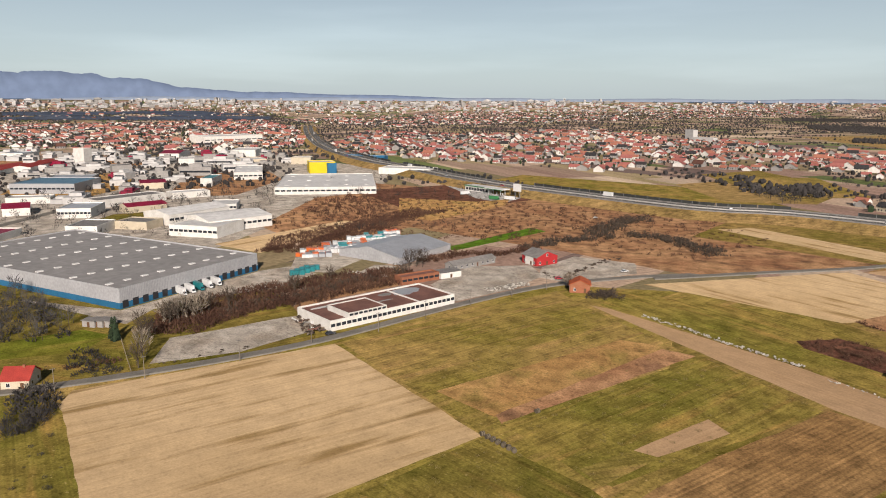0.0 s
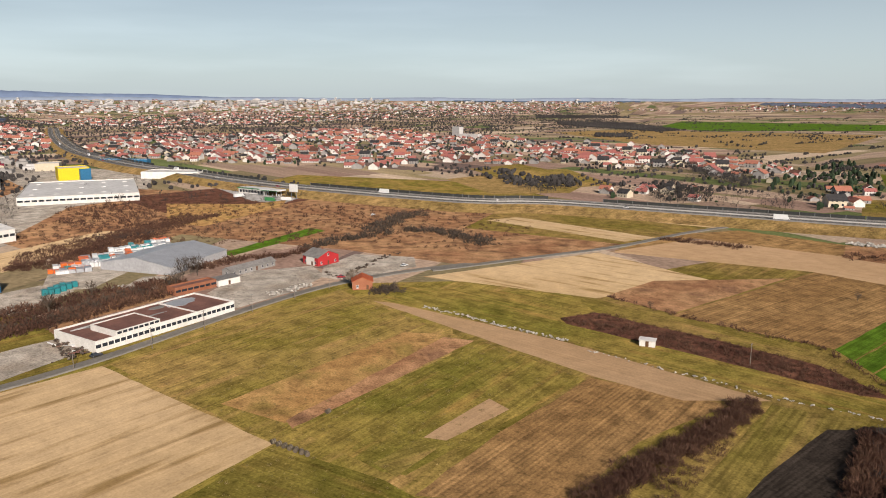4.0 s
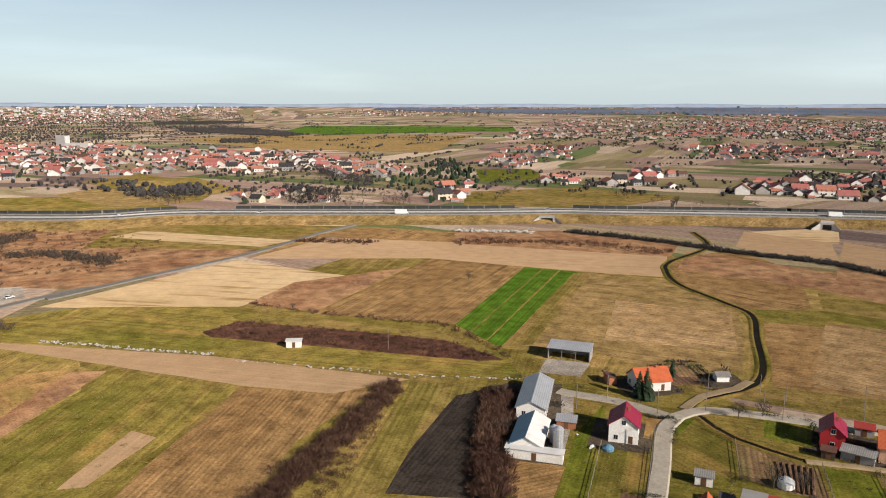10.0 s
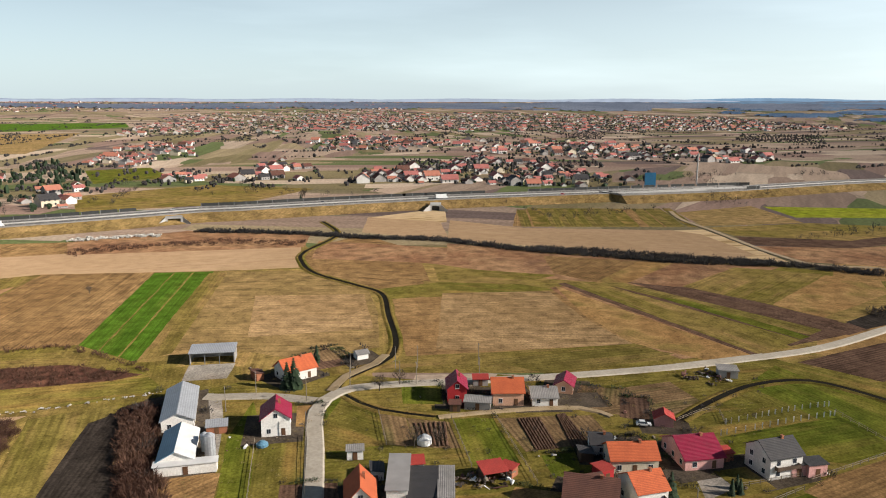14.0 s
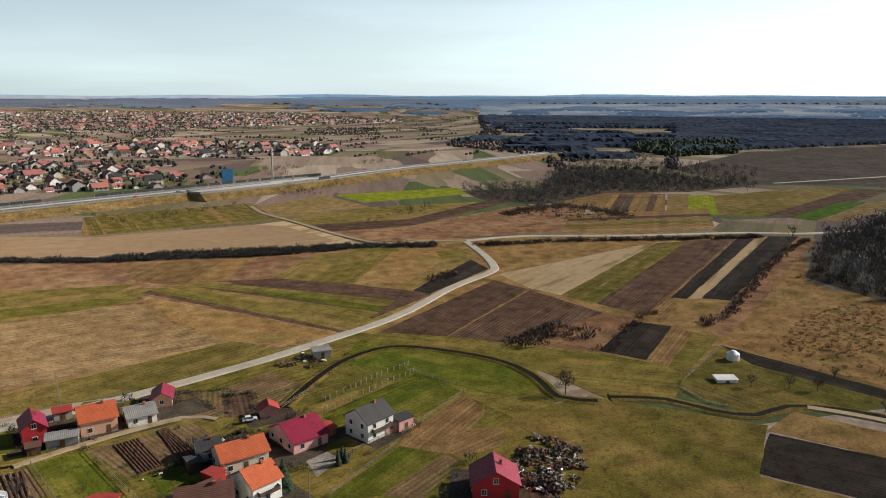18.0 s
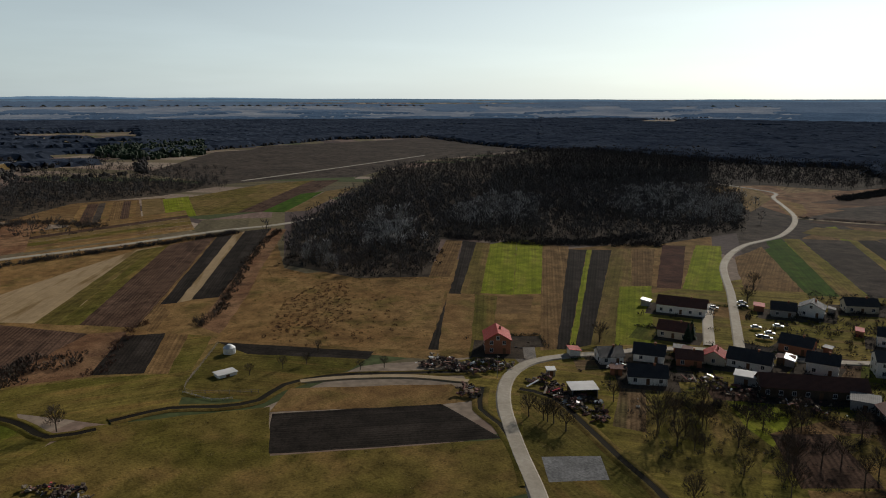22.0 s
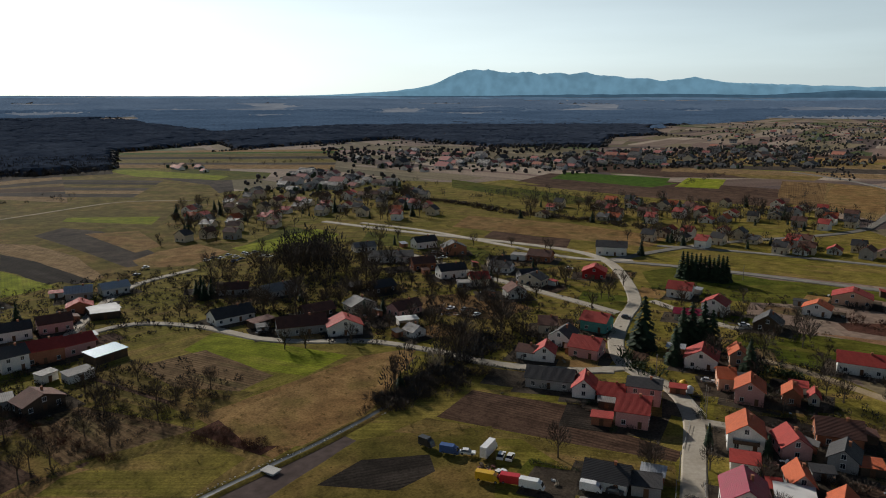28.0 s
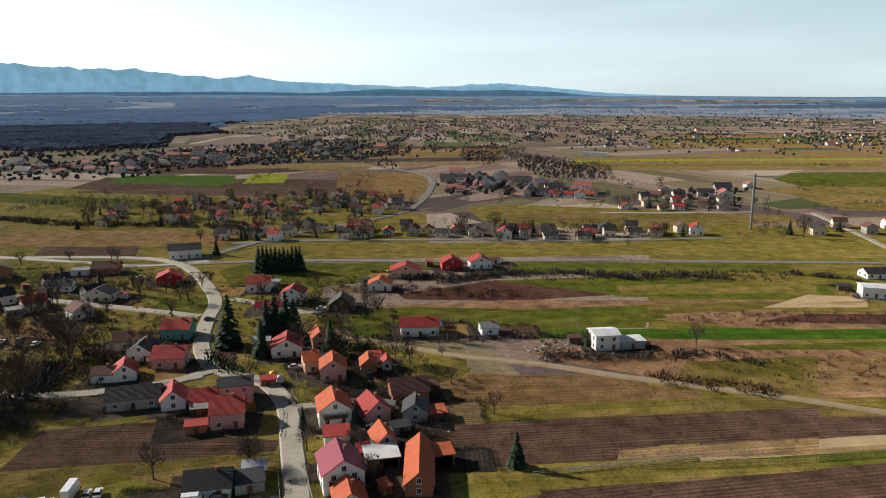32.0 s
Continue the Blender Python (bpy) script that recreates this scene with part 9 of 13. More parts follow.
van("green trailer parked by the motorway", 47.7, 669.0, -39, "c_green", 11.0, 3.2, name="trailer")
van("white trailer parked by the motorway", 62.1, 667.2, -29, "c_white", 11.0, 3.2, name="trailer")
blocks("pale sheds of the trading estate", 62, (-432.5, 711.5), (-762.7, 1268.4), (-439.8, 1183.6), (-305.7, 1269.8), (-222.1, 1095.2), (-253.7, 957.7), (-260.4, 741.0), (-327.8, 635.1), low=4, high=8, material="far_pale")
blocks("grey sheds of the trading estate", 66, (-432.5, 711.5), (-762.7, 1268.4), (-439.8, 1183.6), (-305.7, 1269.8), (-222.1, 1095.2), (-253.7, 957.7), (-260.4, 741.0), (-327.8, 635.1), low=4, high=8, material="grey")
blocks("crimson roofed sheds of the estate", 120, (-432.5, 711.5), (-762.7, 1268.4), (-439.8, 1183.6), (-305.7, 1269.8), (-222.1, 1095.2), (-253.7, 957.7), (-260.4, 741.0), (-327.8, 635.1), low=4, high=8, material="r_magenta")
village("far village of white houses with red roofs", 27, 20, (-814.5, 1355.8), (-1469.2, 2459.9), (-719.5, 3012.5), (-400.4, 2152.5), (-260.5, 1394.5), (-334.4, 1268.0), (-505.3, 1257.1), near=680, trees=0.7)
village("far village of white houses with red roofs", 24, 70, (-169.2, 1199.8), (-226.1, 1524.2), (-210.3, 2059.4), (112.2, 1924.5), (474.0, 2425.8), (565.8, 1694.6), (438.6, 1443.3), (395.5, 1078.1), (200.7, 940.4), (93.6, 1043.5), (-20.6, 1138.4), near=680, trees=0.6, skip=0.08)
village("far village of white houses with red roofs", 26, 50, (512.6, 1690.3), (673.0, 1703.3), (671.8, 1112.6), (549.1, 905.8), (464.1, 975.9), (400.6, 949.6), (322.0, 1027.9), near=680, trees=0.7)
village("far village of white houses with red roofs", 40, 30, (-720.3, 3115.7), (233.0, 4035.4), (1902.3, 4072.1), (2264.1, 3846.1), (1625.9, 3472.1), (604.8, 3101.8), (-159.7, 2500.3), near=680, trees=0.9, skip=0.2)
village("far village of white houses with red roofs", 55, 10, (-1631.1, 2733.7), (-2047.2, 3440.7), (-1190.6, 4089.4), (249.5, 4325.6), (227.5, 3937.7), (-765.0, 3311.0), near=680, trees=0.9, skip=0.4)
blocks("far pale city of tower blocks", 95, (-2666.0, 3242.4), (-2991.8, 3646.2), (-1505.4, 4582.9), (1135.4, 4746.1), (1078.7, 4504.6), (-1330.3, 4042.7))
blocks("far grey city quarter", 90, (-2666.0, 3242.4), (-2991.8, 3646.2), (-1505.4, 4582.9), (1135.4, 4746.1), (1078.7, 4504.6), (-1330.3, 4042.7), material="grey")
blocks("far low pale city quarter", 90, (-1113.1, 3819.9), (-285.1, 4481.0), (1753.6, 4486.9), (2468.7, 4156.7), (2386.4, 4015.6), (46.8, 3830.5), low=5, high=11)
village("far village of white houses with red roofs", 48, 15, (-1961.6, 3294.9), (-2382.1, 4012.9), (-306.1, 4813.1), (2491.3, 4196.2), (2282.8, 3838.3), (244.0, 4229.3), near=0, trees=1.0, skip=0.3)
hall("white grain silo tower", 592.4, 1779.6, -66.6, 27.3, 14.0, 22.0, "far_pale", "r_grey")
hall("white mill building on the estate", 588.0, 1669.8, -54.4, 53.2, 16.0, 9.0, "far_pale", "r_grey")
village("far village of white houses with red roofs", 24, 60, (516.4, 1069.0), (739.2, 1445.8), (831.5, 1218.7), (756.2, 901.4), (644.6, 805.5), (520.9, 873.5), near=680, skip=0.05)
village("far village of white houses with red roofs", 26, 30, (555.2, 751.3), (707.1, 911.8), (789.3, 844.1), (602.4, 639.0), (535.0, 712.6), near=680)
village("far village of white houses with red roofs", 22, 30, (351.9, 625.5), (405.1, 680.5), (486.5, 648.1), (418.8, 547.5), near=680)
village("far village of white houses with red roofs", 22, 60, (485.4, 502.7), (593.9, 596.7), (640.2, 582.3), (518.6, 463.9), near=680)
village("far village of white houses with red roofs", 24, 20, (827.7, 742.3), (1200.5, 991.8), (1373.5, 931.0), (1040.4, 714.8), (825.1, 680.3), near=680)
village("far village of white houses with red roofs", 24, 50, (684.0, 521.6), (816.6, 595.6), (785.8, 522.0), (687.0, 459.2), near=680)
village("far village of white houses with red roofs", 24, 50, (733.7, 464.6), (1048.6, 559.9), (915.8, 442.2), (764.6, 380.4), near=680)
village("far village of white houses with red roofs", 50, 30, (1606.2, 1348.5), (3044.5, 2202.0), (4197.3, 1414.7), (2544.4, 850.2), (1883.5, 995.5), near=680, trees=0.9)
village("far village of white houses with red roofs", 30, 10, (1193.9, 588.5), (1502.2, 672.0), (1612.6, 535.3), (1320.6, 436.6), near=680)
village("far village of white houses with red roofs", 24, 30, (746.5, 318.5), (936.3, 361.3), (926.9, 303.6), (772.5, 251.4), near=680)
village("far village of white houses with red roofs", 50, 10, (1925.2, 3556.6), (3488.3, 3412.6), (4585.6, 1549.0), (4275.4, 1441.7), (3116.8, 2622.0), near=680, trees=1.0, skip=0.35)
far_wood("hedges beyond the motorway", 9, 0.5, (428.3, 719.1), (521.7, 706.2), (506.5, 549.7), (464.3, 488.4), (457.6, 590.6), open_=0.35)
far_wood("dark spruces beyond the motorway", 14, 0.8, (718.6, 768.4), (887.9, 840.2), (728.3, 647.8), (632.5, 588.7), (670.8, 695.4), material='needle', open_=0.3)
far_wood("bare grove beyond the motorway", 8, 0.5, (316.0, 708.9), (388.4, 791.9), (385.1, 718.1), (331.8, 653.7))
far_wood("far field woods on the far plain", 22, 0.6, (1412.3, 3126.6), (1624.8, 3340.1), (1512.9, 2179.2), (1253.7, 2241.8))
thicket("tree belt by the underpass", "twig", 20, 4.0, 1.4, (101.6, 481.4), (121.7, 524.8), (152.3, 557.0))
thicket("tree belt by the underpass", "twig", 18, 4.0, 1.4, (133.0, 489.7), (149.5, 475.8), (163.9, 428.8))
thicket("dark scrub patch between the fields", "thicket", 12, 3.0, 1.2, (282.6, 402.7), (297.3, 390.4), (309.5, 371.9))
rubble_line("pale rubble heap on bare ground", "rubble", 9, 3.0, 1.8, (387.2, 359.2), (402.4, 340.2), (418.5, 317.3))
thicket("russet brambles between the fields", "thicket", 18, 5.0, 0.9, (354.4, 328.6), (385.8, 296.8), (414.9, 251.8), (414.7, 217.0))
# fields by the lane
rubble_line("broken concrete lining the track", "rubble", 2.6, 0.8, 0.6, (85.3, 300.2), (98.1, 281.7), (110.0, 261.1), (124.5, 239.6))
rubble_line("broken concrete lining the track", "rubble", 1.8, 1.2, 0.55, (127.5, 227.1), (142.0, 203.8), (152.9, 186.1), (160.4, 172.2), (171.6, 158.8), (184.2, 142.6))
thicket("russet thicket between fields", "thicket", 9, 1.8, 1.1, (79.0, 134.6), (90.6, 140.6), (105.0, 146.8), (122.5, 155.4), (142.4, 164.7), (149.1, 167.3))
thicket("red brambles between the fields", "thicket", 7, 2.4, 0.7, (137.3, 264.3), (157.1, 242.2), (174.6, 213.5), (188.1, 185.6), (194.7, 163.7))
thicket("hedge between fields between the fields", "thicket", 2.5, 2.2, 0.8, (171.9, 292.9), (183.9, 258.7), (198.6, 228.8), (209.8, 207.9), (209.9, 196.1), (199.9, 161.2))
shed("small white field cabin", 150.3, 224.8, -40, 5.6, 3.0, 2.4, 2.5, "white", "r_white")
pole(173.7, 197.4, 30)
tree("bare2", 278.2, 251.7, 0.50)
tree("bare2", 180.1, 268.9, 0.50)
bale(11.2, 185.8, 20)
bale(12.5, 184.1, 33)
bale(13.8, 182.5, 46)
bale(15.1, 180.9, 59)
bale(16.4, 179.3, 72)
bale(17.7, 177.7, 85)
bale(18.9, 176.2, 98)
bale(28.1, 200.8, 40)
# farm by the ditch
house("white farm barn with a blue and white roof", 142.5, 108.4, -61, 8.2, 17.0, 3.2, 2.4, "d", "white", "r_blue", chimney=False, roof2='r_white')
house("white farm hall with a metal roof", 162.0, 121.5, -59, 8.6, 24.0, 3.4, 2.2, "d", "white", "r_metal", chimney=False)
field("gravel_yard", "concrete farm yard", "yard", 34, (145.8, 104.8), (180.5, 128.2), (186.3, 123.0), (174.3, 115.0), (146.4, 99.3))
tank("steel milk tank in the farm yard", 152.1, 104.8, 1.4, 5.5, "r_metal")
tank("steel milk tank in the farm yard", 154.1, 107.6, 1.1, 4.5, "r_metal")
shed("white annex along the barn front", 141.7, 105.0, -62, 14.8, 2.5, 2.6, 2.7, "white", "r_white")
field("gravel_yard", "hardstanding before the open shed", "yard", -63, (194.4, 142.8), (207.6, 149.1), (214.1, 135.0), (200.8, 130.3))
shed("open machinery shed with a metal roof", 211.1, 142.3, -65, 15.1, 8.0, 4.0, 4.6, "grey", "r_metal", open_front=True)
house("white gabled house with a crimson roof", 166.7, 93.8, -63, 7.8, 9.5, 5.4, 3.2, "d", "white", "r_magenta")
house("white house with a bright orange roof", 206.4, 105.8, -36, 11.1, 8.5, 3.6, 3.6, "w", "white", "r_orange")
tree("fir", 198.3, 106.8, 0.90)
tree("fir", 198.8, 104.6, 0.90)
tree("thuja", 222.5, 108.0, 0.90)
tree("fir", 200.4, 104.0, 0.55)
house("small white hut in the village", 229.6, 93.5, -47, 4.1, 4.0, 2.2, 0.8, "w", "white", "r_grey", chimney=False, detail=0)

thicket("russet scrub south of the farm", "thicket", 8, 2.0, 1.1, (121.8, 109.6), (129.3, 111.7), (137.3, 114.6))
thicket("tall russet thicket beside the farm", "thicket", 7, 0.8, 1.5, (167.5, 139.0), (153.9, 129.0), (140.0, 117.5), (126.4, 105.4), (120.7, 99.9))
brush("russet brambles under the farm trees", "thicket", 2.2, 0.9, (169.7, 143.9), (174.7, 136.8), (143.5, 112.5), (122.6, 96.3), (116.6, 104.9), (136.5, 122.4))
brush("red brambles over the field band", "thicket", 2.4, 0.62, (135.8, 267.8), (154.4, 270.2), (181.4, 221.9), (196.7, 190.2), (196.1, 159.1), (188.4, 165.1), (165.7, 205.5), (134.7, 259.3))
thicket("russet thicket between fields", "thicket", 7, 0.9, 1.15, (79.0, 134.6), (90.6, 140.6), (105.0, 146.8), (122.5, 155.4), (142.4, 164.7), (149.1, 167.3))
brush("russet weeds on the meadow before the wood", "thicket", 2.6, 0.42, (212.5, -191.7), (238.8, -228.4), (246.9, -260.2), (238.6, -272.6), (205.7, -236.9), (193.8, -222.0), (193.2, -194.1))
# Black of the plough and of the hedge's shadow in one colour.
field("ploughed_field", "black ploughed strip with painted tree shadow", "black", 22, (113.2, 123.4), (144.2, 139.3), (170.8, 147.6), (177.3, 144.0), (153.2, 127.2), (119.6, 108.6))
field("stubble_field", "dry plot beside the farm", "brown", -24, (119.6, 108.6), (137.9, 113.3), (144.7, 97.5), (127.7, 89.5))
field("grass_field", "striped lawn beside the farm", "lush", 25, (127.0, 88.3), (162.3, 106.1), (186.1, 111.9), (162.9, 95.6), (129.7, 81.8))
field("meadow", "garden lawn with swing and slide", "grass", 25, (129.7, 81.8), (163.9, 97.9), (168.8, 86.4), (134.8, 70.0))
field("grass_field", "sunny lawn by the lane", "lush", -80, (166.2, 79.4), (192.6, 91.1), (200.2, 88.2), (192.6, 74.6), (169.5, 63.2), (160.7, 75.6))
pole(177.2, 115.9, 30)
pole(190.4, 113.4, 30)
pole(167.4, 85.1, 30)
pole(190.4, 96.3, 30)
pole(215.6, 92.4, 30)
pole(224.0, 79.4, 30)
pole(227.0, 72.5, 30)
pole(235.3, 52.9, 30)
fence("low wooden garden fence", (133.0, 83.3), (162.0, 97.7))
fence("low wooden garden fence", (140.4, 72.5), (168.9, 86.2))
# ditches and brooks
ditch("deep winding drainage ditch", 1.9, (502.2, 235.0), (455.2, 202.3), (393.9, 197.1), (368.6, 186.0), (345.7, 167.0), (327.8, 136.5), (315.4, 118.2), (283.3, 103.3), (252.5, 89.2), (233.9, 84.9), (220.1, 88.5), (208.8, 92.5), (200.8, 91.4))
ditch("small brook with dark banks", 1.8, (207.7, -12.7), (227.0, -24.6), (242.5, -37.7), (250.4, -55.0), (240.6, -73.0), (224.6, -88.3), (207.5, -93.5), (190.9, -93.7), (184.6, -103.8))
ditch("small brook with dark banks", 1.8, (186.2, -108.7), (180.0, -123.9), (168.6, -132.7), (162.4, -142.7), (164.9, -156.0), (156.6, -171.3), (139.1, -185.2), (122.0, -198.3))
ditch("dry ditch by the lane", 1.3, (111.2, -189.7), (103.0, -174.8), (93.3, -169.1), (80.1, -155.9), (70.9, -143.1))
ditch("brook behind the gardens", 1.6, (100.6, -194.7), (88.8, -194.4), (72.2, -181.1), (57.5, -168.3), (45.4, -158.7), (35.7, -148.7))
ditch("brook with glinting water", 1.3, (-14.1, -148.6), (-26.9, -156.5), (-47.6, -164.4), (-67.0, -171.5), (-90.7, -182.5), (-111.3, -196.0), (-122.1, -205.9), wet=True)
shed("concrete slab footbridge by the brook", -47.4, -163.6, 30, 2.4, 3.6, 0.5, 0.5, "concrete", "concrete")
thicket("dark hedge along the old ditch", "wood", 9, 1.3, 1.2, (439.5, 298.2), (450.5, 230.5), (449.0, 178.8), (454.2, 125.5), (437.9, 71.9), (432.9, 23.4), (428.3, -20.2), (433.4, -65.3))
thicket("dark hedge along the old ditch", "wood", 9, 1.3, 1.2, (443.9, 64.2), (441.7, -4.6), (435.9, -73.8), (425.2, -120.4))
thicket("dark hedge along the gravel road", "wood", 7, 1.5, 1.15, (417.8, -149.3), (414.7, -207.2), (398.0, -290.9), (391.5, -331.9))
thicket("bushes by the bend", "twig", 8, 3.0, 1.2, (341.0, -97.2), (351.2, -111.7))
thicket("bushes by the ploughed field", "twig", 14, 3.0, 1.4, (240.1, -102.3), (250.9, -119.6), (243.9, -129.1))
thicket("dark bushes by the brook", "twig", 5, 4.0, 0.9, (199.8, -98.4), (204.5, -104.1))
thicket("russet bushes in the fields", "twig", 16, 5.0, 1.4, (526.6, -208.6), (554.4, -269.8), (494.5, -295.8))
# houses along the lane
house("small peach house with a crimson roof", 217.9, 21.7, -90, 5.7, 8.0, 2.8, 2.0, "d", "peach", "r_magenta", chimney=False)
house("low white house with a grey fibre roof", 206.7, 25.9, -74, 7.6, 9.0, 2.8, 1.8, "w", "white", "r_grey")
house("peach house with an orange tiled roof", 204.2, 36.6, -74, 9.3, 10.0, 4.4, 3.2, "w", "peach", "r_orange")
house("red walled house with a crimson roof", 202.0, 51.9, -73, 5.9, 9.0, 4.8, 2.8, "d", "redwall", "r_magenta")
shed("old grey outbuilding beside the houses", 198.4, 44.8, -82, 7.7, 4.0, 2.4, 2.8, "grey", "r_grey")
shed("dark garden shed beside the houses", 195.5, 50.9, -76, 3.2, 3.0, 2.2, 2.4, "darkwall", "r_brown")
shed("small white hut beside the houses", 160.0, 67.9, -68, 4.1, 3.0, 2.4, 2.6, "white", "r_grey")
field("meadow", "paddock of dry grass", "grass", -108, (177.1, 84.8), (197.5, 87.2), (189.1, 72.3), (170.1, 63.1), (164.1, 72.2), (162.2, 78.2))
field("vegetable_garden", "tilled vegetable plot", "garden", -154, (188.3, 72.1), (187.7, 63.7), (171.5, 55.7), (169.9, 63.2))
field("vegetable_garden", "vegetable beds with a small greenhouse", "garden", -154, (187.6, 63.3), (188.2, 50.8), (173.8, 43.5), (170.5, 54.7))
field("grass_field", "green garden strip", "lush", -155, (190.2, 50.2), (195.4, 39.6), (168.5, 26.3), (165.0, 38.5))
field("vegetable_garden", "ploughed vegetable strips", "garden", -148, (194.4, 38.0), (200.1, 23.4), (183.7, 14.1), (176.3, 26.6))
field("vegetable_garden", "vegetable rows", "garden", -151, (200.1, 23.4), (203.8, 12.1), (186.8, 3.7), (183.7, 14.1))
field("meadow", "shaded lawn", "grass", -86, (194.9, 64.4), (209.3, 69.1), (211.2, 57.8), (195.6, 53.3))
field("meadow", "shaded lawn with play frame", "grass", -68, (175.9, 26.6), (182.9, 14.1), (185.5, 7.2), (170.6, 2.9), (155.5, 15.3), (161.8, 21.4))
ditch("narrow garden ditch between grassy banks", 1.2, (198.0, 86.7), (193.7, 80.2), (190.7, 72.9), (190.0, 63.7), (190.1, 55.4))
tank("small white greenhouse dome", 173.3, 53.5, 2.0, 1.6, "c_white")
rubble_line("stacked pallets on the lawn", "rubble", 1.5, 2.0, 0.9, (174.2, 23.1), (176.1, 17.0))
fence("garden fence of weathered wooden posts", (194.4, 38.3), (160.6, 21.3))
fence("garden fence of weathered wooden posts", (188.3, 72.1), (170.1, 63.1))
fence("garden fence of weathered wooden posts", (190.5, 50.6), (164.4, 38.4))
tree("bare2", 172.9, 49.4, 0.80)
tree("bare2", 170.8, 55.5, 0.80)
tree("bare2", 204.5, 77.9, 0.80)
tree("bare2", 210.5, 73.2, 0.80)
pole(210.5, 73.2, 30)
pole(212.0, 68.1, 30)
pole(221.6, 49.5, 30)
pole(202.6, 87.1, 30)
shed("white yard house with a flat grey roof", 141.4, 50.2, -74, 4.7, 16.2, 4.4, 4.8, "white", "r_membrane")
shed("long byre with a dark ribbed roof", 142.4, 44.5, -74, 6.6, 12.3, 3.0, 3.9, "grey", "r_dark")
shed("barn with a pale concrete sheet roof", 143.2, 39.2, -75, 3.4, 13.8, 3.4, 3.6, "grey", "r_grey")
beds("vegetable_garden", "dark raised vegetable rows beside the gardens", 8, (195.6, 32.4), (198.2, 26.2), (180.6, 18.5), (177.7, 24.3))
beds("vegetable_garden", "dark raised vegetable rows beside the gardens", 6, (201.4, 21.8), (202.9, 19.5), (185.9, 10.8), (181.9, 15.3))
beds("vegetable_garden", "dug rows before the small greenhouse", 7, (184.5, 60.5), (187.9, 51.4), (174.0, 46.8), (171.3, 53.8))
rubble_line("pale stones in the brook", "rubble", 1.2, 0.9, 0.32, (-18.6, -154.4), (-31.8, -160.5), (-44.1, -164.8), (-60.1, -169.1), (-76.0, -174.7), (-90.7, -179.0))
house("white house with a steep orange roof", 135.3, 56.4, -67, 6.6, 10.0, 4.2, 4.0, "d", "white", "r_orange")
shed("open red roofed store", 158.6, 31.0, -57, 5.8, 5.0, 2.6, 3.2, "darkwall", "r_red", open_front=True)
shed("brick outhouse beside the houses", 161.8, 29.4, -110, 3.7, 3.0, 2.4, 2.6, "brick", "r_red")
heap("yard clutter and firewood", 2.2, 0.8, (154.1, 36.4), (162.7, 36.5), (160.4, 26.6), (155.2, 26.6))
heap("clutter in the farm yard", 2.4, 0.8, (157.4, 43.6), (162.1, 43.3), (158.7, 35.5), (153.3, 38.3))
house("cream barn house with an orange roof", 172.4, -1.0, -72, 11.7, 8.5, 3.8, 3.0, "w", "cream", "r_orange")
house("white two storey house with an orange roof", 155.5, -5.2, -59, 7.5, 9.0, 5.4, 3.0, "w", "white", "r_orange", balcony=True)
house("pink hall with a large crimson roof", 179.0, -17.6, -65, 10.3, 13.0, 3.2, 3.6, "w", "pink", "r_magenta")
house("white villa with a dark tiled roof", 179.8, -36.3, -58, 9.3, 9.0, 6.0, 3.2, "w", "white", "r_dark", balcony=True)
shed("small pink annex with a dark roof", 182.6, -44.0, -64, 5.0, 3.5, 3.2, 3.4, "pink", "r_dark")
shed("pink porch with a dark roof", 181.5, -39.6, -63, 4.1, 3.0, 3.0, 3.2, "pink", "r_dark")
house("small pink pavilion in the village", 201.5, -8.3, -86, 5.1, 4.0, 2.6, 1.6, "d", "pink", "r_red", chimney=False, detail=0)
house("small dark roofed house", 179.5, 7.5, -78, 5.3, 7.0, 3.2, 1.4, "w", "white", "r_dark")
house("large house with a weathered brown roof", 150.7, 8.2, -89, 11.7, 9.0, 3.8, 3.8, "w", "cream", "r_brown")
shed("red porch beside the houses", 166.5, 5.2, -48, 3.5, 4.0, 3.0, 3.0, "redwall", "r_red")
tree("fir", 160.0, -9.0, 0.80)
tree("thuja", 171.2, -24.4, 0.60)
tree("thuja", 169.1, -24.9, 0.60)
tree("thuja", 167.9, -22.9, 0.60)
field("gravel_yard", "paved drive before the hall", "yard", -105, (176.6, -9.7), (180.8, -22.5), (172.5, -24.9), (163.7, -17.2), (173.3, -15.5))
field("vegetable_garden", "rough tilled garden", "garden", -56, (220.9, 14.4), (237.5, -10.5), (218.0, -22.8), (206.4, -14.5), (206.7, 12.8))
field("grass_field", "mown lawn behind the villa", "lush", -56, (199.1, -23.2), (221.9, -56.6), (203.2, -67.3), (192.3, -53.2), (191.4, -42.4), (189.3, -25.7))
field("grass_field", "green garden bed", "lush", -49, (155.1, -18.8), (173.5, -40.1), (168.0, -47.6), (151.1, -30.4), (152.0, -18.4))
field("stubble_field", "tilled garden by the paddock", "brown", -46, (174.2, -39.5), (182.8, -46.4), (201.2, -67.5), (187.6, -69.2), (166.4, -50.5))
field("vegetable_garden", "weedy garden beds", "garden", -53, (151.1, -30.4), (166.4, -50.5), (161.0, -52.2), (146.8, -39.0))
field("stubble_field", "bare earth paddock", "brown", -66, (167.7, -50.9), (178.7, -59.0), (176.2, -70.3), (166.5, -66.0), (162.8, -53.4))
fence("white post paddock fence", (208.3, -25.3), (214.9, -34.1), (223.9, -45.8), (230.1, -56.3), material='frame', rails=0, step=2.4, height=1.6, thick=0.13)
fence("white post paddock fence", (200.4, -23.3), (206.9, -32.8), (215.2, -44.1), (223.1, -56.4), material='frame', rails=0, step=2.4, height=1.6, thick=0.13)
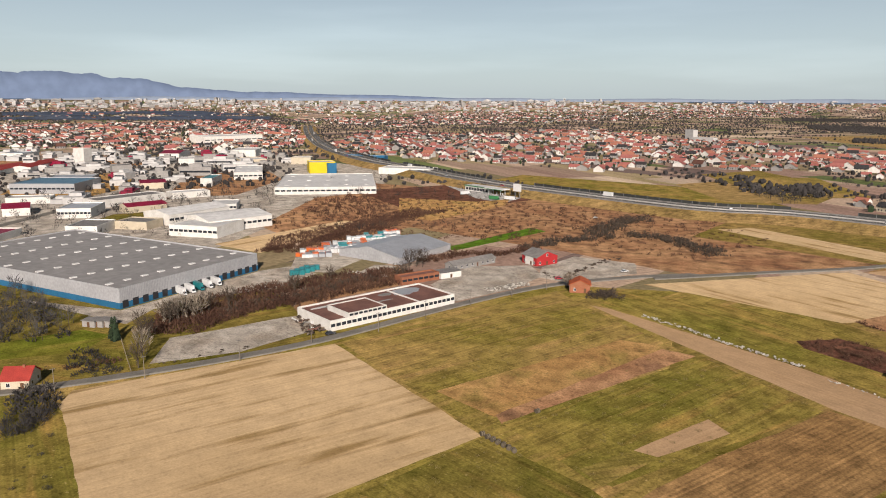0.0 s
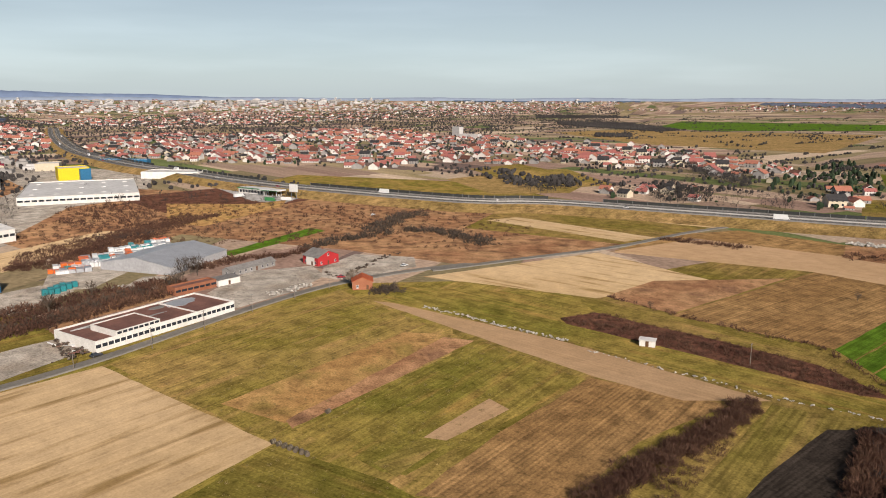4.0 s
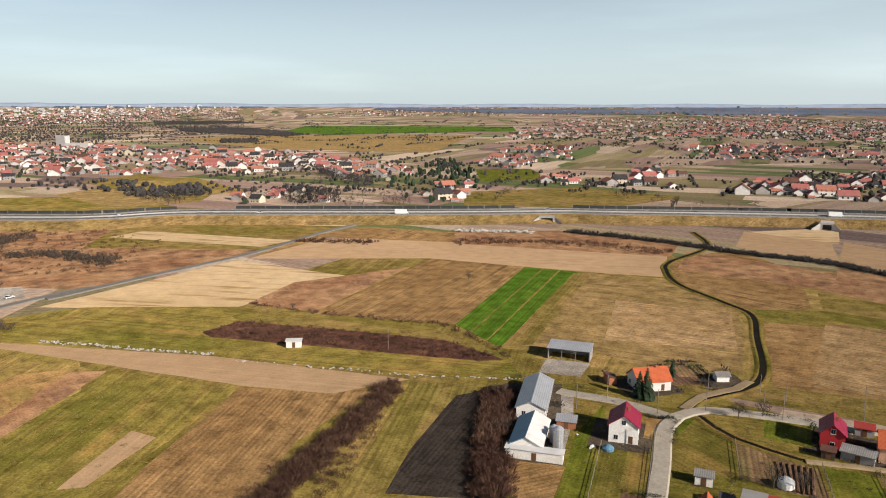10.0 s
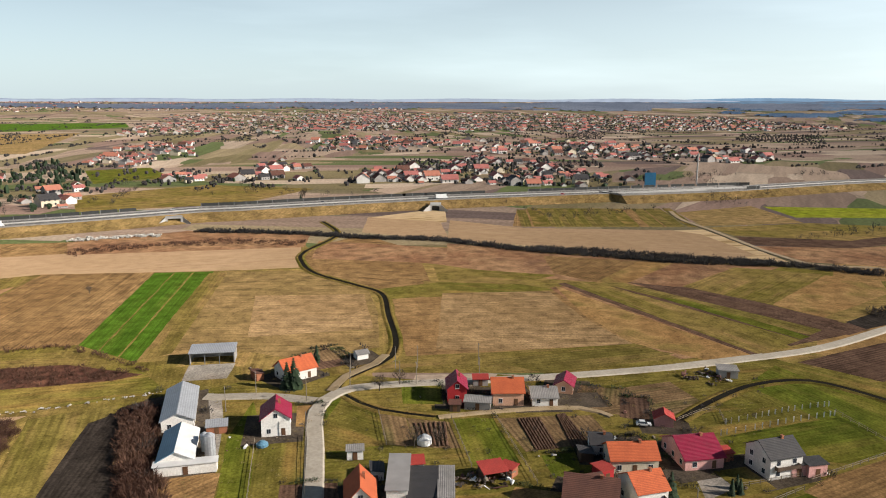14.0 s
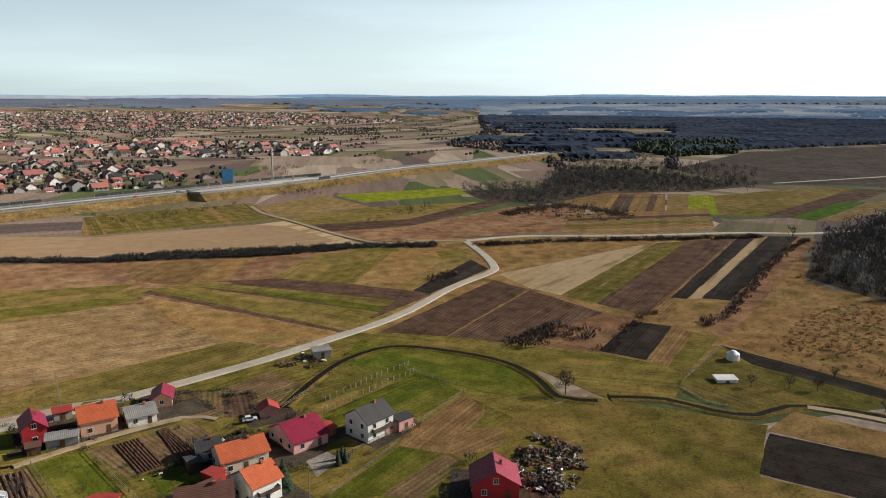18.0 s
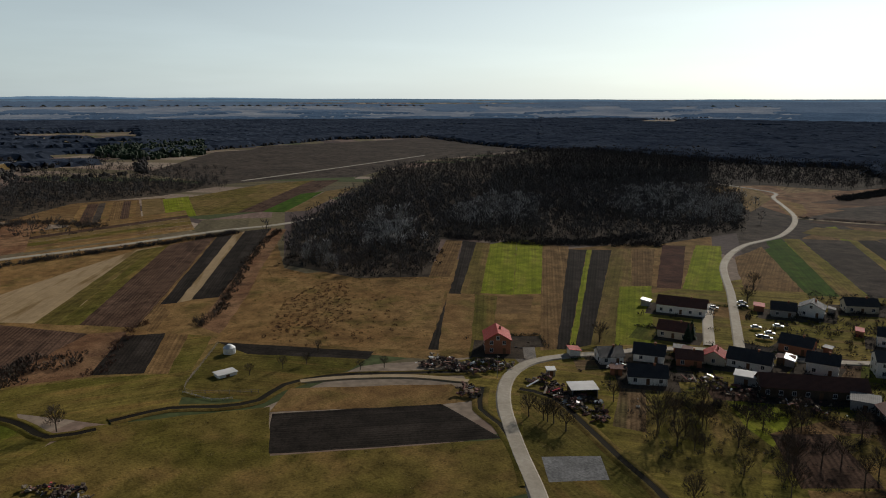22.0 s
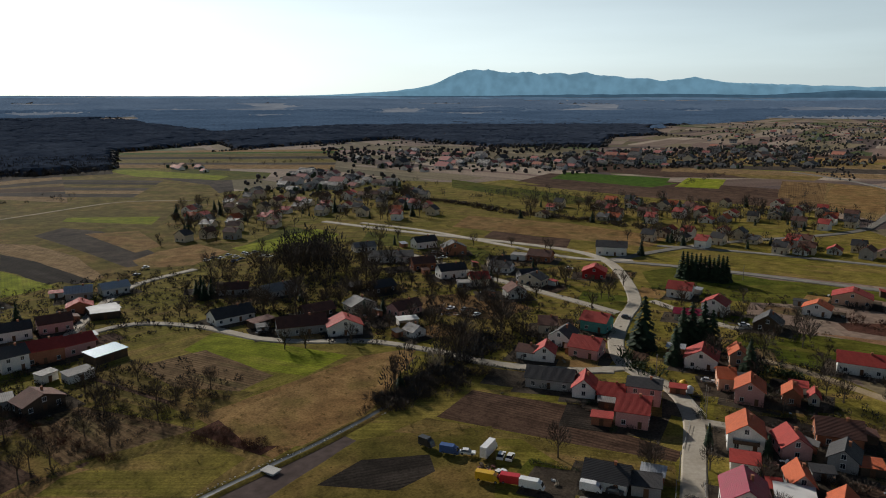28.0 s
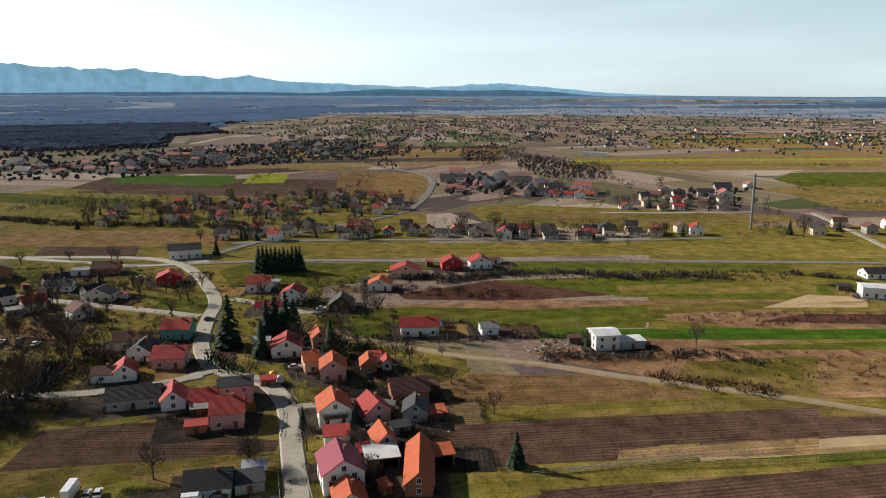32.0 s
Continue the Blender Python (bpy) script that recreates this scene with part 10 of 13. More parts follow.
fence("garden fence of weathered wooden posts", (180.0, -42.2), (202.6, -67.1))
fence("garden fence of weathered wooden posts", (171.8, -24.8), (181.7, -40.4))
fence("garden fence of weathered wooden posts", (154.0, -18.7), (175.0, -39.7))
fence("paddock fence of weathered wooden posts", (206.6, -12.2), (218.0, -22.8), (208.3, -25.0))
fence("paddock fence of weathered wooden posts", (225.3, -57.0), (203.1, -68.5))
heap("black clutter by the lane", 2.5, 0.9, (242.4, -13.4), (252.4, -22.6), (246.1, -33.2), (236.4, -24.7))
shed("grey tin shed beside the houses", 245.8, -29.4, -84, 6.1, 5.0, 2.6, 2.8, "grey", "r_grey")
pole(154.5, -14.3, 30)
car("white car parked by the pavilion", 200.2, -2.8, -82, "c_white")
house("house with a crimson roof beside a scrap yard", 142.3, -55.1, -106, 10.7, 9.0, 3.6, 3.6, "d", "redwall", "r_magenta")
heap("large mixed scrap heap", 1.5, 0.85, (146.5, -59.4), (163.8, -69.7), (169.4, -77.1), (157.1, -83.8), (146.6, -81.4), (137.2, -67.4))
rubble_line("pale scrap and rails", "rubble", 3, 3, 0.7, (147.7, -75.7), (134.7, -72.7))
heap("scattered junk by the brook", 2.4, 1.0, (140.6, -191.9), (141.3, -205.7), (128.4, -207.8), (123.3, -200.2))
tank("white polytunnel end by the brook", 203.2, -166.3, 2.2, 2.2, "c_white")
shed("low white cold frame", 185.6, -150.7, -106, 6.4, 4.0, 1.0, 1.1, "c_white", "r_white")
fence("white garden kerb wall", (186.8, -133.9), (174.7, -135.1), (170.3, -139.3), material='concrete', height=0.6)
tree("bare2", 172.4, -173.7, 0.60)
tree("bare2", 178.4, -185.9, 0.60)
tree("bare2", 176.0, -166.1, 0.60)
tree("bare2", 153.5, -180.0, 0.60)
tree("bare2", 148.1, -186.2, 0.60)
tree("bare2", 180.9, -155.8, 0.60)
thicket("hedge between plots between the fields", "twig", 4, 2.6, 1.2, (239.9, -180.9), (249.6, -200.2), (278.5, -233.1), (337.2, -302.6), (371.9, -352.6))
thicket("hedgerow east of the plots", "twig", 3, 3.0, 0.9, (284.9, -275.8), (304.5, -298.3), (292.5, -275.0))
thicket("rough hedge between the fields", "thicket", 5, 3.0, 0.9, (224.7, -126.5), (234.6, -139.5), (257.6, -162.8), (258.6, -170.7))
brush("russet tussocks in the meadow", "thicket", 6.0, 0.5, (205.8, -184.6), (243.9, -233.8), (203.5, -258.0), (162.5, -219.7), (178.4, -185.9))
tree("bare", 192.7, -97.1, 0.80)
# woods
wood("dark bare wood on the plain", 6.5, 0.9, (298.8, -288.0), (379.3, -374.5), (411.4, -442.5), (424.2, -559.3), (370.9, -613.1), (260.7, -531.1), (209.3, -432.8), (264.9, -395.8), (211.2, -304.2), (241.1, -281.3))
wood("dark bare wood on the plain", 7.5, 0.9, (370.9, -613.1), (424.2, -559.3), (411.4, -442.5), (491.6, -589.4), (463.9, -694.0), (325.1, -659.2), (241.0, -774.6), (173.3, -705.3), (155.5, -636.8), (181.8, -523.1), (260.7, -531.1))
wood("pale willow scrub in the wood", 7.0, 0.8, (299.8, -454.5), (333.9, -543.7), (283.4, -571.3), (242.4, -494.8), (256.2, -433.2), crown='pale_twig')
wood("pale willow scrub in the wood", 6.0, 0.85, (284.6, -337.0), (328.9, -407.9), (303.1, -417.1), (251.4, -346.8), crown='pale_twig')
wood("pale willow scrub in the wood", 6.0, 0.7, (287.6, -288.5), (319.2, -327.7), (294.4, -327.2), (254.1, -282.6), crown='pale_twig')
wood("pale willow scrub in the wood", 8.0, 0.8, (219.9, -592.1), (248.7, -707.2), (189.3, -767.0), (155.5, -636.8), crown='pale_twig')
thicket("dark wood edge between the fields", "wood", 14, 3.0, 1.4, (201.4, -420.6), (173.4, -436.7), (155.6, -479.1))
wood("hedgerow wood on the plain", 8, 0.8, (697.8, -227.7), (678.9, -302.9), (838.6, -403.7), (728.9, -514.5), (633.3, -523.1), (613.2, -432.2), (629.5, -352.5), (572.1, -258.8), (620.3, -223.4))
wood("hedgerow wood on the plain", 9, 0.6, (539.5, -213.5), (557.8, -252.2), (513.9, -317.3), (468.4, -274.5), (502.6, -226.6))
far_wood("dark spruce plantation on the far plain", 12, 0.9, (1107.9, -667.4), (1388.4, -865.4), (1360.1, -1058.2), (1077.8, -864.5), (1018.7, -720.6), material='needle')
field("reed_land", "wide grey reed land", "reed", -106, (803.6, -541.0), (1034.4, -842.6), (993.2, -1432.4), (612.4, -1209.1), (633.3, -886.9), (562.6, -663.8), (665.6, -532.9))
field("reed_land", "wide grey reed land", "reed", -117, (867.8, -682.8), (1085.6, -1002.1), (994.4, -1465.8), (604.8, -1189.5), (667.8, -909.4), (595.5, -681.3), (637.7, -498.7))
far_wood("field copse on the far plain", 12, 0.5, (-43.6, -690.8), (-62.3, -751.6), (-16.5, -755.9))
far_wood("bare copse in the fields", 11, 0.6, (-922.6, -344.2), (-1013.9, -362.1), (-945.4, -249.3), (-807.2, -182.6), (-784.0, -259.8))
far_wood("bare copse in the fields", 11, 0.5, (-1049.3, -483.3), (-1147.9, -488.2), (-1055.3, -421.1), (-943.5, -384.1), (-936.6, -422.5))
far_wood("bare copse in the fields", 11, 0.4, (-839.2, -527.0), (-919.4, -538.7), (-790.4, -438.8), (-786.2, -468.6))
far_wood("field copse beyond the motorway", 11, 0.5, (839.9, 304.4), (1108.6, 375.0), (1050.6, 255.8), (893.5, 218.5), (808.3, 257.8))
far_wood("far copse on the far plain", 14, 0.6, (1795.8, -181.1), (2191.5, -246.2), (2170.2, -446.2), (1724.2, -361.7))
far_wood("far copse on the far plain", 14, 0.5, (1834.8, 205.0), (2239.8, 207.6), (2151.1, 118.8), (1771.1, 105.0))
tree("bare", 612.1, 306.2, 1.00)
tree("bare", 628.0, 311.6, 1.00)
tree("fir", 596.9, 300.1, 0.80)
# far woods, their colours tinted blue for distance haze
canopy("dark bare woods of the plain", 11, 11, "canopy", (2031.1, -735.7), (3084.2, -1089.6), (2677.2, -1646.7), (2163.6, -2219.5), (828.2, -3285.2), (347.2, -1401.3), (583.2, -1162.0), (612.4, -1209.1), (765.6, -1277.3), (1007.7, -1453.3), (1133.1, -1255.0), (1077.8, -864.5), (1007.1, -679.1), (803.6, -541.0), (838.6, -403.7), (1048.9, -480.4), (1322.5, -412.5), (1467.8, -468.5), (1694.5, -649.1))
canopy("distant woods of the plain, painted haze blue", 22, 13, "far_canopy", (4042.5, -183.3), (4250.3, -416.9), (3623.2, -1321.2), (2625.1, -2692.8), (999.7, -3947.4), (828.2, -3285.2), (2163.6, -2219.5), (2677.2, -1646.7), (3084.2, -1089.6))
canopy("distant wood belts, painted haze blue", 30, 12, "backdrop_wood", (4670.9, -928.4), (3987.2, -2579.4), (1182.5, -4646.2), (968.0, -3825.3), (1763.0, -3396.0), (2418.6, -2889.2), (3133.9, -2024.4), (3867.4, -762.9))
canopy("dark bare woods of the plain", 11, 11, "canopy", (1475.2, -2994.5), (759.1, -3105.7), (-394.2, -3129.2), (-451.3, -1849.1), (-423.7, -1489.3), (-152.8, -1290.2), (-124.5, -1086.7), (13.4, -1097.4), (277.4, -1118.0), (624.9, -1254.8))
canopy("distant woods of the plain, painted haze blue", 22, 13, "far_canopy", (1732.6, -3525.4), (924.8, -3795.4), (-185.2, -3746.0), (-1010.0, -3569.2), (-2386.0, -3136.7), (-2076.7, -2725.5), (-451.3, -1849.1), (-394.2, -3129.2), (1475.2, -2994.5))
canopy("distant wood belts, painted haze blue", 30, 12, "backdrop_wood", (2076.4, -4239.1), (469.4, -4740.9), (-1312.7, -4649.9), (-2948.2, -3888.8), (-2360.6, -3102.9), (-1010.0, -3569.2), (376.2, -3776.5), (1714.5, -3488.1))
canopy("dark bare woods of the plain", 10, 10, "canopy", (-348.7, -1269.5), (-454.9, -2166.1), (-647.9, -2343.1), (-1594.0, -1718.7), (-1883.1, -1663.0), (-1382.2, -1489.5), (-944.1, -1012.5), (-770.7, -1111.6), (-735.2, -1425.3))
canopy("dark bare woods of the plain", 11, 11, "canopy", (59.7, -1010.9), (118.9, -2223.1), (-98.4, -1692.7), (-158.1, -1394.7), (-117.7, -999.9), (-29.0, -959.3))
canopy("distant woods of the plain, painted haze blue", 22, 12, "far_canopy", (-385.8, -2487.4), (-576.8, -3686.3), (-2394.6, -2826.3), (-3017.0, -2116.2), (-2528.6, -1819.5), (-1883.1, -1663.0), (-1043.8, -2022.6), (-471.6, -2244.5))
canopy("distant wood belts, painted haze blue", 30, 12, "backdrop_wood", (-857.8, -4481.2), (-2966.3, -3504.4), (-4090.0, -2206.8), (-3619.1, -1948.6), (-2362.9, -2788.8), (-686.9, -3607.2))
canopy("bare woods before the mountain", 10, 10, "canopy", (-774.5, -1268.7), (-1584.8, -2575.9), (-2008.9, -2012.8), (-1376.3, -1262.9), (-1188.2, -1243.4), (-926.5, -991.2))
canopy("distant woods of the plain, painted haze blue", 22, 11, "far_canopy", (-1584.8, -2575.9), (-2082.2, -3373.0), (-3248.0, -2328.6), (-4368.0, 360.2), (-4373.0, 674.2), (-4177.4, 645.7), (-3710.4, -1112.7), (-2687.3, -1927.9), (-2387.7, -2170.2), (-1538.2, -1410.6), (-2008.9, -2012.8))
canopy("distant woods under the low hills", 30, 12, "dusky_wood", (4129.5, 1443.8), (4749.5, 527.4), (4704.6, -1266.8), (4067.8, -1100.0), (4107.6, -136.2), (4090.1, 452.7))
canopy("distant woods on the plain", 24, 10, "dusky_wood", (3055.9, 3569.8), (4354.6, 1898.9), (4656.3, 516.8), (4469.0, 495.5), (2951.9, 3450.2))
far_wood("dark bare wood of the plain", 9, 1.0, (580.4, -954.6), (595.8, -1186.8), (480.0, -1343.3), (362.7, -1462.3), (192.2, -793.0), (233.5, -751.5), (319.3, -647.5), (448.0, -670.4), (482.0, -578.0), (591.9, -754.8), full=1300)
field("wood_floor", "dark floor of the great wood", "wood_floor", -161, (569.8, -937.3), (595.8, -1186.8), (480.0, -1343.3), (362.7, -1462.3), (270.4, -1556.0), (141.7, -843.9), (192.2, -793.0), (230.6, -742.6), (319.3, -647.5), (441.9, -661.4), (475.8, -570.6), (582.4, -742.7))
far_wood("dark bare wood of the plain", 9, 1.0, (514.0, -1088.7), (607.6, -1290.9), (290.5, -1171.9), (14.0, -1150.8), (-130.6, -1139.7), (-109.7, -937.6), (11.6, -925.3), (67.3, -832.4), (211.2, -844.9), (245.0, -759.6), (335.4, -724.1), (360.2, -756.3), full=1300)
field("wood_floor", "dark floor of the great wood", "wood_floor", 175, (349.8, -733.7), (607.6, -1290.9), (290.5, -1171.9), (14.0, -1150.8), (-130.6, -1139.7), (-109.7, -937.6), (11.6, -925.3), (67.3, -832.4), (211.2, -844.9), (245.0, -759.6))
canopy("dark woods beyond the motorway", 10, 10, "canopy", (1660.7, -593.0), (2156.6, -804.7), (2772.7, -1266.2), (2615.6, -1743.9), (1597.5, -1215.4), (1075.7, -654.9), (937.4, -464.2), (1155.7, -550.9))
far_wood("copse edge beyond the motorway", 12, 0.8, (1295.2, -404.3), (1593.5, -555.9), (1260.4, -600.3), (1100.1, -515.2), open_=0.2)
far_wood("dark tree belt on the plain", 12, 0.9, (712.9, -317.3), (879.9, -420.8), (1074.2, -663.7), (853.7, -575.6), (772.2, -642.8), (578.2, -484.4), (688.2, -465.8), (639.9, -347.0), open_=0.3, full=1300)
far_wood("dark spruce plantation on the far plain", 9, 1.2, (1076.5, -650.6), (1233.8, -750.0), (1254.9, -992.3), (996.4, -790.2), (975.4, -674.1), material='needle')
canopy("far river woods on the far plain", 14, 8, "canopy", (-1676.2, 2810.3), (-1961.6, 3294.9), (-1215.7, 3690.1), (-787.1, 3407.4), (-709.0, 3066.3))
far_wood("far river woods on the far plain", 20, 0.9, (-1549.6, 2530.7), (-2047.2, 3440.7), (-1287.6, 3911.2), (-778.6, 3610.1), (-487.3, 2623.1), open_=0.35)
far_wood("trees among the far villages", 15, 0.8, (-814.5, 1355.8), (-1469.2, 2459.9), (-719.5, 3012.5), (221.9, 3839.5), (1811.2, 3874.0), (2220.1, 3731.2), (1449.2, 2422.2), (565.8, 1694.6), (474.0, 2425.8), (112.2, 1924.5), (-193.7, 1895.6), (-260.5, 1394.5), open_=0.4)
far_wood("bare grove below the hamlet", 8, 0.9, (350.0, 879.2), (369.2, 797.2), (400.6, 769.8), (354.6, 660.3), (300.3, 645.9), (305.7, 758.3), open_=0.3)
far_wood("bare grove round the roadside houses", 7, 0.8, (404.4, 641.4), (473.7, 687.1), (475.3, 616.4), (421.4, 544.7), (371.6, 551.1))
far_wood("dark tree belt before the hamlet", 6, 0.8, (635.3, 878.2), (587.4, 693.5), (519.0, 611.0), (568.7, 774.4), full=1300)
far_wood("dark tree belt on the far plain", 9, 0.9, (1494.6, 3268.5), (1814.2, 3086.2), (1787.1, 2906.5), (1393.8, 3046.3), full=1300)
far_wood("dark tree belt on the far plain", 9, 0.9, (1336.4, 2714.9), (1536.1, 2495.1), (1371.9, 1913.5), (1227.4, 1853.7), (1223.1, 2483.1), full=1300)
far_wood("dark tree belt on the far plain", 9, 0.9, (1000.7, 1804.0), (1074.3, 1740.4), (981.6, 1589.0), (912.3, 1643.2), full=1300)
far_wood("tree belts by the motorway", 12, 0.8, (-97.7, 772.1), (-17.5, 969.0), (76.4, 846.7), (103.4, 754.5), (63.0, 694.3), (-14.0, 775.3), open_=0.4)
far_wood("dark hedges beyond the motorway", 11, 0.7, (200.7, 940.4), (316.4, 985.0), (358.2, 897.5), (427.6, 792.2), (438.8, 720.1), (402.1, 658.3), (343.3, 716.8), (271.5, 842.6), open_=0.4)
far_wood("bare trees among the hamlets", 10, 0.65, (396.5, 759.1), (608.9, 1155.4), (916.8, 1151.7), (857.3, 742.2), (543.2, 471.7), (447.9, 479.2), (403.3, 587.9), open_=0.45)
far_wood("dark spruces among the hamlets", 24, 0.8, (561.3, 633.8), (717.6, 785.7), (774.4, 691.3), (616.1, 542.7), (476.2, 466.6), (474.1, 506.8), material='needle')
far_wood("bare trees among the hamlets", 10, 0.65, (598.4, 519.3), (798.7, 650.9), (920.3, 448.7), (835.3, 295.5), (662.0, 233.4), (626.3, 316.9), (601.4, 418.5), open_=0.45)
far_wood("tree belt by the red roofed hamlet", 11, 0.8, (831.9, 301.3), (1029.9, 356.6), (1158.5, 241.2), (1122.8, 112.1), (1095.6, -1.6), (855.3, -3.2), (888.7, 146.1), (943.3, 222.9), open_=0.4)
far_wood("bare trees on the plain", 16, 0.7, (1223.3, 995.1), (2379.9, 1874.5), (3038.7, 1485.8), (3599.0, 17.4), (1368.4, 0.3), (1140.8, 270.7), (1408.0, 687.5), open_=0.5)
far_wood("bare trees among the hamlet houses", 13, 0.7, (-72.2, -480.8), (-124.5, -613.8), (-261.5, -838.2), (-362.2, -858.0), (-386.9, -638.0), (-278.3, -458.7), (-195.9, -429.6), (-120.9, -452.0), open_=0.4)
far_wood("bare trees along the far village", 10, 0.7, (-534.7, -757.9), (-845.7, -909.1), (-1281.1, -856.4), (-1143.5, -606.7), (-963.1, -509.2), (-733.1, -642.7), (-564.3, -662.1), open_=0.4)
far_wood("tree belt by the cottages", 10, 0.75, (-342.6, -564.9), (-402.9, -552.2), (-431.0, -433.7), (-524.4, -344.8), (-488.5, -320.6), (-405.1, -378.3), (-348.0, -432.7), open_=0.4)
far_wood("tree belt behind the far fields", 14, 0.9, (-466.5, -1202.0), (-552.0, -1202.1), (-512.4, -1032.5), (-1002.1, -1179.4), (-921.2, -990.8), (-813.7, -956.8), (-480.6, -932.6), (-393.4, -931.3), open_=0.3)
far_wood("bare trees among the far villages", 16, 0.6, (-524.9, -814.4), (-817.3, -979.0), (-1099.8, -893.8), (-1514.8, -1021.4), (-2338.2, -1193.6), (-1877.2, -121.9), (-1304.0, -82.4), (-1368.5, -407.8), (-1005.5, -513.3), (-779.4, -634.9), (-617.9, -705.1), open_=0.4)
far_wood("dark copse in the fields", 9, 0.8, (-861.5, -317.2), (-1075.9, -382.8), (-916.4, -213.6), (-784.1, -176.0), (-743.7, -220.0), full=1300)
far_wood("dark copse in the fields", 9, 0.65, (-936.1, -433.3), (-1176.9, -534.0), (-1190.4, -423.8), (-952.3, -346.7), full=1300)
far_wood("tree belt by the row village", 10, 0.7, (-339.0, -532.0), (-395.6, -618.0), (-452.4, -547.1), (-492.8, -453.3), (-589.3, -324.3), (-505.1, -267.9), (-441.3, -361.7), (-372.2, -428.9), open_=0.35)
far_wood("bare trees on the far plain", 22, 0.7, (-1599.4, -611.6), (-3092.7, -926.3), (-3980.0, 616.7), (-1339.1, 216.3), (-1244.8, -70.1), open_=0.5)
far_wood("bare trees among the cottages", 13, 0.7, (-641.1, -314.8), (-697.7, -206.2), (-700.7, -109.4), (-679.2, 38.1), (-601.3, 34.8), (-580.9, -89.7), (-559.4, -263.9), open_=0.45)
far_wood("bare trees along the row village", 11, 0.65, (-379.7, -302.6), (-425.7, -308.4), (-563.5, -39.0), (-598.9, 56.0), (-550.7, 54.8), (-486.8, -49.7), (-396.7, -226.7), open_=0.4)
# open land between the far woods, a sheet in glowing haze colour
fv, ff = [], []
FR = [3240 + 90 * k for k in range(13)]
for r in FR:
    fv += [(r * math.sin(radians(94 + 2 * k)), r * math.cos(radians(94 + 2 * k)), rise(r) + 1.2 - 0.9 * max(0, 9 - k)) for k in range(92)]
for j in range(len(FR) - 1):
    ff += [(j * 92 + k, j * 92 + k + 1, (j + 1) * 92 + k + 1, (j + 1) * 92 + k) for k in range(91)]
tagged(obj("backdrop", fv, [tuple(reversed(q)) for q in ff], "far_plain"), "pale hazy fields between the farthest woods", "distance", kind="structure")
# far villages
hedgerows("far hedgerows and lone trees on the plain", 0, 45, 1500, 3600, 140, 20)
hedgerows("far hedgerows and lone trees on the plain", 25, 75, 650, 3600, 260, 30)
hedgerows("far hedgerows and lone trees on the plain", 75, 110, 560, 3400, 220, 40)
hedgerows("far hedgerows and lone trees on the plain", 195, 215, 900, 2600, 60, 20)
hedgerows("far hedgerows and lone trees on the plain", 215, 275, 500, 3600, 130, 20)
hedgerows("far hedgerows and lone trees on the plain", -30, 0, 500, 1500, 50, 20)
village("far village of white houses with red roofs", 23, 30, (762.4, 304.7), (889.1, 315.3), (1207.6, 275.4), (1039.1, 129.3), (862.4, 12.9), (782.8, 26.9), (783.8, 157.4), near=680, trees=0.8)
village("far village of white houses with red roofs", 27, 30, (1303.3, 344.7), (1709.3, 235.8), (1403.2, -212.4), (1154.1, -174.9), (1173.9, 39.3), near=680, trees=0.9, skip=0.25)
village("far village of white houses with red roofs", 40, 30, (2069.5, 1032.1), (3348.4, 1660.8), (3867.4, 811.1), (3624.0, -323.3), (2640.3, -645.7), (2232.6, 140.0), near=680, trees=0.9, skip=0.2)
village("far village of white houses with red roofs", 30, 10, (1426.4, 714.7), (1761.0, 755.3), (1642.0, 251.1), (1354.5, 436.9), near=680, skip=0.3)
village("far village of white houses with red roofs", 21, 40, (-76.8, -478.1), (-121.2, -598.4), (-332.4, -858.7), (-360.2, -712.9), (-308.0, -498.9), (-240.0, -466.9), (-199.9, -519.9), (-120.9, -452.0), near=680, dark=True, trees=0.9)
village("far village of white houses with red roofs", 30, 20, (-422.4, -999.5), (-584.8, -1134.2), (-676.5, -819.4), (-514.5, -705.9), (-380.7, -830.6), near=680, dark=True, trees=0.9, skip=0.2)
village("far village of white houses with red roofs", 32, 20, (-520.3, -749.6), (-845.7, -909.1), (-1281.1, -856.4), (-1028.0, -544.3), (-660.5, -668.1), near=680, dark=True, trees=0.9, skip=0.25)
village("far village of white houses with red roofs", 51, 30, (-1227.5, -1051.4), (-2127.9, -1637.3), (-2748.7, -1474.3), (-1406.0, -748.5), near=680, dark=True, trees=0.35, skip=0.6, size=0.8)
village("far village of white houses with red roofs", 26, 20, (-178.6, -964.6), (-210.5, -1017.7), (-225.0, -954.7), (-202.2, -887.5), near=680)
village("far village of white houses with red roofs", 21, 20, (-396.3, -404.3), (-458.6, -455.1), (-523.4, -425.1), (-448.9, -358.3), near=680, skip=0.2, dark=True, trees=0.8)
village("far village of white houses with red roofs", 17, 20, (-376.8, -261.6), (-416.2, -284.1), (-495.4, -112.9), (-517.0, -58.7), (-491.0, -55.3), (-431.5, -158.3), near=620, dark=True, trees=0.5, skip=0.1)
village("far village of white houses with red roofs", 17, 20, (-332.0, -322.2), (-382.1, -348.3), (-424.9, -299.9), (-381.0, -268.9), near=680, dark=True, trees=0.9, skip=0.2)
village("far village of white houses with red roofs", 18, 20, (-609.6, -305.0), (-779.2, -365.1), (-747.6, -265.6), (-684.9, -166.2), (-636.7, -161.0), near=680, dark=True, trees=0.7)
village("far village of white houses with red roofs", 21, 20, (-576.6, -128.4), (-746.8, -112.6), (-796.7, -42.6), (-635.2, -32.0), near=680, dark=True, trees=0.7)
village("far village of white houses with red roofs", 21, 20, (-340.9, -431.5), (-410.2, -502.9), (-586.7, -337.1), (-495.1, -276.6), (-405.1, -357.8), near=680, dark=True, trees=1.0, skip=0.25)
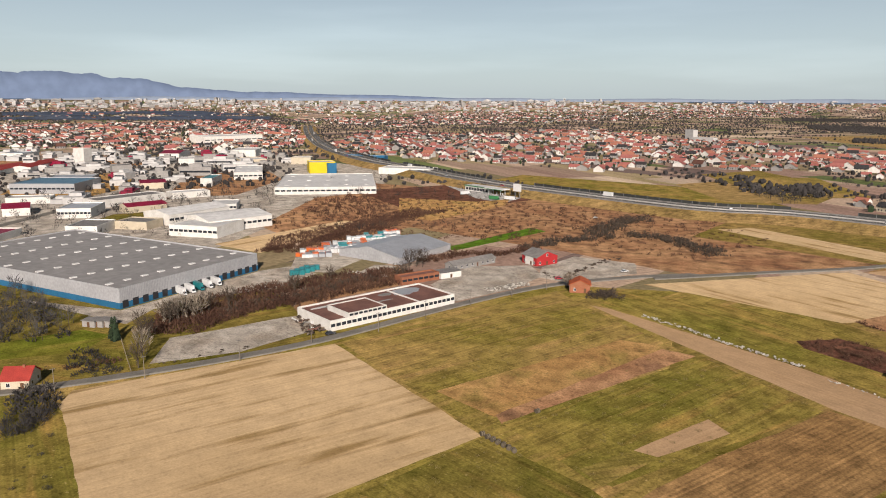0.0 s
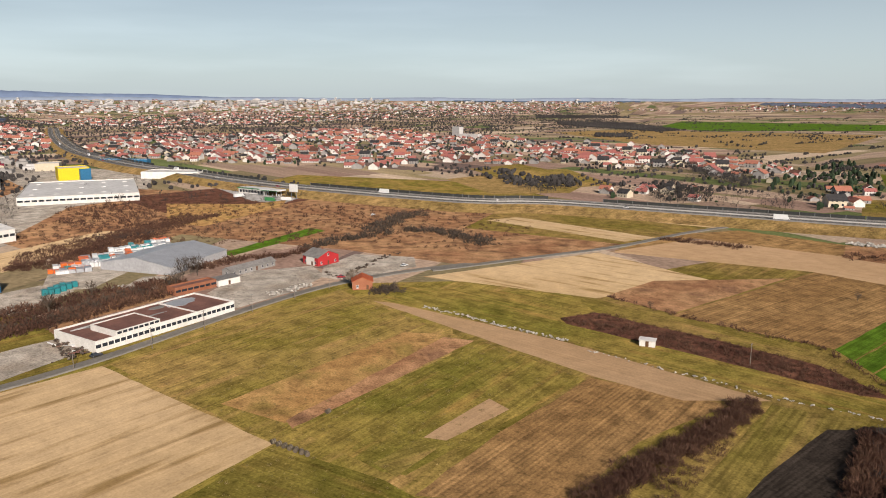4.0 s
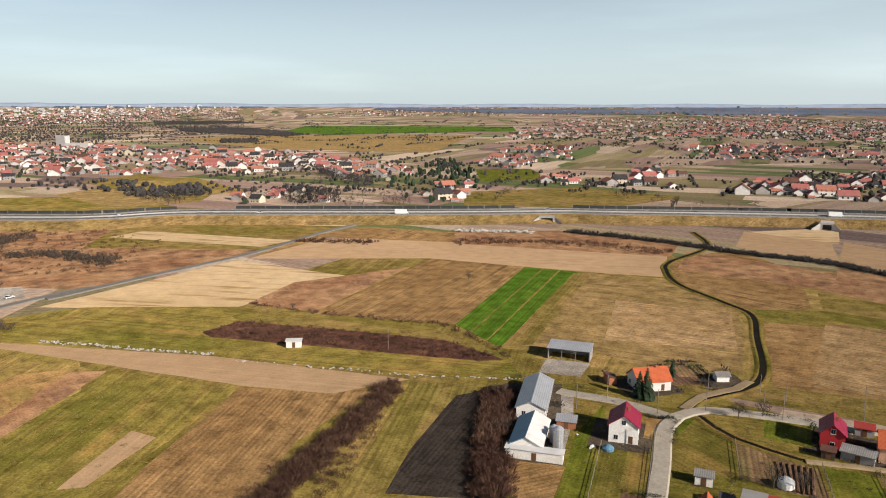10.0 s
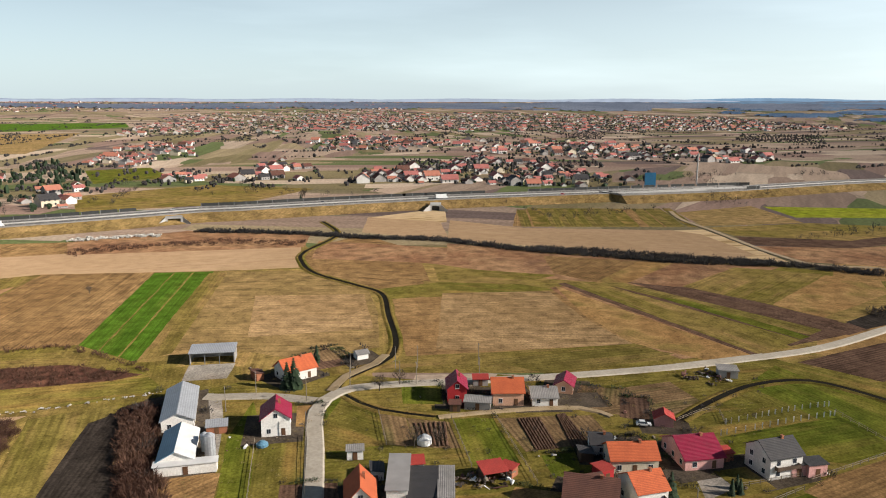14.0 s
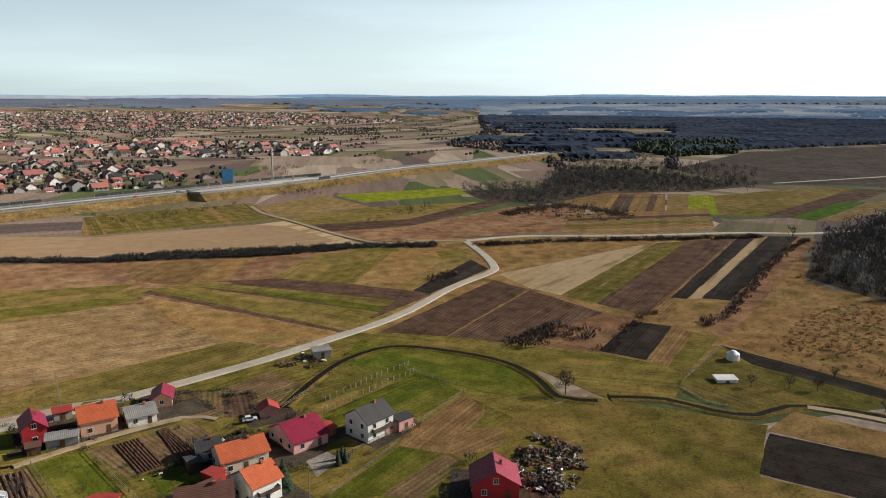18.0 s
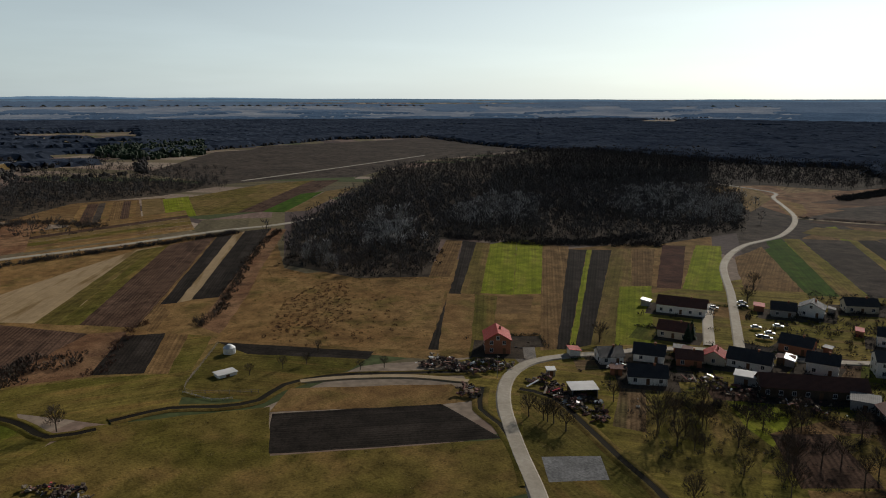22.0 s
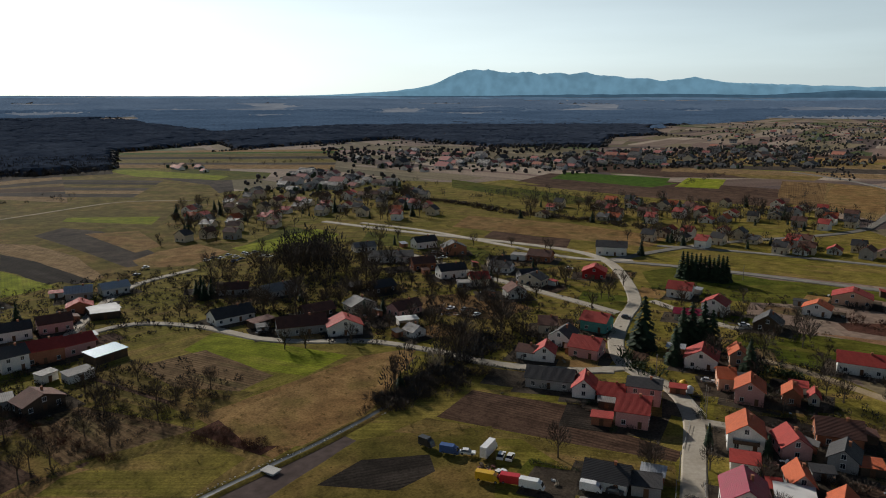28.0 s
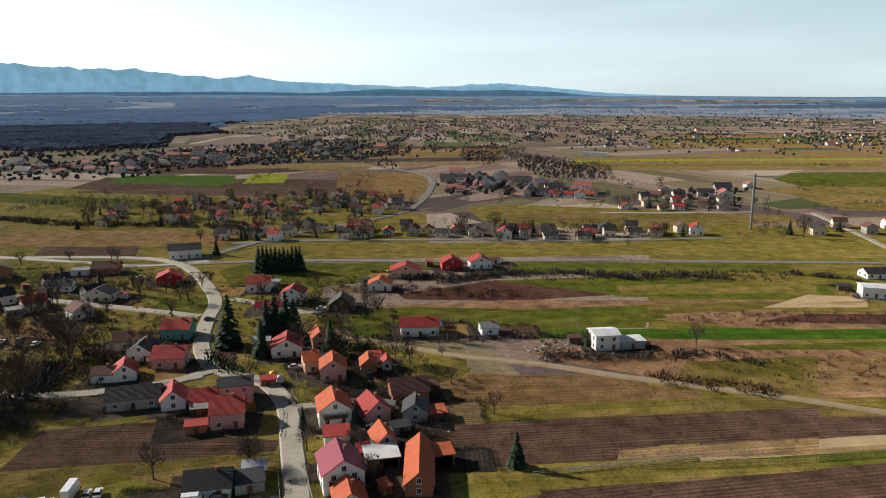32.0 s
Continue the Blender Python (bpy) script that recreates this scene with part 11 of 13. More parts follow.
village("far village of white houses with red roofs", 51, 30, (-991.3, -832.5), (-1874.9, -1455.7), (-3037.1, -1022.9), (-2029.6, -147.0), (-1217.3, -84.3), (-1197.1, -282.8), (-1382.0, -637.7), near=680, dark=True, trees=0.35, skip=0.6, size=0.8)
village("far village of white houses with red roofs", 68, 10, (-3037.1, -1022.9), (-3544.6, -1195.7), (-4229.0, 45.6), (-2544.4, 35.0), (-2091.3, -151.8), near=680, dark=True, trees=0.35, skip=0.6, size=0.8)
village("far village of white houses with red roofs", 28, 20, (-508.7, -827.5), (-863.6, -935.6), (-768.5, -697.3), (-580.2, -728.8), near=680, dark=True, trees=0.9, skip=0.2)
thicket("dark tree belt behind the meadow", "twig", 14, 4.0, 1.4, (-288.8, -582.7), (-329.3, -540.6), (-340.2, -463.0), (-367.9, -401.8), (-383.3, -338.7))
house("white cubic modern villa in the meadow", -375.2, 36.6, 102, 11.4, 9.0, 5.2, 0.5, "w", "white", "r_white", chimney=False)
house("white house with a dark gable roof", -418.1, 41.4, 117, 12.9, 9.0, 3.0, 2.4, "w", "white", "r_dark")
thicket("dark hedge round the villas", "wood", 5, 2.0, 1.3, (-410.6, 0.9), (-410.4, 14.0), (-410.2, 31.7))
brush("bare scrub along the meadow", "wood", 6, 1.1, (-327.7, -129.6), (-347.9, -131.4), (-416.1, -1.9), (-392.3, -1.3))
brush("russet bramble scrub beside the fields", "thicket", 6, 0.9, (-298.8, -45.6), (-315.4, -32.1), (-364.1, 66.9), (-345.2, 64.0), (-307.8, -7.5))
brush("low weeds on the fallow", "thicket", 6, 0.7, (-249.9, -35.3), (-267.3, -26.2), (-308.2, 58.4), (-271.1, 52.7), (-241.7, 3.9))
village("far village of white houses with red roofs", 24, 20, (-531.7, 8.9), (-578.5, 16.1), (-606.3, 70.5), (-551.5, 65.0), near=620, dark=True, trees=0.9)
village("far white sheds and houses", 26, 20, (-1544.9, -88.9), (-1989.7, -27.4), (-2138.6, 338.8), (-1610.7, 257.9), (-1527.7, -19.1), near=600, dark=True, trees=0.35, skip=0.6, size=0.8)
village("far village of white houses with red roofs", 68, 20, (-2384.3, -188.4), (-3366.1, -269.7), (-3860.7, 599.1), (-2601.2, 409.6), near=600, dark=True, trees=0.35, skip=0.6, size=0.8)
hall("long white shed in the fields", -1108.4, -283.6, 101.8, 37.2, 14.0, 5.0, "white", "r_white")
fence("post and wire fence along the grass strip", (-160.3, -44.7), (-168.1, -32.7), (-182.0, -7.8), (-198.9, 17.7), (-212.1, 36.3))
brush("russet hedge belt behind the lot", "thicket", 2.6, 1.35, (-114.1, 272.4), (-121.0, 301.8), (-94.5, 341.0), (-59.7, 370.3), (-20.1, 385.9), (-10.4, 360.4), (-53.1, 326.7), (-78.1, 305.0), (-97.2, 271.3))
brush("russet bramble belt by the white halls", "thicket", 3.0, 1.1, (-107.6, 428.4), (-112.3, 470.4), (-21.4, 610.3), (-9.2, 579.1), (-60.1, 467.9), (-87.9, 427.4))
tree("bare", -109.4, 282.3, 1.10)
tree("bare", -106.5, 289.4, 1.10)
tree("bare", -102.9, 295.2, 1.10)
tree("bare", -99.6, 300.5, 1.10)
tree("bare", -93.1, 308.4, 1.10)
tree("bare", -69.8, 334.5, 1.10)
tree("big", -110.3, 262.6, 0.60)
tree("big", -118.6, 276.0, 0.60)
brush("tangled bare shrubs in the orchard", "twig", 4.5, 0.9, (8.0, -284.5), (-17.2, -269.6), (-43.0, -230.6), (-57.1, -216.8), (-35.5, -195.3), (-4.9, -193.3), (8.4, -208.2))
brush("dark shrubs by the garden", "wood", 3.0, 1.0, (-121.9, 226.2), (-134.8, 252.4), (-123.1, 251.7), (-104.5, 229.8))
hall("blue and white toll station canopy", -119.5, 1119.4, -19.2, 66.6, 14.0, 6.0, "blue", "r_white")
far_wood("dark trees between estate sheds", 14, 0.8, (-398.3, 785.3), (-656.4, 1307.1), (-400.3, 1397.2), (-215.1, 1398.0), (-114.4, 1213.3), (-186.2, 968.1), (-239.8, 732.7), open_=0.4)
brush("dense russet thicket beside the farm", "thicket", 2.2, 1.1, (171.2, 144.6), (175.8, 142.9), (151.6, 120.1), (120.2, 97.3), (117.4, 99.6), (147.2, 123.4))
brush("dark bare bushes beside the farm", "wood", 5.0, 1.4, (171.2, 144.6), (175.8, 142.9), (151.6, 120.1), (120.2, 97.3), (117.4, 99.6), (147.2, 123.4))
brush("straggling russet hedge beside the fields", "thicket", 2.6, 0.8, (107.5, 144.4), (144.5, 169.5), (151.3, 168.9), (125.5, 147.2), (93.7, 126.2), (84.9, 127.3))
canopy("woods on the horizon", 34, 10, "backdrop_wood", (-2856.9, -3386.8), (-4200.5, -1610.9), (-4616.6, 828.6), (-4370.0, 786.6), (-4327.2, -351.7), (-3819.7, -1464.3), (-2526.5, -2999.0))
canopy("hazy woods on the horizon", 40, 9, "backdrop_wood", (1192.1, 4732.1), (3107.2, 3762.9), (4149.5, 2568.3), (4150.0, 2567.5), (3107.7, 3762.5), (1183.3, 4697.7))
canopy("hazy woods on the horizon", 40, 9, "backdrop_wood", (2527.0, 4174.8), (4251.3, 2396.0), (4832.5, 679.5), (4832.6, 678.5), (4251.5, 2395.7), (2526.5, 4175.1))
tank("small round blue garden pool under a cover", 160.3, 94.5, 1.6, 0.7, "r_blue")
fence("pale garden fence of weathered wooden posts", (214.7, -170.8), (200.9, -151.9), (187.1, -134.9), (176.8, -139.7), (166.9, -146.9))
# village south
house("three storey brick house with a red roof", 122.4, -219.5, -146, 9.1, 11.0, 5.6, 3.0, "d", "brick", "r_red")
shed("open shelter with a white sheet roof", 80.6, -199.9, -141, 8.1, 6.0, 2.6, 2.8, "darkwall", "r_white", open_front=True)
shed("small white roofed hut", 97.0, -210.6, -143, 2.6, 3.0, 2.0, 2.1, "grey", "r_white")
field("gravel_yard", "brown yard beside the brick house", "yard", 179, (118.7, -222.0), (121.6, -232.2), (116.5, -236.5), (107.9, -221.8), (110.4, -214.7))
field("ball_court", "paved concrete ball court", "court", -145, (74.9, -158.3), (62.5, -167.1), (56.2, -157.0), (67.8, -147.8))
tree("bare2", 88.9, -178.4, 0.95, "row of young bare trees")
tree("bare2", 84.2, -178.4, 0.95, "row of young bare trees")
tree("bare2", 82.8, -178.2, 0.95, "row of young bare trees")
tree("bare2", 80.9, -178.2, 0.95, "row of young bare trees")
tree("bare2", 75.9, -175.4, 0.95, "row of young bare trees")
pole(111.1, -199.1, 0)
heap("scrap and boards along the lane", 1.8, 1.0, (135.4, -193.4), (138.8, -200.7), (117.9, -211.8), (113.1, -215.6), (110.3, -208.7), (116.6, -198.8))
heap("scrap yard of car parts and timber", 1.7, 1.1, (102.7, -202.3), (98.2, -207.7), (87.7, -202.8), (76.8, -200.2), (69.9, -190.4), (68.1, -183.9), (77.9, -188.8), (91.5, -196.2))
heap("pile of brush and scrap", 1.8, 1.0, (114.2, -179.4), (116.1, -185.9), (110.6, -187.2), (107.4, -180.5))
heap("red and white toys and rubble by the house", 1.6, 0.8, (84.7, -226.6), (84.9, -235.0), (80.3, -236.7), (76.8, -226.6))
rubble_line("pale stone row on bare ground", "rubble", 2, 1.6, 0.8, (68.4, -208.5), (66.0, -204.4), (63.3, -199.0))
house("white cottage with a dark roof", 84.4, -232.3, -142, 8.2, 8.0, 3.0, 2.6, "w", "white", "r_dark")
house("long white cottage with a dark roof", 67.9, -220.7, -156, 12.0, 8.0, 3.0, 3.0, "w", "white", "r_dark")
house("white house with a dark roof", 74.6, -241.4, -166, 10.3, 8.0, 3.0, 3.0, "w", "white", "r_dark")
house("house with a weathered brown roof", 75.2, -271.9, -175, 11.9, 8.0, 3.4, 3.0, "w", "cream", "r_brown")
house("long white barn with a brown roof", 82.0, -305.7, -172, 20.0, 10.0, 4.0, 3.0, "w", "white", "r_brown")
house("white house with a dark roof", 44.2, -253.2, -179, 13.8, 8.0, 3.2, 3.2, "w", "white", "r_dark")
house("small house with a red roof", 55.1, -251.0, -173, 7.4, 7.0, 3.0, 2.4, "d", "cream", "r_red")
house("long dark timber barn", 21.8, -237.5, -157, 30.8, 8.0, 3.6, 3.2, "w", "darkwall", "r_brown", chimney=False)
house("tall white house with a dark roof", 3.2, -270.1, -164, 8.5, 9.0, 6.0, 2.6, "w", "white", "r_dark")
house("white two storey house", 22.6, -260.8, -177, 9.6, 8.0, 4.6, 2.6, "w", "white", "r_dark")
house("brick house with a dark roof", 33.6, -278.8, 174, 11.0, 8.0, 3.6, 2.8, "w", "brick", "r_dark")
house("white house with a dark roof", 3.2, -305.9, -174, 12.3, 8.0, 4.4, 2.6, "w", "white", "r_dark")
house("pink house with a brown roof", -11.2, -309.4, -174, 11.9, 8.0, 4.4, 2.6, "w", "pink", "r_brown")
house("brick house with a red roof", -5.6, -273.5, -175, 12.3, 9.0, 5.4, 2.8, "w", "brick", "r_red")
house("pink house with a red roof", -17.0, -278.1, -163, 10.7, 8.0, 4.4, 2.6, "w", "pink", "r_red")
shed("shed with a blue sheet roof", -25.5, -265.1, -152, 12.3, 7.0, 3.0, 3.6, "darkwall", "r_blue")
house("grey house with a dark roof", 44.8, -325.7, -169, 9.5, 8.0, 3.4, 2.8, "w", "grey", "r_dark")
house("white gabled house in the village", 35.4, -332.2, -179, 9.8, 8.0, 4.0, 2.8, "d", "white", "r_dark")
house("cream house with a dark roof", 17.6, -350.8, -157, 12.9, 8.0, 3.6, 2.8, "w", "cream", "r_dark")
house("house with a metal roof", -23.1, -356.4, 174, 10.9, 8.0, 3.6, 2.6, "w", "grey", "r_metal")
house("old timber barn in the village", -3.2, -230.2, -157, 12.0, 8.0, 3.2, 2.6, "d", "darkwall", "r_brown")
house("brick outbuilding in the village", 61.6, -244.6, -164, 8.4, 7.0, 3.0, 2.4, "w", "brick", "r_brown")
shed("shed with a pale sheet roof", 41.7, -237.7, -174, 7.1, 5.0, 3.0, 3.2, "grey", "r_white")
shed("grey sheet roofed shed", 8.2, -235.7, -175, 7.6, 6.0, 3.0, 3.4, "grey", "r_grey")
shed("small white shed beside the houses", -5.9, -254.6, -148, 5.7, 4.0, 2.8, 3.0, "white", "r_dark")
shed("white garage beside the houses", -14.8, -250.5, -157, 8.5, 5.0, 2.6, 3.0, "white", "r_grey")
house("brick house with a red roof", -21.4, -332.7, 174, 9.9, 7.0, 3.2, 2.4, "d", "brick", "r_red")
house("white house with a bright metal roof", -39.1, -357.9, -169, 12.0, 8.0, 3.4, 2.4, "w", "white", "r_metal")
shed("open shed with a pale roof", -30.4, -321.8, -172, 11.4, 8.0, 3.0, 3.4, "darkwall", "r_white")
tree("fir", 69.3, -276.0, 0.70)
tree("fir", 1.7, -335.9, 0.70)
tree("fir", 69.7, -272.2, 0.70)
tree("bare", 97.1, -252.6, 1.00)
tree("bare", 62.4, -342.1, 1.00)
tree("bare", 65.0, -367.6, 1.00)
car("car parked off the dirt road", 63.7, -337.0, -157, "c_white")
car("car parked off the dirt road", 61.7, -331.2, -158, "c_dark")
car("car parked off the dirt road", 72.2, -321.6, -158, "c_white")
car("car parked off the dirt road", 51.0, -302.2, -160, "c_white")
car("car parked off the dirt road", 46.7, -290.5, -161, "c_dark")
car("car parked off the dirt road", 45.0, -296.9, -161, "c_white")
car("car parked off the dirt road", 43.9, -308.6, -160, "c_white")
car("car parked off the dirt road", 44.7, -290.2, -161, "c_silver")
tree("bare", 53.2, -199.8, 0.80)
tree("bare", 43.9, -197.8, 0.80)
tree("bare", 30.7, -206.3, 0.80)
tree("bare", 21.6, -210.0, 0.80)
tree("bare", 10.5, -197.4, 0.80)
tree("bare", 2.2, -194.4, 0.80)
tree("bare", -11.3, -206.5, 0.80)
tree("bare", 72.3, -201.9, 0.80)
tree("bare2", 47.7, -191.1, 1.00)
tree("bare2", 34.0, -191.6, 1.00)
tree("bare2", 19.9, -190.1, 1.00)
tree("bare2", -2.3, -193.9, 1.00)
tree("bare2", -16.4, -196.7, 1.00)
tree("bare2", 47.7, -183.5, 1.00)
thicket("dark garden scrub between the fields", "wood", 9, 3, 1.0, (57.2, -209.1), (46.3, -215.1), (34.3, -218.8), (14.7, -224.7))
heap("clutter behind the barns", 2.4, 0.9, (64.3, -229.9), (52.1, -240.1), (38.3, -232.8), (13.1, -236.0), (11.7, -227.1), (43.2, -225.0))
thicket("garden hedge between the fields", "thicket", 4, 2.2, 0.9, (2.3, -223.3), (-7.3, -202.2), (-15.7, -188.3))
house("white house with a dark hipped roof", -74.4, -286.9, -169, 16.7, 9.0, 3.2, 3.4, "w", "white", "r_dark")
house("large house with a brown roof", -92.2, -257.9, 169, 18.6, 9.0, 4.0, 3.4, "w", "grey", "r_brown")
house("white house with a glossy red roof", -106.0, -249.0, 164, 13.3, 9.0, 4.0, 3.4, "d", "white", "r_red")
house("long white house with a dark roof", -178.2, -352.6, 156, 24.6, 11.0, 3.6, 2.6, "w", "white", "r_dark")
house("white house with a dark roof", -214.9, -376.3, -179, 14.2, 8.0, 4.6, 3.0, "w", "white", "r_dark")
house("dark brick house in the village", -218.6, -350.7, 161, 13.7, 9.0, 5.0, 3.2, "d", "brick", "r_dark")
house("white house with a dark roof", -189.4, -304.6, 172, 13.9, 8.0, 4.6, 3.0, "w", "white", "r_dark")
house("house with a dull red roof", -191.9, -284.3, 160, 8.7, 8.0, 4.2, 2.8, "w", "cream", "r_red")
house("white gabled house in the village", -193.9, -257.4, 163, 8.7, 8.0, 3.8, 3.0, "d", "white", "r_brown")
house("pink house with a brown roof", -140.3, -260.0, -167, 12.8, 8.0, 3.4, 2.8, "w", "pink", "r_brown")
house("small white garage in the village", -129.5, -233.1, -170, 6.3, 6.0, 2.6, 2.2, "d", "white", "r_dark")
house("low house with a brown roof", -84.9, -329.6, 163, 13.5, 8.0, 3.0, 2.6, "w", "grey", "r_brown")
house("house with a grey roof", -103.7, -316.4, -167, 16.2, 8.0, 3.2, 2.8, "w", "grey", "r_grey")
house("white house with a grey roof", -178.4, -385.2, 174, 12.8, 8.0, 3.2, 2.6, "w", "white", "r_grey")
house("cream house with a dark roof", -221.1, -308.8, 161, 10.9, 8.0, 4.2, 2.8, "w", "cream", "r_dark")
house("grey house with a dark roof", -217.0, -277.0, 168, 9.4, 8.0, 4.2, 2.8, "w", "grey", "r_dark")
house("cream gabled house in the village", -125.2, -273.6, -177, 11.9, 8.0, 3.4, 2.8, "d", "cream", "r_dark")
house("brick house with a brown roof", -185.7, -327.7, 168, 12.1, 9.0, 4.0, 3.0, "w", "brick", "r_brown")
house("old timber barn in the village", -106.9, -276.6, -176, 13.4, 8.0, 3.0, 2.6, "w", "darkwall", "r_brown", chimney=False)
house("dark barn in the village", -147.4, -297.4, -175, 11.6, 8.0, 3.2, 2.6, "w", "darkwall", "r_dark", chimney=False)
shed("flat roofed garage row", -132.5, -246.9, 168, 8.0, 5.0, 2.6, 2.8, "white", "r_white", open_front=True)
shed("grey outbuilding beside the houses", -183.6, -285.9, 151, 6.7, 5.0, 2.6, 2.8, "grey", "r_grey")
shed("barn with a pale sheet roof", -29.6, -318.5, 174, 10.8, 8.0, 3.0, 3.4, "darkwall", "r_white")
shed("wood store beside the houses", -83.0, -275.7, -159, 10.2, 5.0, 2.4, 2.8, "darkwall", "r_brown", open_front=True)
tree("big", -122.7, -356.8, 1.05)
tree("big", -128.4, -360.0, 1.05)
tree("big", -131.5, -355.9, 1.05)
tree("big", -138.1, -359.0, 1.05)
tree("big", -141.2, -354.9, 1.05)
tree("big", -127.3, -349.0, 1.05)
tree("big", -144.7, -336.7, 1.05)
tree("fir", -69.1, -331.4, 0.90)
tree("fir", -71.7, -328.0, 0.90)
tree("fir", -75.5, -330.7, 0.90)
tree("fir", -71.7, -334.3, 0.90)
tree("thuja", -108.2, -303.8, 1.00)
tree("thuja", -123.5, -269.8, 1.00)
tree("thuja", -131.8, -268.9, 1.00)
tree("bare", -59.4, -306.1, 0.90)
tree("bare", -96.5, -374.9, 0.90)
tree("bare", -125.8, -416.7, 0.90)
tree("bare", -152.0, -319.7, 0.90)
tree("bare", -154.6, -307.5, 0.90)
tree("bare", -165.0, -284.6, 0.90)
tree("bare", -207.8, -326.9, 0.90)
tree("bare", -243.0, -368.4, 0.90)
tree("bare", -211.5, -408.2, 0.90)
tree("bare", -130.5, -304.2, 0.90)
tree("bare", -86.3, -303.3, 0.90)
tree("bare", -114.0, -289.9, 0.90)
tree("bare", -80.7, -245.8, 0.90)
tree("bare", -104.1, -239.7, 0.90)
tree("bare", -87.6, -243.2, 0.90)
tree("bare2", -18.2, -241.8, 1.00)
tree("bare2", -21.7, -228.5, 1.00)
tree("bare2", -31.8, -218.5, 1.00)
tree("bare2", -36.7, -215.2, 1.00)
tree("bare2", -48.7, -222.6, 1.00)
tree("bare2", -30.1, -240.5, 1.00)
tree("bare2", -42.6, -217.4, 1.00)
tree("bare2", -14.3, -235.6, 1.00)
car("parked car at the edge of the village", -91.4, -406.7, -154, "c_white")
car("parked car at the edge of the village", -96.4, -410.9, -154, "c_dark")
car("parked car at the edge of the village", -99.9, -408.6, -154, "c_white")
car("parked car at the edge of the village", -105.3, -413.9, -154, "c_silver")
car("parked car at the edge of the village", -107.8, -407.9, -154, "c_white")
car("parked car at the edge of the village", -108.9, -400.3, -155, "c_dark")
car("parked car at the edge of the village", -115.8, -410.9, -154, "c_white")
car("parked car at the edge of the village", -120.9, -414.3, -154, "c_silver")
car("parked car at the edge of the village", -121.7, -402.7, -155, "c_white")
car("parked car at the edge of the village", -124.5, -398.7, -155, "c_white")
car("parked car at the edge of the village", -126.2, -391.4, -156, "c_dark")
car("parked car at the edge of the village", -104.1, -397.1, -155, "c_blue")
car("parked car at the edge of the village", -114.8, -414.9, -154, "c_white")
car("parked car at the edge of the village", -52.3, -390.1, -154, "c_dark")
car("parked car at the edge of the village", -59.2, -405.3, -153, "c_white")
car("parked car at the edge of the village", -78.4, -267.1, -163, "c_dark")
car("parked car at the edge of the village", -158.7, -257.8, -165, "c_white")
car("parked car at the edge of the village", -163.0, -253.2, -166, "c_silver")
car("parked car at the edge of the village", -163.1, -244.3, -166, "c_white")
car("parked car at the edge of the village", -212.1, -356.1, -160, "c_white")
car("parked car at the edge of the village", -210.5, -360.2, -160, "c_silver")
heap("clutter between barns lying on bare ground", 2.6, 0.8, (-108.5, -271.4), (-128.0, -283.5), (-138.6, -268.2), (-127.3, -256.5), (-108.0, -262.7))
heap("scrap on waste ground", 2.8, 0.8, (-153.7, -266.7), (-169.3, -252.1), (-163.4, -242.7), (-147.0, -254.4))
field("stubble_field", "bare plot inside the village", "brown", 148, (-144.6, -286.8), (-175.4, -278.5), (-190.6, -258.4), (-190.2, -241.9), (-166.3, -236.8), (-147.8, -258.5))
field("vegetable_garden", "weedy plots behind the houses", "garden", 122, (-31.8, -254.7), (-55.9, -259.9), (-69.1, -223.4), (-55.7, -216.0), (-39.1, -229.7))
tree("big", -125.4, -203.2, 0.95)
tree("big", -126.0, -200.4, 0.95)
tree("big", -131.1, -203.5, 0.95)
tree("pale", -114.9, -195.9, 0.90)
tree("poplar", -98.0, -193.2, 0.80)
tree("poplar", -99.2, -194.2, 0.80)
tree("fir", -99.6, -191.9, 0.60)
thicket("dense dark brook thicket", "twig", 13, 2.0, 1.4, (-87.3, -183.6), (-94.6, -183.0), (-103.5, -185.0), (-113.9, -188.4), (-126.1, -193.5))
thicket("scrub behind the gardens", "twig", 16, 3.0, 1.4, (-139.9, -211.8), (-152.6, -212.6), (-161.0, -211.6))
tree("bare", -150.8, -222.8, 0.90)
tree("bare", -152.8, -215.3, 0.90)
tree("bare", -161.5, -217.2, 0.90)
tree("bare", -159.4, -207.1, 0.90)
tree("bare", -163.4, -224.9, 0.90)
# village west
house("teal house with a red roof", -190.7, -204.1, 117, 10.3, 9.0, 4.6, 2.8, "w", "teal", "r_red")
house("pink house with a bright red roof", -167.4, -183.7, 120, 10.4, 10.0, 4.0, 3.2, "w", "pink", "r_red")
house("white gabled house with a dark roof", -167.9, -197.3, 119, 8.1, 10.0, 4.0, 3.0, "d", "white", "r_dark")
house("white gabled house with a red roof", -153.5, -187.7, 135, 6.9, 8.0, 3.4, 2.8, "d", "white", "r_red")
house("large white house with a dark roof", -295.5, -303.9, 135, 17.2, 12.0, 5.4, 3.0, "w", "white", "r_dark")
house("red house with a red roof", -249.0, -267.4, 133, 11.5, 9.0, 4.0, 3.0, "d", "redwall", "r_red")
house("cream house with a dark roof", -213.2, -273.5, 114, 12.0, 8.0, 3.8, 2.8, "d", "cream", "r_dark")
house("white bungalow with a dark roof", -216.3, -303.5, 125, 11.4, 8.0, 3.2, 2.6, "w", "white", "r_dark")
house("long barn with a dark roof", -139.3, -167.8, 131, 14.7, 8.0, 3.6, 2.8, "w", "grey", "r_dark", chimney=False)
house("low white outbuilding in the village", -149.2, -192.9, 125, 6.2, 7.0, 3.0, 1.8, "w", "white", "r_brown")
house("house with a brown roof", -173.9, -211.3, 138, 6.7, 9.0, 3.8, 2.6, "w", "cream", "r_brown")
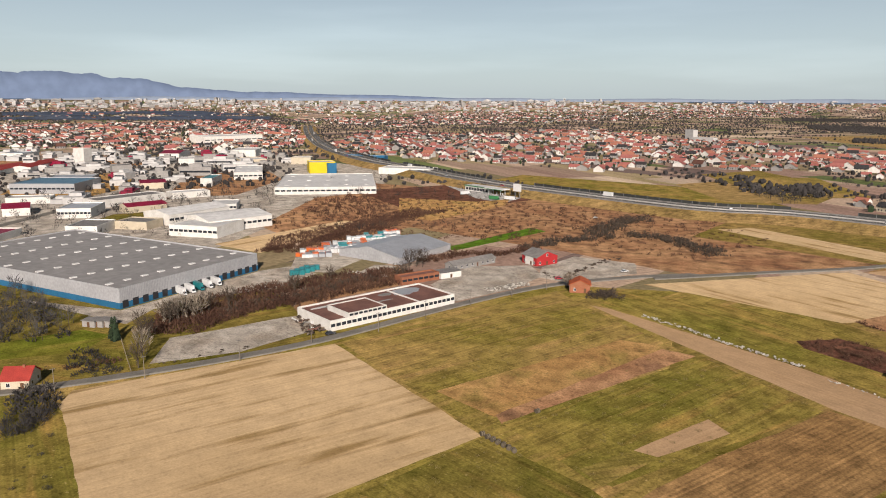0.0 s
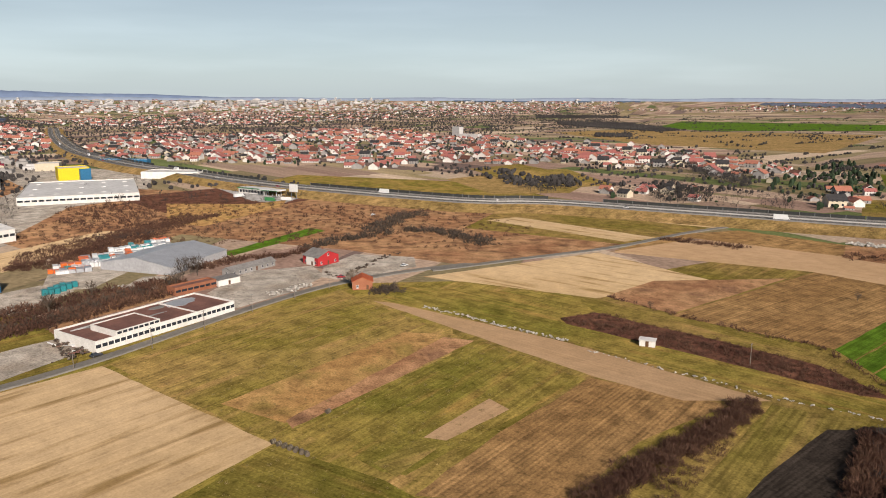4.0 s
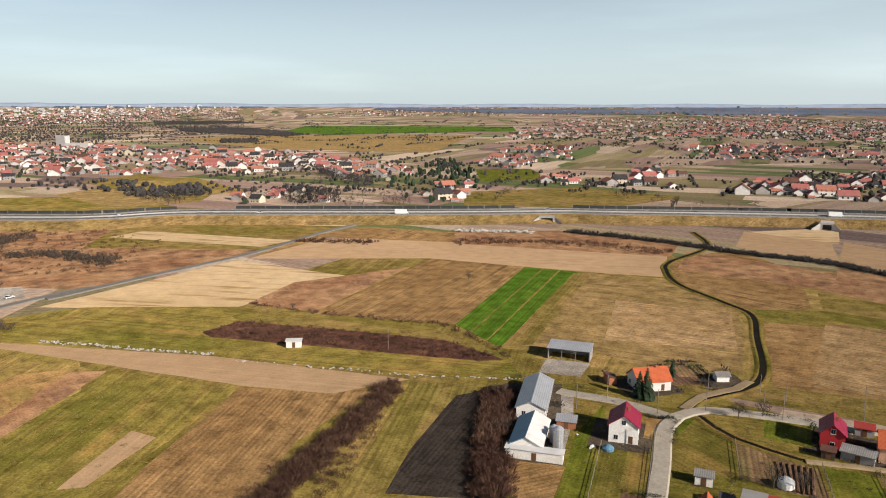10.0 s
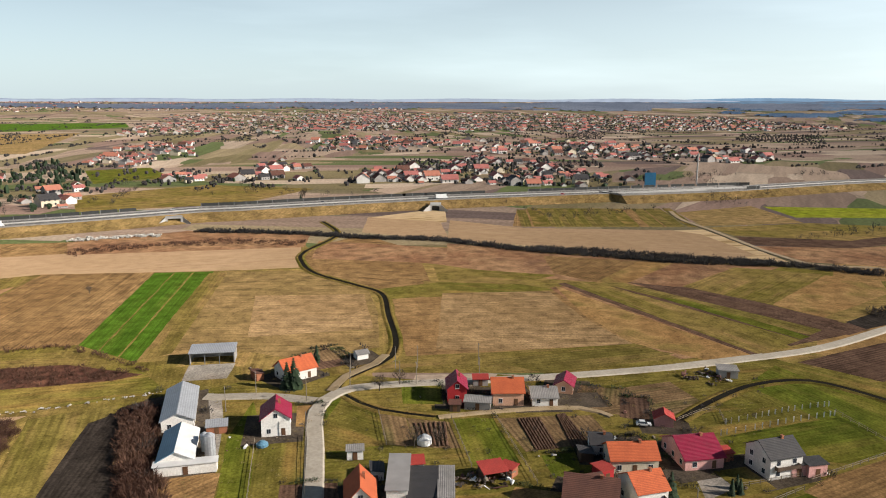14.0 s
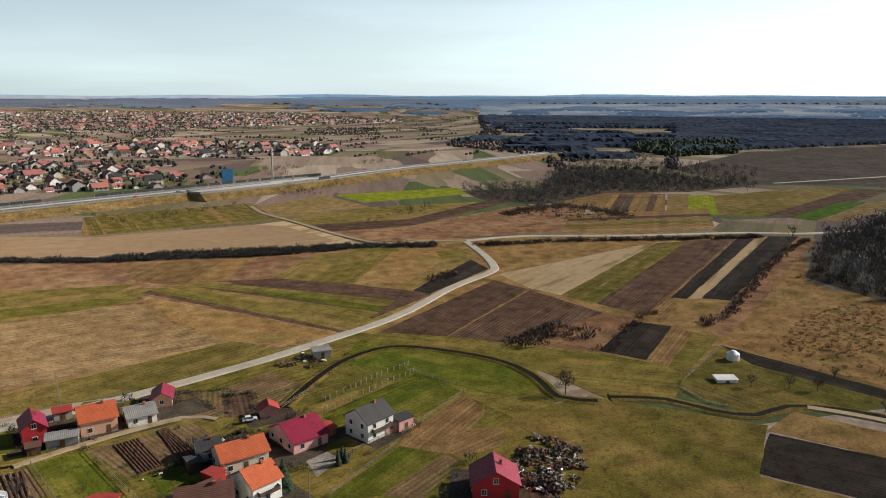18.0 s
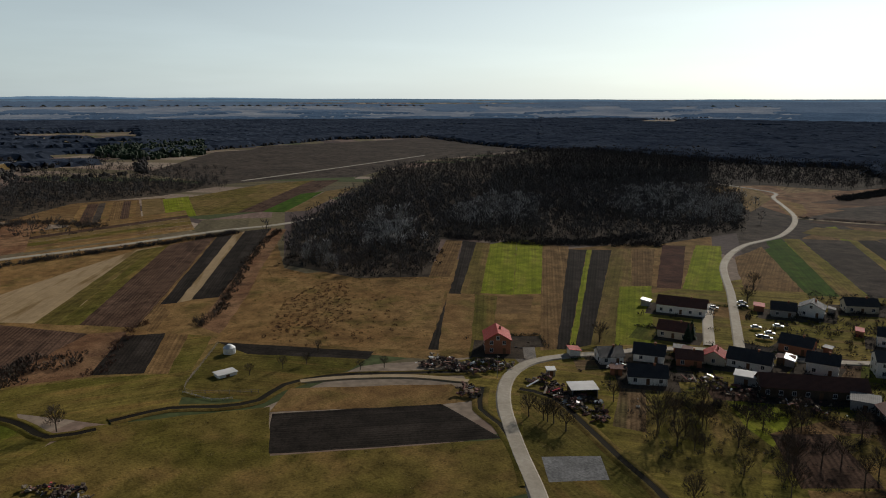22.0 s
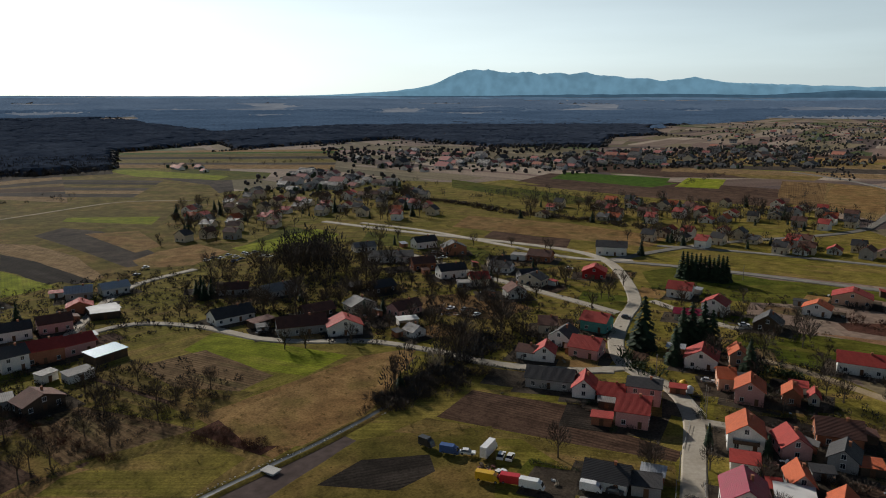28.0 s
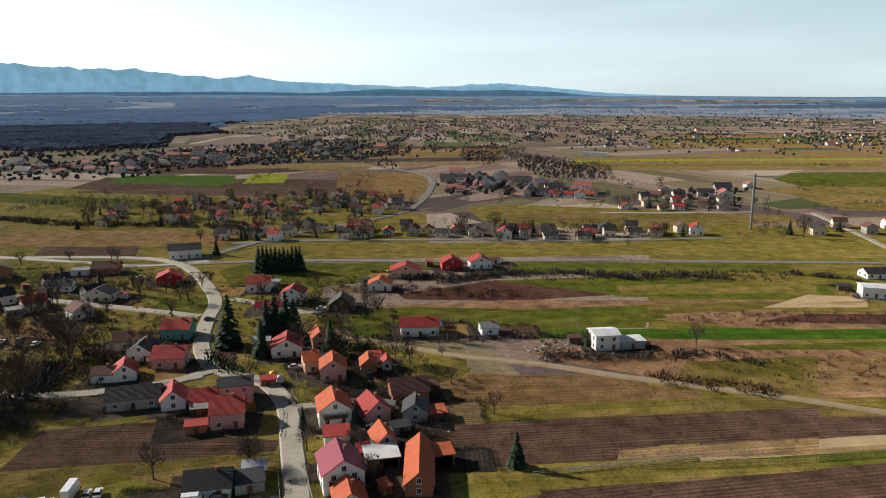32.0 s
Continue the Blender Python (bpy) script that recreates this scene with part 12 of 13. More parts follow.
shed("white garage beside the houses", -242.0, -321.7, 125, 8.5, 6.0, 3.0, 3.2, "white", "r_grey")
house("brick house with a brown roof", -249.7, -312.8, 125, 12.8, 9.0, 3.6, 3.0, "w", "brick", "r_brown")
field("meadow", "village lawns", "grass", -173, (-201.8, -295.0), (-232.0, -337.5), (-271.7, -303.1), (-250.5, -279.9), (-222.1, -274.3))
field("grass_field", "lawn by the street", "lush", 163, (-216.2, -242.4), (-228.6, -252.3), (-240.6, -235.0), (-220.1, -218.5), (-216.2, -224.1))
field("grass_field", "lawn between the houses", "lush", 140, (-183.6, -406.8), (-207.4, -444.3), (-226.7, -410.2), (-242.4, -356.8), (-238.5, -328.2), (-219.2, -315.0), (-212.4, -355.0), (-201.5, -392.3))
tree("bare", -261.5, -354.1, 0.80)
tree("bare", -273.9, -336.5, 0.80)
tree("bare", -270.8, -328.3, 0.80)
tree("bare", -228.3, -274.1, 0.80)
tree("bare", -237.6, -279.1, 0.80)
tree("bare", -211.5, -227.4, 0.80)
tree("bare", -239.8, -275.8, 0.80)
tree("bare", -245.2, -249.9, 0.80)
tree("bare", -251.8, -249.4, 0.80)
tree("thuja", -202.8, -396.0, 0.80)
tree("thuja", -208.1, -298.7, 0.80)
tree("thuja", -236.2, -300.4, 0.80)
tree("thuja", -237.7, -329.4, 0.80)
tree("thuja", -313.9, -298.9, 0.80)
tree("fir", -311.3, -296.0, 0.90)
car("car parked by the street", -208.2, -346.0, 138, "c_white")
car("car parked by the street", -203.9, -347.2, 138, "c_silver")
car("car parked by the street", -213.9, -273.8, 136, "c_dark")
car("car parked by the street", -214.4, -209.9, 135, "c_dark")
car("car parked by the street", -251.5, -289.0, 138, "c_white")
house("white house with a red roof", -257.7, -221.0, 120, 10.7, 9.0, 4.4, 3.0, "w", "white", "r_red")
house("tall white house with a red roof", -248.6, -194.5, 115, 9.8, 9.0, 5.2, 3.0, "d", "white", "r_red")
house("low hall with a crimson roof", -233.6, -195.1, 129, 10.3, 7.0, 3.0, 1.6, "w", "cream", "r_magenta")
house("dark timber chalet in the village", -249.5, -169.4, 120, 10.3, 9.0, 3.0, 4.2, "d", "darkwall", "r_dark")
house("wide peach house with a red roof", -312.9, -172.9, 119, 15.6, 10.0, 4.0, 3.2, "d", "peach", "r_red")
house("red house with a red roof", -339.0, -159.6, 125, 10.5, 9.0, 4.2, 3.2, "d", "redwall", "r_red")
house("white house with a red roof", -348.0, -146.7, 125, 11.6, 9.0, 4.0, 3.4, "d", "white", "r_red")
house("white house with an orange roof", -285.3, -172.0, 115, 10.8, 8.0, 3.4, 2.8, "d", "white", "r_orange")
house("white house with a red roof by the meadow", -235.0, -123.9, 122, 14.4, 9.0, 4.2, 2.8, "w", "white", "r_red")
house("small modern house in the village", -248.4, -100.7, 125, 6.4, 7.0, 3.0, 1.6, "w", "white", "r_grey")
house("white house with a broad red roof", -194.0, -155.0, 125, 10.4, 10.0, 4.0, 3.4, "d", "white", "r_red")
house("peach house with an orange roof", -186.1, -138.2, 136, 5.0, 8.0, 4.6, 2.4, "w", "peach", "r_orange")
house("pink house with an orange roof", -182.9, -127.8, 126, 8.1, 9.0, 5.0, 3.0, "d", "pink", "r_orange")
house("brick cottage in the village", -193.3, -121.0, 125, 5.1, 7.0, 3.6, 2.4, "d", "brick", "r_orange")
house("small cottage in the village", -199.2, -117.6, 125, 3.0, 5.0, 2.8, 1.8, "d", "cream", "r_red")
house("peach house in the village", -208.1, -150.8, 134, 5.6, 8.0, 4.0, 2.6, "d", "peach", "r_orange")
tree("fir", -194.4, -181.4, 2.00)
tree("fir", -208.1, -175.4, 1.50)
tree("fir", -211.1, -173.9, 1.50)
tree("fir", -215.2, -168.0, 1.50)
tree("fir", -214.8, -171.5, 1.50)
tree("fir", -190.8, -163.5, 1.20)
tree("fir", -204.4, -143.9, 1.20)
tree("fir", -289.4, -246.8, 1.25, "tall dark conifer row")
tree("fir", -289.6, -244.2, 1.25, "tall dark conifer row")
tree("fir", -291.8, -243.3, 1.25, "tall dark conifer row")
tree("fir", -291.6, -240.4, 1.25, "tall dark conifer row")
tree("fir", -293.7, -239.4, 1.25, "tall dark conifer row")
tree("fir", -294.5, -237.3, 1.25, "tall dark conifer row")
tree("fir", -296.6, -236.4, 1.25, "tall dark conifer row")
tree("fir", -296.4, -233.5, 1.25, "tall dark conifer row")
tree("fir", -298.6, -232.5, 1.25, "tall dark conifer row")
tree("fir", -299.3, -230.4, 1.25, "tall dark conifer row")
tree("fir", -301.3, -229.7, 1.25, "tall dark conifer row")
thicket("clipped evergreen hedge between the fields", "hedge", 5, 1.6, 1.4, (-181.6, -176.8), (-176.4, -165.5), (-175.7, -157.7))
thicket("evergreen garden hedge between the fields", "hedge", 5, 1.6, 1.4, (-210.7, -144.7), (-211.6, -138.4), (-215.4, -132.8))
thicket("bare hedge in the meadow", "twig", 8, 2.4, 1.4, (-313.7, -151.4), (-325.2, -144.1), (-336.2, -137.6), (-341.4, -130.1))
thicket("red bramble belt between the fields", "thicket", 16, 3.0, 0.9, (-294.0, -162.5), (-295.5, -147.9), (-299.7, -133.8), (-306.5, -116.3))
field("meadow", "gardens between the houses", "grass", 121, (-175.2, -133.7), (-190.0, -124.2), (-203.7, -117.1), (-192.6, -104.7), (-176.7, -114.4), (-167.4, -127.8))
field("grass_field", "meadow corner", "lush", 152, (-256.3, -233.9), (-281.8, -266.3), (-306.5, -265.1), (-320.7, -233.0), (-332.4, -193.8), (-307.3, -179.0), (-278.4, -202.3))
car("silver car in the yard", -186.6, -145.8, 133, "c_silver")
car("white car in the drive", -247.2, -178.0, 144, "c_white")
tank("yellow digger tank by the street", -177.9, -148.0, 1.3, 1.4, "c_yellow")
tank("white water tank by the street", -175.4, -143.4, 1.2, 1.6, "c_white")
house("white cube house with a flat roof", -251.6, -56.3, 125, 9.0, 9.0, 6.0, 1.0, "w", "white", "r_white", chimney=False)
shed("low garage beside the cube house", -257.1, -48.4, 125, 9.4, 6.0, 3.0, 3.2, "grey", "r_white")
heap("gravel and building clutter", 3, 0.8, (-239.0, -85.5), (-252.3, -81.9), (-249.2, -60.8), (-234.2, -77.6))
thicket("bare hedge along the track", "twig", 6, 2.8, 1.2, (-232.7, -75.1), (-247.5, -49.2), (-260.9, -25.2), (-262.2, -6.2))
thicket("bare bushes by the track", "thicket", 10, 3.0, 1.1, (-232.0, -34.0), (-234.8, -18.8), (-237.3, -4.7))
thicket("bare hedge in the meadow", "twig", 8, 3.0, 1.4, (-366.2, -65.9), (-377.8, -52.8), (-385.2, -29.4))
tree("fir", -157.7, -56.4, 0.90)
tree("thuja", -253.6, -64.3, 0.90)
tree("bare", -113.3, -131.8, 1.00)
tree("bare", -127.2, -114.2, 1.00)
tree("bare", -271.6, -28.4, 1.00)
tree("bare", -235.0, -112.2, 1.00)
tree("bare2", -208.9, -114.3, 1.00)
tree("bare2", -183.5, -72.8, 1.00)
fence("white post field fence", (-155.1, -51.0), (-192.0, -1.9), material='concrete', step=6.0)
fence("white post field fence", (-160.9, -43.4), (-181.8, -18.6), material='concrete', step=5.0)
pole(-169.4, -132.6, 30)
pole(-175.8, -157.6, 30)
pole(-235.7, -109.1, 30)
pole(-270.2, -72.8, 30)
pole(-373.9, -73.8, 30)
pole(-394.8, -34.0, 30)
pole(-311.6, -227.4, 30)
pole(-345.2, -156.5, 30)
pole(-363.6, -108.7, 30)
house("large pink house with a crimson roof", -141.6, -134.5, 129, 8.8, 12.0, 5.0, 3.2, "w", "pink", "r_red")
house("upper wing with a dark roof", -155.9, -144.0, 129, 9.7, 8.0, 6.0, 1.5, "w", "pink", "r_dark", chimney=True)
house("white wing with a red roof", -148.1, -149.6, 130, 7.6, 8.0, 3.0, 2.6, "w", "white", "r_red")
house("white gabled house with a red roof", -144.1, -157.0, 134, 6.8, 9.0, 3.4, 3.2, "d", "white", "r_red")
house("white villa with balconies and an orange roof", -156.4, -109.0, 130, 8.9, 10.0, 5.2, 3.4, "d", "white", "r_orange", balcony=True)
shed("garage with a red roof", -147.2, -102.2, 129, 6.7, 5.0, 2.6, 3.4, "white", "r_red")
house("white villa with a crimson roof and balconies", -128.1, -87.4, 133, 9.6, 11.0, 5.6, 3.6, "d", "white", "r_magenta", balcony=True)
house("pink house with a red roof", -164.2, -99.8, 142, 7.2, 9.0, 3.6, 3.0, "d", "pink", "r_red")
house("brick house with a dark roof", -179.7, -97.9, 130, 11.0, 9.0, 3.6, 3.4, "w", "brick", "r_brown")
house("grey house with a dark roof", -168.4, -90.5, 116, 6.8, 8.0, 3.4, 2.8, "d", "grey", "r_dark")
shed("shed with an orange roof", -171.9, -85.1, 131, 5.3, 5.0, 2.4, 2.8, "darkwall", "r_orange")
house("barn with an orange roof", -149.1, -88.3, 135, 5.4, 8.0, 3.2, 3.0, "d", "grey", "r_orange")
shed("carport with a white flat roof", -141.6, -85.0, 129, 8.2, 7.0, 3.0, 3.2, "darkwall", "r_white", open_front=True)
house("long brick barn with an orange roof", -134.3, -71.3, 117, 6.5, 20.0, 3.4, 3.2, "d", "brick", "r_orange", chimney=False)
shed("open barn with an orange roof", -148.6, -73.5, 131, 8.4, 5.0, 3.0, 3.6, "darkwall", "r_orange", open_front=True)
house("white house with a black roof and dormer", -112.0, -113.6, 127, 10.1, 8.0, 3.0, 3.0, "w", "white", "r_dark")
shed("garage with a dark roof", -118.4, -106.8, 134, 6.6, 6.0, 2.6, 3.0, "grey", "r_dark")
house("house with an orange roof", -121.4, -81.1, 131, 6.9, 8.0, 3.0, 2.6, "d", "white", "r_orange")
shed("small red roofed annex", -135.5, -139.9, 132, 5.6, 4.0, 2.4, 2.6, "brick", "r_red")
shed("small brick store beside the houses", -132.0, -78.1, 152, 2.2, 3.0, 2.2, 2.6, "brick", "r_orange")
field("gravel_yard", "paved drive by the black roofed house", "yard", 130, (-105.4, -114.7), (-109.0, -116.8), (-120.8, -100.6), (-115.9, -95.9), (-103.8, -110.0))
field("gravel_yard", "concrete farm yard", "yard", 100, (-133.2, -85.3), (-143.2, -80.6), (-135.0, -75.3), (-129.0, -76.8), (-128.3, -81.4))
field("meadow", "garden lawns", "grass", 140, (-166.0, -126.4), (-182.1, -119.6), (-187.3, -108.6), (-180.0, -106.0), (-172.8, -113.4), (-163.2, -124.2))
tree("bare2", -129.9, -115.1, 1.00)
tree("bare2", -128.2, -115.2, 1.00)
tree("bare2", -141.3, -107.7, 1.00)
tree("bare2", -146.2, -95.9, 1.00)
tree("bare2", -134.2, -83.9, 1.00)
tree("thuja", -159.1, -104.4, 0.90)
tree("thuja", -151.0, -116.2, 0.90)
fence("low white garden wall", (-129.1, -107.4), (-118.9, -98.7), material='concrete')
fence("low white garden wall", (-133.6, -103.0), (-122.1, -92.1), material='concrete')
fence("concrete wall by the street", (-144.1, -118.4), (-156.9, -127.4), material='concrete')
fence("concrete wall by the street", (-161.0, -124.4), (-149.1, -113.6), material='concrete')
fence("garden fence of weathered wooden posts", (-173.5, -140.7), (-182.2, -127.0))
fence("concrete wall by the street", (-169.6, -137.6), (-164.8, -128.2), material='concrete')
thicket("scrubby garden hedge between the fields", "twig", 6, 2.4, 1.2, (-149.5, -98.1), (-152.0, -94.4), (-160.8, -91.5), (-163.4, -82.7))
heap("firewood and clutter lying on bare ground", 2.2, 0.8, (-156.6, -102.8), (-164.6, -93.7), (-161.5, -90.5), (-154.9, -100.1))
van("white van in the drive", -109.1, -114.9, 128, "c_white")
car("dark car in the drive", -113.0, -111.2, 128, "c_dark")
pole(-176.0, -157.7, 30)
pole(-130.4, -107.8, 30)
pole(-167.6, -130.5, 30)
van("blue van parked on waste ground", -90.6, -147.3, 130, "c_blue")
car("white car parked on waste ground", -94.2, -144.6, 139, "c_white")
van("white box truck beside the road", -99.2, -142.2, -148, "c_white", length=7.5, height=3.2, name='truck')
car("white car parked by the truck", -100.6, -138.8, -138, "c_white")
car("white hatchback parked by the truck", -102.1, -137.0, -139, "c_white")
van("dark tractor parked on waste ground", -87.5, -153.8, 112, "c_dark", length=4.5, height=2.4, name='tractor')
van("red van parked in a row", -95.5, -126.9, 132, "c_red", length=6)
van("white van parked in a row", -98.1, -122.9, 128, "c_white", length=6)
van("yellow van parked in a row", -91.2, -131.0, 130, "c_yellow", length=6)
car("white car in a row", -95.2, -131.8, -167, "c_white")
heap("scrap metal behind the vans", 1.8, 0.8, (-92.3, -136.8), (-95.8, -137.5), (-96.5, -134.2), (-94.2, -131.9), (-91.5, -134.4))
# garden trees and shrubs
orchard(17, (62.2, -193.7), (43.3, -223.5), (4.4, -229.0), (-22.4, -236.6), (-36.1, -202.0), (0.9, -187.1), (29.9, -160.6), (46.3, -165.0))
orchard(16, (-63.5, -329.5), (-108.3, -371.7), (-183.9, -364.0), (-215.9, -313.9), (-200.3, -248.3), (-164.7, -201.4), (-138.2, -204.2), (-131.2, -255.5), (-79.0, -267.9))
brush("bare garden shrubs and weeds", "wood", 6.0, 0.6, (62.2, -193.7), (43.3, -223.5), (4.4, -229.0), (-22.4, -236.6), (-36.1, -202.0), (0.9, -187.1), (29.9, -160.6), (46.3, -165.0))
brush("bare garden shrubs and hedges", "wood", 6.5, 0.8, (57.2, -305.1), (-51.5, -405.7), (-197.0, -391.1), (-247.6, -310.6), (-164.7, -201.4), (-125.7, -205.5), (-79.0, -267.9), (-14.5, -310.6))
brush("garden shrubs along the houses", "wood", 5.5, 0.6, (85.8, -223.5), (67.3, -251.6), (-12.4, -268.0), (-26.9, -241.6), (14.9, -220.5), (61.6, -197.1))
orchard(17, (-113.9, -256.5), (-157.9, -347.4), (-226.9, -326.0), (-263.9, -273.0), (-209.5, -211.2), (-155.8, -195.9))
orchard(17, (-220.2, -195.7), (-267.6, -226.3), (-301.0, -178.4), (-252.4, -149.3), (-222.4, -99.6), (-172.2, -79.7), (-179.2, -126.5))
brush("bare garden shrubs and hedges", "wood", 6.0, 0.7, (-111.3, -251.0), (-180.1, -393.1), (-252.7, -361.8), (-276.6, -277.4), (-188.6, -190.6), (-152.3, -191.6))
brush("bare garden shrubs and hedges", "twig", 5.5, 0.7, (-127.5, -96.7), (-183.9, -136.7), (-220.2, -195.7), (-285.8, -241.6), (-310.9, -184.3), (-232.3, -127.4), (-193.5, -89.9), (-145.0, -66.6))
brush("evergreen garden shrubs beside the fields", "hedge", 17.0, 0.7, (-127.5, -96.7), (-183.9, -136.7), (-220.2, -195.7), (-285.8, -241.6), (-310.9, -184.3), (-232.3, -127.4), (-193.5, -89.9), (-145.0, -66.6))
brush("bare garden shrubs beside the fields", "wood", 6.5, 0.45, (145.8, 66.5), (176.3, 73.3), (192.4, 45.2), (197.0, 7.4), (251.9, -41.8), (188.8, -33.7), (148.8, 34.3))
far_wood("bare trees between the halls", 16, 0.7, (-270.0, 437.5), (-569.5, 942.6), (-423.0, 1137.8), (-195.1, 960.5), (-132.3, 522.9), (-188.0, 439.3), material='wood')
brush("russet scrub on waste ground", "thicket", 8.0, 1.0, (-128.2, 523.0), (-118.0, 679.9), (-48.4, 748.9), (103.8, 614.2), (131.5, 529.8), (42.6, 462.7), (-31.3, 480.7), (-77.6, 441.7))
brush("scrubby bushes on waste ground", "thicket", 7.0, 1.4, (-115.2, 607.6), (-89.0, 701.8), (-44.2, 682.4), (-45.5, 564.4), (-85.3, 536.6))
thicket("dark hedge behind the storage yard", "thicket", 10, 3.0, 1.4, (-106.7, 432.5), (-80.7, 459.9), (-58.8, 524.8), (-27.8, 564.9), (-1.5, 595.1))
brush("russet scrub below the motorway", "thicket", 9.0, 0.9, (83.6, 531.4), (109.8, 681.6), (204.2, 564.2), (217.0, 472.3), (154.6, 405.4), (99.1, 433.3))
tufts("pale grass tufts on the meadow", 5.0, 0.8, (16.7, 194.4), (93.2, 249.1), (113.0, 202.6), (40.8, 159.4), (35.4, 163.0))
tufts("pale grass tufts on the meadow", 4.5, 0.7, (11.2, 184.2), (35.0, 158.6), (41.5, 146.1), (22.6, 134.9), (-19.4, 155.5))
tufts("pale grass tufts on the olive meadow", 6.0, 0.8, (-37.8, 262.9), (55.5, 341.6), (63.0, 315.9), (88.4, 255.0), (15.3, 196.7), (10.3, 188.6))
tufts("pale grass tufts on the pasture", 5.0, 0.8, (183.3, -76.6), (188.3, -103.4), (156.0, -141.1), (133.6, -119.4), (88.7, -161.2), (70.2, -140.5), (114.7, -77.8), (154.8, -55.8))
tufts("pale tufts below the wood", 4.5, 0.9, (219.8, -174.2), (299.6, -275.5), (248.8, -270.3), (200.0, -305.2), (145.2, -208.3))
tufts("dry tufts on the brook meadow", 4.0, 0.9, (-0.7, -189.7), (-34.9, -194.9), (-51.2, -167.0), (-31.5, -159.2), (-15.9, -160.3))
tufts("dry tufts on the wide meadow", 4.5, 0.9, (-39.9, -203.7), (-102.5, -225.4), (-123.5, -223.2), (-91.6, -188.1), (-50.9, -168.5), (-44.5, -185.7))
tufts("dry tufts on the rough strip", 3.0, 1.0, (-83.5, -166.4), (-96.5, -169.5), (-136.8, -114.8), (-127.9, -105.7), (-112.0, -126.4), (-111.6, -144.7))
tufts("dry tufts by the lane", 5.0, 0.8, (122.6, 101.4), (177.3, 144.0), (213.8, 110.1), (217.0, 51.3), (250.5, -15.0), (257.2, -42.5), (181.7, -36.4))
shed("small garden shed with a tin roof", 163.4, 110.1, -61, 5.4, 2.5, 2.2, 3.0, "brick", "r_metal")
shed("small garden shed with a brown tiled roof", 204.4, 119.6, 54, 4.8, 2.6, 2.2, 2.6, "brick", "r_brown")
shed("small garden shed with a red tiled roof", 217.0, 48.0, -74, 4.7, 3.0, 2.2, 2.7, "grey", "r_red")
shed("small garden shed with a brown tiled roof", 144.7, 58.0, -67, 3.4, 3.2, 2.2, 2.9, "grey", "r_brown")
shed("small garden shed with a dark felt roof", 154.4, 58.2, 23, 4.5, 3.0, 2.2, 2.7, "white", "r_dark")
shed("small garden shed with a red tiled roof", 158.0, 51.2, -67, 4.5, 3.3, 2.2, 2.8, "grey", "r_red")
shed("small garden shed with a dark felt roof", 177.2, 9.8, 18, 4.0, 3.4, 2.2, 2.6, "darkwall", "r_dark")
shed("small garden shed with a brown tiled roof", 159.9, 7.0, -59, 5.0, 3.8, 2.2, 3.0, "brick", "r_brown")
shed("small garden shed with a red tiled roof", 184.1, -22.6, -58, 5.8, 2.9, 2.2, 2.7, "brick", "r_red")
shed("small garden shed with a dark felt roof", 159.9, -0.1, -89, 4.3, 2.8, 2.2, 2.4, "white", "r_dark")
shed("small garden shed with a dark felt roof", -383.7, 24.5, 102, 5.9, 3.3, 2.2, 2.8, "darkwall", "r_dark")
shed("small garden shed with a red tiled roof", 98.0, -235.4, -52, 4.7, 3.8, 2.2, 2.6, "white", "r_red")
shed("small garden shed with a brown tiled roof", 79.4, -223.3, -156, 3.8, 3.0, 2.2, 2.5, "brick", "r_brown")
shed("small garden shed with a grey sheet roof", 68.4, -255.8, -166, 3.4, 3.1, 2.2, 2.5, "brick", "r_grey")
shed("small garden shed with a tin roof", 97.3, -312.7, -82, 4.2, 3.8, 2.2, 2.8, "grey", "r_metal")
shed("small garden shed with a brown tiled roof", 34.5, -265.3, -179, 5.4, 2.5, 2.2, 2.7, "darkwall", "r_brown")
shed("small garden shed with a brown tiled roof", 64.2, -256.8, -83, 5.2, 2.9, 2.2, 2.5, "white", "r_brown")
shed("small garden shed with a tin roof", 31.6, -266.8, -87, 5.9, 3.0, 2.2, 2.8, "grey", "r_metal")
shed("small garden shed with a dark felt roof", 22.3, -286.5, 264, 3.3, 2.6, 2.2, 2.4, "brick", "r_dark")
shed("small garden shed with a red tiled roof", 14.7, -316.4, -84, 5.6, 2.6, 2.2, 2.4, "brick", "r_red")
shed("small garden shed with a brown tiled roof", -20.0, -322.9, -84, 4.4, 2.9, 2.2, 2.6, "brick", "r_brown")
shed("small garden shed with a dark felt roof", 3.8, -281.1, -175, 5.3, 3.4, 2.2, 2.9, "white", "r_dark")
shed("small garden shed with a tin roof", -22.2, -291.1, -163, 3.5, 2.8, 2.2, 2.9, "grey", "r_metal")
shed("small garden shed with a red tiled roof", 53.7, -332.5, -79, 5.9, 4.0, 2.2, 2.5, "brick", "r_red")
shed("small garden shed with a grey sheet roof", 27.3, -343.0, -89, 3.2, 2.5, 2.2, 2.7, "grey", "r_grey")
shed("small garden shed with a red tiled roof", -14.6, -365.6, 174, 5.8, 3.2, 2.2, 2.7, "white", "r_red")
shed("small garden shed with a brown tiled roof", -28.3, -368.5, -79, 3.1, 3.3, 2.2, 2.4, "brick", "r_brown")
shed("small garden shed with a dark felt roof", -79.9, -268.6, 169, 4.4, 3.8, 2.2, 2.6, "grey", "r_dark")
shed("small garden shed with a tin roof", -204.4, -385.5, -179, 3.7, 3.7, 2.2, 2.9, "brick", "r_metal")
shed("small garden shed with a brown tiled roof", -181.7, -319.0, 172, 3.5, 3.2, 2.2, 2.7, "brick", "r_brown")
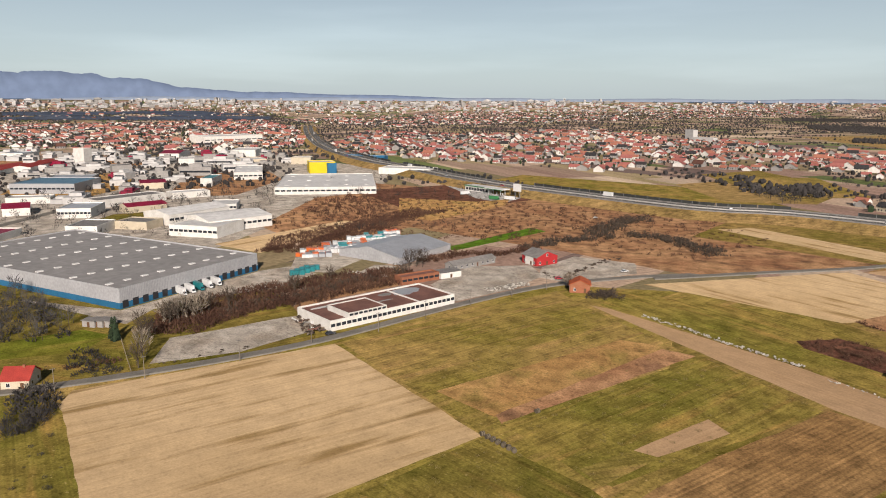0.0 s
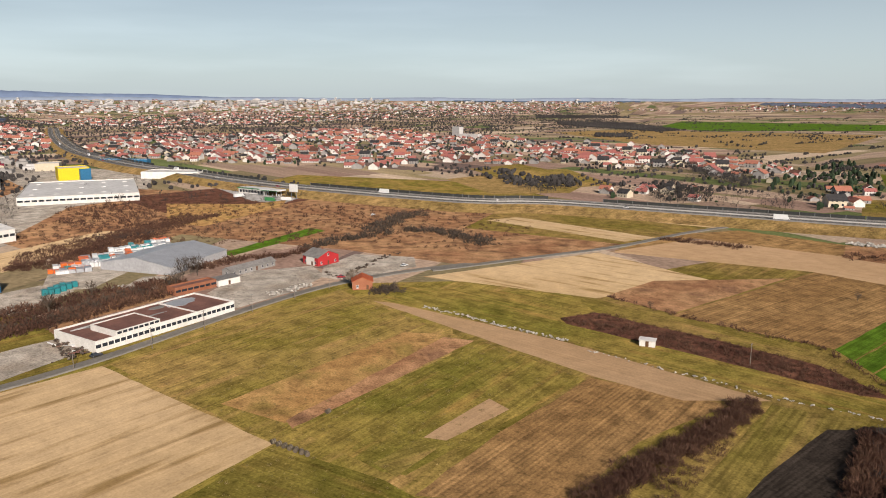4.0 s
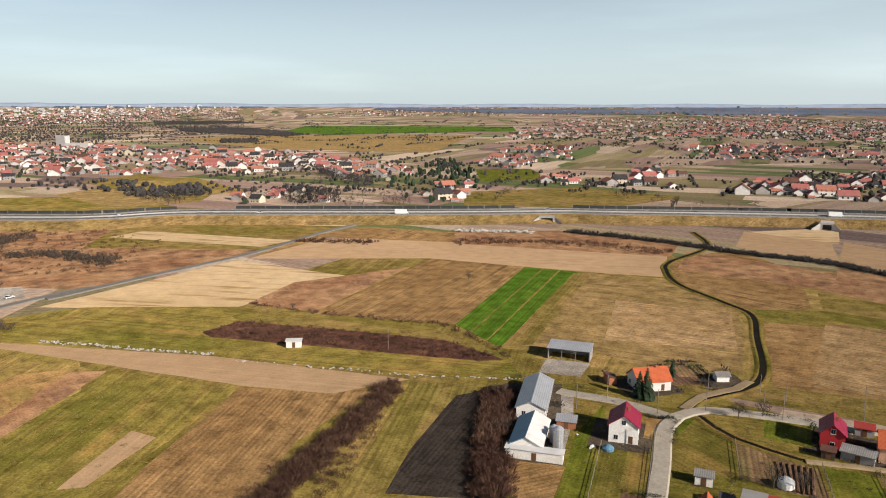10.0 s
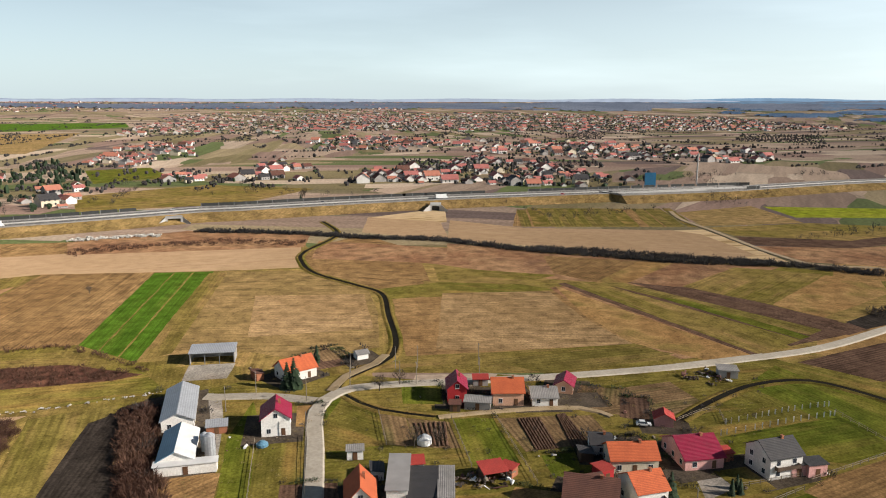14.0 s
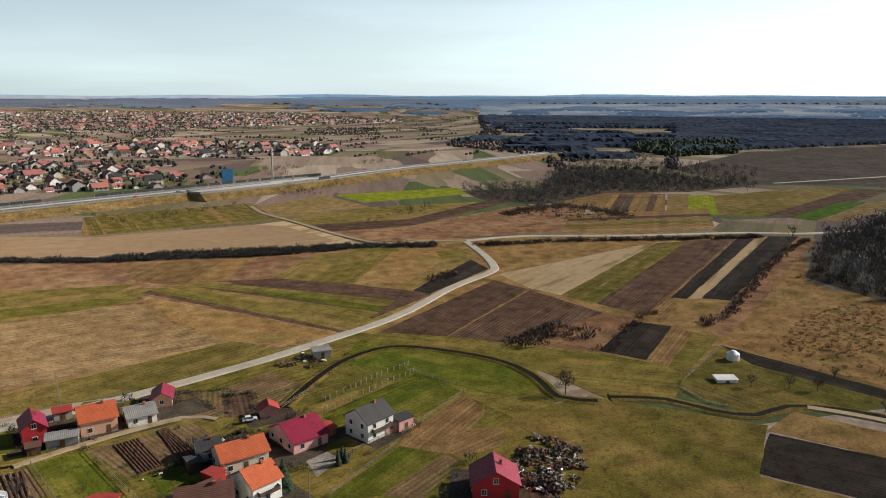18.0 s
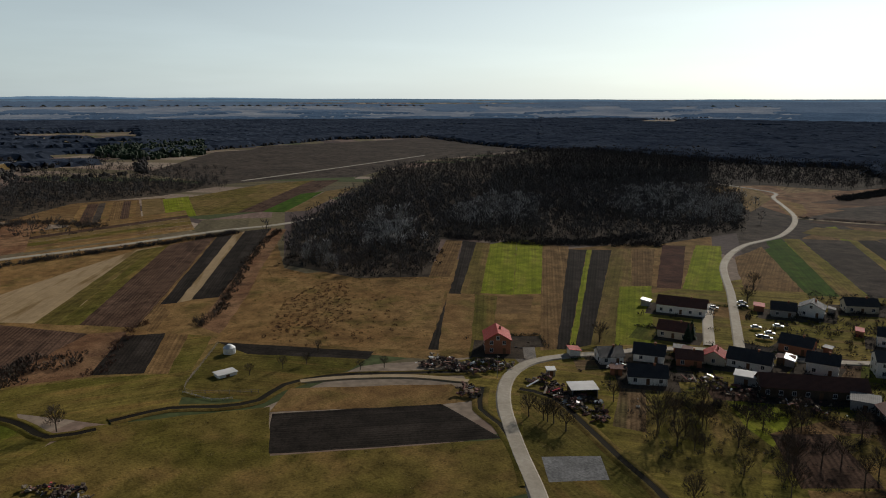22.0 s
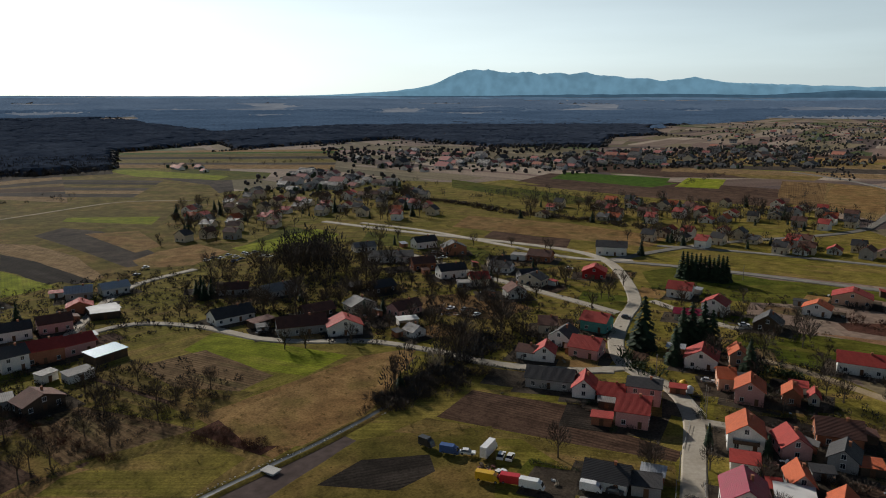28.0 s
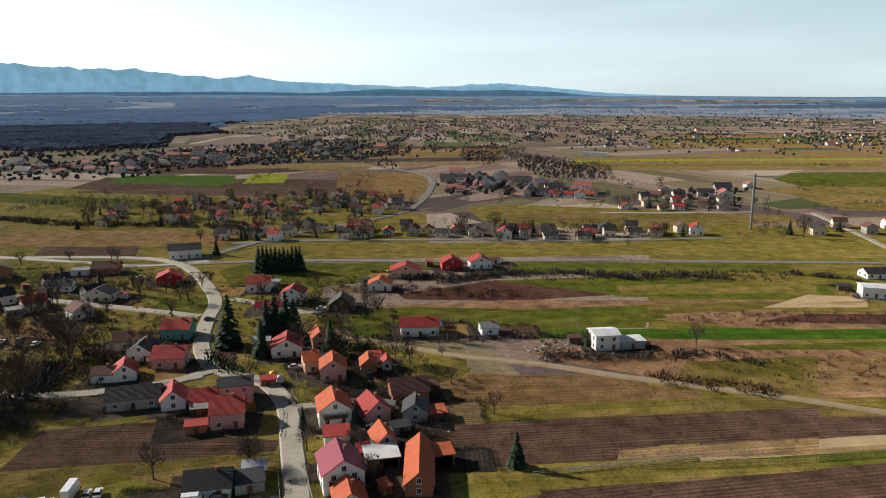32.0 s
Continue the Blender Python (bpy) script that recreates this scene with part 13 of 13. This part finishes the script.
shed("small garden shed with a dark felt roof", -201.2, -288.6, 250, 4.9, 2.5, 2.2, 2.9, "darkwall", "r_dark")
shed("small garden shed with a dark felt roof", -187.9, -267.1, 253, 3.2, 2.6, 2.2, 2.7, "brick", "r_dark")
shed("small garden shed with a dark felt roof", -129.1, -266.5, -77, 3.6, 2.8, 2.2, 3.0, "brick", "r_dark")
shed("small garden shed with a dark felt roof", -122.7, -236.3, -170, 3.1, 3.1, 2.2, 2.7, "brick", "r_dark")
shed("small garden shed with a red tiled roof", -214.3, -320.8, 251, 3.0, 3.0, 2.2, 2.8, "darkwall", "r_red")
shed("small garden shed with a tin roof", -197.7, -340.5, 258, 5.3, 3.6, 2.2, 2.9, "white", "r_metal")
shed("small garden shed with a dark felt roof", -137.3, -307.9, -175, 6.0, 3.9, 2.2, 3.0, "darkwall", "r_dark")
shed("small garden shed with a brown tiled roof", -166.4, -189.1, 135, 3.7, 3.1, 2.2, 2.8, "brick", "r_brown")
shed("small garden shed with a red tiled roof", -224.6, -267.0, 204, 3.1, 3.8, 2.2, 2.5, "white", "r_red")
shed("small garden shed with a tin roof", -273.1, -220.7, 210, 4.7, 4.0, 2.2, 2.5, "grey", "r_metal")
shed("small garden shed with a red tiled roof", -342.6, -173.1, 215, 4.8, 3.5, 2.2, 2.9, "darkwall", "r_red")
shed("small garden shed with a brown tiled roof", -362.6, -144.5, 125, 4.8, 3.0, 2.2, 2.9, "white", "r_brown")
shed("small garden shed with a dark felt roof", -293.3, -184.8, 115, 5.0, 2.9, 2.2, 2.5, "grey", "r_dark")
shed("small garden shed with a dark felt roof", -251.0, -121.8, 212, 3.0, 3.8, 2.2, 2.6, "white", "r_dark")
shed("small garden shed with a tin roof", -199.0, -170.2, 125, 6.0, 2.8, 2.2, 2.8, "brick", "r_metal")
shed("small garden shed with a dark felt roof", -194.8, -138.4, 136, 4.0, 3.6, 2.2, 2.8, "brick", "r_dark")
shed("small garden shed with a red tiled roof", -203.5, -125.6, 125, 5.3, 3.9, 2.2, 2.8, "white", "r_red")
shed("small garden shed with a brown tiled roof", -210.3, -160.3, 224, 3.9, 3.9, 2.2, 2.7, "grey", "r_brown")
shed("small garden shed with a brown tiled roof", -253.6, -68.8, 125, 4.6, 2.7, 2.2, 2.6, "darkwall", "r_brown")
shed("small garden shed with a grey sheet roof", -144.7, -147.6, 129, 4.8, 2.6, 2.2, 2.5, "darkwall", "r_grey")
shed("small garden shed with a red tiled roof", -170.7, -144.0, 129, 4.7, 2.6, 2.2, 2.6, "brick", "r_red")
shed("small garden shed with a red tiled roof", -149.0, -161.1, 220, 4.6, 2.7, 2.2, 2.6, "brick", "r_red")
shed("small garden shed with a brown tiled roof", -168.8, -110.2, 220, 4.0, 3.7, 2.2, 2.9, "grey", "r_brown")
shed("small garden shed with a red tiled roof", -143.7, -91.6, 133, 3.1, 3.6, 2.2, 2.9, "darkwall", "r_red")
shed("small garden shed with a brown tiled roof", -191.7, -95.1, 220, 4.8, 3.2, 2.2, 2.9, "darkwall", "r_brown")
shed("small garden shed with a grey sheet roof", -172.6, -99.6, 206, 3.0, 3.7, 2.2, 2.9, "brick", "r_grey")
shed("small garden shed with a dark felt roof", -160.1, -90.1, 135, 5.1, 3.2, 2.2, 2.6, "grey", "r_dark")
shed("small garden shed with a dark felt roof", -148.5, -87.4, 207, 4.7, 3.7, 2.2, 2.9, "brick", "r_dark")
shed("small garden shed with a tin roof", -124.1, -110.4, 127, 5.4, 3.8, 2.2, 2.9, "brick", "r_metal")
thicket("dark hedge by the dirt road", "wood", 9, 2.5, 1.4, (68.0, -761.9), (51.8, -801.1), (32.7, -855.7))
wood("dark bare wood by the dirt road", 7.0, 0.85, (214.7, -419.9), (395.1, -671.2), (464.7, -848.2), (238.4, -941.1), (137.4, -699.4), (104.4, -535.3), (139.8, -451.4))
wood("pale willow scrub at the wood edge", 6.5, 0.8, (292.6, -447.6), (339.0, -555.6), (296.5, -592.4), (237.3, -482.7), (258.0, -436.4), crown='pale_twig')
wood("pale willow scrub at the wood edge", 6.5, 0.8, (206.0, -555.0), (243.5, -705.6), (137.4, -699.4), (109.7, -561.8), (145.7, -527.2), crown='pale_twig')
wood("pale willow scrub at the wood edge", 6.5, 0.9, (302.0, -355.9), (357.4, -435.2), (326.5, -447.4), (279.1, -384.3), crown='pale_twig')
thicket("dark scrub along the wood", "wood", 12, 3.0, 1.4, (262.6, -401.0), (210.4, -411.3), (171.4, -430.6), (139.2, -449.6))
thicket("dark tree clump by the track", "wood", 14, 3.0, 1.4, (63.0, -753.0), (39.5, -814.7), (24.7, -880.3))
thicket("bare trees along the far track", "wood", 4, 7.0, 1.4, (24.2, -722.4), (4.2, -721.8), (-15.4, -717.1))
thicket("dark bank along the dirt road", "wood", 5, 3.0, 1.0, (78.0, -616.1), (55.3, -618.3), (15.6, -620.9))
brush("bare shrubs and hedges of the gardens", "wood", 5.0, 0.8, (68.5, -199.1), (48.2, -234.3), (17.8, -243.1), (-23.1, -265.7), (-51.6, -250.5), (-61.8, -221.2), (-34.6, -201.7), (-2.0, -214.9), (29.3, -187.7), (47.8, -172.4))
brush("dark hedges round the houses", "wood", 5.0, 0.9, (50.5, -294.5), (40.4, -379.6), (-48.9, -403.8), (-109.6, -349.6), (-161.6, -317.9), (-128.3, -247.6), (-99.5, -249.9), (-69.2, -307.7), (-23.6, -272.5))
orchard(18, (66.0, -191.4), (50.9, -228.7), (21.7, -242.7), (-2.0, -229.1), (-2.0, -190.9), (11.2, -156.4), (34.9, -154.0), (53.6, -171.8))
orchard(13, (-49.9, -305.6), (-84.3, -381.1), (-204.4, -408.0), (-128.3, -247.6), (-101.6, -255.8))
far_wood("dark tree clump in the village", 8, 1.1, (-117.4, -366.9), (-134.5, -413.8), (-171.8, -449.1), (-170.2, -404.1), (-152.1, -365.2))
thicket("hedge along a garden", "wood", 3, 1.6, 0.9, (12.9, -179.2), (2.6, -185.2), (-11.4, -191.9))
thicket("bramble bank at the meadow", "thicket", 9, 1.8, 0.8, (-37.6, -191.0), (-44.8, -181.8), (-51.3, -173.4))
brush("dark hedges round the houses", "wood", 4.5, 0.8, (-73.5, -273.3), (-110.2, -393.7), (-163.8, -390.0), (-202.7, -264.2), (-174.1, -200.3), (-149.4, -183.7), (-113.1, -230.7))
brush("dark hedges round the houses", "wood", 4.5, 0.75, (-174.1, -165.0), (-238.5, -226.0), (-276.6, -216.0), (-244.8, -167.0), (-212.8, -123.4), (-204.9, -88.8), (-172.0, -79.8), (-172.9, -129.7))
thicket("dark scrub by the brook", "wood", 12, 1.8, 1.1, (-93.1, -185.7), (-115.4, -198.5), (-135.6, -206.4), (-152.3, -223.7))
far_wood("large bare trees in the hamlet", 8, 1.15, (-116.5, -363.7), (-137.9, -417.5), (-164.0, -443.1), (-165.9, -387.8), (-141.2, -329.9), (-124.0, -334.3))
thicket("hedge along the meadow", "wood", 5, 2.0, 1.0, (-214.9, -156.5), (-228.6, -130.5), (-241.0, -105.6), (-262.4, -70.0))
thicket("scrub by the red bramble field", "wood", 8, 2.5, 1.3, (-311.8, -170.4), (-336.8, -135.8), (-359.3, -104.2), (-363.1, -71.6))
far_wood("bare trees by the brook", 5, 0.7, (-89.1, -184.6), (-106.8, -207.7), (-129.0, -213.6), (-153.8, -222.1), (-140.9, -200.7), (-112.8, -188.0))
gardens()
plant_far_trees()
# hills, in painted haze tones that glow
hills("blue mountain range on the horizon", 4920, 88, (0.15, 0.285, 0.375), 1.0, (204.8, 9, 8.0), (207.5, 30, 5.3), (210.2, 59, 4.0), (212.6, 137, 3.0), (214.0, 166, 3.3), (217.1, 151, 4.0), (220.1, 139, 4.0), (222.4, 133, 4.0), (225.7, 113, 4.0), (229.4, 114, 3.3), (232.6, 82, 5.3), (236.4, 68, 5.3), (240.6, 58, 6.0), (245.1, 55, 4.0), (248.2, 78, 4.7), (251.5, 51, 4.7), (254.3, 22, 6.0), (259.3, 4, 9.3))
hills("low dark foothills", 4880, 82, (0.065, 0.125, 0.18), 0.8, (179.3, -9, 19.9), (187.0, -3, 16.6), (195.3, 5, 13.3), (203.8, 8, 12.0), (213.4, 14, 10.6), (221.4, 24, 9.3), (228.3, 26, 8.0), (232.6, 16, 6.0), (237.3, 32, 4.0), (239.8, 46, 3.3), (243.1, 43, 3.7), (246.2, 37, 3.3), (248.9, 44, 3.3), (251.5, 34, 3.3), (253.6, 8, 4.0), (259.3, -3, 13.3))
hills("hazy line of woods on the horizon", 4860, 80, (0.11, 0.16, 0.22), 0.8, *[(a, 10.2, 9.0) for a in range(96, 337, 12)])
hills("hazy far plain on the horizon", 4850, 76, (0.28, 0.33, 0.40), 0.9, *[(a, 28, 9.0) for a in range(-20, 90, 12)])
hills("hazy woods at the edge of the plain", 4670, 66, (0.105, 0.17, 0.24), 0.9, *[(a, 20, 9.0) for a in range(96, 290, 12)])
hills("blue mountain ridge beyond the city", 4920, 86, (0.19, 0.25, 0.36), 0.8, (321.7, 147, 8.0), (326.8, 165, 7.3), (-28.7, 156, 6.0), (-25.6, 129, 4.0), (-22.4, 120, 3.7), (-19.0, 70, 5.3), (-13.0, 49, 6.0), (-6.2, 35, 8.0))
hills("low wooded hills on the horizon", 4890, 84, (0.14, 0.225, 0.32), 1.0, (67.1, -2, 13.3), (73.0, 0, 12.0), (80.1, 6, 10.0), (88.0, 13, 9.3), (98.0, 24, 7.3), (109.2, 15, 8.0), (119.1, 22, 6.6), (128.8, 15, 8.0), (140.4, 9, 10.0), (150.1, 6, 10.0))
tank("tall far chimney stack", -1259.4, 4261.3, 5, 95, "concrete")
tank("tall white telecom mast", 846.1, -52.1, 0.9, 34, "concrete")
hall("large blue roadside billboard", 814.9, -3.2, -70, 12, 1.2, 14, "blue", "blue")
tank("tall lattice telecom mast", -539.3, -26.9, 0.8, 38, "steel")
# along the motorway
for k, i in enumerate(range(30, 132, 5)):
    p = ROAD_LINE[i]
    d = ROAD_LINE[i + 1] - p
    o = Vector((d.y, -d.x, 0)).normalized() * ((-9, -4, 4.5, 9)[k % 4])
    a = math.degrees(math.atan2(d.y, d.x)) + (0 if k % 4 > 1 else 180)
    if k % 3 == 0:
        van("white lorry on the motorway", p.x + o.x, p.y + o.y, a, "c_white", 11, 3.8, 6.1, "lorry")
    else:
        car("car on the motorway", p.x + o.x, p.y + o.y, a, ("c_silver", "c_dark", "c_white", "c_red")[k % 4], 6.1)
